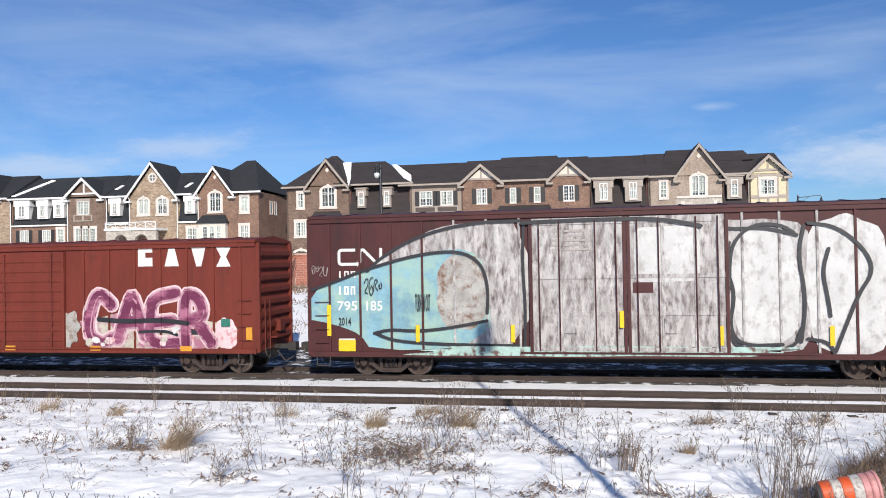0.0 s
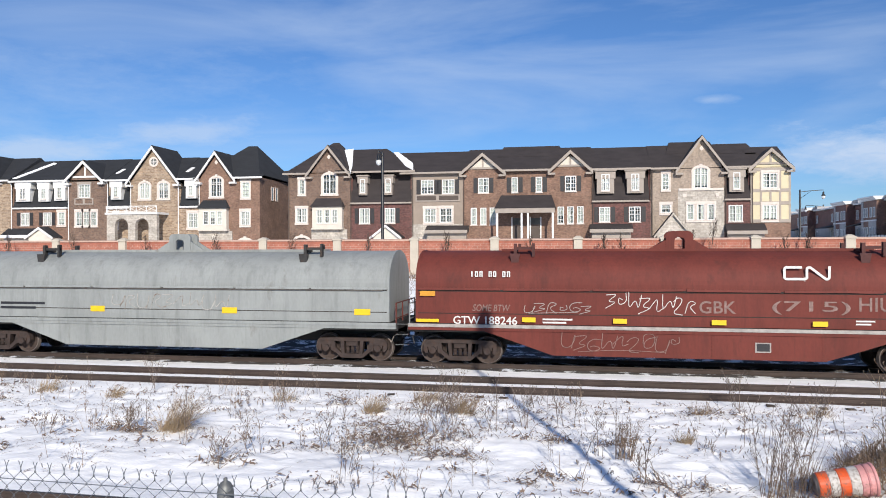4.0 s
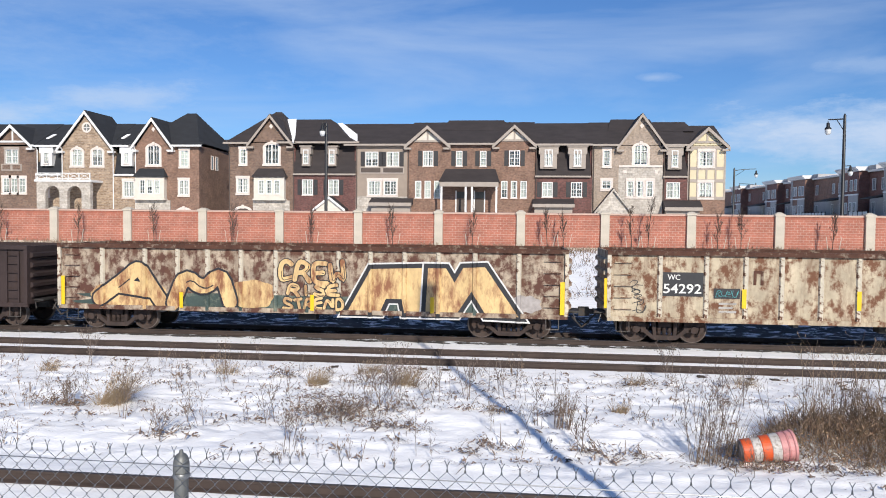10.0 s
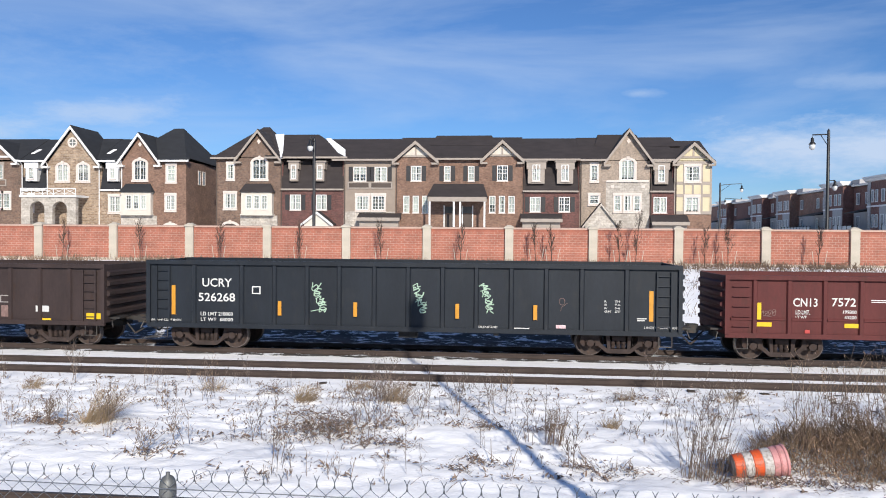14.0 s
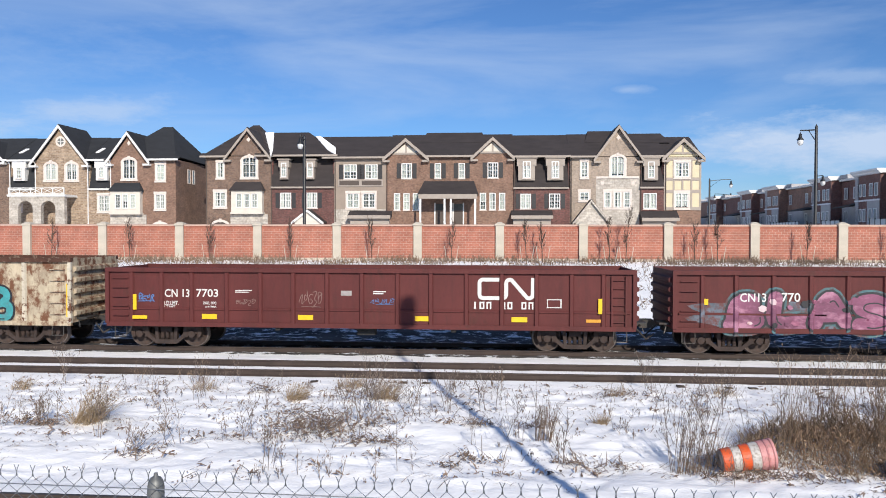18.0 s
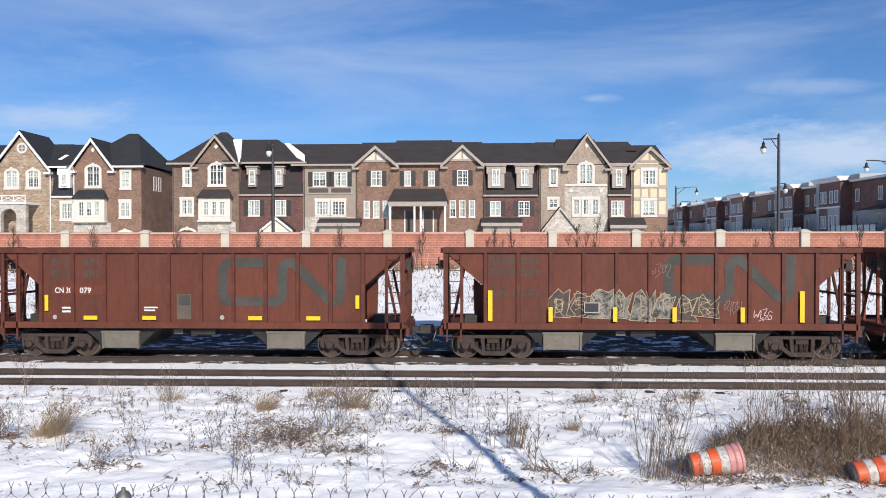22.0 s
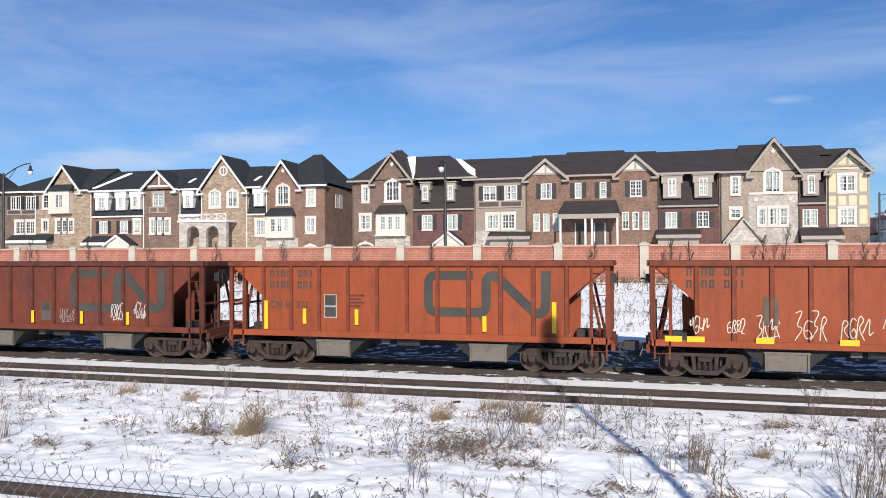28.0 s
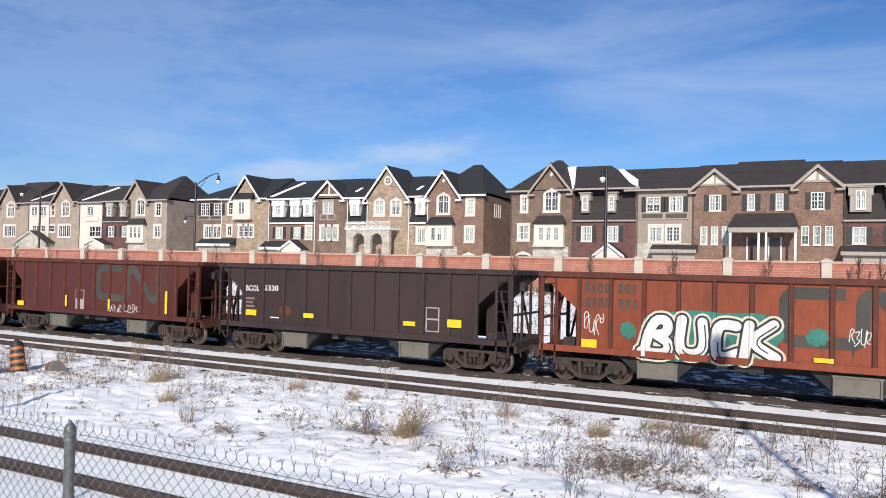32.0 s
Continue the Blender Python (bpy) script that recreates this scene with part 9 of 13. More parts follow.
scrawl(car, -7.93, -7.33, 1.01, 2.06, SPRAY_BLACK, -1.4525, 113, 0.02, 6)
bars(car, -5.19, -4.66, 1.04, 1.42, 3, SPRAY_GREY, -1.4530)

car = gondola("white gondola with large cream block graffiti", -209.09, -191.94, 2.97, CAR_WC_RUSTY, [-7.01, -5.50, -4.35, -3.31, -2.16, -0.97, 0.10, 1.14, 2.20, 3.32, 4.42, 5.60, 7.00], CAR_WC_RIB, CAR_RUST, True, 0.85, False)
paint(car, -8.23, 7.23, 0.73, 1.40, SPRAY_SLATE, -1.5095, 121, 0.25, 6)
paint(car, -7.51, -4.61, 0.75, 1.67, SPRAY_CREAM, -1.5130, 122, 0.1, 3)
bubble(car, "AM", -7.01, -2.36, 0.78, 2.36, SPRAY_CREAM, SPRAY_BLACK, -1.5155, None, 0.08, 0, 0.12)
paint(car, -2.65, -0.91, 0.85, 1.84, SPRAY_CREAM, -1.5170, 123, 0.2, 2.5)
bubble(car, "CREW", -0.91, 1.40, 1.75, 2.53, SPRAY_CREAM, SPRAY_BLACK, -1.5165, None, 0.05, 0, 0.05)
bubble(car, "RISE", -0.57, 1.18, 1.32, 1.75, SPRAY_CREAM, SPRAY_BLACK, -1.5170, None, 0.05, 0, 0.05)
bubble(car, "STREND", -0.72, 1.37, 0.86, 1.30, SPRAY_CREAM, SPRAY_BLACK, -1.5175, None, 0.05, 0, 0.05)
block_letter(car, [(1.36, 0.80), (2.20, 2.30), (4.00, 2.36), (3.97, 0.80), (3.30, 0.80), (3.20, 1.25), (2.75, 1.25), (2.55, 0.80)], SPRAY_CREAM, SPRAY_BLACK, SPRAY_WHITE, -1.5180)
block_letter(car, [(3.97, 0.80), (4.05, 2.36), (4.70, 2.36), (4.95, 1.95), (5.20, 2.38), (5.95, 2.42), (7.10, 0.75), (5.95, 0.78), (5.50, 1.50), (5.05, 0.80)], SPRAY_CREAM, SPRAY_BLACK, SPRAY_WHITE, -1.5260)
paint(car, 6.69, 7.76, 0.87, 1.55, SPRAY_PALE, -1.5165, 124, 0.3, 2.5)
marks(car, -1.5350, YELLOW, 0.89, 1.86, 0.13, (-8.37,))
marks(car, -1.5455, YELLOW, 0.86, 1.38, 0.12, (-4.18, 0.29, 4.24,))
marks(car, -1.5360, YELLOW, 0.90, 1.94, 0.14, (8.38,))

car = gondola("dark brown gondola with worn number patches", -227.31, -210.19, 2.86, CAR_BROWNBLACK, [-7.21, -5.79, -4.52, -3.50, -2.40, -1.30, -0.16, 0.95, 2.02, 3.16, 4.30, 5.38, 6.80])
plate(car, -7.16, -5.89, 1.65, 2.13, SPRAY_WORN, -1.4445)
plate(car, -5.64, -4.62, 1.67, 2.15, SPRAY_WORN, -1.4450)
plate(car, -4.45, -3.60, 1.69, 2.17, SPRAY_WORN, -1.4455)
text(car, "ICG", -7.01, -6.00, 1.72, 2.05, SPRAY_PALE, -1.4500)
text(car, "246", -5.54, -4.70, 1.75, 2.08, SPRAY_PALE, -1.4505)
text(car, "613", -4.37, -3.68, 1.77, 2.09, SPRAY_PALE, -1.4510)
bars(car, -6.65, -5.86, 1.01, 1.46, 4, SPRAY_PALE, -1.4475)
bars(car, -5.55, -5.08, 1.03, 1.22, 2, SPRAY_PALE, -1.4480)
bars(car, -4.43, -4.02, 0.90, 0.99, 1, WHITE, -1.4485)
marks(car, -1.5140, ORANGE_Y, 1.41, 1.85, 0.12, (-5.77,))
marks(car, -1.5145, YELLOW, 1.33, 1.89, 0.12, (-2.42, 0.95,))
marks(car, -1.5150, YELLOW, 1.28, 1.78, 0.12, (4.26,))
marks(car, -1.5155, ORANGE_Y, 1.28, 1.77, 0.12, (6.84,))
scrawl(car, 0.08, 0.57, 1.33, 2.27, SPRAY_FAINT, -1.4510, 131, 0.018, 5)
scrawl(car, 5.97, 6.40, 1.36, 1.81, SPRAY_FAINT, -1.4515, 132, 0.018, 3)
plate(car, 3.49, 4.02, 0.88, 1.16, SPRAY_PALE, -1.4520)
plate(car, 3.52, 3.98, 0.92, 1.12, CAR_BROWNBLACK, -1.4565)
text(car, "gods", 4.67, 5.10, 1.00, 1.15, SPRAY_PALE, -1.4530, 0.006, 0.2)
paint(car, 0.56, 0.76, 0.74, 0.96, SPRAY_WHITE, -1.4535, 133, 0.3, 2)
bars(car, 5.88, 6.35, 1.02, 1.21, 2, SPRAY_PALE, -1.4540)

car = gondola("maroon gondola with white emblem and numbers", -246.04, -228.65, 2.70, CAR_CNGON, [-7.65, -6.70, -5.72, -4.55, -3.39, -2.24, -1.11, 0.02, 1.13, 2.31, 3.40, 4.44, 5.74, 6.75, 7.76], None, None, True, 0.86, False)
text(car, "CN13", -6.62, -5.87, 1.73, 1.99, WHITE, -1.4445)
text(car, "5012", -5.48, -4.74, 1.74, 2.01, WHITE, -1.4450)
text(car, "LD.LMT.", -6.62, -6.15, 1.48, 1.61, WHITE, -1.4455)
text(car, "LT.WT.", -6.62, -6.23, 1.33, 1.46, WHITE, -1.4460)
text(car, "196400", -5.19, -4.74, 1.50, 1.61, WHITE, -1.4465)
text(car, "64600", -5.09, -4.74, 1.35, 1.46, WHITE, -1.4470)
bars(car, -4.22, -3.70, 1.89, 2.00, 2, WHITE, -1.4475)
bars(car, -0.73, -0.28, 1.85, 1.98, 2, WHITE, -1.4480)
plate(car, 0.43, 0.80, 1.83, 1.99, SPRAY_PALE, -1.4485)
worm(car, 3.83, 5.66, 1.73, 2.41, WHITE, -1.4490, 0.17)
letter_bars(car, 3.66, 5.70, 1.41, 1.64, 9, WHITE, -1.4495, 0.3, (3, 6))
plate(car, 6.03, 6.55, 1.45, 1.79, SPRAY_WHITE, -1.4500)
plate(car, 6.07, 6.51, 1.49, 1.75, CAR_CNGON, -1.4545)
bars(car, 6.97, 7.49, 1.77, 2.02, 3, WHITE, -1.4510)
marks(car, -1.5165, YELLOW, 1.35, 1.86, 0.12, (-7.55,))
marks(car, -1.5170, YELLOW, 1.38, 1.86, 0.12, (7.60,))
marks(car, -1.5185, ORANGE_Y, 1.04, 1.18, 0.45, (-7.40,))
marks(car, -1.4570, YELLOW, 1.07, 1.28, 0.45, (-3.97, -0.52, 2.95, 5.20,))
bars(car, -4.22, -3.89, 1.20, 1.25, 1, WHITE, -1.4535)
plate(car, 6.45, 6.59, 1.01, 1.12, PLACARD_RED, -1.4540)
plate(car, 1.17, 2.00, 0.55, 0.79, CAR_CNGON, -1.4405)

car = gondola("maroon gondola with white emblem and scrawled white tags", -264.23, -247.03, 2.70, CAR_CNGON, [-7.70, -6.67, -5.62, -4.55, -3.43, -2.30, -1.18, -0.07, 1.05, 2.18, 3.30, 4.46, 5.58, 6.63, 7.71], None, None, True, 0.86, False)
text(car, "CN13", -6.55, -5.83, 1.75, 2.01, WHITE, -1.4445)
text(car, "7572", -5.41, -4.70, 1.77, 2.03, WHITE, -1.4450)
text(car, "LD.LMT.", -6.47, -6.05, 1.51, 1.64, WHITE, -1.4455)
text(car, "LT.WT.", -6.47, -6.12, 1.36, 1.47, WHITE, -1.4460)
text(car, "199800", -5.08, -4.68, 1.55, 1.66, WHITE, -1.4465)
text(car, "63200", -5.03, -4.68, 1.38, 1.49, WHITE, -1.4470)
bars(car, -4.26, -3.71, 1.89, 2.00, 2, WHITE, -1.4475)
plate(car, -0.75, -0.38, 1.83, 2.01, SPRAY_PALE, -1.4480)
bars(car, 0.36, 0.76, 1.87, 2.01, 2, WHITE, -1.4485)
worm(car, 3.70, 5.53, 1.75, 2.46, WHITE, -1.4490, 0.17)
letter_bars(car, 3.54, 5.55, 1.42, 1.67, 9, WHITE, -1.4495, 0.3, (3, 6))
plate(car, 5.94, 6.46, 1.45, 1.81, SPRAY_WHITE, -1.4500)
plate(car, 5.97, 6.43, 1.49, 1.77, CAR_CNGON, -1.4545)
marks(car, -1.5160, YELLOW, 1.34, 1.86, 0.12, (-7.58,))
marks(car, -1.5165, YELLOW, 1.40, 1.90, 0.12, (7.56,))
marks(car, -1.4560, YELLOW, 1.12, 1.25, 0.45, (-7.41, -4.81, -1.67, 1.74, 5.08, 7.37,))
scrawl(car, -2.09, -1.21, 1.43, 1.89, SPRAY_WHITE, -1.4525, 141, 0.022, 6)
scrawl(car, -0.86, -0.08, 1.43, 1.80, SPRAY_WHITE, -1.4530, 142, 0.022, 5)
bubble(car, "Mixer", 1.31, 2.19, 1.41, 1.94, CAR_CNGON, SPRAY_PALE, -1.4535, None, 0.02, 0.2, 0.04)
scrawl(car, 2.71, 3.31, 1.43, 1.78, SPRAY_WHITE, -1.4540, 143, 0.022, 4)
scrawl(car, 6.85, 7.51, 1.40, 2.00, SPRAY_WHITE, -1.4545, 144, 0.02, 8)
part("graffiti_arrow", Shape().ribbon([(0.69, 1.42), (0.69, 0.92)], 0.03, -1.51).ribbon([(0.53, 1.08), (0.69, 0.92), (0.86, 1.08)], 0.03, -1.51), SPRAY_WHITE, car)
scrawl(car, -7.52, -7.05, 1.38, 1.66, SPRAY_FAINT, -1.4550, 145, 0.015, 4)
plate(car, -6.20, -6.05, 0.93, 1.04, PLACARD_RED, -1.4555)
plate(car, 5.85, 6.00, 1.00, 1.11, PLACARD_RED, -1.4560)

car = gondola("blue-black gondola with pale green scrawls", -282.83, -265.51, 2.97, CAR_BLUEBLACK, [-7.05, -5.44, -4.34, -3.25, -2.19, -1.04, 0.06, 1.17, 2.25, 3.36, 4.46, 5.57, 6.96])
text(car, "UCRY", -6.78, -5.78, 2.10, 2.38, WHITE, -1.4445)
text(car, "526268", -6.91, -5.67, 1.62, 1.90, WHITE, -1.4450)
text(car, "LD LMT 218000", -6.84, -5.74, 1.15, 1.27, WHITE, -1.4455)
text(car, "LT WT  68000", -6.83, -5.74, 0.97, 1.08, WHITE, -1.4460)
plate(car, -5.10, -4.81, 1.88, 2.14, WHITE, -1.4465)
plate(car, -5.06, -4.85, 1.92, 2.10, CAR_BLUEBLACK, -1.4510)
text(car, "C", -4.99, -4.92, 1.94, 2.02, WHITE, -1.4535)
text(car, "PLATE", -5.03, -4.88, 2.04, 2.085, WHITE, -1.4540)
marks(car, -1.4520, ORANGE_Y, 1.17, 2.14, 0.13, (-7.76,))
marks(car, -1.5135, ORANGE_Y, 1.20, 1.67, 0.12, (-4.15, -1.65, 1.65, 4.12,))
marks(car, -1.4530, ORANGE_Y, 1.21, 2.16, 0.13, (7.72,))
scrawl(car, -3.14, -2.58, 1.29, 2.30, SPRAY_MINT, -1.4495, 150, 0.027, 9)
scrawl(car, 0.17, 0.72, 1.34, 2.34, SPRAY_MINT, -1.4500, 151, 0.027, 9)
scrawl(car, 2.33, 2.86, 1.38, 2.37, SPRAY_MINT, -1.4505, 152, 0.027, 9)
part("graffiti_doodle", Shape().ribbon([(4.96 + 0.09 * math.cos(i * 0.6), 1.79 + 0.11 * math.sin(i * 0.6)) for i in range(12)], 0.012, -1.4510).ribbon(smooth_line([(5.13, 1.74), (5.02, 1.66), (4.94, 1.62), (4.92, 1.48)]), 0.012, -1.4515), SPRAY_FAINT, car)
for k, (left, right) in enumerate((("IL", "52-6"), ("IW", "9-6"), ("IH", "5-6"), ("CUFT", "2791"))):
    z = 1.79 - 0.108 * k
    text(car, left, 6.28, 6.28 + (0.21 if k == 3 else 0.08), z, z + 0.068, WHITE, -1.4515)
    text(car, right, 6.60, 6.76, z, z + 0.068, WHITE, -1.4520)
bars(car, 7.29, 7.58, 1.20, 1.32, 2, WHITE, -1.4520)
text(car, "2 INCH HF COMP SHOES", -8.60, -7.49, 0.95, 1.02, WHITE, -1.4525)
text(car, "2 INCH HF COMP SHOES", 7.50, 8.56, 0.98, 1.05, WHITE, -1.4530)
text(car, "RELEASE ROD", 2.32, 2.93, 0.91, 0.98, WHITE, -1.4535)
bars(car, 3.46, 3.94, 0.84, 0.95, 2, WHITE, -1.4540)
plate(car, 4.78, 5.08, 0.94, 1.05, SPRAY_PALE_PINK, -1.4545)

car = gondola("dark brown gondola with outlined white graffiti", -301.5, -284.29, 2.80, CAR_BROWNBLACK, 15)
throw_up(car, -3.35, 3.35, 1.02, 2.16, 9, (SPRAY_DUST, SPRAY_DUST, SPRAY_GOLD, CAR_BROWNBLACK), SPRAY_THIN, -1.5095, 430, 0.028)
plate(car, 4.88, 5.31, 1.47, 1.72, SPRAY_PALE, -1.4480)
plate(car, 4.92, 5.27, 1.50, 1.69, CAR_BROWNBLACK, -1.4525)
plate(car, 4.92, 5.22, 0.99, 1.37, SPRAY_FAINT, -1.4490)
marks(car, -1.4535, YELLOW, 0.83, 0.96, 0.45, (-2.60, 0.69, 3.92, 6.47,))
marks(car, -1.4540, YELLOW, 0.96, 1.16, 0.5, (8.19,))
plate(car, 6.15, 6.62, 1.18, 1.38, SPRAY_WHITE, -1.4505)
scrawl(car, -4.17, -3.63, 1.42, 2.28, SPRAY_FAINT, -1.4510, 161, 0.02, 5)
text(car, "BRANE", -7.6, -6.2, 1.5, 2.0, SPRAY_FAINT, -1.444)

car = gondola("long faded blue gondola with rust and cream faces", -324.22, -302.9, 2.98, CAR_NOKL, [-8.96, -7.46, -6.32, -5.39, -4.32, -3.26, -2.24, -1.15, -0.11, 0.93, 2.00, 3.04, 4.10, 5.20, 6.21, 7.29, 8.46], CAR_NOKL_RIB)
plate(car, -8.87, -7.45, 1.08, 2.60, CAR_DARKBLUE, -1.4445)
text(car, "NOKL", -8.73, -7.69, 2.15, 2.45, WHITE, -1.4490)
text(car, "3602", -8.63, -7.69, 1.60, 1.91, WHITE, -1.4495)
plate(car, -7.18, -6.51, 1.54, 2.03, CAR_DARKBLUE, -1.4460)
text(car, "89", -7.05, -6.60, 1.61, 1.92, WHITE, -1.4505)
text(car, "LD LMT 211900", -8.66, -7.77, 1.42, 1.53, WHITE, -1.4510)
text(car, "LT WT  74300", -8.66, -7.77, 1.28, 1.38, WHITE, -1.4515)
plate(car, -6.15, -5.47, 1.51, 1.99, CAR_DARKBLUE, -1.4480)
bubble(car, "RUHR", -5.11, -1.39, 0.85, 2.01, SPRAY_LIME, SPRAY_GREY, -1.5135, None, 0.06, 0, 0.12)
paint(car, 2.16, 2.91, 0.75, 2.21, SPRAY_CREAMW, -1.4530, 170, 0.2, 2.4)
scrawl(car, 2.23, 2.84, 0.98, 2.04, CAR_RUST, -1.4575, 175, 0.02, 3)
paint(car, 3.24, 3.99, 0.78, 2.23, SPRAY_CREAMW, -1.4540, 171, 0.2, 2.4)
scrawl(car, 3.31, 3.92, 1.00, 2.06, CAR_RUST, -1.4585, 176, 0.02, 3)
paint(car, 4.29, 5.04, 0.80, 2.25, SPRAY_CREAMW, -1.4550, 172, 0.2, 2.4)
scrawl(car, 4.36, 4.97, 1.03, 2.08, CAR_RUST, -1.4595, 177, 0.02, 3)
paint(car, 5.39, 6.13, 0.83, 2.27, SPRAY_CREAMW, -1.4560, 173, 0.2, 2.4)
scrawl(car, 5.46, 6.06, 1.05, 2.10, CAR_RUST, -1.4605, 178, 0.02, 3)
marks(car, -1.4570, YELLOW, 0.98, 1.11, 0.95, (-9.97,))
marks(car, -1.5195, YELLOW, 0.88, 1.02, 0.55, (-5.80, -2.61, 0.48, 3.62,))
marks(car, -1.51, YELLOW, 0.95, 1.08, 0.55, (6.2, 9.2))

car = gondola("maroon gondola with purple and silver graffiti", -342.88, -325.49, 2.70, CAR_CNGON, [-7.78, -6.76, -5.63, -4.51, -3.40, -2.30, -1.18, -0.06, 1.06, 2.22, 3.34, 4.40, 5.48, 6.58], None, None, True, 0.86, False)
paint(car, -8.40, -0.78, 0.77, 1.84, SPRAY_SKYDARK, -1.5095, 181, 0.3, 5)
bubble(car, "BLASE", -7.08, -0.87, 0.82, 2.07, SPRAY_PINK, SPRAY_BLACK, -1.5130, SPRAY_HAZE, 0.16, 0, 0.12)
blotches(car, -6.9, -1.0, 1.0, 1.9, 26, (SPRAY_PINK, SPRAY_PALE_PINK, SPRAY_PLUM, SPRAY_BLACK), -1.5480, 480, 0.13)
paint(car, 0.7, 5.0, 0.85, 2.0, SPRAY_SILVER, -1.5105, 482, 0.3, 4)
bubble(car, "STING", 0.85, 4.93, 0.85, 2.02, SPRAY_SILVER, SPRAY_BLACK, -1.5135, None, 0.14, 0, 0.07)
blotches(car, 0.9, 4.9, 0.95, 1.9, 20, (SPRAY_WHITE, SPRAY_RED, SPRAY_BLACK, SPRAY_SILVER), -1.5480, 481, 0.11)
worm(car, 3.61, 5.48, 1.74, 2.45, WHITE, -1.4460, 0.17)
text(car, "CN13", -6.64, -5.85, 1.73, 2.00, WHITE, -1.5325)
text(car, "770", -5.39, -4.83, 1.74, 2.02, WHITE, -1.5330)
plate(car, 5.94, 6.36, 1.49, 1.76, SPRAY_PALE, -1.4475)
paint(car, -0.36, -0.11, 1.31, 1.57, SPRAY_TEAL, -1.5160, 190, 0.1, 2)
paint(car, -0.18, 0.08, 0.86, 1.12, SPRAY_TEAL, -1.5165, 191, 0.1, 2)
paint(car, 0.14, 0.40, 1.50, 1.75, SPRAY_TEAL, -1.5170, 192, 0.1, 2)
paint(car, 0.27, 0.53, 0.96, 1.21, SPRAY_TEAL, -1.5175, 193, 0.1, 2)
paint(car, 5.07, 5.31, 1.66, 1.91, SPRAY_TEAL, -1.5180, 194, 0.1, 2)
paint(car, 5.16, 5.40, 1.30, 1.55, SPRAY_TEAL, -1.5185, 195, 0.1, 2)
paint(car, 5.08, 5.32, 0.94, 1.19, SPRAY_TEAL, -1.5190, 196, 0.1, 2)
paint(car, 5.60, 5.84, 1.17, 1.41, SPRAY_TEAL, -1.5195, 197, 0.1, 2)
marks(car, -1.5170, YELLOW, 1.63, 1.82, 0.12, (-7.68,))
marks(car, -1.5175, YELLOW, 1.32, 1.72, 0.12, (7.50,))
marks(car, -1.4570, YELLOW, 1.05, 1.15, 0.5, (7.30,))
bars(car, 0.30, 0.75, 1.90, 2.03, 2, WHITE, -1.4535)

car = gondola("maroon gondola with white emblem and blue scrawls", -361.29, -343.98, 2.70, CAR_CNGON, [-7.78, -6.76, -5.74, -4.56, -3.43, -2.34, -1.22, -0.08, 1.08, 2.16, 3.30, 4.43, 5.53, 6.63, 7.62], None, None, True, 0.86, False)
text(car, "CN 13", -6.66, -5.82, 1.73, 1.99, WHITE, -1.4445)
text(car, "7703", -5.59, -4.85, 1.74, 2.00, WHITE, -1.4450)
text(car, "LD.LMT.", -6.67, -6.19, 1.47, 1.60, WHITE, -1.4455)
text(car, "LT.WT.", -6.67, -6.28, 1.34, 1.45, WHITE, -1.4460)
text(car, "200,100", -5.36, -4.91, 1.48, 1.59, WHITE, -1.4465)
text(car, "62700", -5.29, -4.91, 1.33, 1.45, WHITE, -1.4470)
bars(car, -4.28, -3.71, 1.88, 1.99, 2, WHITE, -1.4475)
plate(car, -0.76, -0.41, 1.82, 1.98, SPRAY_PALE, -1.4480)
bars(car, 0.29, 0.71, 1.86, 1.99, 2, WHITE, -1.4485)
worm(car, 3.66, 5.48, 1.72, 2.43, WHITE, -1.4490, 0.17)
letter_bars(car, 3.50, 5.50, 1.43, 1.66, 9, WHITE, -1.4495, 0.3, (3, 6))
plate(car, 5.86, 6.32, 1.48, 1.76, SPRAY_WHITE, -1.4500)
plate(car, 5.89, 6.28, 1.51, 1.73, CAR_CNGON, -1.4545)
scrawl(car, -7.57, -6.99, 1.56, 1.87, SPRAY_BLUE, -1.4510, 201, 0.03, 4)
scrawl(car, 0.20, 0.99, 1.53, 1.75, SPRAY_BLUE, -1.4515, 202, 0.015, 6)
scrawl(car, -4.28, -3.58, 1.46, 1.68, SPRAY_FAINT, -1.4520, 203, 0.015, 5)
scrawl(car, -2.15, -1.37, 1.42, 1.97, SPRAY_FAINT, -1.4525, 204, 0.02, 5)
marks(car, -1.5180, YELLOW, 1.31, 1.82, 0.12, (-7.65,))
marks(car, -1.5185, YELLOW, 1.31, 1.79, 0.12, (7.52,))
marks(car, -1.5200, YELLOW, 1.01, 1.12, 0.5, (-7.48,))
marks(car, -1.4585, YELLOW, 1.02, 1.18, 0.5, (-5.14, -1.93, 1.90, 4.99,))
marks(car, -1.4590, ORANGE_Y, 1.03, 1.13, 0.5, (7.34,))

car = gondola("rust-streaked white gondola with white and teal graffiti", -379.75, -362.48, 3.0, CAR_WC, [-7.06, -5.60, -4.38, -3.29, -2.29, -1.19, -0.08, 1.03, 2.11, 3.23, 4.30, 5.41, 6.96], CAR_WC_RIB, CAR_RUST, True, 0.84, False)
plate(car, -6.90, -5.67, 1.54, 2.19, SPRAY_BLACK, -1.4445)
text(car, "WC", -6.56, -6.17, 1.91, 2.12, WHITE, -1.4490)
text(car, "540", -6.77, -5.94, 1.58, 1.84, WHITE, -1.4495)
plate(car, -5.39, -4.58, 1.56, 1.91, SPRAY_BLACK, -1.4460)
text(car, "08", -5.26, -4.77, 1.61, 1.85, WHITE, -1.4505)
letter_bars(car, -4.00, 5.82, 2.20, 2.67, 9, CAR_RUST, -1.4470, 0.66, ())
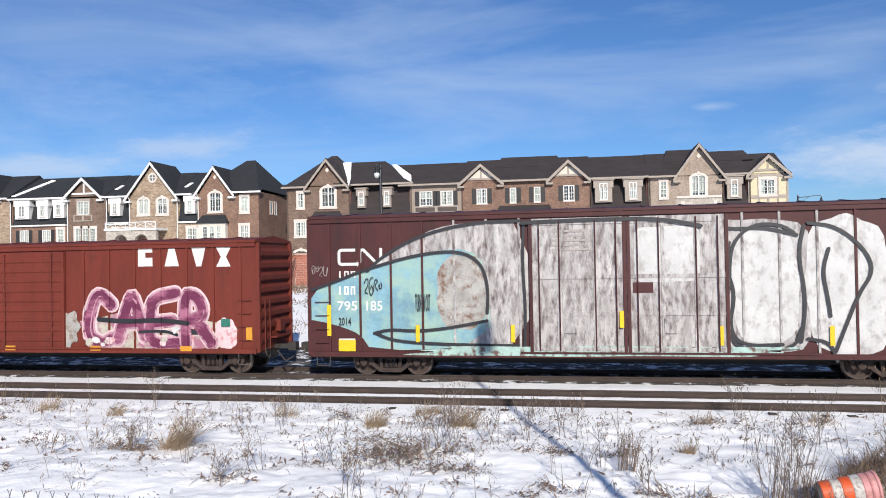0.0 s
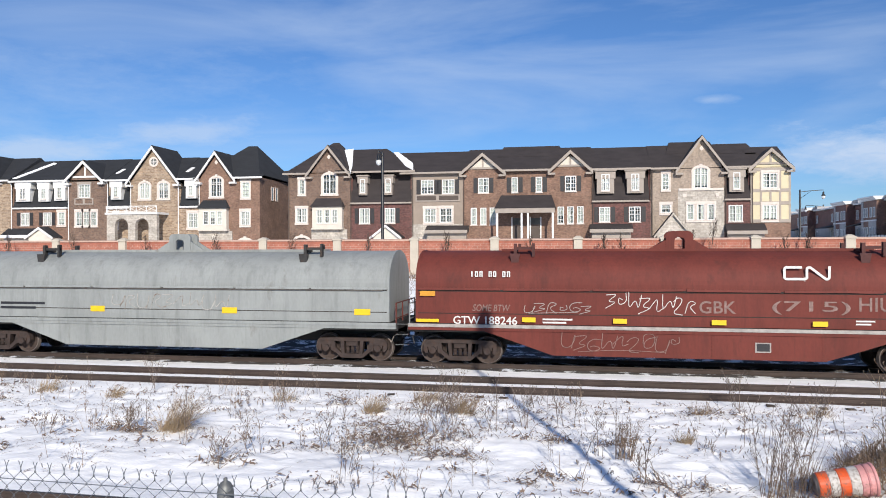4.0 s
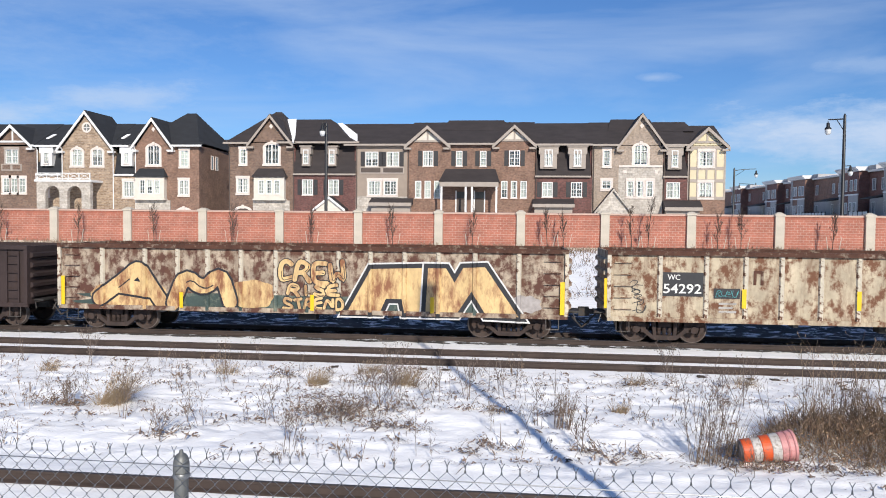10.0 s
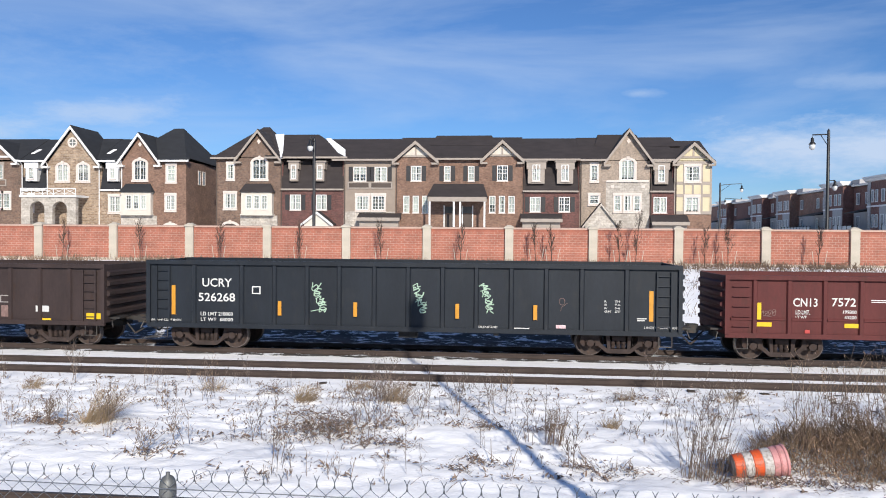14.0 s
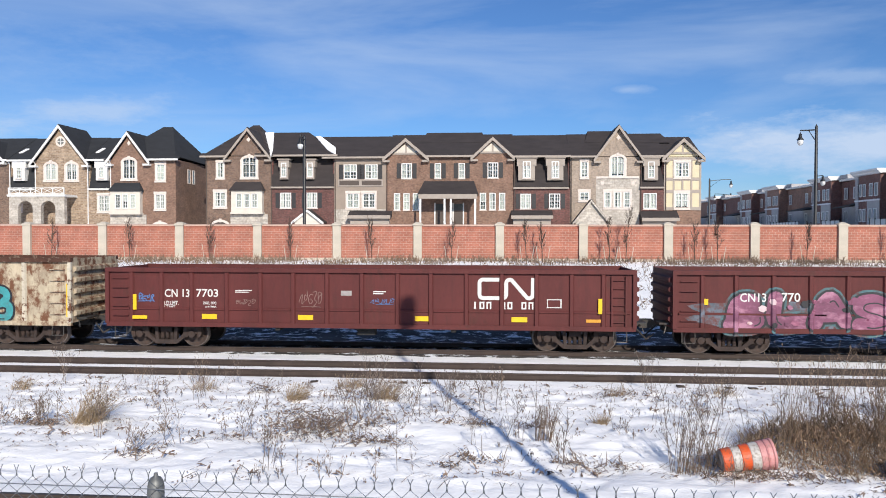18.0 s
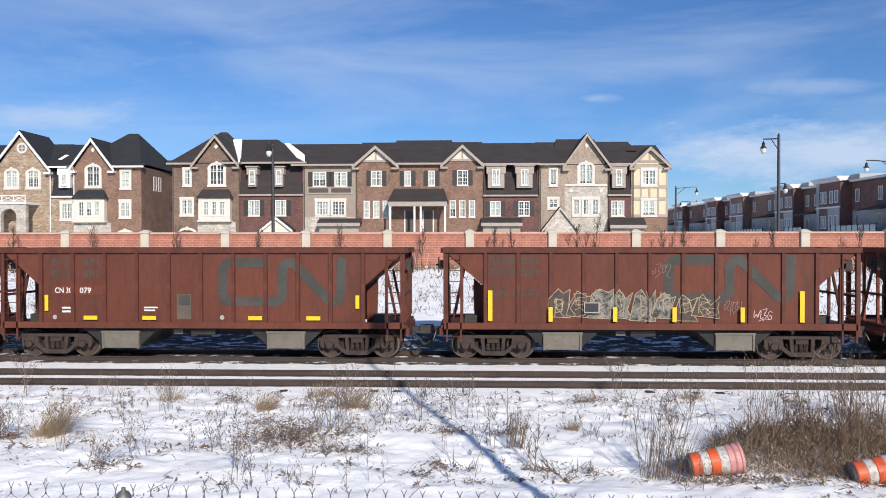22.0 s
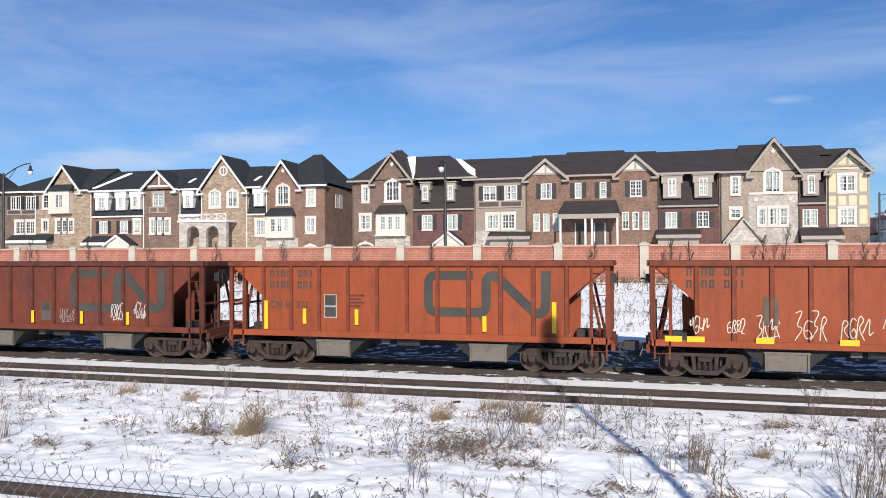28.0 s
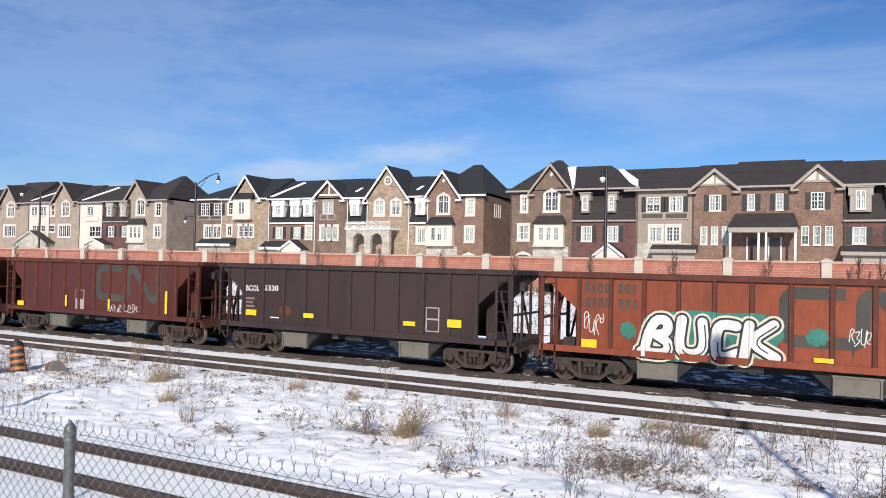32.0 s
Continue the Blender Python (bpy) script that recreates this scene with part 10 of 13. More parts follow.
letter_bars(car, 0.43, 4.58, 1.25, 1.72, 4, CAR_RUST, -1.4475, 0.66, ())
bubble(car, "DOES", -3.20, 0.10, 0.88, 2.05, SPRAY_WHITE, SPRAY_BLACK, -1.5130, None, 0.1, 0, 0.12)
bubble(car, "DUB", 4.13, 6.62, 0.82, 1.97, SPRAY_TEAL, SPRAY_BLACK, -1.5135, None, 0.09, 0, 0.12)
text(car, "2020.", 0.21, 1.01, 0.94, 1.16, SPRAY_BLACK, -1.5170, 0.004)
scrawl(car, 1.20, 2.10, 0.92, 1.21, SPRAY_BLACK, -1.5175, 214, 0.016, 4)
scrawl(car, -4.19, -3.44, 1.11, 2.03, SPRAY_BLACK, -1.4500, 211, 0.02, 5)
scrawl(car, -7.93, -7.40, 1.90, 2.51, SPRAY_BLACK, -1.4505, 212, 0.018, 6)
marks(car, -1.5160, YELLOW, 1.13, 1.56, 0.12, (-8.24, -5.47, 1.16, 4.72,))
marks(car, -1.5165, YELLOW, 1.04, 2.14, 0.14, (8.54,))
scrawl(car, -3.16, -2.88, 1.30, 1.58, SPRAY_BLACK, -1.4520, 213, 0.015, 3)

car = gondola("rust-streaked white gondola with pink and green graffiti", -398.15, -381.03, 3.0, CAR_WC, [-6.98, -5.39, -4.37, -3.26, -2.19, -1.10, 0.03, 1.12, 2.20, 3.28, 4.35, 5.50, 6.97], CAR_WC_RIB, CAR_RUST, True, 0.84, False)
plate(car, -6.86, -5.61, 1.55, 2.29, SPRAY_CREAMW, -1.4445)
text(car, "WC", -6.45, -6.10, 1.95, 2.21, SPRAY_BLACK, -1.4490)
text(car, "5423", -6.71, -5.74, 1.63, 1.88, SPRAY_BLACK, -1.4495)
plate(car, -5.29, -5.03, 1.60, 1.95, SPRAY_CREAMW, -1.4460)
text(car, "2", -5.22, -5.07, 1.64, 1.92, SPRAY_BLACK, -1.4505)
letter_bars(car, -4.37, 5.95, 2.22, 2.65, 9, CAR_RUST, -1.4470, 0.66, ())
paint(car, -5.20, 1.94, 0.77, 1.93, SPRAY_PALE_PINK, -1.5125, 225, 0.12, 6)
bubble(car, "KRIDMUK", -5.07, 1.99, 0.86, 2.45, SPRAY_PALE_PINK, SPRAY_BLACK, -1.5130, SPRAY_WHITE, 0.14, 0, 0.13)
blotches(car, -4.9, 1.9, 0.95, 2.0, 60, (SPRAY_RED, SPRAY_PALE_PINK, SPRAY_WHITE, SPRAY_BLACK, SPRAY_ROSE, SPRAY_HAZE), -1.5620, 483, 0.11)
paint(car, 2.18, 5.08, 0.86, 1.92, SPRAY_GREEN, -1.5135, 226, 0.12, 5)
bubble(car, "HYRN", 2.21, 4.99, 0.86, 1.97, SPRAY_GREEN, SPRAY_GREENDARK, -1.5140, None, 0.14, 0, 0.10)
blotches(car, 2.3, 4.9, 0.9, 1.8, 14, (SPRAY_GREENDARK, SPRAY_GREEN), -1.5480, 484, 0.12)
paint(car, 4.80, 5.46, 1.63, 2.21, SPRAY_GREEN, -1.5145, 221, 0.05, 2)
scrawl(car, 5.78, 6.84, 1.33, 2.31, SPRAY_GREY, -1.4500, 222, 0.02, 8)
plate(car, 6.35, 6.81, 1.00, 1.25, SPRAY_BLACK, -1.4505)
marks(car, -1.5160, YELLOW, 1.05, 2.01, 0.13, (-8.57,))
marks(car, -1.5165, YELLOW, 1.10, 2.11, 0.14, (8.60,))
text(car, "h84", -3.96, -3.59, 1.66, 1.90, SPRAY_BLACK, -1.5380, 0.004)
text(car, "MDI", -4.92, -4.58, 1.15, 1.37, SPRAY_BLACK, -1.5385, 0.004)
text(car, "MISTER KEZO", -1.74, -1.23, 0.93, 1.33, SPRAY_BLACK, -1.5390, 0.004)

car = hopper("rust-brown hopper car with white scrawls along its side", -412.46, -399.28, HOP_BROWN, HOP_RIB_ORANGE, GATE_TAN)
worm(car, 0.34, 4.63, 1.88, 3.40, EMBLEM_DARK, -1.4745, 0.2)
letter_bars(car, -5.00, -3.42, 3.14, 3.37, 8, EMBLEM_DARK, -1.4750, 0.3, (4,))
letter_bars(car, -5.00, -3.42, 2.77, 3.01, 8, EMBLEM_DARK, -1.4755, 0.3, (4,))
text(car, "CN 302953", -4.92, -3.34, 2.08, 2.32, EMBLEM_DARK, -1.4760)
scrawl(car, -2.28, -1.37, 1.55, 2.24, SPRAY_WHITE, -1.5435, 230, 0.022, 4)
scrawl(car, -1.10, -0.19, 1.66, 2.38, SPRAY_WHITE, -1.5440, 231, 0.022, 4)
scrawl(car, 0.08, 0.89, 1.58, 1.98, SPRAY_FAINT, -1.5445, 232, 0.022, 4)
scrawl(car, 1.20, 1.91, 1.68, 2.35, SPRAY_WHITE, -1.5450, 233, 0.022, 4)
scrawl(car, -3.01, -2.55, 1.32, 1.75, SPRAY_WHITE, -1.5455, 234, 0.022, 4)
scrawl(car, -5.03, -4.38, 1.73, 2.06, SPRAY_WHITE, -1.5460, 235, 0.022, 4)
paint(car, 3.31, 3.70, 1.58, 1.89, SPRAY_CREAMW, -1.5465, 236, 0.02, 2)
text(car, "RAZ", 3.28, 3.81, 1.30, 1.53, SPRAY_CREAMW, -1.5470, 0.004)
scrawl(car, 4.20, 4.82, 1.24, 1.81, SPRAY_PALE_PINK, -1.5475, 237, 0.018, 4)
marks(car, -1.5460, YELLOW, 1.31, 1.84, 0.13, (-3.08,))
marks(car, -1.5465, YELLOW, 1.27, 1.76, 0.13, (2.94,))
marks(car, -1.5470, YELLOW, 1.28, 1.94, 0.13, (4.98,))
marks(car, -1.5475, YELLOW, 1.42, 2.11, 0.1, (-5.08,))
plate(car, -0.79, -0.42, 1.42, 1.75, SPRAY_BLACK, -1.4830)

car = hopper("rust-brown hopper car with a band of silver graffiti", -426.55, -413.47, HOP_BROWN, HOP_RIB, GATE_TAN)
worm(car, 0.44, 4.53, 1.89, 3.38, EMBLEM_DARK, -1.4745, 0.2)
letter_bars(car, -5.05, -3.41, 3.08, 3.32, 8, EMBLEM_DARK, -1.4750, 0.3, (4,))
letter_bars(car, -5.05, -3.41, 2.72, 2.96, 8, EMBLEM_DARK, -1.4755, 0.3, (4,))
text(car, "CN 302470", -4.94, -3.44, 2.07, 2.31, EMBLEM_DARK, -1.4760)
throw_up(car, -3.17, 2.05, 1.28, 2.32, 8, (SPRAY_WORN, SPRAY_SOOT, SPRAY_SOOT), SPRAY_OCHRE, -1.5415, 410, 0.022, True)
plate(car, -2.08, -1.59, 1.56, 1.90, SPRAY_PALE, -1.6095)
plate(car, -2.05, -1.63, 1.60, 1.87, SPRAY_BLACK, -1.6135)
marks(car, -1.5465, YELLOW, 1.30, 2.27, 0.14, (-5.03,))
marks(car, -1.6175, YELLOW, 1.29, 1.75, 0.13, (-3.13, -1.11, 0.74, 2.85,))
marks(car, -1.5475, YELLOW, 1.28, 2.26, 0.14, (4.71,))
scrawl(car, 2.28, 2.85, 1.48, 1.98, SPRAY_FAINT, -1.5480, 241, 0.02, 5)
scrawl(car, 3.21, 3.83, 1.30, 1.72, SPRAY_PALE_PINK, -1.5485, 242, 0.018, 4)
scrawl(car, 0.02, 0.70, 2.65, 3.14, SPRAY_FAINT, -1.5490, 243, 0.015, 4)

car = hopper("rust-brown hopper car with a faded dark emblem", -440.97, -427.74, HOP_BROWN, HOP_RIB, GATE_TAN)
worm(car, 0.57, 4.72, 1.74, 3.30, EMBLEM_DARK, -1.4745, 0.2)
letter_bars(car, -4.89, -3.24, 3.04, 3.28, 8, EMBLEM_DARK, -1.4750, 0.3, (4,))
letter_bars(car, -4.89, -3.25, 2.68, 2.92, 8, EMBLEM_DARK, -1.4755, 0.3, (4,))
text(car, "CN 302", -4.80, -4.14, 2.16, 2.34, WHITE, -1.4825)
text(car, "079", -3.98, -3.61, 2.15, 2.34, WHITE, -1.4830)
plate(car, -4.88, -3.25, 2.08, 2.41, HOP_MID, -1.4770)
bars(car, -4.57, -4.17, 1.50, 1.74, 2, WHITE, -1.4775)
marks(car, -1.5430, YELLOW, 1.59, 2.10, 0.12, (-5.05,))
marks(car, -1.5435, YELLOW, 1.30, 1.43, 0.45, (-3.60, -1.67, 1.78, 3.66,))
marks(car, -1.5440, YELLOW, 1.68, 2.10, 0.12, (5.08,))
plate(car, -0.79, -0.32, 1.32, 2.13, HOP_PATCH2, -1.4795)
plate(car, -0.72, -0.36, 1.77, 2.10, EMBLEM_DARK, -1.4840)
bars(car, -1.87, -1.41, 1.56, 1.74, 2, WHITE, -1.4805)
paint(car, -4.88, -4.74, 1.30, 1.45, SPRAY_PALE, -1.5460, 251, 0.02, 2)
paint(car, 0.62, 0.76, 1.30, 1.45, SPRAY_PALE, -1.5465, 252, 0.02, 2)

car = hopper("rust-brown hopper car with patches of orange primer", -455.3, -441.92, HOP_BROWN, HOP_RIB, GATE_TAN)
worm(car, 0.69, 4.78, 1.84, 3.28, EMBLEM_DARK, -1.4745, 0.2)
letter_bars(car, -4.84, -3.25, 3.07, 3.31, 8, EMBLEM_DARK, -1.4750, 0.3, (4,))
letter_bars(car, -4.84, -3.26, 2.71, 2.95, 8, EMBLEM_DARK, -1.4755, 0.3, (4,))
text(car, "CN 302493", -4.81, -3.26, 2.13, 2.39, EMBLEM_DARK, -1.4760)
plate(car, -4.87, -4.08, 1.43, 1.95, HOP_TAN, -1.4765)
plate(car, -4.86, -4.50, 1.43, 1.72, HOP_PATCH2, -1.4815)
plate(car, -3.96, -3.18, 1.39, 1.64, HOP_TAN, -1.4770)
paint(car, -2.99, -2.20, 1.86, 2.16, HOP_PRIMER, -1.4775, 261, 0.22, 6)
paint(car, -1.99, -1.12, 1.84, 2.24, HOP_PRIMER, -1.4780, 262, 0.28, 5)
paint(car, 0.09, 2.26, 1.62, 2.22, HOP_PRIMER, -1.4785, 263, 0.35, 4)
marks(car, -1.5440, YELLOW, 1.10, 1.39, 0.5, (-4.63,))
marks(car, -1.5445, YELLOW, 1.13, 1.29, 0.5, (-0.18,))
marks(car, -1.5450, YELLOW, 1.15, 1.42, 0.5, (4.81,))
bars(car, -2.90, -2.45, 1.28, 1.64, 3, WHITE, -1.4805)
bars(car, -1.81, -1.45, 1.62, 1.76, 2, WHITE, -1.4810)
plate(car, -0.67, -0.22, 1.40, 2.16, EMBLEM_DARK, -1.4815)
scrawl(car, 0.10, 0.55, 2.57, 3.11, HOP_BROWN, -1.5470, 264, 0.02, 1)

car = hopper("orange hopper car with dark emblem and mushroom doodles", -469.94, -456.68, HOP_ORANGE, HOP_RIB_ORANGE, GATE_TAN)
worm(car, 0.55, 4.74, 1.64, 3.32, EMBLEM_DARK, -1.4745, 0.2)
letter_bars(car, -5.10, -3.44, 3.11, 3.35, 8, EMBLEM_DARK, -1.4750, 0.3, (4,))
letter_bars(car, -5.10, -3.44, 2.75, 2.99, 8, EMBLEM_DARK, -1.4755, 0.3, (4,))
text(car, "CN 90 328", -5.11, -3.63, 2.12, 2.38, EMBLEM_DARK, -1.4760)
paint(car, -0.04, 0.46, 1.95, 2.50, EMBLEM_DARK, -1.5405, 271, 0.08, 2.3)
paint(car, 0.00, 1.62, 1.44, 2.20, EMBLEM_DARK, -1.5410, 272, 0.10, 3.0)
paint(car, 0.03, 0.38, 2.02, 2.44, SPRAY_CREAMW, -1.5445, 273, 0.1, 2.2)
paint(car, 0.09, 0.62, 1.56, 2.16, SPRAY_CREAMW, -1.5450, 274, 0.15, 2.3)
paint(car, 0.44, 1.02, 1.54, 2.30, SPRAY_WHITE, -1.5455, 275, 0.14, 3.0)
paint(car, 1.00, 1.56, 1.58, 2.30, SPRAY_WHITE, -1.5460, 276, 0.12, 3.0)
part("graffiti_line", Shape().ribbon(smooth_line([(0.36, 2.06), (0.42, 1.90), (0.34, 1.80), (0.50, 1.72), (0.62, 1.86), (0.66, 1.60)]), 0.022, -1.5500).ribbon(smooth_line([(0.48, 2.28), (0.60, 1.98), (0.72, 2.20), (0.86, 1.98), (0.84, 1.62)]), 0.022, -1.5505).ribbon(smooth_line([(1.00, 2.26), (1.06, 1.92), (1.30, 2.20), (1.42, 1.90), (1.28, 1.64)]), 0.022, -1.5510), SPRAY_BLACK, car)
for cx, top, rim, low, w in ((2.50, 2.33, 2.15, 1.70, 0.27), (2.80, 2.37, 2.23, 2.00, 0.28), (2.73, 1.82, 1.68, 1.43, 0.20), (3.77, 1.77, 1.67, 1.55, 0.27), (4.45, 2.09, 1.80, 1.52, 0.50), (4.74, 1.77, 1.63, 1.44, 0.28)):
    mushroom(car, cx, top, rim, low, w, SPRAY_PALE, -1.5490)
leaf = []
for a, L in ((-1.1, 0.24), (-0.65, 0.30), (-0.2, 0.36), (0.25, 0.36), (0.7, 0.30), (1.2, 0.22)):
    c, q = math.cos(a), math.sin(a)
    leaf += [(3.50 + L * (u * q + v * c), 1.84 + L * (u * c - v * q)) for u, v in ((0.05, -0.05), (0.5, -0.2), (1.0, 0), (0.5, 0.2), (0.05, 0.05))]
part("graffiti_doodle", Shape().ribbon(smooth_line(leaf), 0.016, -1.5490), SPRAY_PALE, car)
marks(car, -1.5445, YELLOW, 1.17, 2.13, 0.14, (-5.19,))
marks(car, -1.5450, YELLOW, 1.17, 1.62, 0.13, (-3.31, -1.22, 1.05, 3.17,))
marks(car, -1.5455, YELLOW, 1.17, 2.12, 0.14, (5.09,))
plate(car, -3.07, -2.60, 1.71, 2.49, SPRAY_PALE, -1.4810)
plate(car, -3.03, -2.64, 2.13, 2.45, EMBLEM_DARK, -1.4855)
plate(car, -3.04, -2.64, 1.75, 2.07, EMBLEM_DARK, -1.4860)
bars(car, -1.97, -1.47, 2.04, 2.49, 4, HOP_BROWN, -1.4825)
bars(car, -1.11, -0.30, 1.94, 2.48, 4, HOP_BROWN, -1.4830)
plate(car, -5.11, -4.39, 1.96, 2.04, EMBLEM_DARK, -1.4835)
plate(car, -4.21, -3.54, 1.96, 2.03, EMBLEM_DARK, -1.4840)

car = hopper("orange hopper car with faded dark emblem", -484.44, -471.18, HOP_ORANGE, HOP_RIB_ORANGE, GATE_TAN)
worm(car, 0.71, 4.81, 1.80, 3.35, EMBLEM_DARK, -1.4745, 0.2)
letter_bars(car, -5.02, -3.37, 3.07, 3.30, 8, EMBLEM_DARK, -1.4750, 0.3, (4,))
letter_bars(car, -5.03, -3.37, 2.71, 2.94, 8, EMBLEM_DARK, -1.4755, 0.3, (4,))
text(car, "CN 90", -5.04, -4.25, 2.12, 2.34, EMBLEM_DARK, -1.4760)
text(car, "207", -4.07, -3.58, 2.11, 2.32, EMBLEM_DARK, -1.4765)
marks(car, -1.5420, YELLOW, 1.15, 2.11, 0.14, (-5.12,))
marks(car, -1.5425, YELLOW, 1.17, 1.64, 0.13, (-3.25, -1.13, 1.17, 3.24,))
marks(car, -1.5430, YELLOW, 1.19, 2.12, 0.14, (5.12,))
plate(car, -2.96, -2.49, 1.70, 2.47, SPRAY_PALE, -1.4785)
plate(car, -2.92, -2.52, 2.09, 2.43, EMBLEM_DARK, -1.4830)
plate(car, -2.92, -2.53, 1.73, 2.04, EMBLEM_DARK, -1.4835)
bars(car, -1.91, -1.37, 2.04, 2.51, 4, HOP_BROWN, -1.4800)
bars(car, -1.01, -0.20, 1.99, 2.49, 4, HOP_BROWN, -1.4805)
plate(car, 0.38, 0.78, 1.59, 1.67, SPRAY_PALE, -1.4810)
plate(car, 1.23, 2.08, 1.60, 1.69, SPRAY_PALE, -1.4815)

car = hopper("orange hopper car with dark emblem and small tag", -499.0, -485.7, HOP_ORANGE, HOP_RIB_ORANGE, GATE_TAN)
worm(car, 0.6, 4.75, 1.75, 3.2, EMBLEM_DARK, -1.474, 0.2)
letter_bars(car, -5.1, -3.5, 2.95, 3.2, 8, EMBLEM_DARK, -1.474)
letter_bars(car, -5.1, -3.5, 2.6, 2.85, 8, EMBLEM_DARK, -1.474)
scrawl(car, 4.4, 5.1, 1.2, 1.45, SPRAY_WHITE, -1.541, 281, 0.02, 4)
marks(car, -1.539, YELLOW, 1.15, 1.6, 0.13, (-3.2, -1.1, 1.0, 3.1))
marks(car, -1.541, YELLOW, 1.15, 2.1, 0.14, (-5.25, 5.25))

car = hopper("orange hopper car with dented side and dark emblem", -513.13, -499.89, HOP_ORANGE, HOP_RIB_ORANGE, GATE_TAN)
worm(car, 0.64, 4.85, 1.83, 3.31, EMBLEM_DARK, -1.4745, 0.2)
letter_bars(car, -5.07, -3.41, 3.15, 3.38, 8, EMBLEM_DARK, -1.4750, 0.3, (4,))
letter_bars(car, -5.08, -3.42, 2.79, 3.02, 8, EMBLEM_DARK, -1.4755, 0.3, (4,))
text(car, "CN 90 089", -5.10, -3.49, 2.13, 2.36, EMBLEM_DARK, -1.4760)
scrawl(car, -3.25, -2.53, 1.66, 3.19, EMBLEM_DARK, -1.5415, 291, 0.03, 3)
marks(car, -1.5420, YELLOW, 1.21, 2.13, 0.14, (-5.15,))
marks(car, -1.5425, YELLOW, 1.16, 1.28, 0.5, (-2.81, 2.84,))
marks(car, -1.5430, YELLOW, 1.16, 2.07, 0.14, (5.23,))
bars(car, -5.08, -3.37, 1.55, 1.64, 1, SPRAY_PALE, -1.4785)

car = hopper("dark rust-brown hopper car with faded emblem", -527.54, -514.24, HOP_BROWN, HOP_RIB, GATE_TAN)
worm(car, 0.35, 4.53, 1.88, 3.36, EMBLEM_DARK, -1.4745, 0.2)
letter_bars(car, -5.18, -3.51, 3.21, 3.45, 8, EMBLEM_DARK, -1.4750, 0.3, (4,))
letter_bars(car, -5.18, -3.51, 2.85, 3.09, 8, EMBLEM_DARK, -1.4755, 0.3, (4,))
marks(car, -1.5410, YELLOW, 1.20, 1.65, 0.13, (-5.23,))
marks(car, -1.5415, YELLOW, 1.18, 1.68, 0.13, (-2.43, -0.15,))
marks(car, -1.5420, YELLOW, 1.19, 2.10, 0.14, (4.96,))
plate(car, -0.99, -0.51, 1.40, 2.17, HOP_PATCH2, -1.4775)
plate(car, -0.95, -0.54, 1.81, 2.13, EMBLEM_DARK, -1.4820)
scrawl(car, -2.23, -1.70, 1.82, 2.35, HOP_PATCH, -1.5435, 301, 0.018, 4)
bars(car, -3.31, -2.86, 1.68, 1.82, 1, SPRAY_PALE, -1.4790)

car = hopper("orange hopper car with a row of white tags", -541.67, -528.46, HOP_ORANGE, HOP_RIB_ORANGE, GATE_TAN)
worm(car, 0.32, 4.56, 1.90, 3.41, EMBLEM_DARK, -1.4745, 0.2)
letter_bars(car, -5.53, -3.81, 3.17, 3.41, 8, EMBLEM_DARK, -1.4750, 0.3, (4,))
letter_bars(car, -5.53, -3.82, 2.80, 3.04, 8, EMBLEM_DARK, -1.4755, 0.3, (4,))
scrawl(car, -5.49, -4.87, 1.36, 2.00, SPRAY_CREAMW, -1.5430, 310, 0.028, 4)
scrawl(car, -4.40, -3.85, 1.44, 1.94, SPRAY_CREAMW, -1.5435, 311, 0.028, 4)
scrawl(car, -3.57, -2.92, 1.31, 2.12, SPRAY_CREAMW, -1.5440, 312, 0.028, 4)
scrawl(car, -2.55, -1.64, 1.29, 2.22, SPRAY_CREAMW, -1.5445, 313, 0.028, 4)
scrawl(car, -1.35, -0.48, 1.34, 2.10, SPRAY_CREAMW, -1.5450, 314, 0.028, 4)
scrawl(car, -0.24, 0.72, 1.33, 2.42, SPRAY_CREAMW, -1.5455, 315, 0.028, 4)
scrawl(car, 1.08, 1.85, 1.36, 2.02, SPRAY_CREAMW, -1.5460, 316, 0.028, 4)
scrawl(car, 2.14, 2.88, 1.32, 2.32, SPRAY_CREAMW, -1.5465, 317, 0.028, 4)
scrawl(car, 3.06, 3.64, 1.41, 2.13, SPRAY_CREAMW, -1.5470, 318, 0.028, 4)
scrawl(car, 4.04, 4.64, 1.31, 2.04, SPRAY_CREAMW, -1.5475, 319, 0.028, 4)
marks(car, -1.5520, YELLOW, 1.18, 1.35, 0.5, (-5.92, -5.28, -3.35, -1.11, 1.63,))
marks(car, -1.5465, YELLOW, 1.22, 1.35, 0.5, (5.17,))
marks(car, -1.5470, YELLOW, 1.31, 1.86, 0.12, (4.71,))
plate(car, -3.38, -2.97, 1.71, 2.54, HOP_PATCH2, -1.4825)

car = hopper("orange hopper car with bold dark emblem", -556.11, -542.82, HOP_ORANGE, HOP_RIB_ORANGE, GATE_TAN)
worm(car, 0.60, 4.79, 1.80, 3.30, EMBLEM_DARK, -1.4745, 0.2)
letter_bars(car, -5.03, -3.34, 3.07, 3.32, 8, EMBLEM_DARK, -1.4750, 0.3, (4,))
letter_bars(car, -5.03, -3.35, 2.68, 2.93, 8, EMBLEM_DARK, -1.4755, 0.3, (4,))
text(car, "CN 90 372", -5.03, -3.58, 1.99, 2.24, EMBLEM_DARK, -1.4760)
marks(car, -1.5415, YELLOW, 1.26, 2.25, 0.14, (-5.16,))
marks(car, -1.5420, YELLOW, 1.47, 1.99, 0.13, (-3.69, -1.77,))
marks(car, -1.5425, YELLOW, 1.34, 1.84, 0.13, (2.65,))
marks(car, -1.5430, YELLOW, 1.34, 2.32, 0.14, (4.89,))
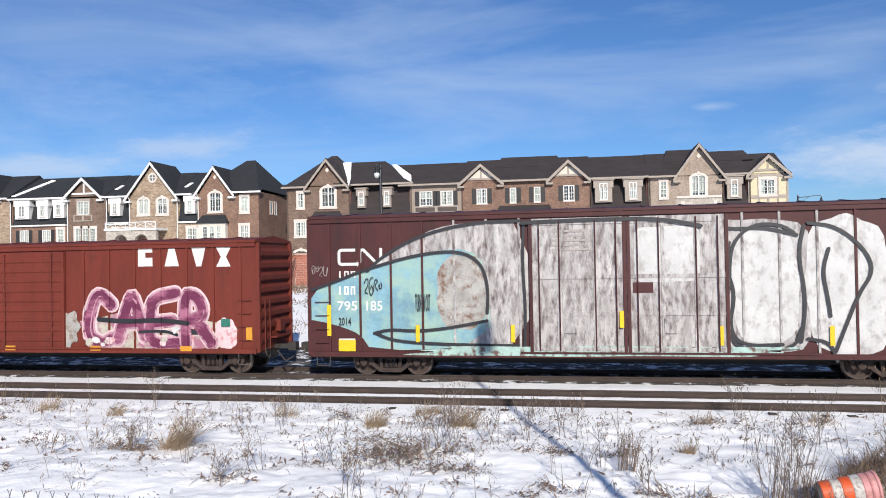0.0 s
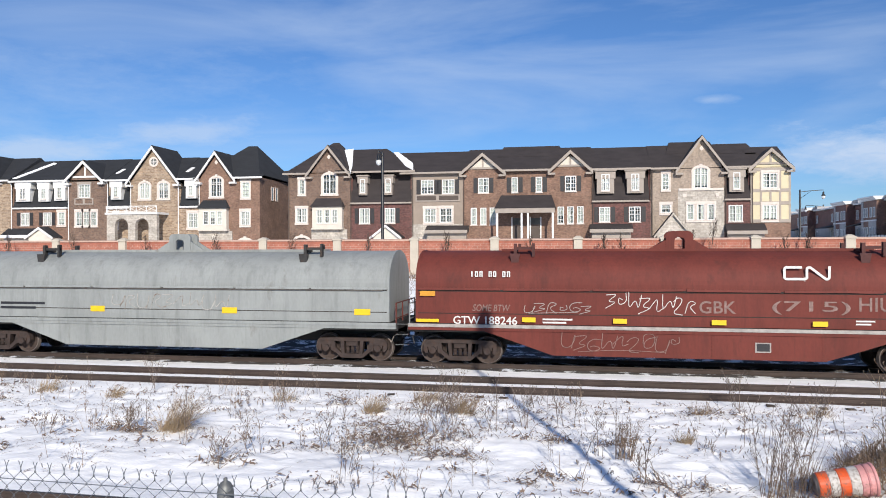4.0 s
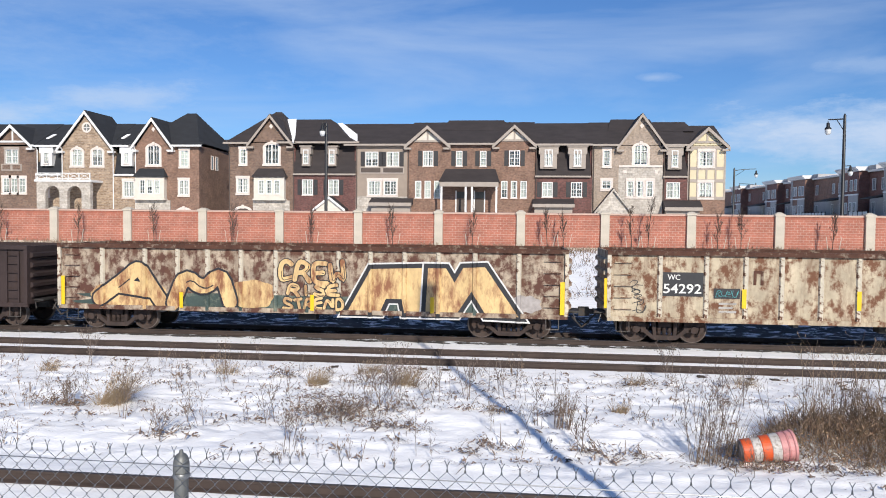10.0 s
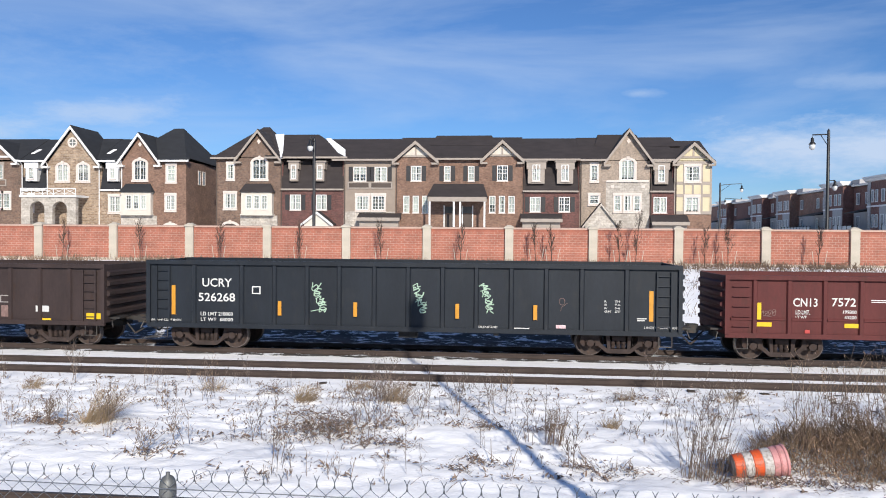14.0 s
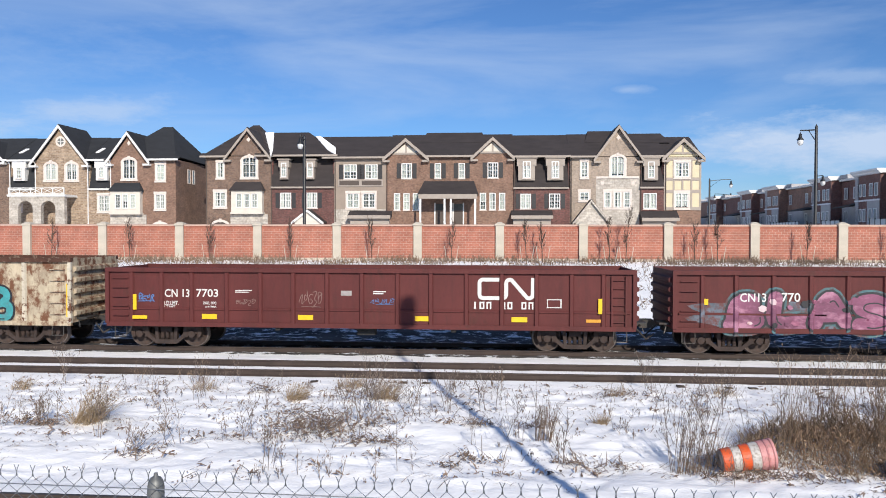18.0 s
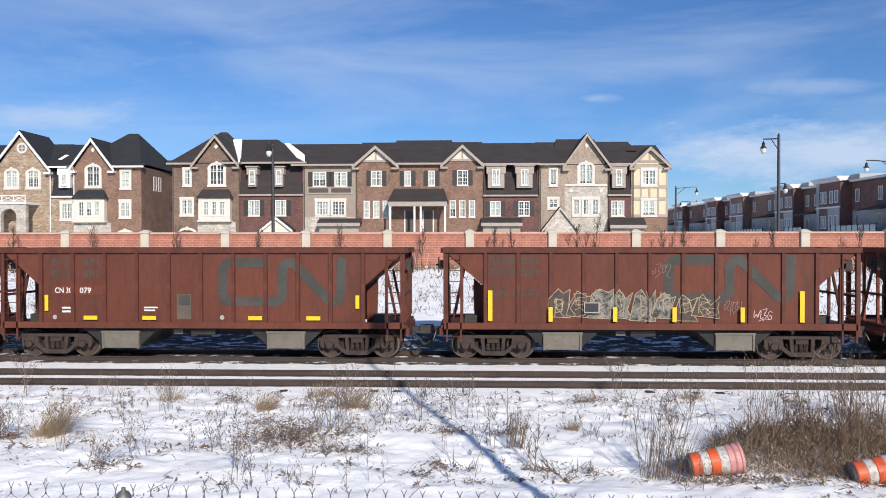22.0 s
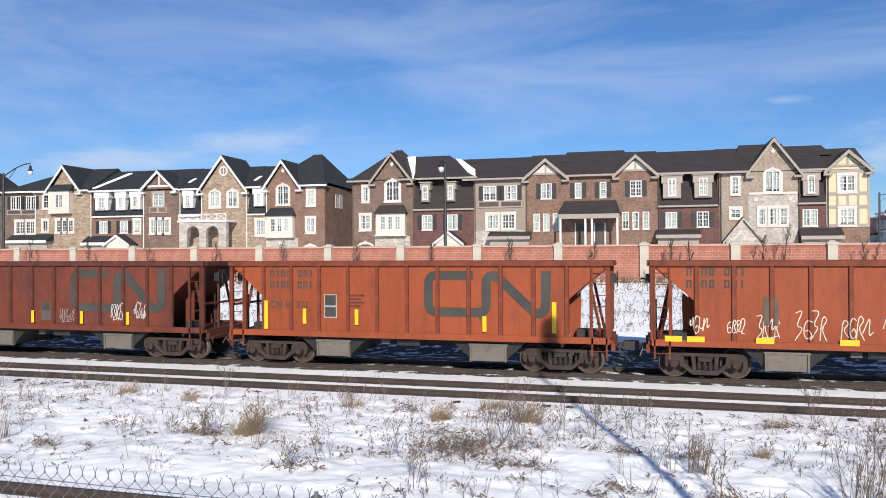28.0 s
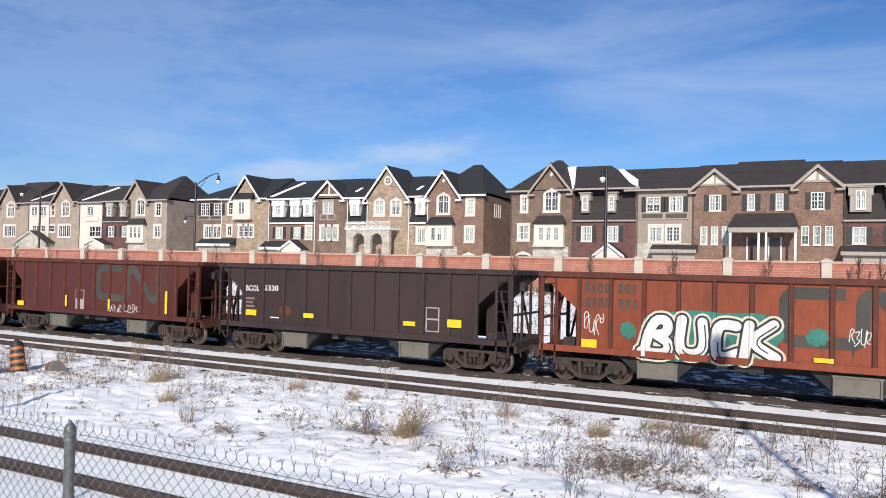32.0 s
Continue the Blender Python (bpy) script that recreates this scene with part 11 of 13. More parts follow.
plate(car, -2.99, -2.51, 1.68, 2.49, SPRAY_PALE, -1.4785)
plate(car, -2.95, -2.55, 2.11, 2.46, EMBLEM_DARK, -1.4830)
plate(car, -2.95, -2.55, 1.72, 2.05, EMBLEM_DARK, -1.4835)
bars(car, -2.18, -1.50, 2.04, 2.52, 4, HOP_BROWN, -1.4800)

car = hopper("rust-orange hopper car with white tags below its emblem", -570.16, -557.12, HOP_MID, HOP_RIB, GATE_TAN)
worm(car, 0.72, 4.91, 1.73, 3.32, EMBLEM_DARK, -1.4745, 0.2)
letter_bars(car, -4.77, -3.10, 3.08, 3.33, 8, EMBLEM_DARK, -1.4750, 0.3, (4,))
letter_bars(car, -4.78, -3.10, 2.69, 2.94, 8, EMBLEM_DARK, -1.4755, 0.3, (4,))
text(car, "CN 302341", -4.74, -3.17, 2.15, 2.40, EMBLEM_DARK, -1.4760)
scrawl(car, 0.23, 1.02, 1.28, 1.90, SPRAY_PALE, -1.5415, 331, 0.014, 7)
scrawl(car, 2.54, 3.13, 1.40, 2.12, SPRAY_WHITE, -1.5420, 332, 0.02, 5)
scrawl(car, 3.52, 4.12, 1.45, 2.15, SPRAY_WHITE, -1.5425, 333, 0.02, 5)
marks(car, -1.5430, YELLOW, 1.14, 2.09, 0.14, (-4.87,))
marks(car, -1.5435, YELLOW, 1.28, 1.75, 0.13, (-3.05, -0.96, 1.29, 3.33,))
plate(car, -0.61, -0.17, 1.38, 2.09, HOP_PATCH2, -1.4790)
plate(car, -0.57, -0.21, 1.75, 2.06, EMBLEM_DARK, -1.4835)

car = hopper("orange hopper car with long white scrawled word", -584.47, -571.19, HOP_ORANGE, HOP_RIB_ORANGE, GATE_TAN)
worm(car, 0.58, 4.78, 1.81, 3.29, EMBLEM_DARK, -1.4745, 0.2)
letter_bars(car, -5.17, -3.49, 3.09, 3.33, 8, EMBLEM_DARK, -1.4750, 0.3, (4,))
letter_bars(car, -5.17, -3.49, 2.71, 2.95, 8, EMBLEM_DARK, -1.4755, 0.3, (4,))
text(car, "CN 90 177", -5.13, -3.68, 2.09, 2.33, EMBLEM_DARK, -1.4760)
scrawl(car, -2.23, -0.98, 1.04, 2.18, SPRAY_WHITE, -1.5435, 345, 0.022, 4)
scrawl(car, -1.10, 0.38, 1.22, 2.41, SPRAY_WHITE, -1.5440, 346, 0.022, 6)
scrawl(car, 0.38, 0.88, 1.29, 1.70, SPRAY_WHITE, -1.5425, 341, 0.02, 4)
text(car, "PARSER", 1.19, 2.08, 1.60, 1.93, SPRAY_WHITE, -1.5450, 0.004)
scrawl(car, 2.26, 2.91, 1.35, 2.14, SPRAY_WHITE, -1.5435, 342, 0.03, 4)
scrawl(car, 3.28, 3.75, 1.46, 1.80, SPRAY_FAINT, -1.5440, 343, 0.02, 4)
marks(car, -1.5445, YELLOW, 1.15, 2.05, 0.14, (-5.25,))
marks(car, -1.5510, YELLOW, 1.40, 1.84, 0.13, (-3.38, -1.28, 1.01, 3.10,))
plate(car, -3.11, -2.65, 1.67, 2.45, SPRAY_PALE, -1.4805)
plate(car, -3.08, -2.69, 2.09, 2.41, EMBLEM_DARK, -1.4850)
plate(car, -3.08, -2.69, 1.71, 2.01, EMBLEM_DARK, -1.4855)

car = hopper("orange hopper car streaked with dark drips", -599.02, -585.67, HOP_ORANGE, HOP_RIB_ORANGE, GATE_TAN)
worm(car, 0.65, 4.85, 1.80, 3.30, EMBLEM_DARK, -1.4745, 0.2)
letter_bars(car, -5.06, -3.36, 3.05, 3.29, 8, EMBLEM_DARK, -1.4750, 0.3, (4,))
letter_bars(car, -5.05, -3.35, 2.68, 2.92, 8, EMBLEM_DARK, -1.4755, 0.3, (4,))
text(car, "CN 90 355", -5.05, -3.57, 2.03, 2.27, EMBLEM_DARK, -1.4760)
scrawl(car, -3.12, -2.49, 2.49, 3.30, HOP_BROWN, -1.5415, 351, 0.03, 3)
marks(car, -1.5420, YELLOW, 1.12, 2.09, 0.14, (-5.16, 5.31,))
marks(car, -1.5425, YELLOW, 1.30, 1.87, 0.13, (-3.26, -1.17, 1.11, 3.22,))
plate(car, -2.98, -2.53, 1.64, 2.41, SPRAY_PALE, -1.4780)
plate(car, -2.95, -2.57, 2.05, 2.37, EMBLEM_DARK, -1.4825)
plate(car, -2.94, -2.56, 1.67, 1.98, EMBLEM_DARK, -1.4830)
bars(car, -2.13, -1.53, 1.93, 2.42, 4, HOP_BROWN, -1.4795)

car = hopper("orange hopper car with dark emblem and white squiggle", -613.54, -600.4, HOP_ORANGE, HOP_RIB_ORANGE, GATE_TAN)
worm(car, 0.85, 5.02, 1.77, 3.32, EMBLEM_DARK, -1.4745, 0.2)
letter_bars(car, -4.87, -3.19, 3.06, 3.29, 8, EMBLEM_DARK, -1.4750, 0.3, (4,))
letter_bars(car, -4.86, -3.18, 2.69, 2.93, 8, EMBLEM_DARK, -1.4755, 0.3, (4,))
text(car, "CN 90", -4.84, -4.03, 1.99, 2.21, EMBLEM_DARK, -1.4760)
text(car, "194", -3.90, -3.40, 2.04, 2.26, EMBLEM_DARK, -1.4765)
scrawl(car, 1.56, 2.17, 1.75, 2.26, SPRAY_WHITE, -1.5420, 361, 0.018, 5)
marks(car, -1.5425, YELLOW, 1.30, 2.28, 0.14, (-4.93, 5.21,))
marks(car, -1.5430, YELLOW, 1.42, 1.94, 0.13, (-3.06, -0.96, 1.33, 3.43,))
plate(car, -2.79, -2.34, 1.65, 2.41, SPRAY_PALE, -1.4785)
plate(car, -2.76, -2.38, 2.06, 2.38, EMBLEM_DARK, -1.4830)
plate(car, -2.75, -2.37, 1.69, 1.99, EMBLEM_DARK, -1.4835)
bars(car, -1.99, -1.40, 1.92, 2.41, 4, HOP_BROWN, -1.4800)

car = hopper("dull orange hopper car with big white outlined graffiti word", -627.76, -614.65, HOP_FADED, HOP_RIB, GATE_TAN)
worm(car, 0.72, 4.95, 1.65, 3.36, EMBLEM_DARK, -1.4745, 0.2)
letter_bars(car, -5.00, -3.29, 2.98, 3.28, 8, EMBLEM_DARK, -1.4750, 0.3, (4,))
letter_bars(car, -4.98, -3.27, 2.51, 2.81, 8, EMBLEM_DARK, -1.4755, 0.3, (4,))
paint(car, -3.31, 1.00, 0.95, 2.58, SPRAY_GREEN, -1.5410, 371, 0.15, 5)
bubble(car, "BUCK", -3.13, 0.74, 1.08, 2.38, SPRAY_WHITE, SPRAY_BLACK, -1.5455, SPRAY_CREAMW, 0.09, 0, 0.12)
scrawl(car, -5.05, -4.32, 1.61, 2.36, SPRAY_WHITE, -1.5420, 372, 0.022, 4)
paint(car, -3.90, -3.29, 1.55, 2.13, SPRAY_GREEN, -1.5425, 373, 0.3, 2)
paint(car, 1.39, 2.03, 1.64, 2.27, SPRAY_GREEN, -1.5430, 374, 0.3, 2)
scrawl(car, 2.48, 3.08, 1.76, 2.33, SPRAY_WHITE, -1.5435, 375, 0.022, 4)
scrawl(car, 3.40, 4.12, 1.35, 2.23, SPRAY_WHITE, -1.5440, 376, 0.022, 4)
marks(car, -1.5445, YELLOW, 1.22, 1.48, 0.5, (-4.83,))
marks(car, -1.5450, YELLOW, 1.26, 1.39, 0.5, (1.88,))
marks(car, -1.5455, YELLOW, 1.26, 1.52, 0.5, (4.87,))

car = hopper("dark brown hopper car with small white numbers", -641.97, -628.69, HOP_DARK, HOP_DARK_RIB, GATE_TAN)
text(car, "BCOL", -5.16, -4.47, 2.51, 2.74, WHITE, -1.4745)
text(car, "2330", -4.20, -3.48, 2.55, 2.77, WHITE, -1.4750)
bars(car, -5.14, -4.69, 1.81, 2.28, 3, SPRAY_FAINT, -1.4755)
plate(car, -5.09, -4.53, 1.52, 1.75, YELLOW, -1.5410)
marks(car, -1.5415, YELLOW, 1.56, 1.74, 0.5, (-1.90,))
marks(car, -1.5420, YELLOW, 1.52, 1.68, 0.5, (2.63,))
marks(car, -1.5425, YELLOW, 1.56, 1.84, 0.55, (4.46,))
plate(car, 3.28, 3.83, 1.35, 2.23, SPRAY_PALE, -1.4780)
plate(car, 3.32, 3.78, 1.83, 2.19, HOP_DARK, -1.4825)
plate(car, 3.34, 3.79, 1.39, 1.77, HOP_DARK, -1.4830)
bars(car, -3.84, -3.41, 1.44, 1.53, 1, WHITE, -1.4795)
paint(car, -3.42, -2.79, 1.56, 2.01, HOP_BROWN, -1.4800, 381, 0.2, 2.5)

car = hopper("dark red hopper car with faded emblem", -656.4, -643.1, HOP_MAROON, HOP_RIB, GATE_TAN)
worm(car, 0.12, 4.38, 1.73, 3.40, EMBLEM_DARK, -1.4745, 0.2)
scrawl(car, 0.95, 1.90, 1.15, 1.61, SPRAY_WHITE, -1.5400, 391, 0.02, 4)
scrawl(car, 2.08, 3.00, 1.20, 1.66, SPRAY_WHITE, -1.5405, 392, 0.02, 4)
marks(car, -1.5410, YELLOW, 1.25, 1.48, 0.5, (-5.38,))
marks(car, -1.5415, YELLOW, 1.35, 1.89, 0.13, (-1.93,))
marks(car, -1.5420, YELLOW, 1.34, 1.81, 0.13, (1.09,))
marks(car, -1.5425, YELLOW, 1.32, 2.31, 0.14, (4.76,))
plate(car, -1.32, -0.71, 1.26, 2.17, SPRAY_PALE, -1.4780)
plate(car, -1.29, -0.76, 1.74, 2.14, HOP_MAROON, -1.4825)

car = hopper("dark red hopper car with faded emblem", -670.75, -657.45, HOP_MAROON, HOP_RIB, GATE_TAN)

for car, _ in TRAIN:
    drape(car)

# ---- verge plants ----
DRY_BROWN = mat("dry_brown_stalk", (0.27, 0.19, 0.13), 0.9, 0, 0.3, 2, 0)
DRY_GREY = mat("weathered_grey_stalk", (0.235, 0.18, 0.145), 0.9, 0, 0.3, 2, 0)
DRY_GOLD = mat("golden_dead_grass", (0.46, 0.345, 0.22), 0.9, 0, 0.3, 3, 0)
DEAD_LEAF = mat("curled_dead_leaves", (0.26, 0.19, 0.15), 0.9, 0, 0.45, 5, 0)
CANE_OLIVE = mat("olive_brown_canes", (0.40, 0.29, 0.18), 0.9, 0, 0.35, 2, 0)
SEED_FLUFF = mat("pinkish_brown_seed_heads", (0.44, 0.33, 0.27), 0.95, 0, 0.3, 4, 0)
BUSH_BROWN = mat("dead_bush_twigs", (0.52, 0.36, 0.24), 0.9, 0, 0.35, 1.5, 0)
BARK = mat("grey_brown_bark", (0.10, 0.072, 0.055), 0.9, 0, 0.25, 6, 0.2)
rnd = random.Random(4411)


def strand(s, pts, r0, r1):
    """A thin three-sided twig along points, tapering from r0 to r1."""
    b, n = len(s.v), len(pts)
    for i, (x, y, z) in enumerate(pts):
        r = r0 + (r1 - r0) * i / (n - 1)
        s.v += [(x - r, y + r * 0.6, z), (x + r, y + r * 0.6, z), (x, y - r, z + r * 0.5)]
    for i in range(n - 1):
        k = b + 3 * i
        s.f += [(k, k + 1, k + 4, k + 3), (k + 1, k + 2, k + 5, k + 4), (k + 2, k, k + 3, k + 5)]


def bent(x, y, z, h, az, lean, droop=0.25, n=3):
    """Points of a stalk h long that leans towards az and bends over at its tip."""
    pts, px, py, pz = [(x, y, z)], x, y, z
    for i in range(n):
        a = lean + droop * (i + 1) / n
        d = h / n
        px, py, pz = px + d * math.sin(a) * math.cos(az), py + d * math.sin(a) * math.sin(az), pz + d * math.cos(a)
        pts.append((px, py, pz))
    return pts


def weed(s, x, y, h, r=0.007, twigs=5, seed_head=True):
    """An upright dead weed: a stem, side twigs and small seed heads."""
    z = ground_height(x, y) - 0.03
    az, lean = rnd.uniform(0, 6.28), abs(rnd.gauss(0, 0.2))
    stem = bent(x, y, z, h, az, lean, rnd.uniform(-0.1, 0.4), 3)
    strand(s, stem, r, r * 0.45)
    for _ in range(twigs):
        f = rnd.uniform(0.3, 0.98)
        i = min(2, int(f * 3))
        g = f * 3 - i
        p = [stem[i][k] + g * (stem[i + 1][k] - stem[i][k]) for k in range(3)]
        tw = bent(*p, h * rnd.uniform(0.12, 0.34), rnd.uniform(0, 6.28), rnd.uniform(0.4, 1.0), rnd.uniform(-0.3, 0.5), 2)
        strand(s, tw, r * 0.55, r * 0.35)
        if seed_head:
            q = tw[-1]
            strand(s, [q, (q[0] + rnd.uniform(-0.02, 0.02), q[1], q[2] + rnd.uniform(0.02, 0.06))], r * 1.25, r * 0.6)


def clump(name, label, category, x, y, height, width, blades, material, r=0.006, lean=0.5, droop=0.6, swept=None):
    """A fan of blades out of one root."""
    s = Shape()
    for _ in range(blades):
        a = rnd.uniform(0, 6.28)
        d = width * 0.35 * math.sqrt(rnd.random())
        bx, by = x + d * math.cos(a), y + d * math.sin(a)
        az = a + rnd.gauss(0, 0.5) if rnd.random() < (0.5 if swept is None else 0.25) else rnd.gauss(swept or 0.0, 0.5)
        strand(s, bent(bx, by, ground_height(bx, by) - 0.03, height * rnd.uniform(0.55, 1.1), az, rnd.uniform(0, lean), rnd.uniform(0, droop), 3), r, r * 0.3)
    return tagged(part(name, s, material), label, category)


def flakes(s, x, y, z, n, spread, size, rise=0.06):
    """Curled dead leaves round a point: small bent scraps, each of two facets."""
    for _ in range(n):
        cx, cy, cz = x + rnd.gauss(0, spread), y + rnd.gauss(0, spread), z + abs(rnd.gauss(0, rise))
        a, tilt, L, w = rnd.uniform(0, 6.28), rnd.uniform(-0.9, 0.9), size * rnd.uniform(0.5, 1.5), size * rnd.uniform(0.08, 0.2)
        dx, dy, dz = L * math.cos(a) * math.cos(tilt), L * math.sin(a) * math.cos(tilt), L * math.sin(tilt)
        px, py = -w * math.sin(a), w * math.cos(a)
        k = len(s.v)
        s.v += [(cx - dx / 2, cy - dy / 2, cz - dz / 2), (cx + px, cy + py, cz + w * 0.6), (cx + dx / 2, cy + dy / 2, cz + dz / 2), (cx - px, cy - py, cz + w * 0.6), (cx, cy, cz - w * 0.5)]
        s.f += [(k, k + 1, k + 4), (k + 1, k + 2, k + 4), (k + 2, k + 3, k + 4), (k + 3, k, k + 4)]


def plant(name, shape, material, ob, label=""):
    """A tangle that nobody could count, as one part."""
    return tagged(part(name, shape, material, ob), label, "", "", "stuff")


def cane_bush(label, x0, x1, y0, y1, height, canes, spikes):
    """A mound of dead canes: each climbs from its root, arches over and throws side twigs; stiff spikes stand out on top."""
    ob = thing("dead_bush", label, "bush")
    shapes = (Shape(), Shape(), Shape())
    cx, cy = (x0 + x1) / 2, (y0 + y1) / 2
    for i in range(canes):
        a, d = rnd.uniform(0, 6.28), math.sqrt(rnd.random())
        bx, by = cx + (x1 - x0) / 2 * d * math.cos(a), cy + (y1 - y0) / 2 * d * math.sin(a)
        lump = 0.62 + 0.55 * noise.noise((bx * 0.9, by * 0.9, 4)) + 0.35 * noise.noise((bx * 2.3, by * 2.3, 6))
        top = height * max(0.12, (1 - d ** 3) * lump)
        s = shapes[i % 3]
        az = rnd.uniform(0, 6.28)
        z0 = ground_height(bx, by) - 0.03 + top * rnd.uniform(0, 0.75)
        cane = bent(bx, by, z0, top * rnd.uniform(0.35, 0.9), az, rnd.uniform(-0.5, 0.8), rnd.uniform(0.3, 2.2), 4)
        r = rnd.uniform(0.005, 0.010)
        strand(s, cane, r, r * 0.45)
        for _ in range(2):
            q = cane[rnd.randint(1, 3)]
            strand(shapes[rnd.randint(0, 2)], bent(*q, rnd.uniform(0.12, 0.4), rnd.uniform(0, 6.28), rnd.uniform(0.3, 1.5), rnd.uniform(0, 0.8), 2), r * 0.6, r * 0.35)
    for _ in range(spikes):
        bx, by = rnd.uniform(x0 + 0.3, x1), rnd.uniform(cy, y1)
        weed(shapes[rnd.randint(0, 2)], bx, by, height * rnd.uniform(1.0, 1.55), 0.0065, 9)
    dead = Shape()
    for _ in range(canes // 2):
        a, d = rnd.uniform(0, 6.28), math.sqrt(rnd.random())
        bx, by = cx + (x1 - x0) / 2 * d * math.cos(a), cy + (y1 - y0) / 2 * d * math.sin(a)
        flakes(dead, bx, by, ground_height(bx, by) + height * 0.62 * (1 - d * d) * rnd.random(), 3, 0.10, 0.07)
    for nm, shp, m in (("brown_tangle", shapes[0], BUSH_BROWN), ("olive_tangle", shapes[1], CANE_OLIVE), ("grey_tangle", shapes[2], DRY_BROWN), ("dead_foliage", dead, BUSH_BROWN)):
        plant(nm, shp, m, ob)
    return ob


def brush_heap(label, x0, x1, y0, y1, k, height=0.2):
    """Flattened brush: leaf scraps in dense knots, with bent stems lying through them."""
    stems, leaves = Shape(), Shape()
    cx, cy = (x0 + x1) / 2, (y0 + y1) / 2
    knots = [(rnd.gauss(cx, (x1 - x0) / 5), rnd.gauss(cy, (y1 - y0) / 5)) for _ in range(max(3, k // 22))]
    for i in range(k):
        kx, ky = rnd.choice(knots)
        bx, by = kx + rnd.gauss(0, (x1 - x0) / 7), ky + rnd.gauss(0, (y1 - y0) / 10)
        g = ground_height(bx, by)
        flakes(leaves, bx, by, g + 0.01, 2, 0.05, rnd.uniform(0.05, 0.13), height * 0.45)
        if i % 2 == 0:
            strand(stems, bent(bx, by, g + height * rnd.random() * 0.5, rnd.uniform(0.2, 0.6), rnd.uniform(0, 6.28), abs(rnd.gauss(1.2, 0.3)), rnd.uniform(0, 0.5), 3), 0.008, 0.004)
    ob = thing("flattened_bush", label, "bush")
    plant("dead_foliage", leaves, DEAD_LEAF, ob)
    plant("stem_tangle", stems, DRY_BROWN, ob)
    return ob


def verge():
    # scattered dead weeds on the snow, in loose drifts
    for nm, count, stuff, lo, hi in (("dry_weeds", 620, DRY_GREY, 0.25, 0.75), ("dry_weeds", 520, DRY_BROWN, 0.2, 0.65)):
        s = Shape()
        for _ in range(count):
            x = rnd.uniform(-52, 24)
            y = 11.3 + 8.1 * rnd.random() ** 0.65
            if noise.noise((x * 0.45, y * 0.6, 20)) < rnd.uniform(-0.15, 0.45):
                continue
            for _ in range(rnd.choice((1, 2, 3, 4))):
                weed(s, x + rnd.gauss(0, 0.14), y + rnd.gauss(0, 0.14), rnd.uniform(lo, hi) * rnd.choice((0.4, 0.7, 1, 1.3)), rnd.uniform(0.0035, 0.0065), rnd.randint(5, 11))
        tagged(part(nm, s, stuff), "thin dead weeds standing in the snow", "weeds", "", "stuff")
    # broken stems and leaves lying on the snow
    s = Shape()
    for _ in range(4300):
        x, y = rnd.uniform(-45, 22), 11.4 + 8.3 * rnd.random() ** 0.8
        if noise.noise((x * 0.4, y * 0.6, 31)) < rnd.uniform(-0.4, 0.4):
            continue
        az0 = rnd.gauss(0.0, 0.5)
        for _ in range(rnd.randint(1, 5)):
            bx, by = x + rnd.gauss(0, 0.25), y + rnd.gauss(0, 0.14)
            az, h = az0 + rnd.gauss(0, 0.7), rnd.uniform(0.08, 0.45)
            gx, gy = bx + h * math.cos(az), by + h * math.sin(az)
            w = rnd.uniform(0.004, 0.010)
            strand(s, [(bx, by, ground_height(bx, by) + 0.01), ((bx + gx) / 2, (by + gy) / 2, ground_height(bx, by) + rnd.uniform(0.01, 0.05)), (gx, gy, ground_height(gx, gy) + 0.015)], w, w * 0.5)
        if rnd.random() < 0.6:
            flakes(s, x, y, ground_height(x, y) + 0.01, rnd.randint(2, 7), 0.09, rnd.uniform(0.06, 0.15), 0.03)
    tagged(part("leaf_litter", s, DEAD_LEAF), "broken stems and dead leaves strewn on snow", "litter", "", "stuff")
    clump("grass_tuft", "golden dead grass tuft swept over the snow", "grass", -8.75, 15.0, 0.95, 0.85, 330, DRY_GOLD, 0.0055, 0.95, 1.3, 0.1)
    for x, y, h, w, k in ((-4.9, 17.4, 0.5, 0.7, 190), (-3.9, 19.0, 0.42, 0.9, 120), (-12.4, 18.2, 0.4, 0.6, 90), (2.9, 18.6, 0.35, 0.8, 60), (-2.75, 17.6, 0.6, 0.9, 150), (-7.6, 18.4, 0.4, 0.9, 90), (-14.7, 18.5, 0.45, 0.8, 110), (5.6, 18.9, 0.45, 0.8, 90), (2.15, 15.7, 0.3, 0.45, 120), (-19.3, 17.2, 0.7, 0.9, 160), (-16.6, 15.2, 0.5, 0.7, 130)):
        clump("grass_tuft", "small pale tuft of dead grass in snow", "grass", x, y, h, w, k, DRY_GOLD, 0.0055, 0.9, 0.9, 0.3)
    for x, y, h, w, k in ((3.15, 12.95, 1.45, 0.5, 24), (3.5, 12.85, 1.3, 0.5, 20), (3.8, 13.2, 0.9, 0.5, 12), (0.9, 14.3, 0.8, 0.5, 34), (-23.5, 20.0, 0.9, 0.7, 60), (-25.4, 18.5, 0.8, 1.2, 70), (-14.0, 13.5, 0.7, 0.5, 30), (9.8, 16.2, 1.3, 1.6, 60), (11.0, 15.0, 1.3, 1.5, 55), (8.6, 17.2, 1.1, 1.8, 55), (12.6, 16.5, 1.2, 1.9, 60), (7.2, 17.6, 0.8, 1.6, 35)):
        clump("reed_clump", "clump of tall thin dead reeds in snow", "reeds", x, y, h, w, k, DRY_BROWN, 0.0052, 0.22, 0.3)
    s = Shape()
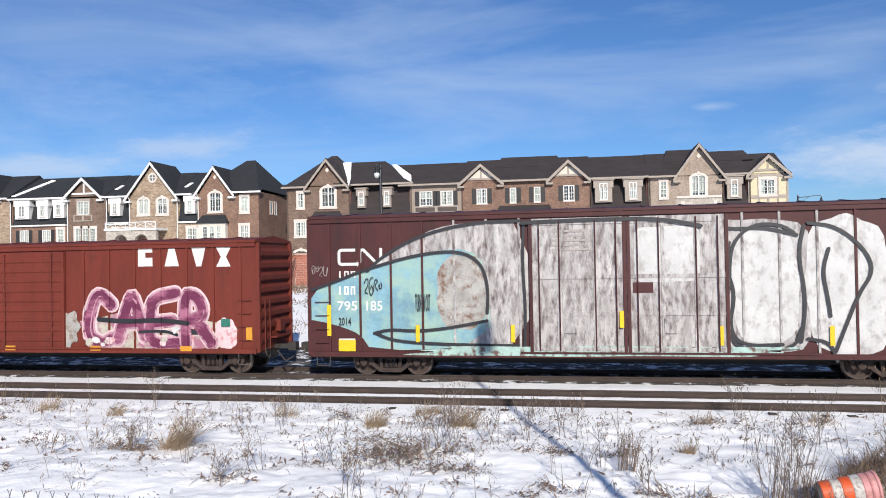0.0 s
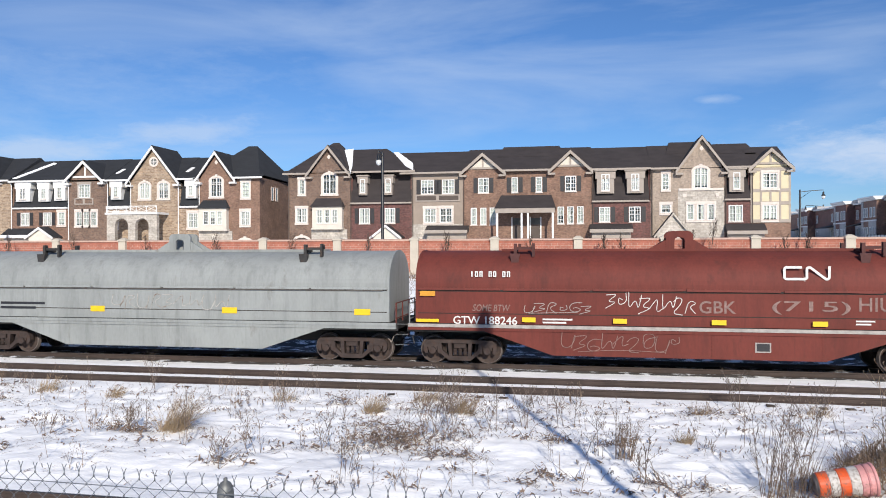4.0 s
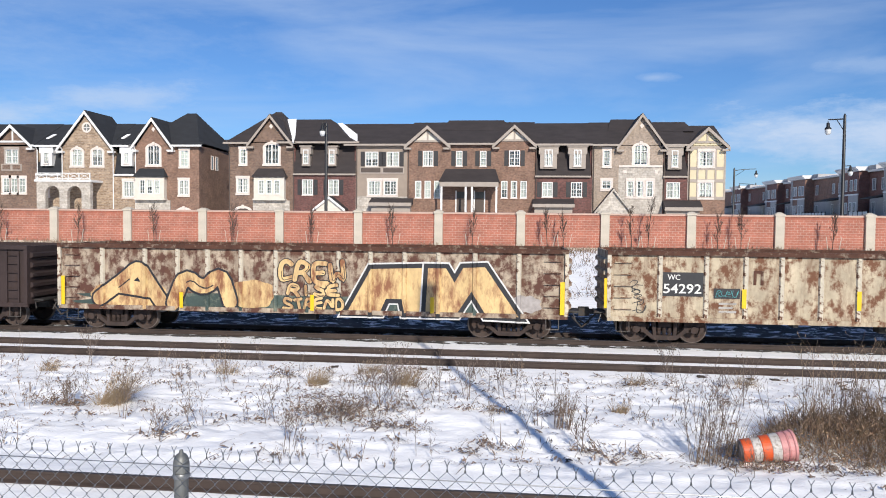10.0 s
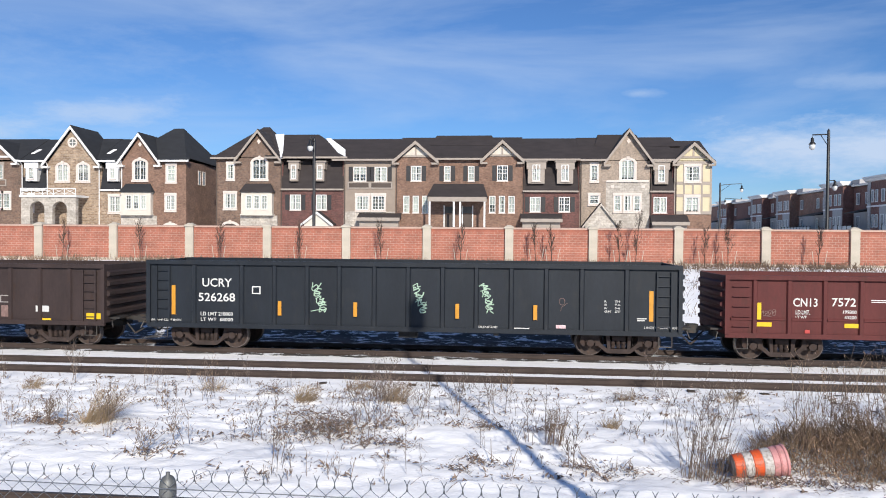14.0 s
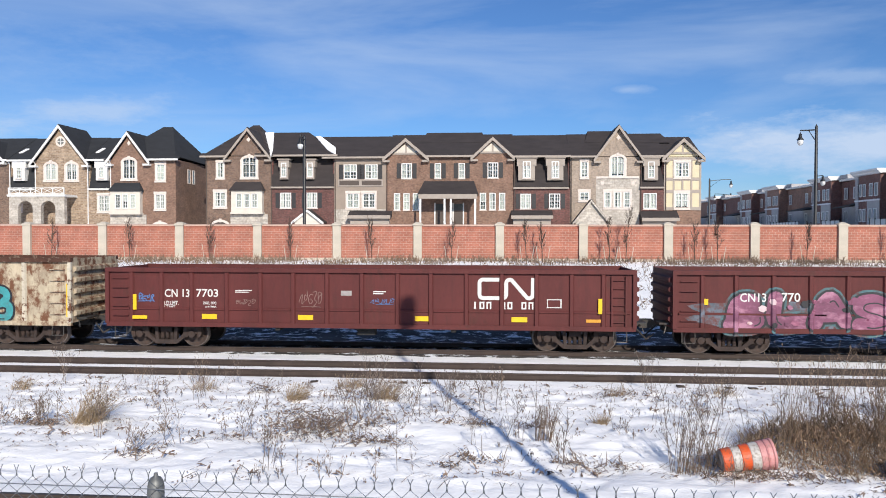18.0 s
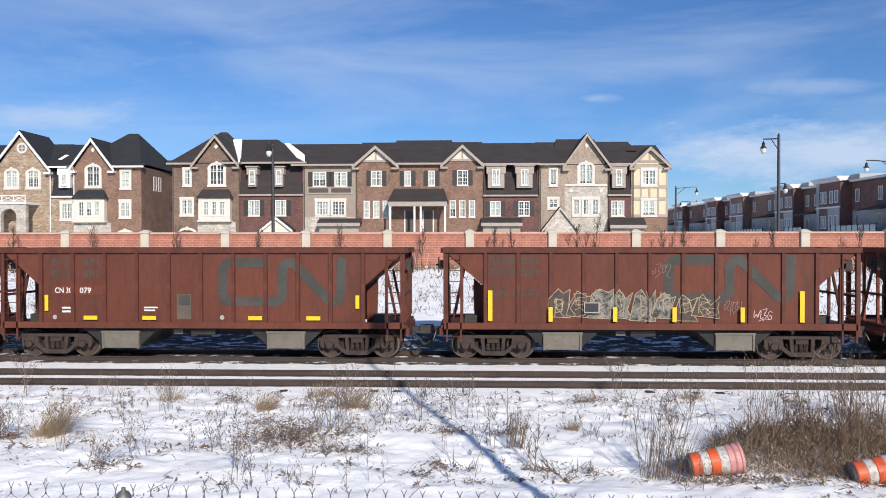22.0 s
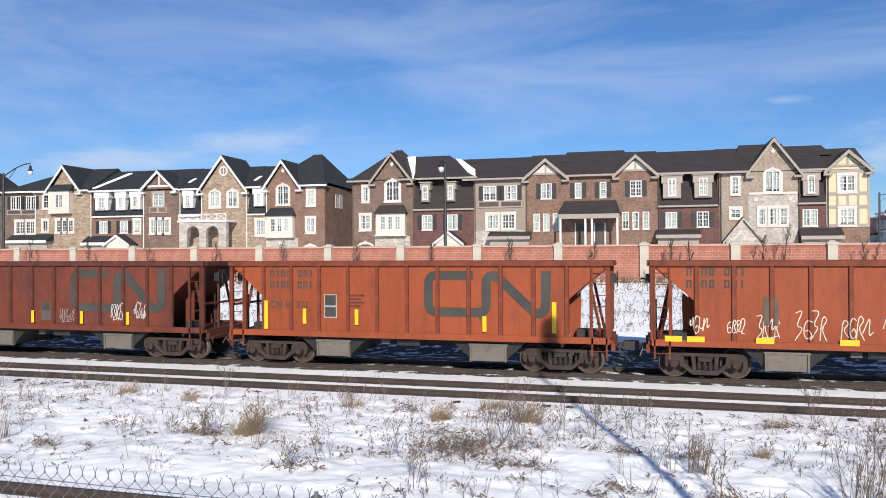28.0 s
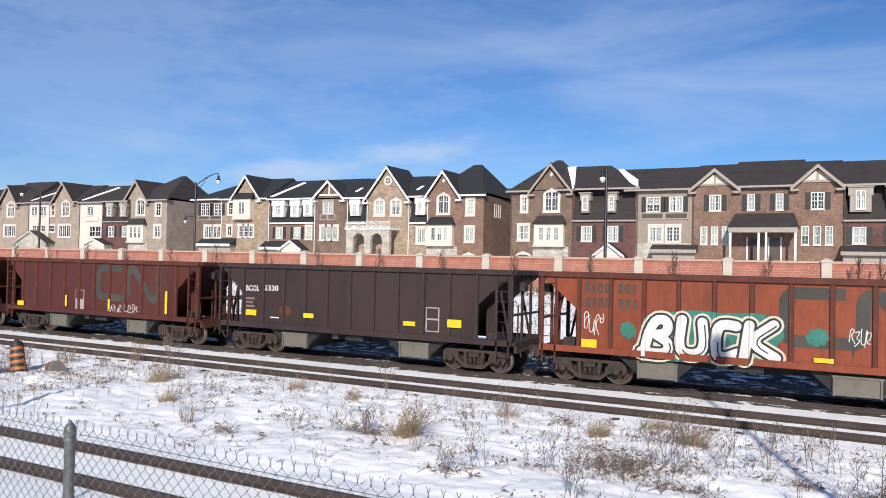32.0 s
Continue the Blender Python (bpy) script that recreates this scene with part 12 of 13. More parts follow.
    for x, y, h in ((3.2, 12.8, 1.2), (-6.16, 13.65, 0.8), (-6.58, 12.86, 0.6), (-4.84, 14.2, 0.9), (-3.23, 18.7, 1.0), (-2.9, 15.4, 0.9), (-2.7, 16.2, 0.8), (3.8, 19.4, 0.9), (0.4, 14.6, 0.9), (-0.2, 16.8, 0.9), (1.2, 13.2, 0.8), (-9.5, 14.75, 0.6), (-9.8, 15.0, 0.5), (-11.8, 19.2, 1.0), (-11.2, 14.2, 0.5), (9.2, 15.8, 1.5), (10.4, 15.4, 1.6), (11.6, 15.6, 1.5), (8.2, 16.6, 1.4), (-3.9, 12.6, 0.7), (-1.9, 15.9, 1.0), (-1.2, 16.4, 1.0), (4.2, 15.2, 1.0), (4.9, 16.8, 1.1), (-7.9, 14.0, 1.0), (-25.8, 15.0, 0.8), (-25.2, 14.4, 0.6), (-23.9, 15.9, 0.8), (-22.9, 16.6, 0.9), (-21.8, 17.0, 0.8), (-19.4, 17.8, 1.3), (-19.0, 17.9, 1.2), (-26.8, 16.2, 0.9), (-23.4, 14.9, 0.5)):
        for _ in range(4):
            weed(s, x + rnd.gauss(0, 0.12), y + rnd.gauss(0, 0.12), h * rnd.uniform(0.7, 1.15), 0.0072, 13)
    tagged(part("weed_stalks", s, DRY_GREY), "taller branching dead weed stalks in snow", "weeds", "", "stuff")
    s = Shape()
    for x, y, z, n, w in ((3.3, 12.95, 0.85, 60, 0.16), (3.55, 12.95, 0.70, 40, 0.2), (4.6, 14.0, 0.55, 60, 0.35), (4.2, 13.9, 0.35, 40, 0.3), (6.6, 15.2, 1.05, 60, 0.5), (8.6, 16.0, 1.1, 80, 0.7), (10.6, 15.4, 1.1, 80, 0.7), (-2.85, 17.6, 0.25, 60, 0.3)):
        flakes(s, x, y, z, n, w, 0.055, 0.25)
    tagged(part("seed_heads", s, SEED_FLUFF), "fluffy brown seed heads on dead reeds", "weeds", "", "stuff")
    cane_bush("large tangled brown dead bush lying in snow", 4.5, 8.6, 12.55, 15.4, 1.15, 2300, 26)
    cane_bush("tangled brown dead bush among reeds", 7.4, 14.5, 12.7, 17.0, 1.1, 1500, 60)
    cane_bush("low brown dead bush round the fallen drum", 3.3, 4.9, 12.55, 13.7, 0.4, 170, 5)
    for x0, x1, y0, y1, k, hh in ((-5.4, -2.2, 13.9, 16.3, 330, 0.34), (-4.6, -2.9, 14.0, 15.4, 170, 0.4), (-2.9, -1.5, 13.4, 14.3, 80, 0.14), (-1.2, 0.2, 12.5, 13.4, 60, 0.1), (-1.5, -0.3, 15.0, 15.6, 60, 0.12), (0.1, 1.6, 14.7, 15.5, 60, 0.12), (1.0, 2.3, 12.7, 13.6, 70, 0.15), (2.2, 4.4, 17.4, 18.8, 70, 0.15), (-10.6, -8.8, 14.2, 15.4, 90, 0.2), (-7.2, -5.9, 12.6, 13.3, 40, 0.1), (-16.5, -14.0, 15.5, 17.5, 90, 0.2), (-22.0, -19.5, 12.8, 14.8, 100, 0.2), (-13.4, -12.2, 13.0, 14.0, 50, 0.15), (3.0, 5.4, 12.2, 12.8, 110, 0.1), (6.0, 8.0, 12.0, 12.6, 110, 0.1), (-3.6, -1.9, 16.8, 18.2, 120, 0.45), (-6.6, -5.4, 17.6, 18.6, 60, 0.3), (-26.6, -24.0, 14.4, 16.4, 120, 0.35), (-24.0, -21.0, 15.6, 17.4, 120, 0.3), (-20.2, -18.4, 17.2, 18.4, 80, 0.4), (-29.0, -26.4, 16.0, 18.4, 90, 0.3)):
        brush_heap("flattened dead brush pressed into the snow", x0, x1, y0, y1, k, hh)
    # rough grass on the far slope and along the foot of the wall
    s = Shape()
    for _ in range(15000):
        x = rnd.uniform(-105, 50)
        y = 54.9 - abs(rnd.gauss(0, 2.2))
        if noise.noise((x * 0.25, y * 0.3, 44)) < rnd.uniform(-0.5, 0.3):
            continue
        h = rnd.uniform(0.2, 0.65)
        strand(s, bent(x, y, ground_height(x, y) - 0.05, h, rnd.uniform(0, 6.28), abs(rnd.gauss(0, 0.45)), rnd.uniform(0, 0.7), 2), 0.026, 0.010)
    for _ in range(11000):
        x, y = rnd.uniform(-105, 40), rnd.uniform(33.5, 53.5)
        if noise.noise((x * 0.22, y * 0.22, 47)) < rnd.uniform(-0.6, 0.35):
            continue
        for _ in range(2):
            strand(s, bent(x + rnd.gauss(0, 0.2), y, ground_height(x, y) - 0.05, rnd.uniform(0.15, 0.6), rnd.uniform(0, 6.28), abs(rnd.gauss(0, 0.6)), rnd.uniform(0, 0.6), 2), 0.013, 0.006)
    for _ in range(2600):
        x, y = rnd.uniform(-105, 40), rnd.uniform(34.0, 53.5)
        if noise.noise((x * 0.3, y * 0.3, 51)) > rnd.uniform(-0.5, 0.6):
            flakes(s, x, y, ground_height(x, y) + 0.02, 5, 0.25, 0.22, 0.12)
    tagged(part("dry_grass", s, DRY_BROWN), "dead brown grass along the snowy slope", "grass", "", "stuff")


def sapling(x, y, height):
    ob = thing("sapling", "bare young tree in snow before the brick wall", "tree", pose(x, y, ground_height(x, y) - 0.05), "saplings by the wall")
    trunk, twigs = Shape(), Shape()
    stem = bent(0, 0, 0, height, rnd.uniform(0, 6.28), 0.03, 0.06, 4)
    strand(trunk, stem, 0.032, 0.012)
    for k in range(26):
        f = rnd.uniform(0.28, 0.97)
        i = min(3, int(f * 4))
        p = [stem[i][c] + (f * 4 - i) * (stem[i + 1][c] - stem[i][c]) for c in range(3)]
        az = rnd.uniform(0, 6.28)
        limb = bent(*p, height * rnd.uniform(0.2, 0.38) * (1.15 - f * 0.6), az, rnd.uniform(0.45, 0.8), -0.3, 3)
        strand(twigs, limb, 0.012, 0.006)
        for _ in range(3):
            q = limb[rnd.randint(1, 2)]
            strand(twigs, bent(*q, rnd.uniform(0.2, 0.5), az + rnd.gauss(0, 0.9), rnd.uniform(0.1, 0.7), 0, 2), 0.010, 0.006)
    for dx, lean in ((-0.32, -0.05), (0.34, 0.07)):
        part("stake", Shape().tube((dx, -0.1, 0), (dx + lean * 3, -0.1, 1.25), 0.022, n=5), CONCRETE, ob, "pale wooden support stake")
    part("trunk", trunk, BARK, ob)
    part("crown", twigs, BARK, ob)


verge()
for x, top in ((-33.9, 4.7), (-27.7, 4.8), (-21.6, 4.6), (-15.4, 4.5), (-9.3, 4.7), (-3.5, 4.6), (1.95, 4.5), (3.1, 4.3), (7.9, 4.7), (9.0, 5.4), (13.8, 4.4), (15.4, 4.9), (21.5, 4.5), (-40.2, 4.8), (-46.3, 4.7), (-52.6, 4.9), (-58.5, 4.6), (-64.8, 4.8), (-71.0, 4.6), (-77.3, 4.9), (-83.2, 4.7), (-89.5, 4.8), (27.6, 4.7), (33.5, 4.6)):
    sapling(x, 53.6, top - 1.72)

# ---- ballast under and behind the train, with its shade in the colour ----
BALLAST_SHADE = mat("ballast_dark_as_shade_with_snow", (0.055, 0.05, 0.047), 0.95, 0, 0.5, 9, 0.9, 30, stain=(0.72, 0.74, 0.78), stain_at=(0.53, 0.58), stretch=(0.10, 0.16, 0.3))


def ballast():
    s = Shape()
    # reaches past the track so its dark colour also paints the train's shade
    xs, ys = np.arange(-150, 75, 0.4), np.arange(23.7, 31.6, 0.35)
    for y in ys:
        for x in xs:
            e = min(y - 23.7, 31.2 - y)
            base = -0.16 if y < 27 else ground_height(x, y) + 0.05
            s.v.append((x, y, base + 0.05 * noise.noise((x * 1.1, y * 1.6, 2)) - (0.1 if e < 0.2 else 0)))
    n = len(xs)
    s.f = [(j * n + i, j * n + i + 1, (j + 1) * n + i + 1, (j + 1) * n + i) for j in range(len(ys) - 1) for i in range(n - 1)]
    setting("ballast", s, BALLAST_SHADE, "stone ballast with snow patches, darkened as the train's shade", "ballast", True)


ballast()
SLEEPER = mat("dark_creosoted_timber", (0.075, 0.058, 0.045), 0.9, 0, 0.3, 4, 0.3)


def sleeper_ends():
    ob = next(o for o in bpy.data.objects if o.name.startswith("railway_track.001"))
    mesh = Shape().box(-0.10, 0.10, -0.10, 0.10, -0.12, 0.045).mesh("sleeper", SLEEPER)
    for i in range(130):
        x = -55 + 0.61 * i
        if rnd.random() < 0.5:
            part("sleeper", mesh, None, ob, at=pose(x, 19.66 + rnd.uniform(-0.09, 0.09), -0.222 + rnd.uniform(-0.03, 0.02), rnd.uniform(-5, 9), rnd.uniform(-6, 6), rnd.uniform(-8, 8)))


sleeper_ends()

# ---- chain-link fence ----
GALVANISED = mat("galvanised_steel", (0.30, 0.31, 0.32), 0.45, 0.7, 0.15, 6, 0.1, stain=(0.16, 0.15, 0.14))
POST_STEEL = mat("weathered_post_steel", (0.20, 0.205, 0.20), 0.55, 0.5, 0.2, 8, 0.15, stain=(0.10, 0.10, 0.095))
FENCE_Y, FENCE_TOP, FENCE_BASE = 2.79, 2.868, 1.60


def chain_link_fence():
    ob = thing("chain_link_fence", "galvanised chain-link fence with round steel posts", "fence", pose(0, FENCE_Y, 0, 0, 0, -1.7))
    x0, x1, p = -13.6, 8.4, 0.0357
    wires = Shape()
    n = int((FENCE_TOP - FENCE_BASE) / p)
    for i in range(int((x1 - x0) / p)):
        x = x0 + i * p
        pts = []
        for k in range(n + 1):
            q = (k + i) % 2
            pts.append((x + (p + 0.002 if q else -0.002), 0.003 if q else -0.003, FENCE_TOP - 0.015 - k * p * 1.02))
        strand(wires, pts, 0.0019, 0.0019)
        # twisted and cut wire ends above the top row
        if i % 2 == 0:
            strand(wires, [(x - 0.003, 0, FENCE_TOP - 0.02), (x + 0.002, 0.002, FENCE_TOP + 0.010), (x + 0.011, 0, FENCE_TOP + 0.027)], 0.0019, 0.0017)
            strand(wires, [(x + 0.003, 0, FENCE_TOP - 0.02), (x - 0.002, -0.002, FENCE_TOP + 0.010), (x - 0.011, 0, FENCE_TOP + 0.027)], 0.0019, 0.0017)
    tagged(part("wire_mesh", wires, GALVANISED, ob), "woven diamond wire mesh", "", "", "stuff")
    for z in (FENCE_TOP - 0.05, FENCE_BASE + 0.08):
        part("tension_wire", Shape().tube((x0, -0.008, z), (x1, -0.008, z), 0.0022, n=5), GALVANISED, ob)
    post = Shape().lathe([(0.030, 1.25), (0.029, 2.80)], (0, 0, 0), 20, "z").mesh("post", POST_STEEL, True)
    cap = Shape().lathe([(0.034, 2.775), (0.034, 2.81), (0.030, 2.832), (0.021, 2.848), (0.009, 2.855), (0.008, 2.867), (0.0, 2.870)], (0, 0, 0), 20, "z").mesh("cap", POST_STEEL, True)
    band = Shape().lathe([(0.0325, -0.011), (0.0345, -0.008), (0.0345, 0.008), (0.0325, 0.011)], (0, 0, 0), 20, "z").mesh("tie_band", GALVANISED, True)
    for k, x in enumerate((-11.9, -9.26, -6.62, -3.98, -1.38, 3.95, 6.6)):
        po = part("post", post, None, ob, at=pose(x, 0.042, 0, 0, 0.6 * (k % 3 - 1), 0))
        part("cap", cap, None, po, "domed cap")
        for z in (2.42, 2.76, 2.05):
            part("tie_band", band, None, po, at=pose(0, 0, z))


chain_link_fence()

# ---- traffic drums ----
DRUM_ORANGE = mat("faded_orange_plastic", (0.78, 0.115, 0.025), 0.5, 0, 0.15, 5, 0.1, stain=(0.42, 0.14, 0.085), stain_at=(0.50, 0.66))
DRUM_WHITE = mat("scuffed_white_band", (0.66, 0.62, 0.58), 0.5, 0, 0.12, 6, 0.05, stain=(0.30, 0.25, 0.21), stain_at=(0.48, 0.64))
DRUM_PINK = mat("sun_bleached_pink_plastic", (0.74, 0.34, 0.33), 0.55, 0, 0.12, 5, 0.1, stain=(0.45, 0.24, 0.22), stain_at=(0.5, 0.7))
DRUM_BLACK = mat("black_rubber_band", (0.03, 0.03, 0.03), 0.6, 0, 0.2, 5, 0.1)
DRUM_GREY = mat("dirty_grey_plastic", (0.22, 0.19, 0.18), 0.6, 0, 0.2, 6, 0.1)


def drum(label, base, axis, bands, spin=0.0):
    """A tapered drum of stepped bands; bands: (name, material, z0, z1, r0, r1) from its base up."""
    ob = thing("traffic_drum", label, "traffic drum", Matrix.Translation(base) @ Vector(axis).to_track_quat("Z", "Y").to_matrix().to_4x4() @ pose(0, 0, 0, 0, 0, spin), "traffic drums")
    for nm, m, z0, z1, r0, r1 in bands:
        s = Shape().lathe([(0, z0), (r0 - 0.012, z0), (r0, z0 + 0.012), (r1, z1 - 0.012), (r1 - 0.012, z1), (0, z1)], (0, 0, 0), 28, "z")
        part(nm, s, m, ob, smooth=False)
    return ob


LYING = [("base_rim", DRUM_PINK, 0.0, 0.05, 0.270, 0.266), ("lower_body", DRUM_PINK, 0.045, 0.13, 0.254, 0.249), ("rib", DRUM_PINK, 0.125, 0.15, 0.257, 0.256), ("lower_body", DRUM_PINK, 0.145, 0.25, 0.247, 0.239), ("white_band", DRUM_WHITE, 0.245, 0.40, 0.236, 0.227), ("orange_band", DRUM_ORANGE, 0.395, 0.555, 0.223, 0.214), ("white_band", DRUM_WHITE, 0.55, 0.70, 0.211, 0.203), ("orange_band", DRUM_ORANGE, 0.695, 0.86, 0.199, 0.191), ("top", DRUM_GREY, 0.855, 0.90, 0.186, 0.150)]
drum("orange and white striped drum lying in the snow", (4.66, 12.85, 0.11), (-0.97, 0.0, -0.15), LYING, 40)
drum("weathered orange and white drum lying by the dead bush", (7.28, 12.5, 0.09), (-0.96, 0.05, -0.17), LYING, 130)
DRUM_AMBER = mat("weathered_amber_plastic", (0.52, 0.17, 0.045), 0.55, 0, 0.2, 5, 0.1, stain=(0.3, 0.13, 0.06), stain_at=(0.55, 0.72))
UPRIGHT = [("base", DRUM_BLACK, 0.0, 0.06, 0.30, 0.29)]
for i in range(8):
    UPRIGHT.append(("orange_band" if i % 2 == 0 else "black_band", DRUM_AMBER if i % 2 == 0 else DRUM_BLACK, 0.055 + 0.115 * i, 0.175 + 0.115 * i, 0.262 - 0.008 * i, 0.255 - 0.008 * i))
UPRIGHT += [("top", DRUM_BLACK, 0.97, 1.06, 0.19, 0.165), ("handle", DRUM_BLACK, 1.055, 1.11, 0.09, 0.08)]
drum("leaning orange drum with black bands in snow", (-24.9, 15.3, ground_height(-24.9, 15.3) - 0.06), (-0.24, 0.05, 1), UPRIGHT)
drum("leaning orange drum with black bands in snow", (-24.55, 16.05, ground_height(-24.55, 16.05) - 0.06), (-0.25, 0.05, 1), UPRIGHT, 70)
drum("fallen faded red drum half sunk in snow", (-23.3, 16.6, ground_height(-23.6, 16.6) + 0.12), (-0.9, 0.2, -0.05), [("lower_body", DRUM_GREY, 0, 0.2, 0.25, 0.245), ("orange_band", mat("muddy_red_plastic", (0.3, 0.07, 0.05), 0.6, 0, 0.2, 5, 0.1), 0.195, 0.4, 0.24, 0.23), ("top", DRUM_GREY, 0.395, 0.6, 0.225, 0.18)])

# ---- street lamps ----
BLACK_POLE = mat("black_painted_pole", (0.022, 0.023, 0.026), 0.45, 0.1, 0.2, 3, 0.05)
GLOBE = glass_mat("frosted_lamp_globe", (0.62, 0.63, 0.62), 0.25)


def lamp_head(ob, p, size=1.0):
    """A bell-shaped hood with a finial over a hanging globe."""
    h = [(0.03, 0.62), (0.05, 0.5), (0.12, 0.46), (0.13, 0.2), (0.20, 0.1), (0.28, 0.0), (0.27, -0.02), (0, -0.02)]
    g = [(0.0, -0.48), (0.10, -0.46), (0.18, -0.38), (0.23, -0.25), (0.24, -0.12), (0.21, -0.02), (0.0, -0.02)]
    hood = part("hood", Shape().lathe([(r * size, z * size) for r, z in h], p, 16, "z"), BLACK_POLE, ob, "black bell-shaped hood", smooth=True)
    part("globe", Shape().lathe([(r * size, z * size) for r, z in g], p, 16, "z"), GLOBE, hood, "clear hanging globe", smooth=True)


def street_lamp(x, y, top, arm, low=None, r=0.13, size=1.0):
    """arm: (dx, dy, rise) from the pole's top to the head; low: (dx, z) of a small lower globe."""
    z0 = 1.7
    ob = thing("street_lamp", "black street lamp with bracket arm and globe", "street lamp", pose(x, y, z0), "street lamps")
    top -= z0
    part("pole", Shape().lathe([(r * 1.7, 0), (r * 1.7, 0.9), (r * 1.15, 1.1), (r * 0.85, top), (r * 0.5, top + 0.1), (0, top + 0.22)], (0, 0, 0), 14, "z"), BLACK_POLE, ob, smooth=True)
    dx, dy, rise = arm
    tip = (dx, dy, top + rise)
    k = 5
    arc = Shape()
    pts = [(dx * i / k, dy * i / k, top - 0.25 + (rise + 0.25) * math.sin(i / k * math.pi / 2)) for i in range(k + 1)]
    for a, b in zip(pts, pts[1:]):
        arc.tube(a, b, 0.055, n=7)
    part("arm", arc, BLACK_POLE, ob)
    part("brace", Shape().tube((0, 0, top - 1.25), (dx * 0.5, dy * 0.5, top - 0.25 + (rise + 0.25) * 0.7), 0.03, n=6), BLACK_POLE, ob)
    lamp_head(ob, (tip[0], tip[1], tip[2] - 0.75 * size), size)
    if low:
        lx, lz = low
        part("low_bracket", Shape().tube((0, 0, lz - z0 + 0.5), (lx, 0, lz - z0 + 0.55), 0.035, n=6), BLACK_POLE, ob)
        lamp_head(ob, (lx, 0, lz - z0 + 0.1), 0.8)


street_lamp(25.5, 62, 12.5, (-1.25, 0, -0.3), (0.55, 8.0))
street_lamp(-16.6, 62, 12.0, (0.1, -1.6, 0.0))
street_lamp(-63.9, 62, 12.3, (3.4, 0, 1.0), (-1.5, 8.0))
street_lamp(-91.6, 62, 11.9, (-3.9, 0, 0.8))
street_lamp(44.1, 78, 12.1, (-3.1, 0, 0.0), None)
street_lamp(33.1, 120, 12.4, (3.3, 0, 0.0), None, 0.15, 1.1)
street_lamp(48.5, 160, 12.2, (-3.3, 0, 0.0), None, 0.16, 1.1)
street_lamp(-126, 62, 11.9, (-3.4, 0, 0.6))


# ---- utility pole beside the camera: its shadow falls across the snow ----
def utility_pole(x, y, reach, head):
    """A pole whose top throws its shadow reach metres along the ground."""
    top = reach * math.tan(radians(SUN_EL)) - 1.5
    ob = thing("utility_pole", "tall timber utility pole on the snowy bank", "utility pole", pose(x, y, 1.5), "utility poles")
    part("shaft", Shape().tube((0, 0, 0), (0, 0, top), 0.11, 0.065, 14), BARK, ob, smooth=True)
    if head:
        part("transformer", Shape().lathe([(0, -0.45), (0.24, -0.45), (0.26, -0.4), (0.26, 0.35), (0.2, 0.45), (0, 0.48)], (0.1, 0.1, top - 0.3), 18, "z"), GALVANISED, ob, smooth=True)


utility_pole(5.05, 0.75, 27.2, True)
utility_pole(-15.1, 0.8, 16.8, False)

# ---- modern terrace along the side street ----
DARK_BRICK = brick_mat("dark_red_terrace_brick", (0.22, 0.085, 0.07), (0.17, 0.065, 0.055), (0.21, 0.14, 0.12))
BROWN_BRICK = brick_mat("brown_terrace_brick", (0.33, 0.175, 0.12), (0.27, 0.13, 0.095), (0.27, 0.19, 0.15))
GREY_PANEL = mat("grey_stucco_panel", (0.46, 0.45, 0.45), 0.85, 0, 0.08, 1, 0.1)
NAVY_PANEL = mat("slate_blue_cladding", (0.055, 0.075, 0.10), 0.7, 0, 0.1, 1, 0.1, stretch=(1, 1, 6))
CORNICE = mat("white_cornice_paint", (0.86, 0.86, 0.85), 0.6, 0, 0.05, 2, 0.05)
SIDE_GLASS = glass_mat("terrace_window_glass", (0.13, 0.135, 0.14), 0.35)
FROST_PANEL = mat("frosted_balcony_panel", (0.50, 0.52, 0.54), 0.35, 0, 0.06, 2, 0)


def side_window(ob, x, y, z, w, h, lights=2):
    """A window in a face that looks to -x."""
    wi = thing("window", "", "", pose(x, y, z))
    wi.parent = ob
    fr = Shape().box(-0.07, 0.03, -w / 2, -w / 2 + 0.09, 0, h).box(-0.07, 0.03, w / 2 - 0.09, w / 2, 0, h)
    part("frame", fr.box(-0.07, 0.03, -w / 2 + 0.09, w / 2 - 0.09, 0, 0.09).box(-0.07, 0.03, -w / 2 + 0.09, w / 2 - 0.09, h - 0.09, h), CORNICE, wi)
    step = (w - 0.18) / lights
    for i in range(lights):
        y0 = -w / 2 + 0.09 + i * step
        part("pane", Shape().box(-0.03, 0.02, y0 + (0.03 if i else 0), y0 + step - 0.0, 0.09, h - 0.09), SIDE_GLASS, wi)
        if i:
            part("glazing_bar", Shape().box(-0.06, 0.02, y0, y0 + 0.03, 0.09, h - 0.09), CORNICE, wi)


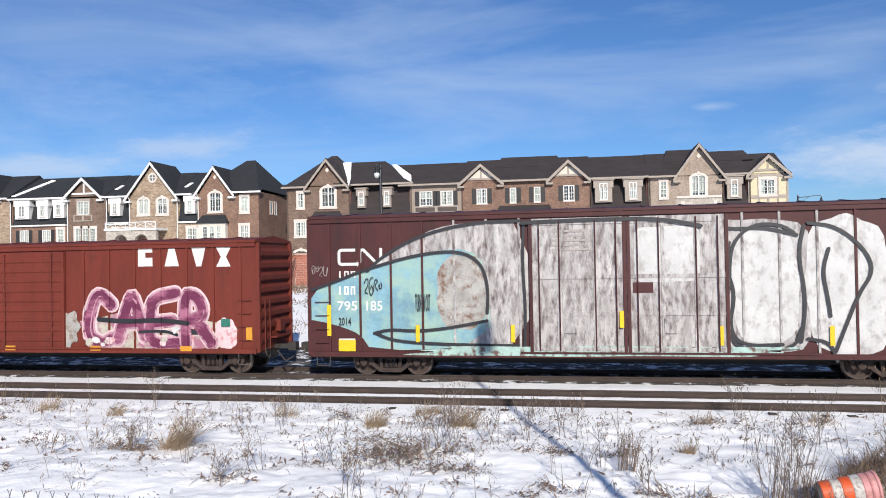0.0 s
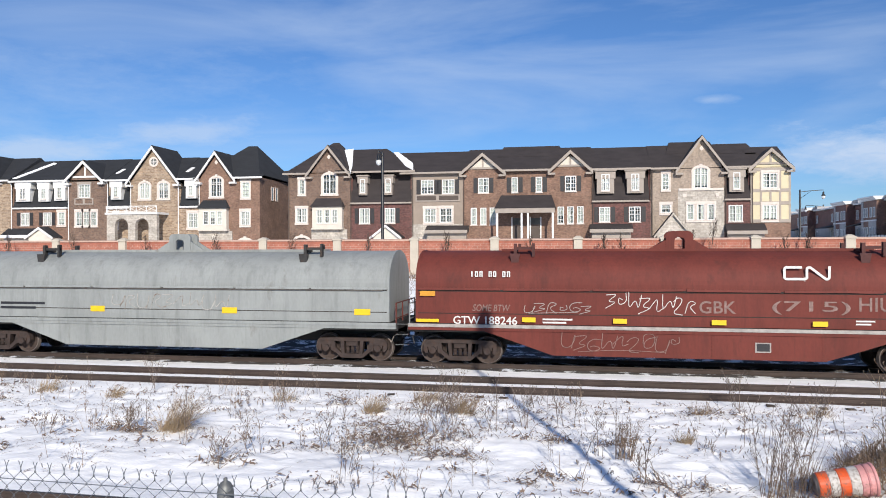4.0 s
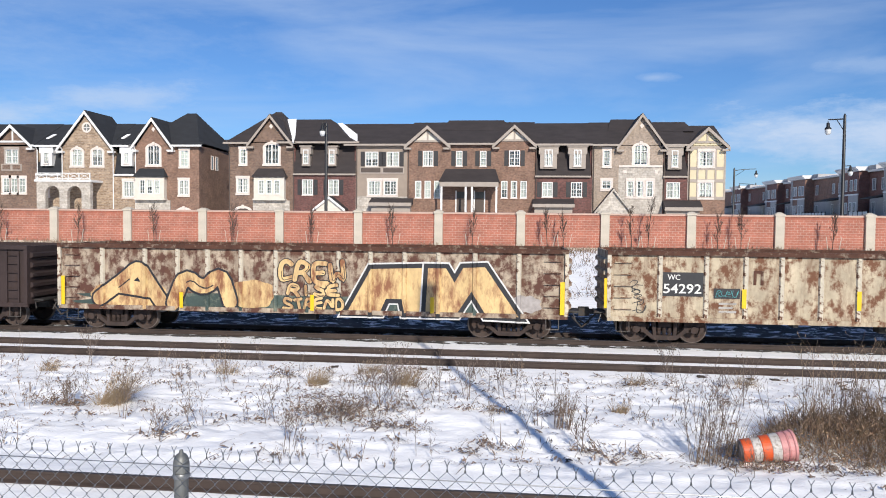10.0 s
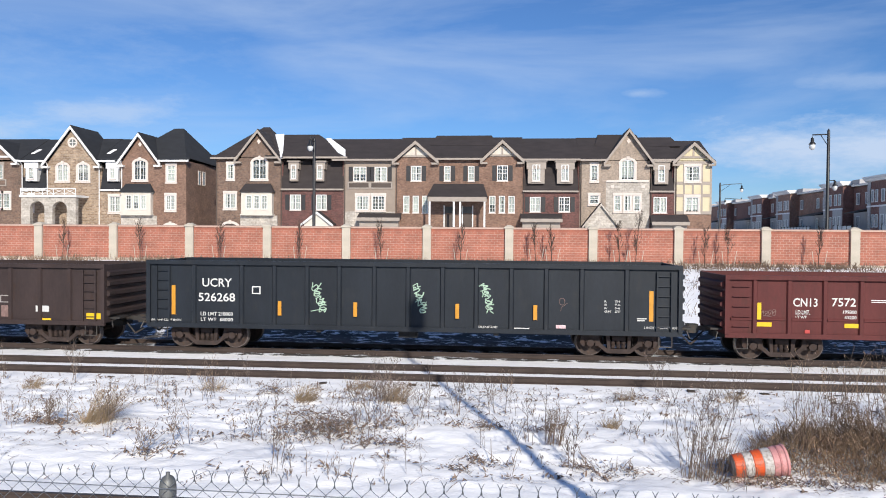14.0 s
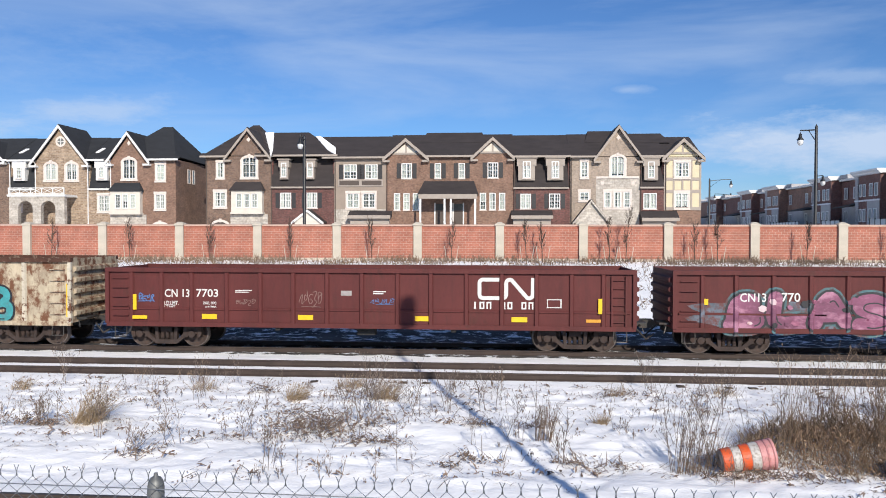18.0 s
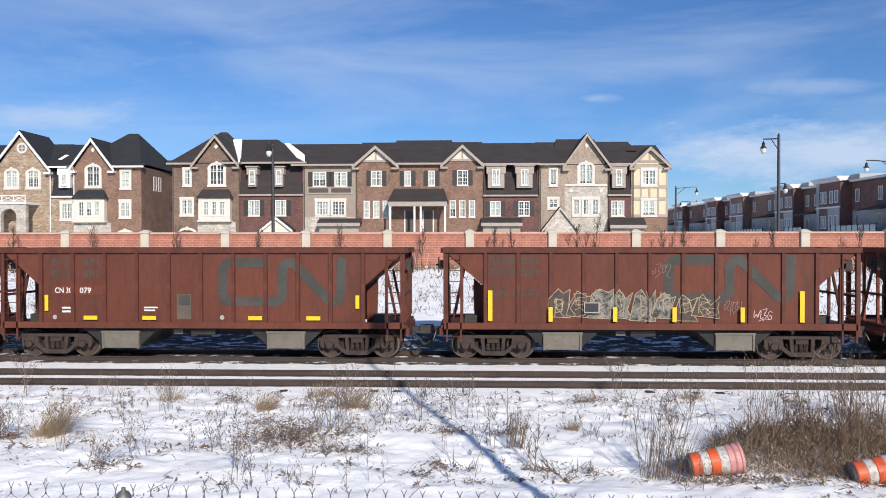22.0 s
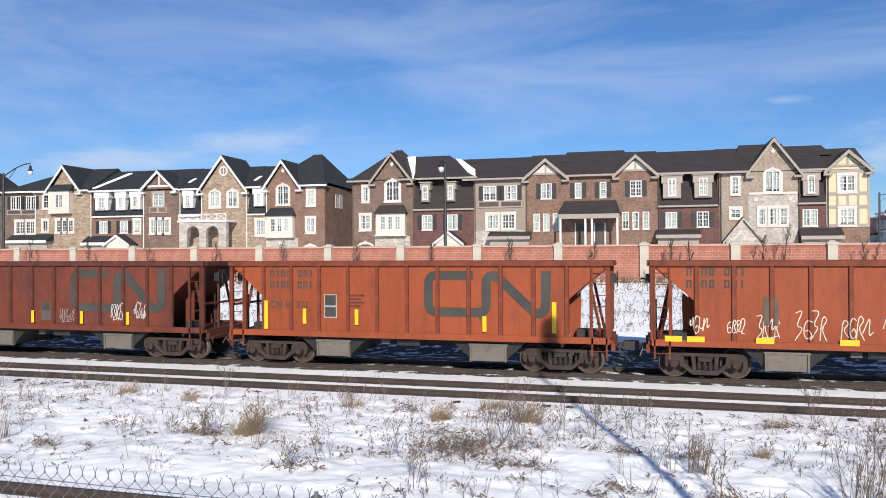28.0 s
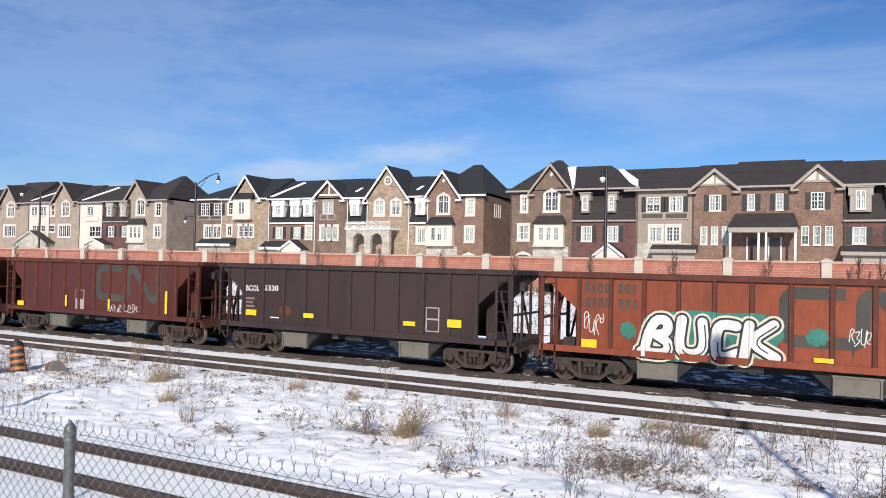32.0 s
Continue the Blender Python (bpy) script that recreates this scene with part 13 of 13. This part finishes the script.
def terrace_house(y0, depth, brick, lower, first=False):
    """One house of the row, from y0 to y0 + depth: a tall brick bay at its far end, a lower wing with a snowy roof before it."""
    y1, bay = y0 + depth, y0 + depth - 6.3
    ob = thing("terrace_house", "dark brick modern townhouse with white cornice and snowy roof", "house", pose(0, 0, 0), "modern townhouses")
    part("wall", Shape().box(47.6, 62, y0, bay, 1.5, 11.0), brick, ob)
    part("bay", Shape().box(46.2, 61.6, bay, y1, 1.5, 11.3), brick, ob)
    part("bay_cladding", Shape().box(46.12, 46.2, bay + 0.1, y1 - 3.2, 1.6, 7.95), lower, ob)
    part("corner_panel", Shape().box(46.13, 46.2, y1 - 0.9, y1 - 0.05, 1.6, 11.2), GREY_PANEL, ob)
    part("wing_cladding", Shape().box(47.5, 47.6, y0 + 1.2, bay - 0.4, 1.6, 7.6), GREY_PANEL, ob)
    part("cornice", Shape().prism([(46.2, 11.22), (45.95, 11.3), (45.85, 11.5), (45.6, 11.65), (45.6, 11.85), (61.8, 11.85), (61.8, 11.3), (46.2, 11.3)], "y", bay - 0.35, y1 + 0.35), CORNICE, ob)
    part("eaves_trim", Shape().box(47.1, 62.2, y0, bay - 0.4, 11.08, 11.3), CORNICE, ob)
    part("roof", Shape().prism([(47.3, 11.3), (54.5, 12.6), (61.8, 11.3)], "y", y0 + 0.05, bay - 0.4), DARK_STEEL if first else brick, ob)
    part("roof_snow", Shape().prism([(47.0, 11.34), (54.5, 12.72), (54.5, 12.64), (47.3, 11.31)], "y", y0 + 1.8, bay - 0.8), SNOW, ob)
    for z, h in ((8.55, 1.6), (5.35, 1.65)):
        for dy in (0.95, 2.25):
            side_window(ob, 46.12 if z < 8 else 46.2, bay + dy, z, 0.85, h, 1)
        for dy in (3.9, 4.9, 5.75):
            side_window(ob, 46.2, bay + dy, z, 0.7, h, 1)
        side_window(ob, 47.5, bay - 1.6, z, 0.95, h, 2)
        side_window(ob, 47.6, bay - 2.9 if bay - y0 < 6 else y0 + 2.9, z, 0.95, h, 2)
        if bay - y0 > 9:
            side_window(ob, 47.5 if z < 7 else 47.6, y0 + 5.2, z, 0.95, h, 2)
    part("string_course", Shape().box(46.05, 46.2, bay, y1, 7.95, 8.15), CORNICE, ob)
    part("porch_canopy", Shape().prism([(44.9, 7.35), (47.6, 7.95), (47.6, 7.6), (44.9, 7.25)], "y", y0 + 0.5, y0 + 0.5 + 0.45 * (bay - y0)), DARK_STEEL, ob, "sloping dark entrance canopy")
    part("upper_panel", Shape().box(47.52, 47.6, y0 + 0.6, y0 + 2.1, 7.7, 11.0), lower, ob)
    part("parapet_step", Shape().box(47.2, 52, bay - 2.6, bay - 0.4, 11.3, 11.95), lower, ob)
    part("downpipe", Shape().tube((47.45, y0 + 0.4, 1.6), (47.45, y0 + 0.4, 11.0), 0.06, n=6), CORNICE, ob)
    deck = part("balcony", Shape().box(44.6, 47.5, y0 + 0.6, bay - 0.6, 4.35, 4.5), DARK_STEEL, ob)
    n = max(2, int((bay - y0 - 1.4) / 1.2))
    for i in range(n + 1):
        y = y0 + 0.7 + (bay - y0 - 1.4) * i / n
        part("railing_post", Shape().box(44.62, 44.72, y - 0.05, y + 0.05, 4.5, 5.75), DARK_STEEL, deck)
        if i < n:
            part("railing_panel", Shape().box(44.65, 44.69, y + 0.08, y + (bay - y0 - 1.4) / n - 0.08, 4.62, 5.6), FROST_PANEL, deck)


for k, (y0, d, brick, low) in enumerate(((66, 16, NAVY_PANEL, NAVY_PANEL), (82.2, 18.0, DARK_BRICK, GREY_PANEL), (100.4, 13.2, DARK_BRICK, GREY_PANEL), (113.8, 19.2, BROWN_BRICK, GREY_PANEL), (133.2, 13.2, DARK_BRICK, GREY_PANEL), (146.6, 21.8, DARK_BRICK, GREY_PANEL), (168.6, 21.0, BROWN_BRICK, GREY_PANEL), (189.8, 20, DARK_BRICK, GREY_PANEL))):
    terrace_house(y0, d, brick, low, k == 0)


# ---- motion ----
def motions():
    """The train rolls past at an even speed; all its wheels turn alike."""
    for car, x0 in TRAIN:
        walk(car, [(t, pose(x0 + SPEED * t, TRACK_Y, 0)) for t in (0, 8, 16, 24, 32)])
    masters = {}
    for wheels, side in SETS:
        if side not in masters:
            rows = [(k / FPS, pose(side * 0.90, 0, WHEEL_R, 0, math.degrees(SPEED * k / FPS / WHEEL_R), 0)) for k in range(int(32 * FPS) + 1)]
            walk(wheels, rows)
            masters[side] = wheels
        else:
            wheels.rotation_mode = "QUATERNION"
            keys = wheels.animation_data_create()
            keys.action = masters[side].animation_data.action
            keys.action_slot = masters[side].animation_data.action_slot


motions()
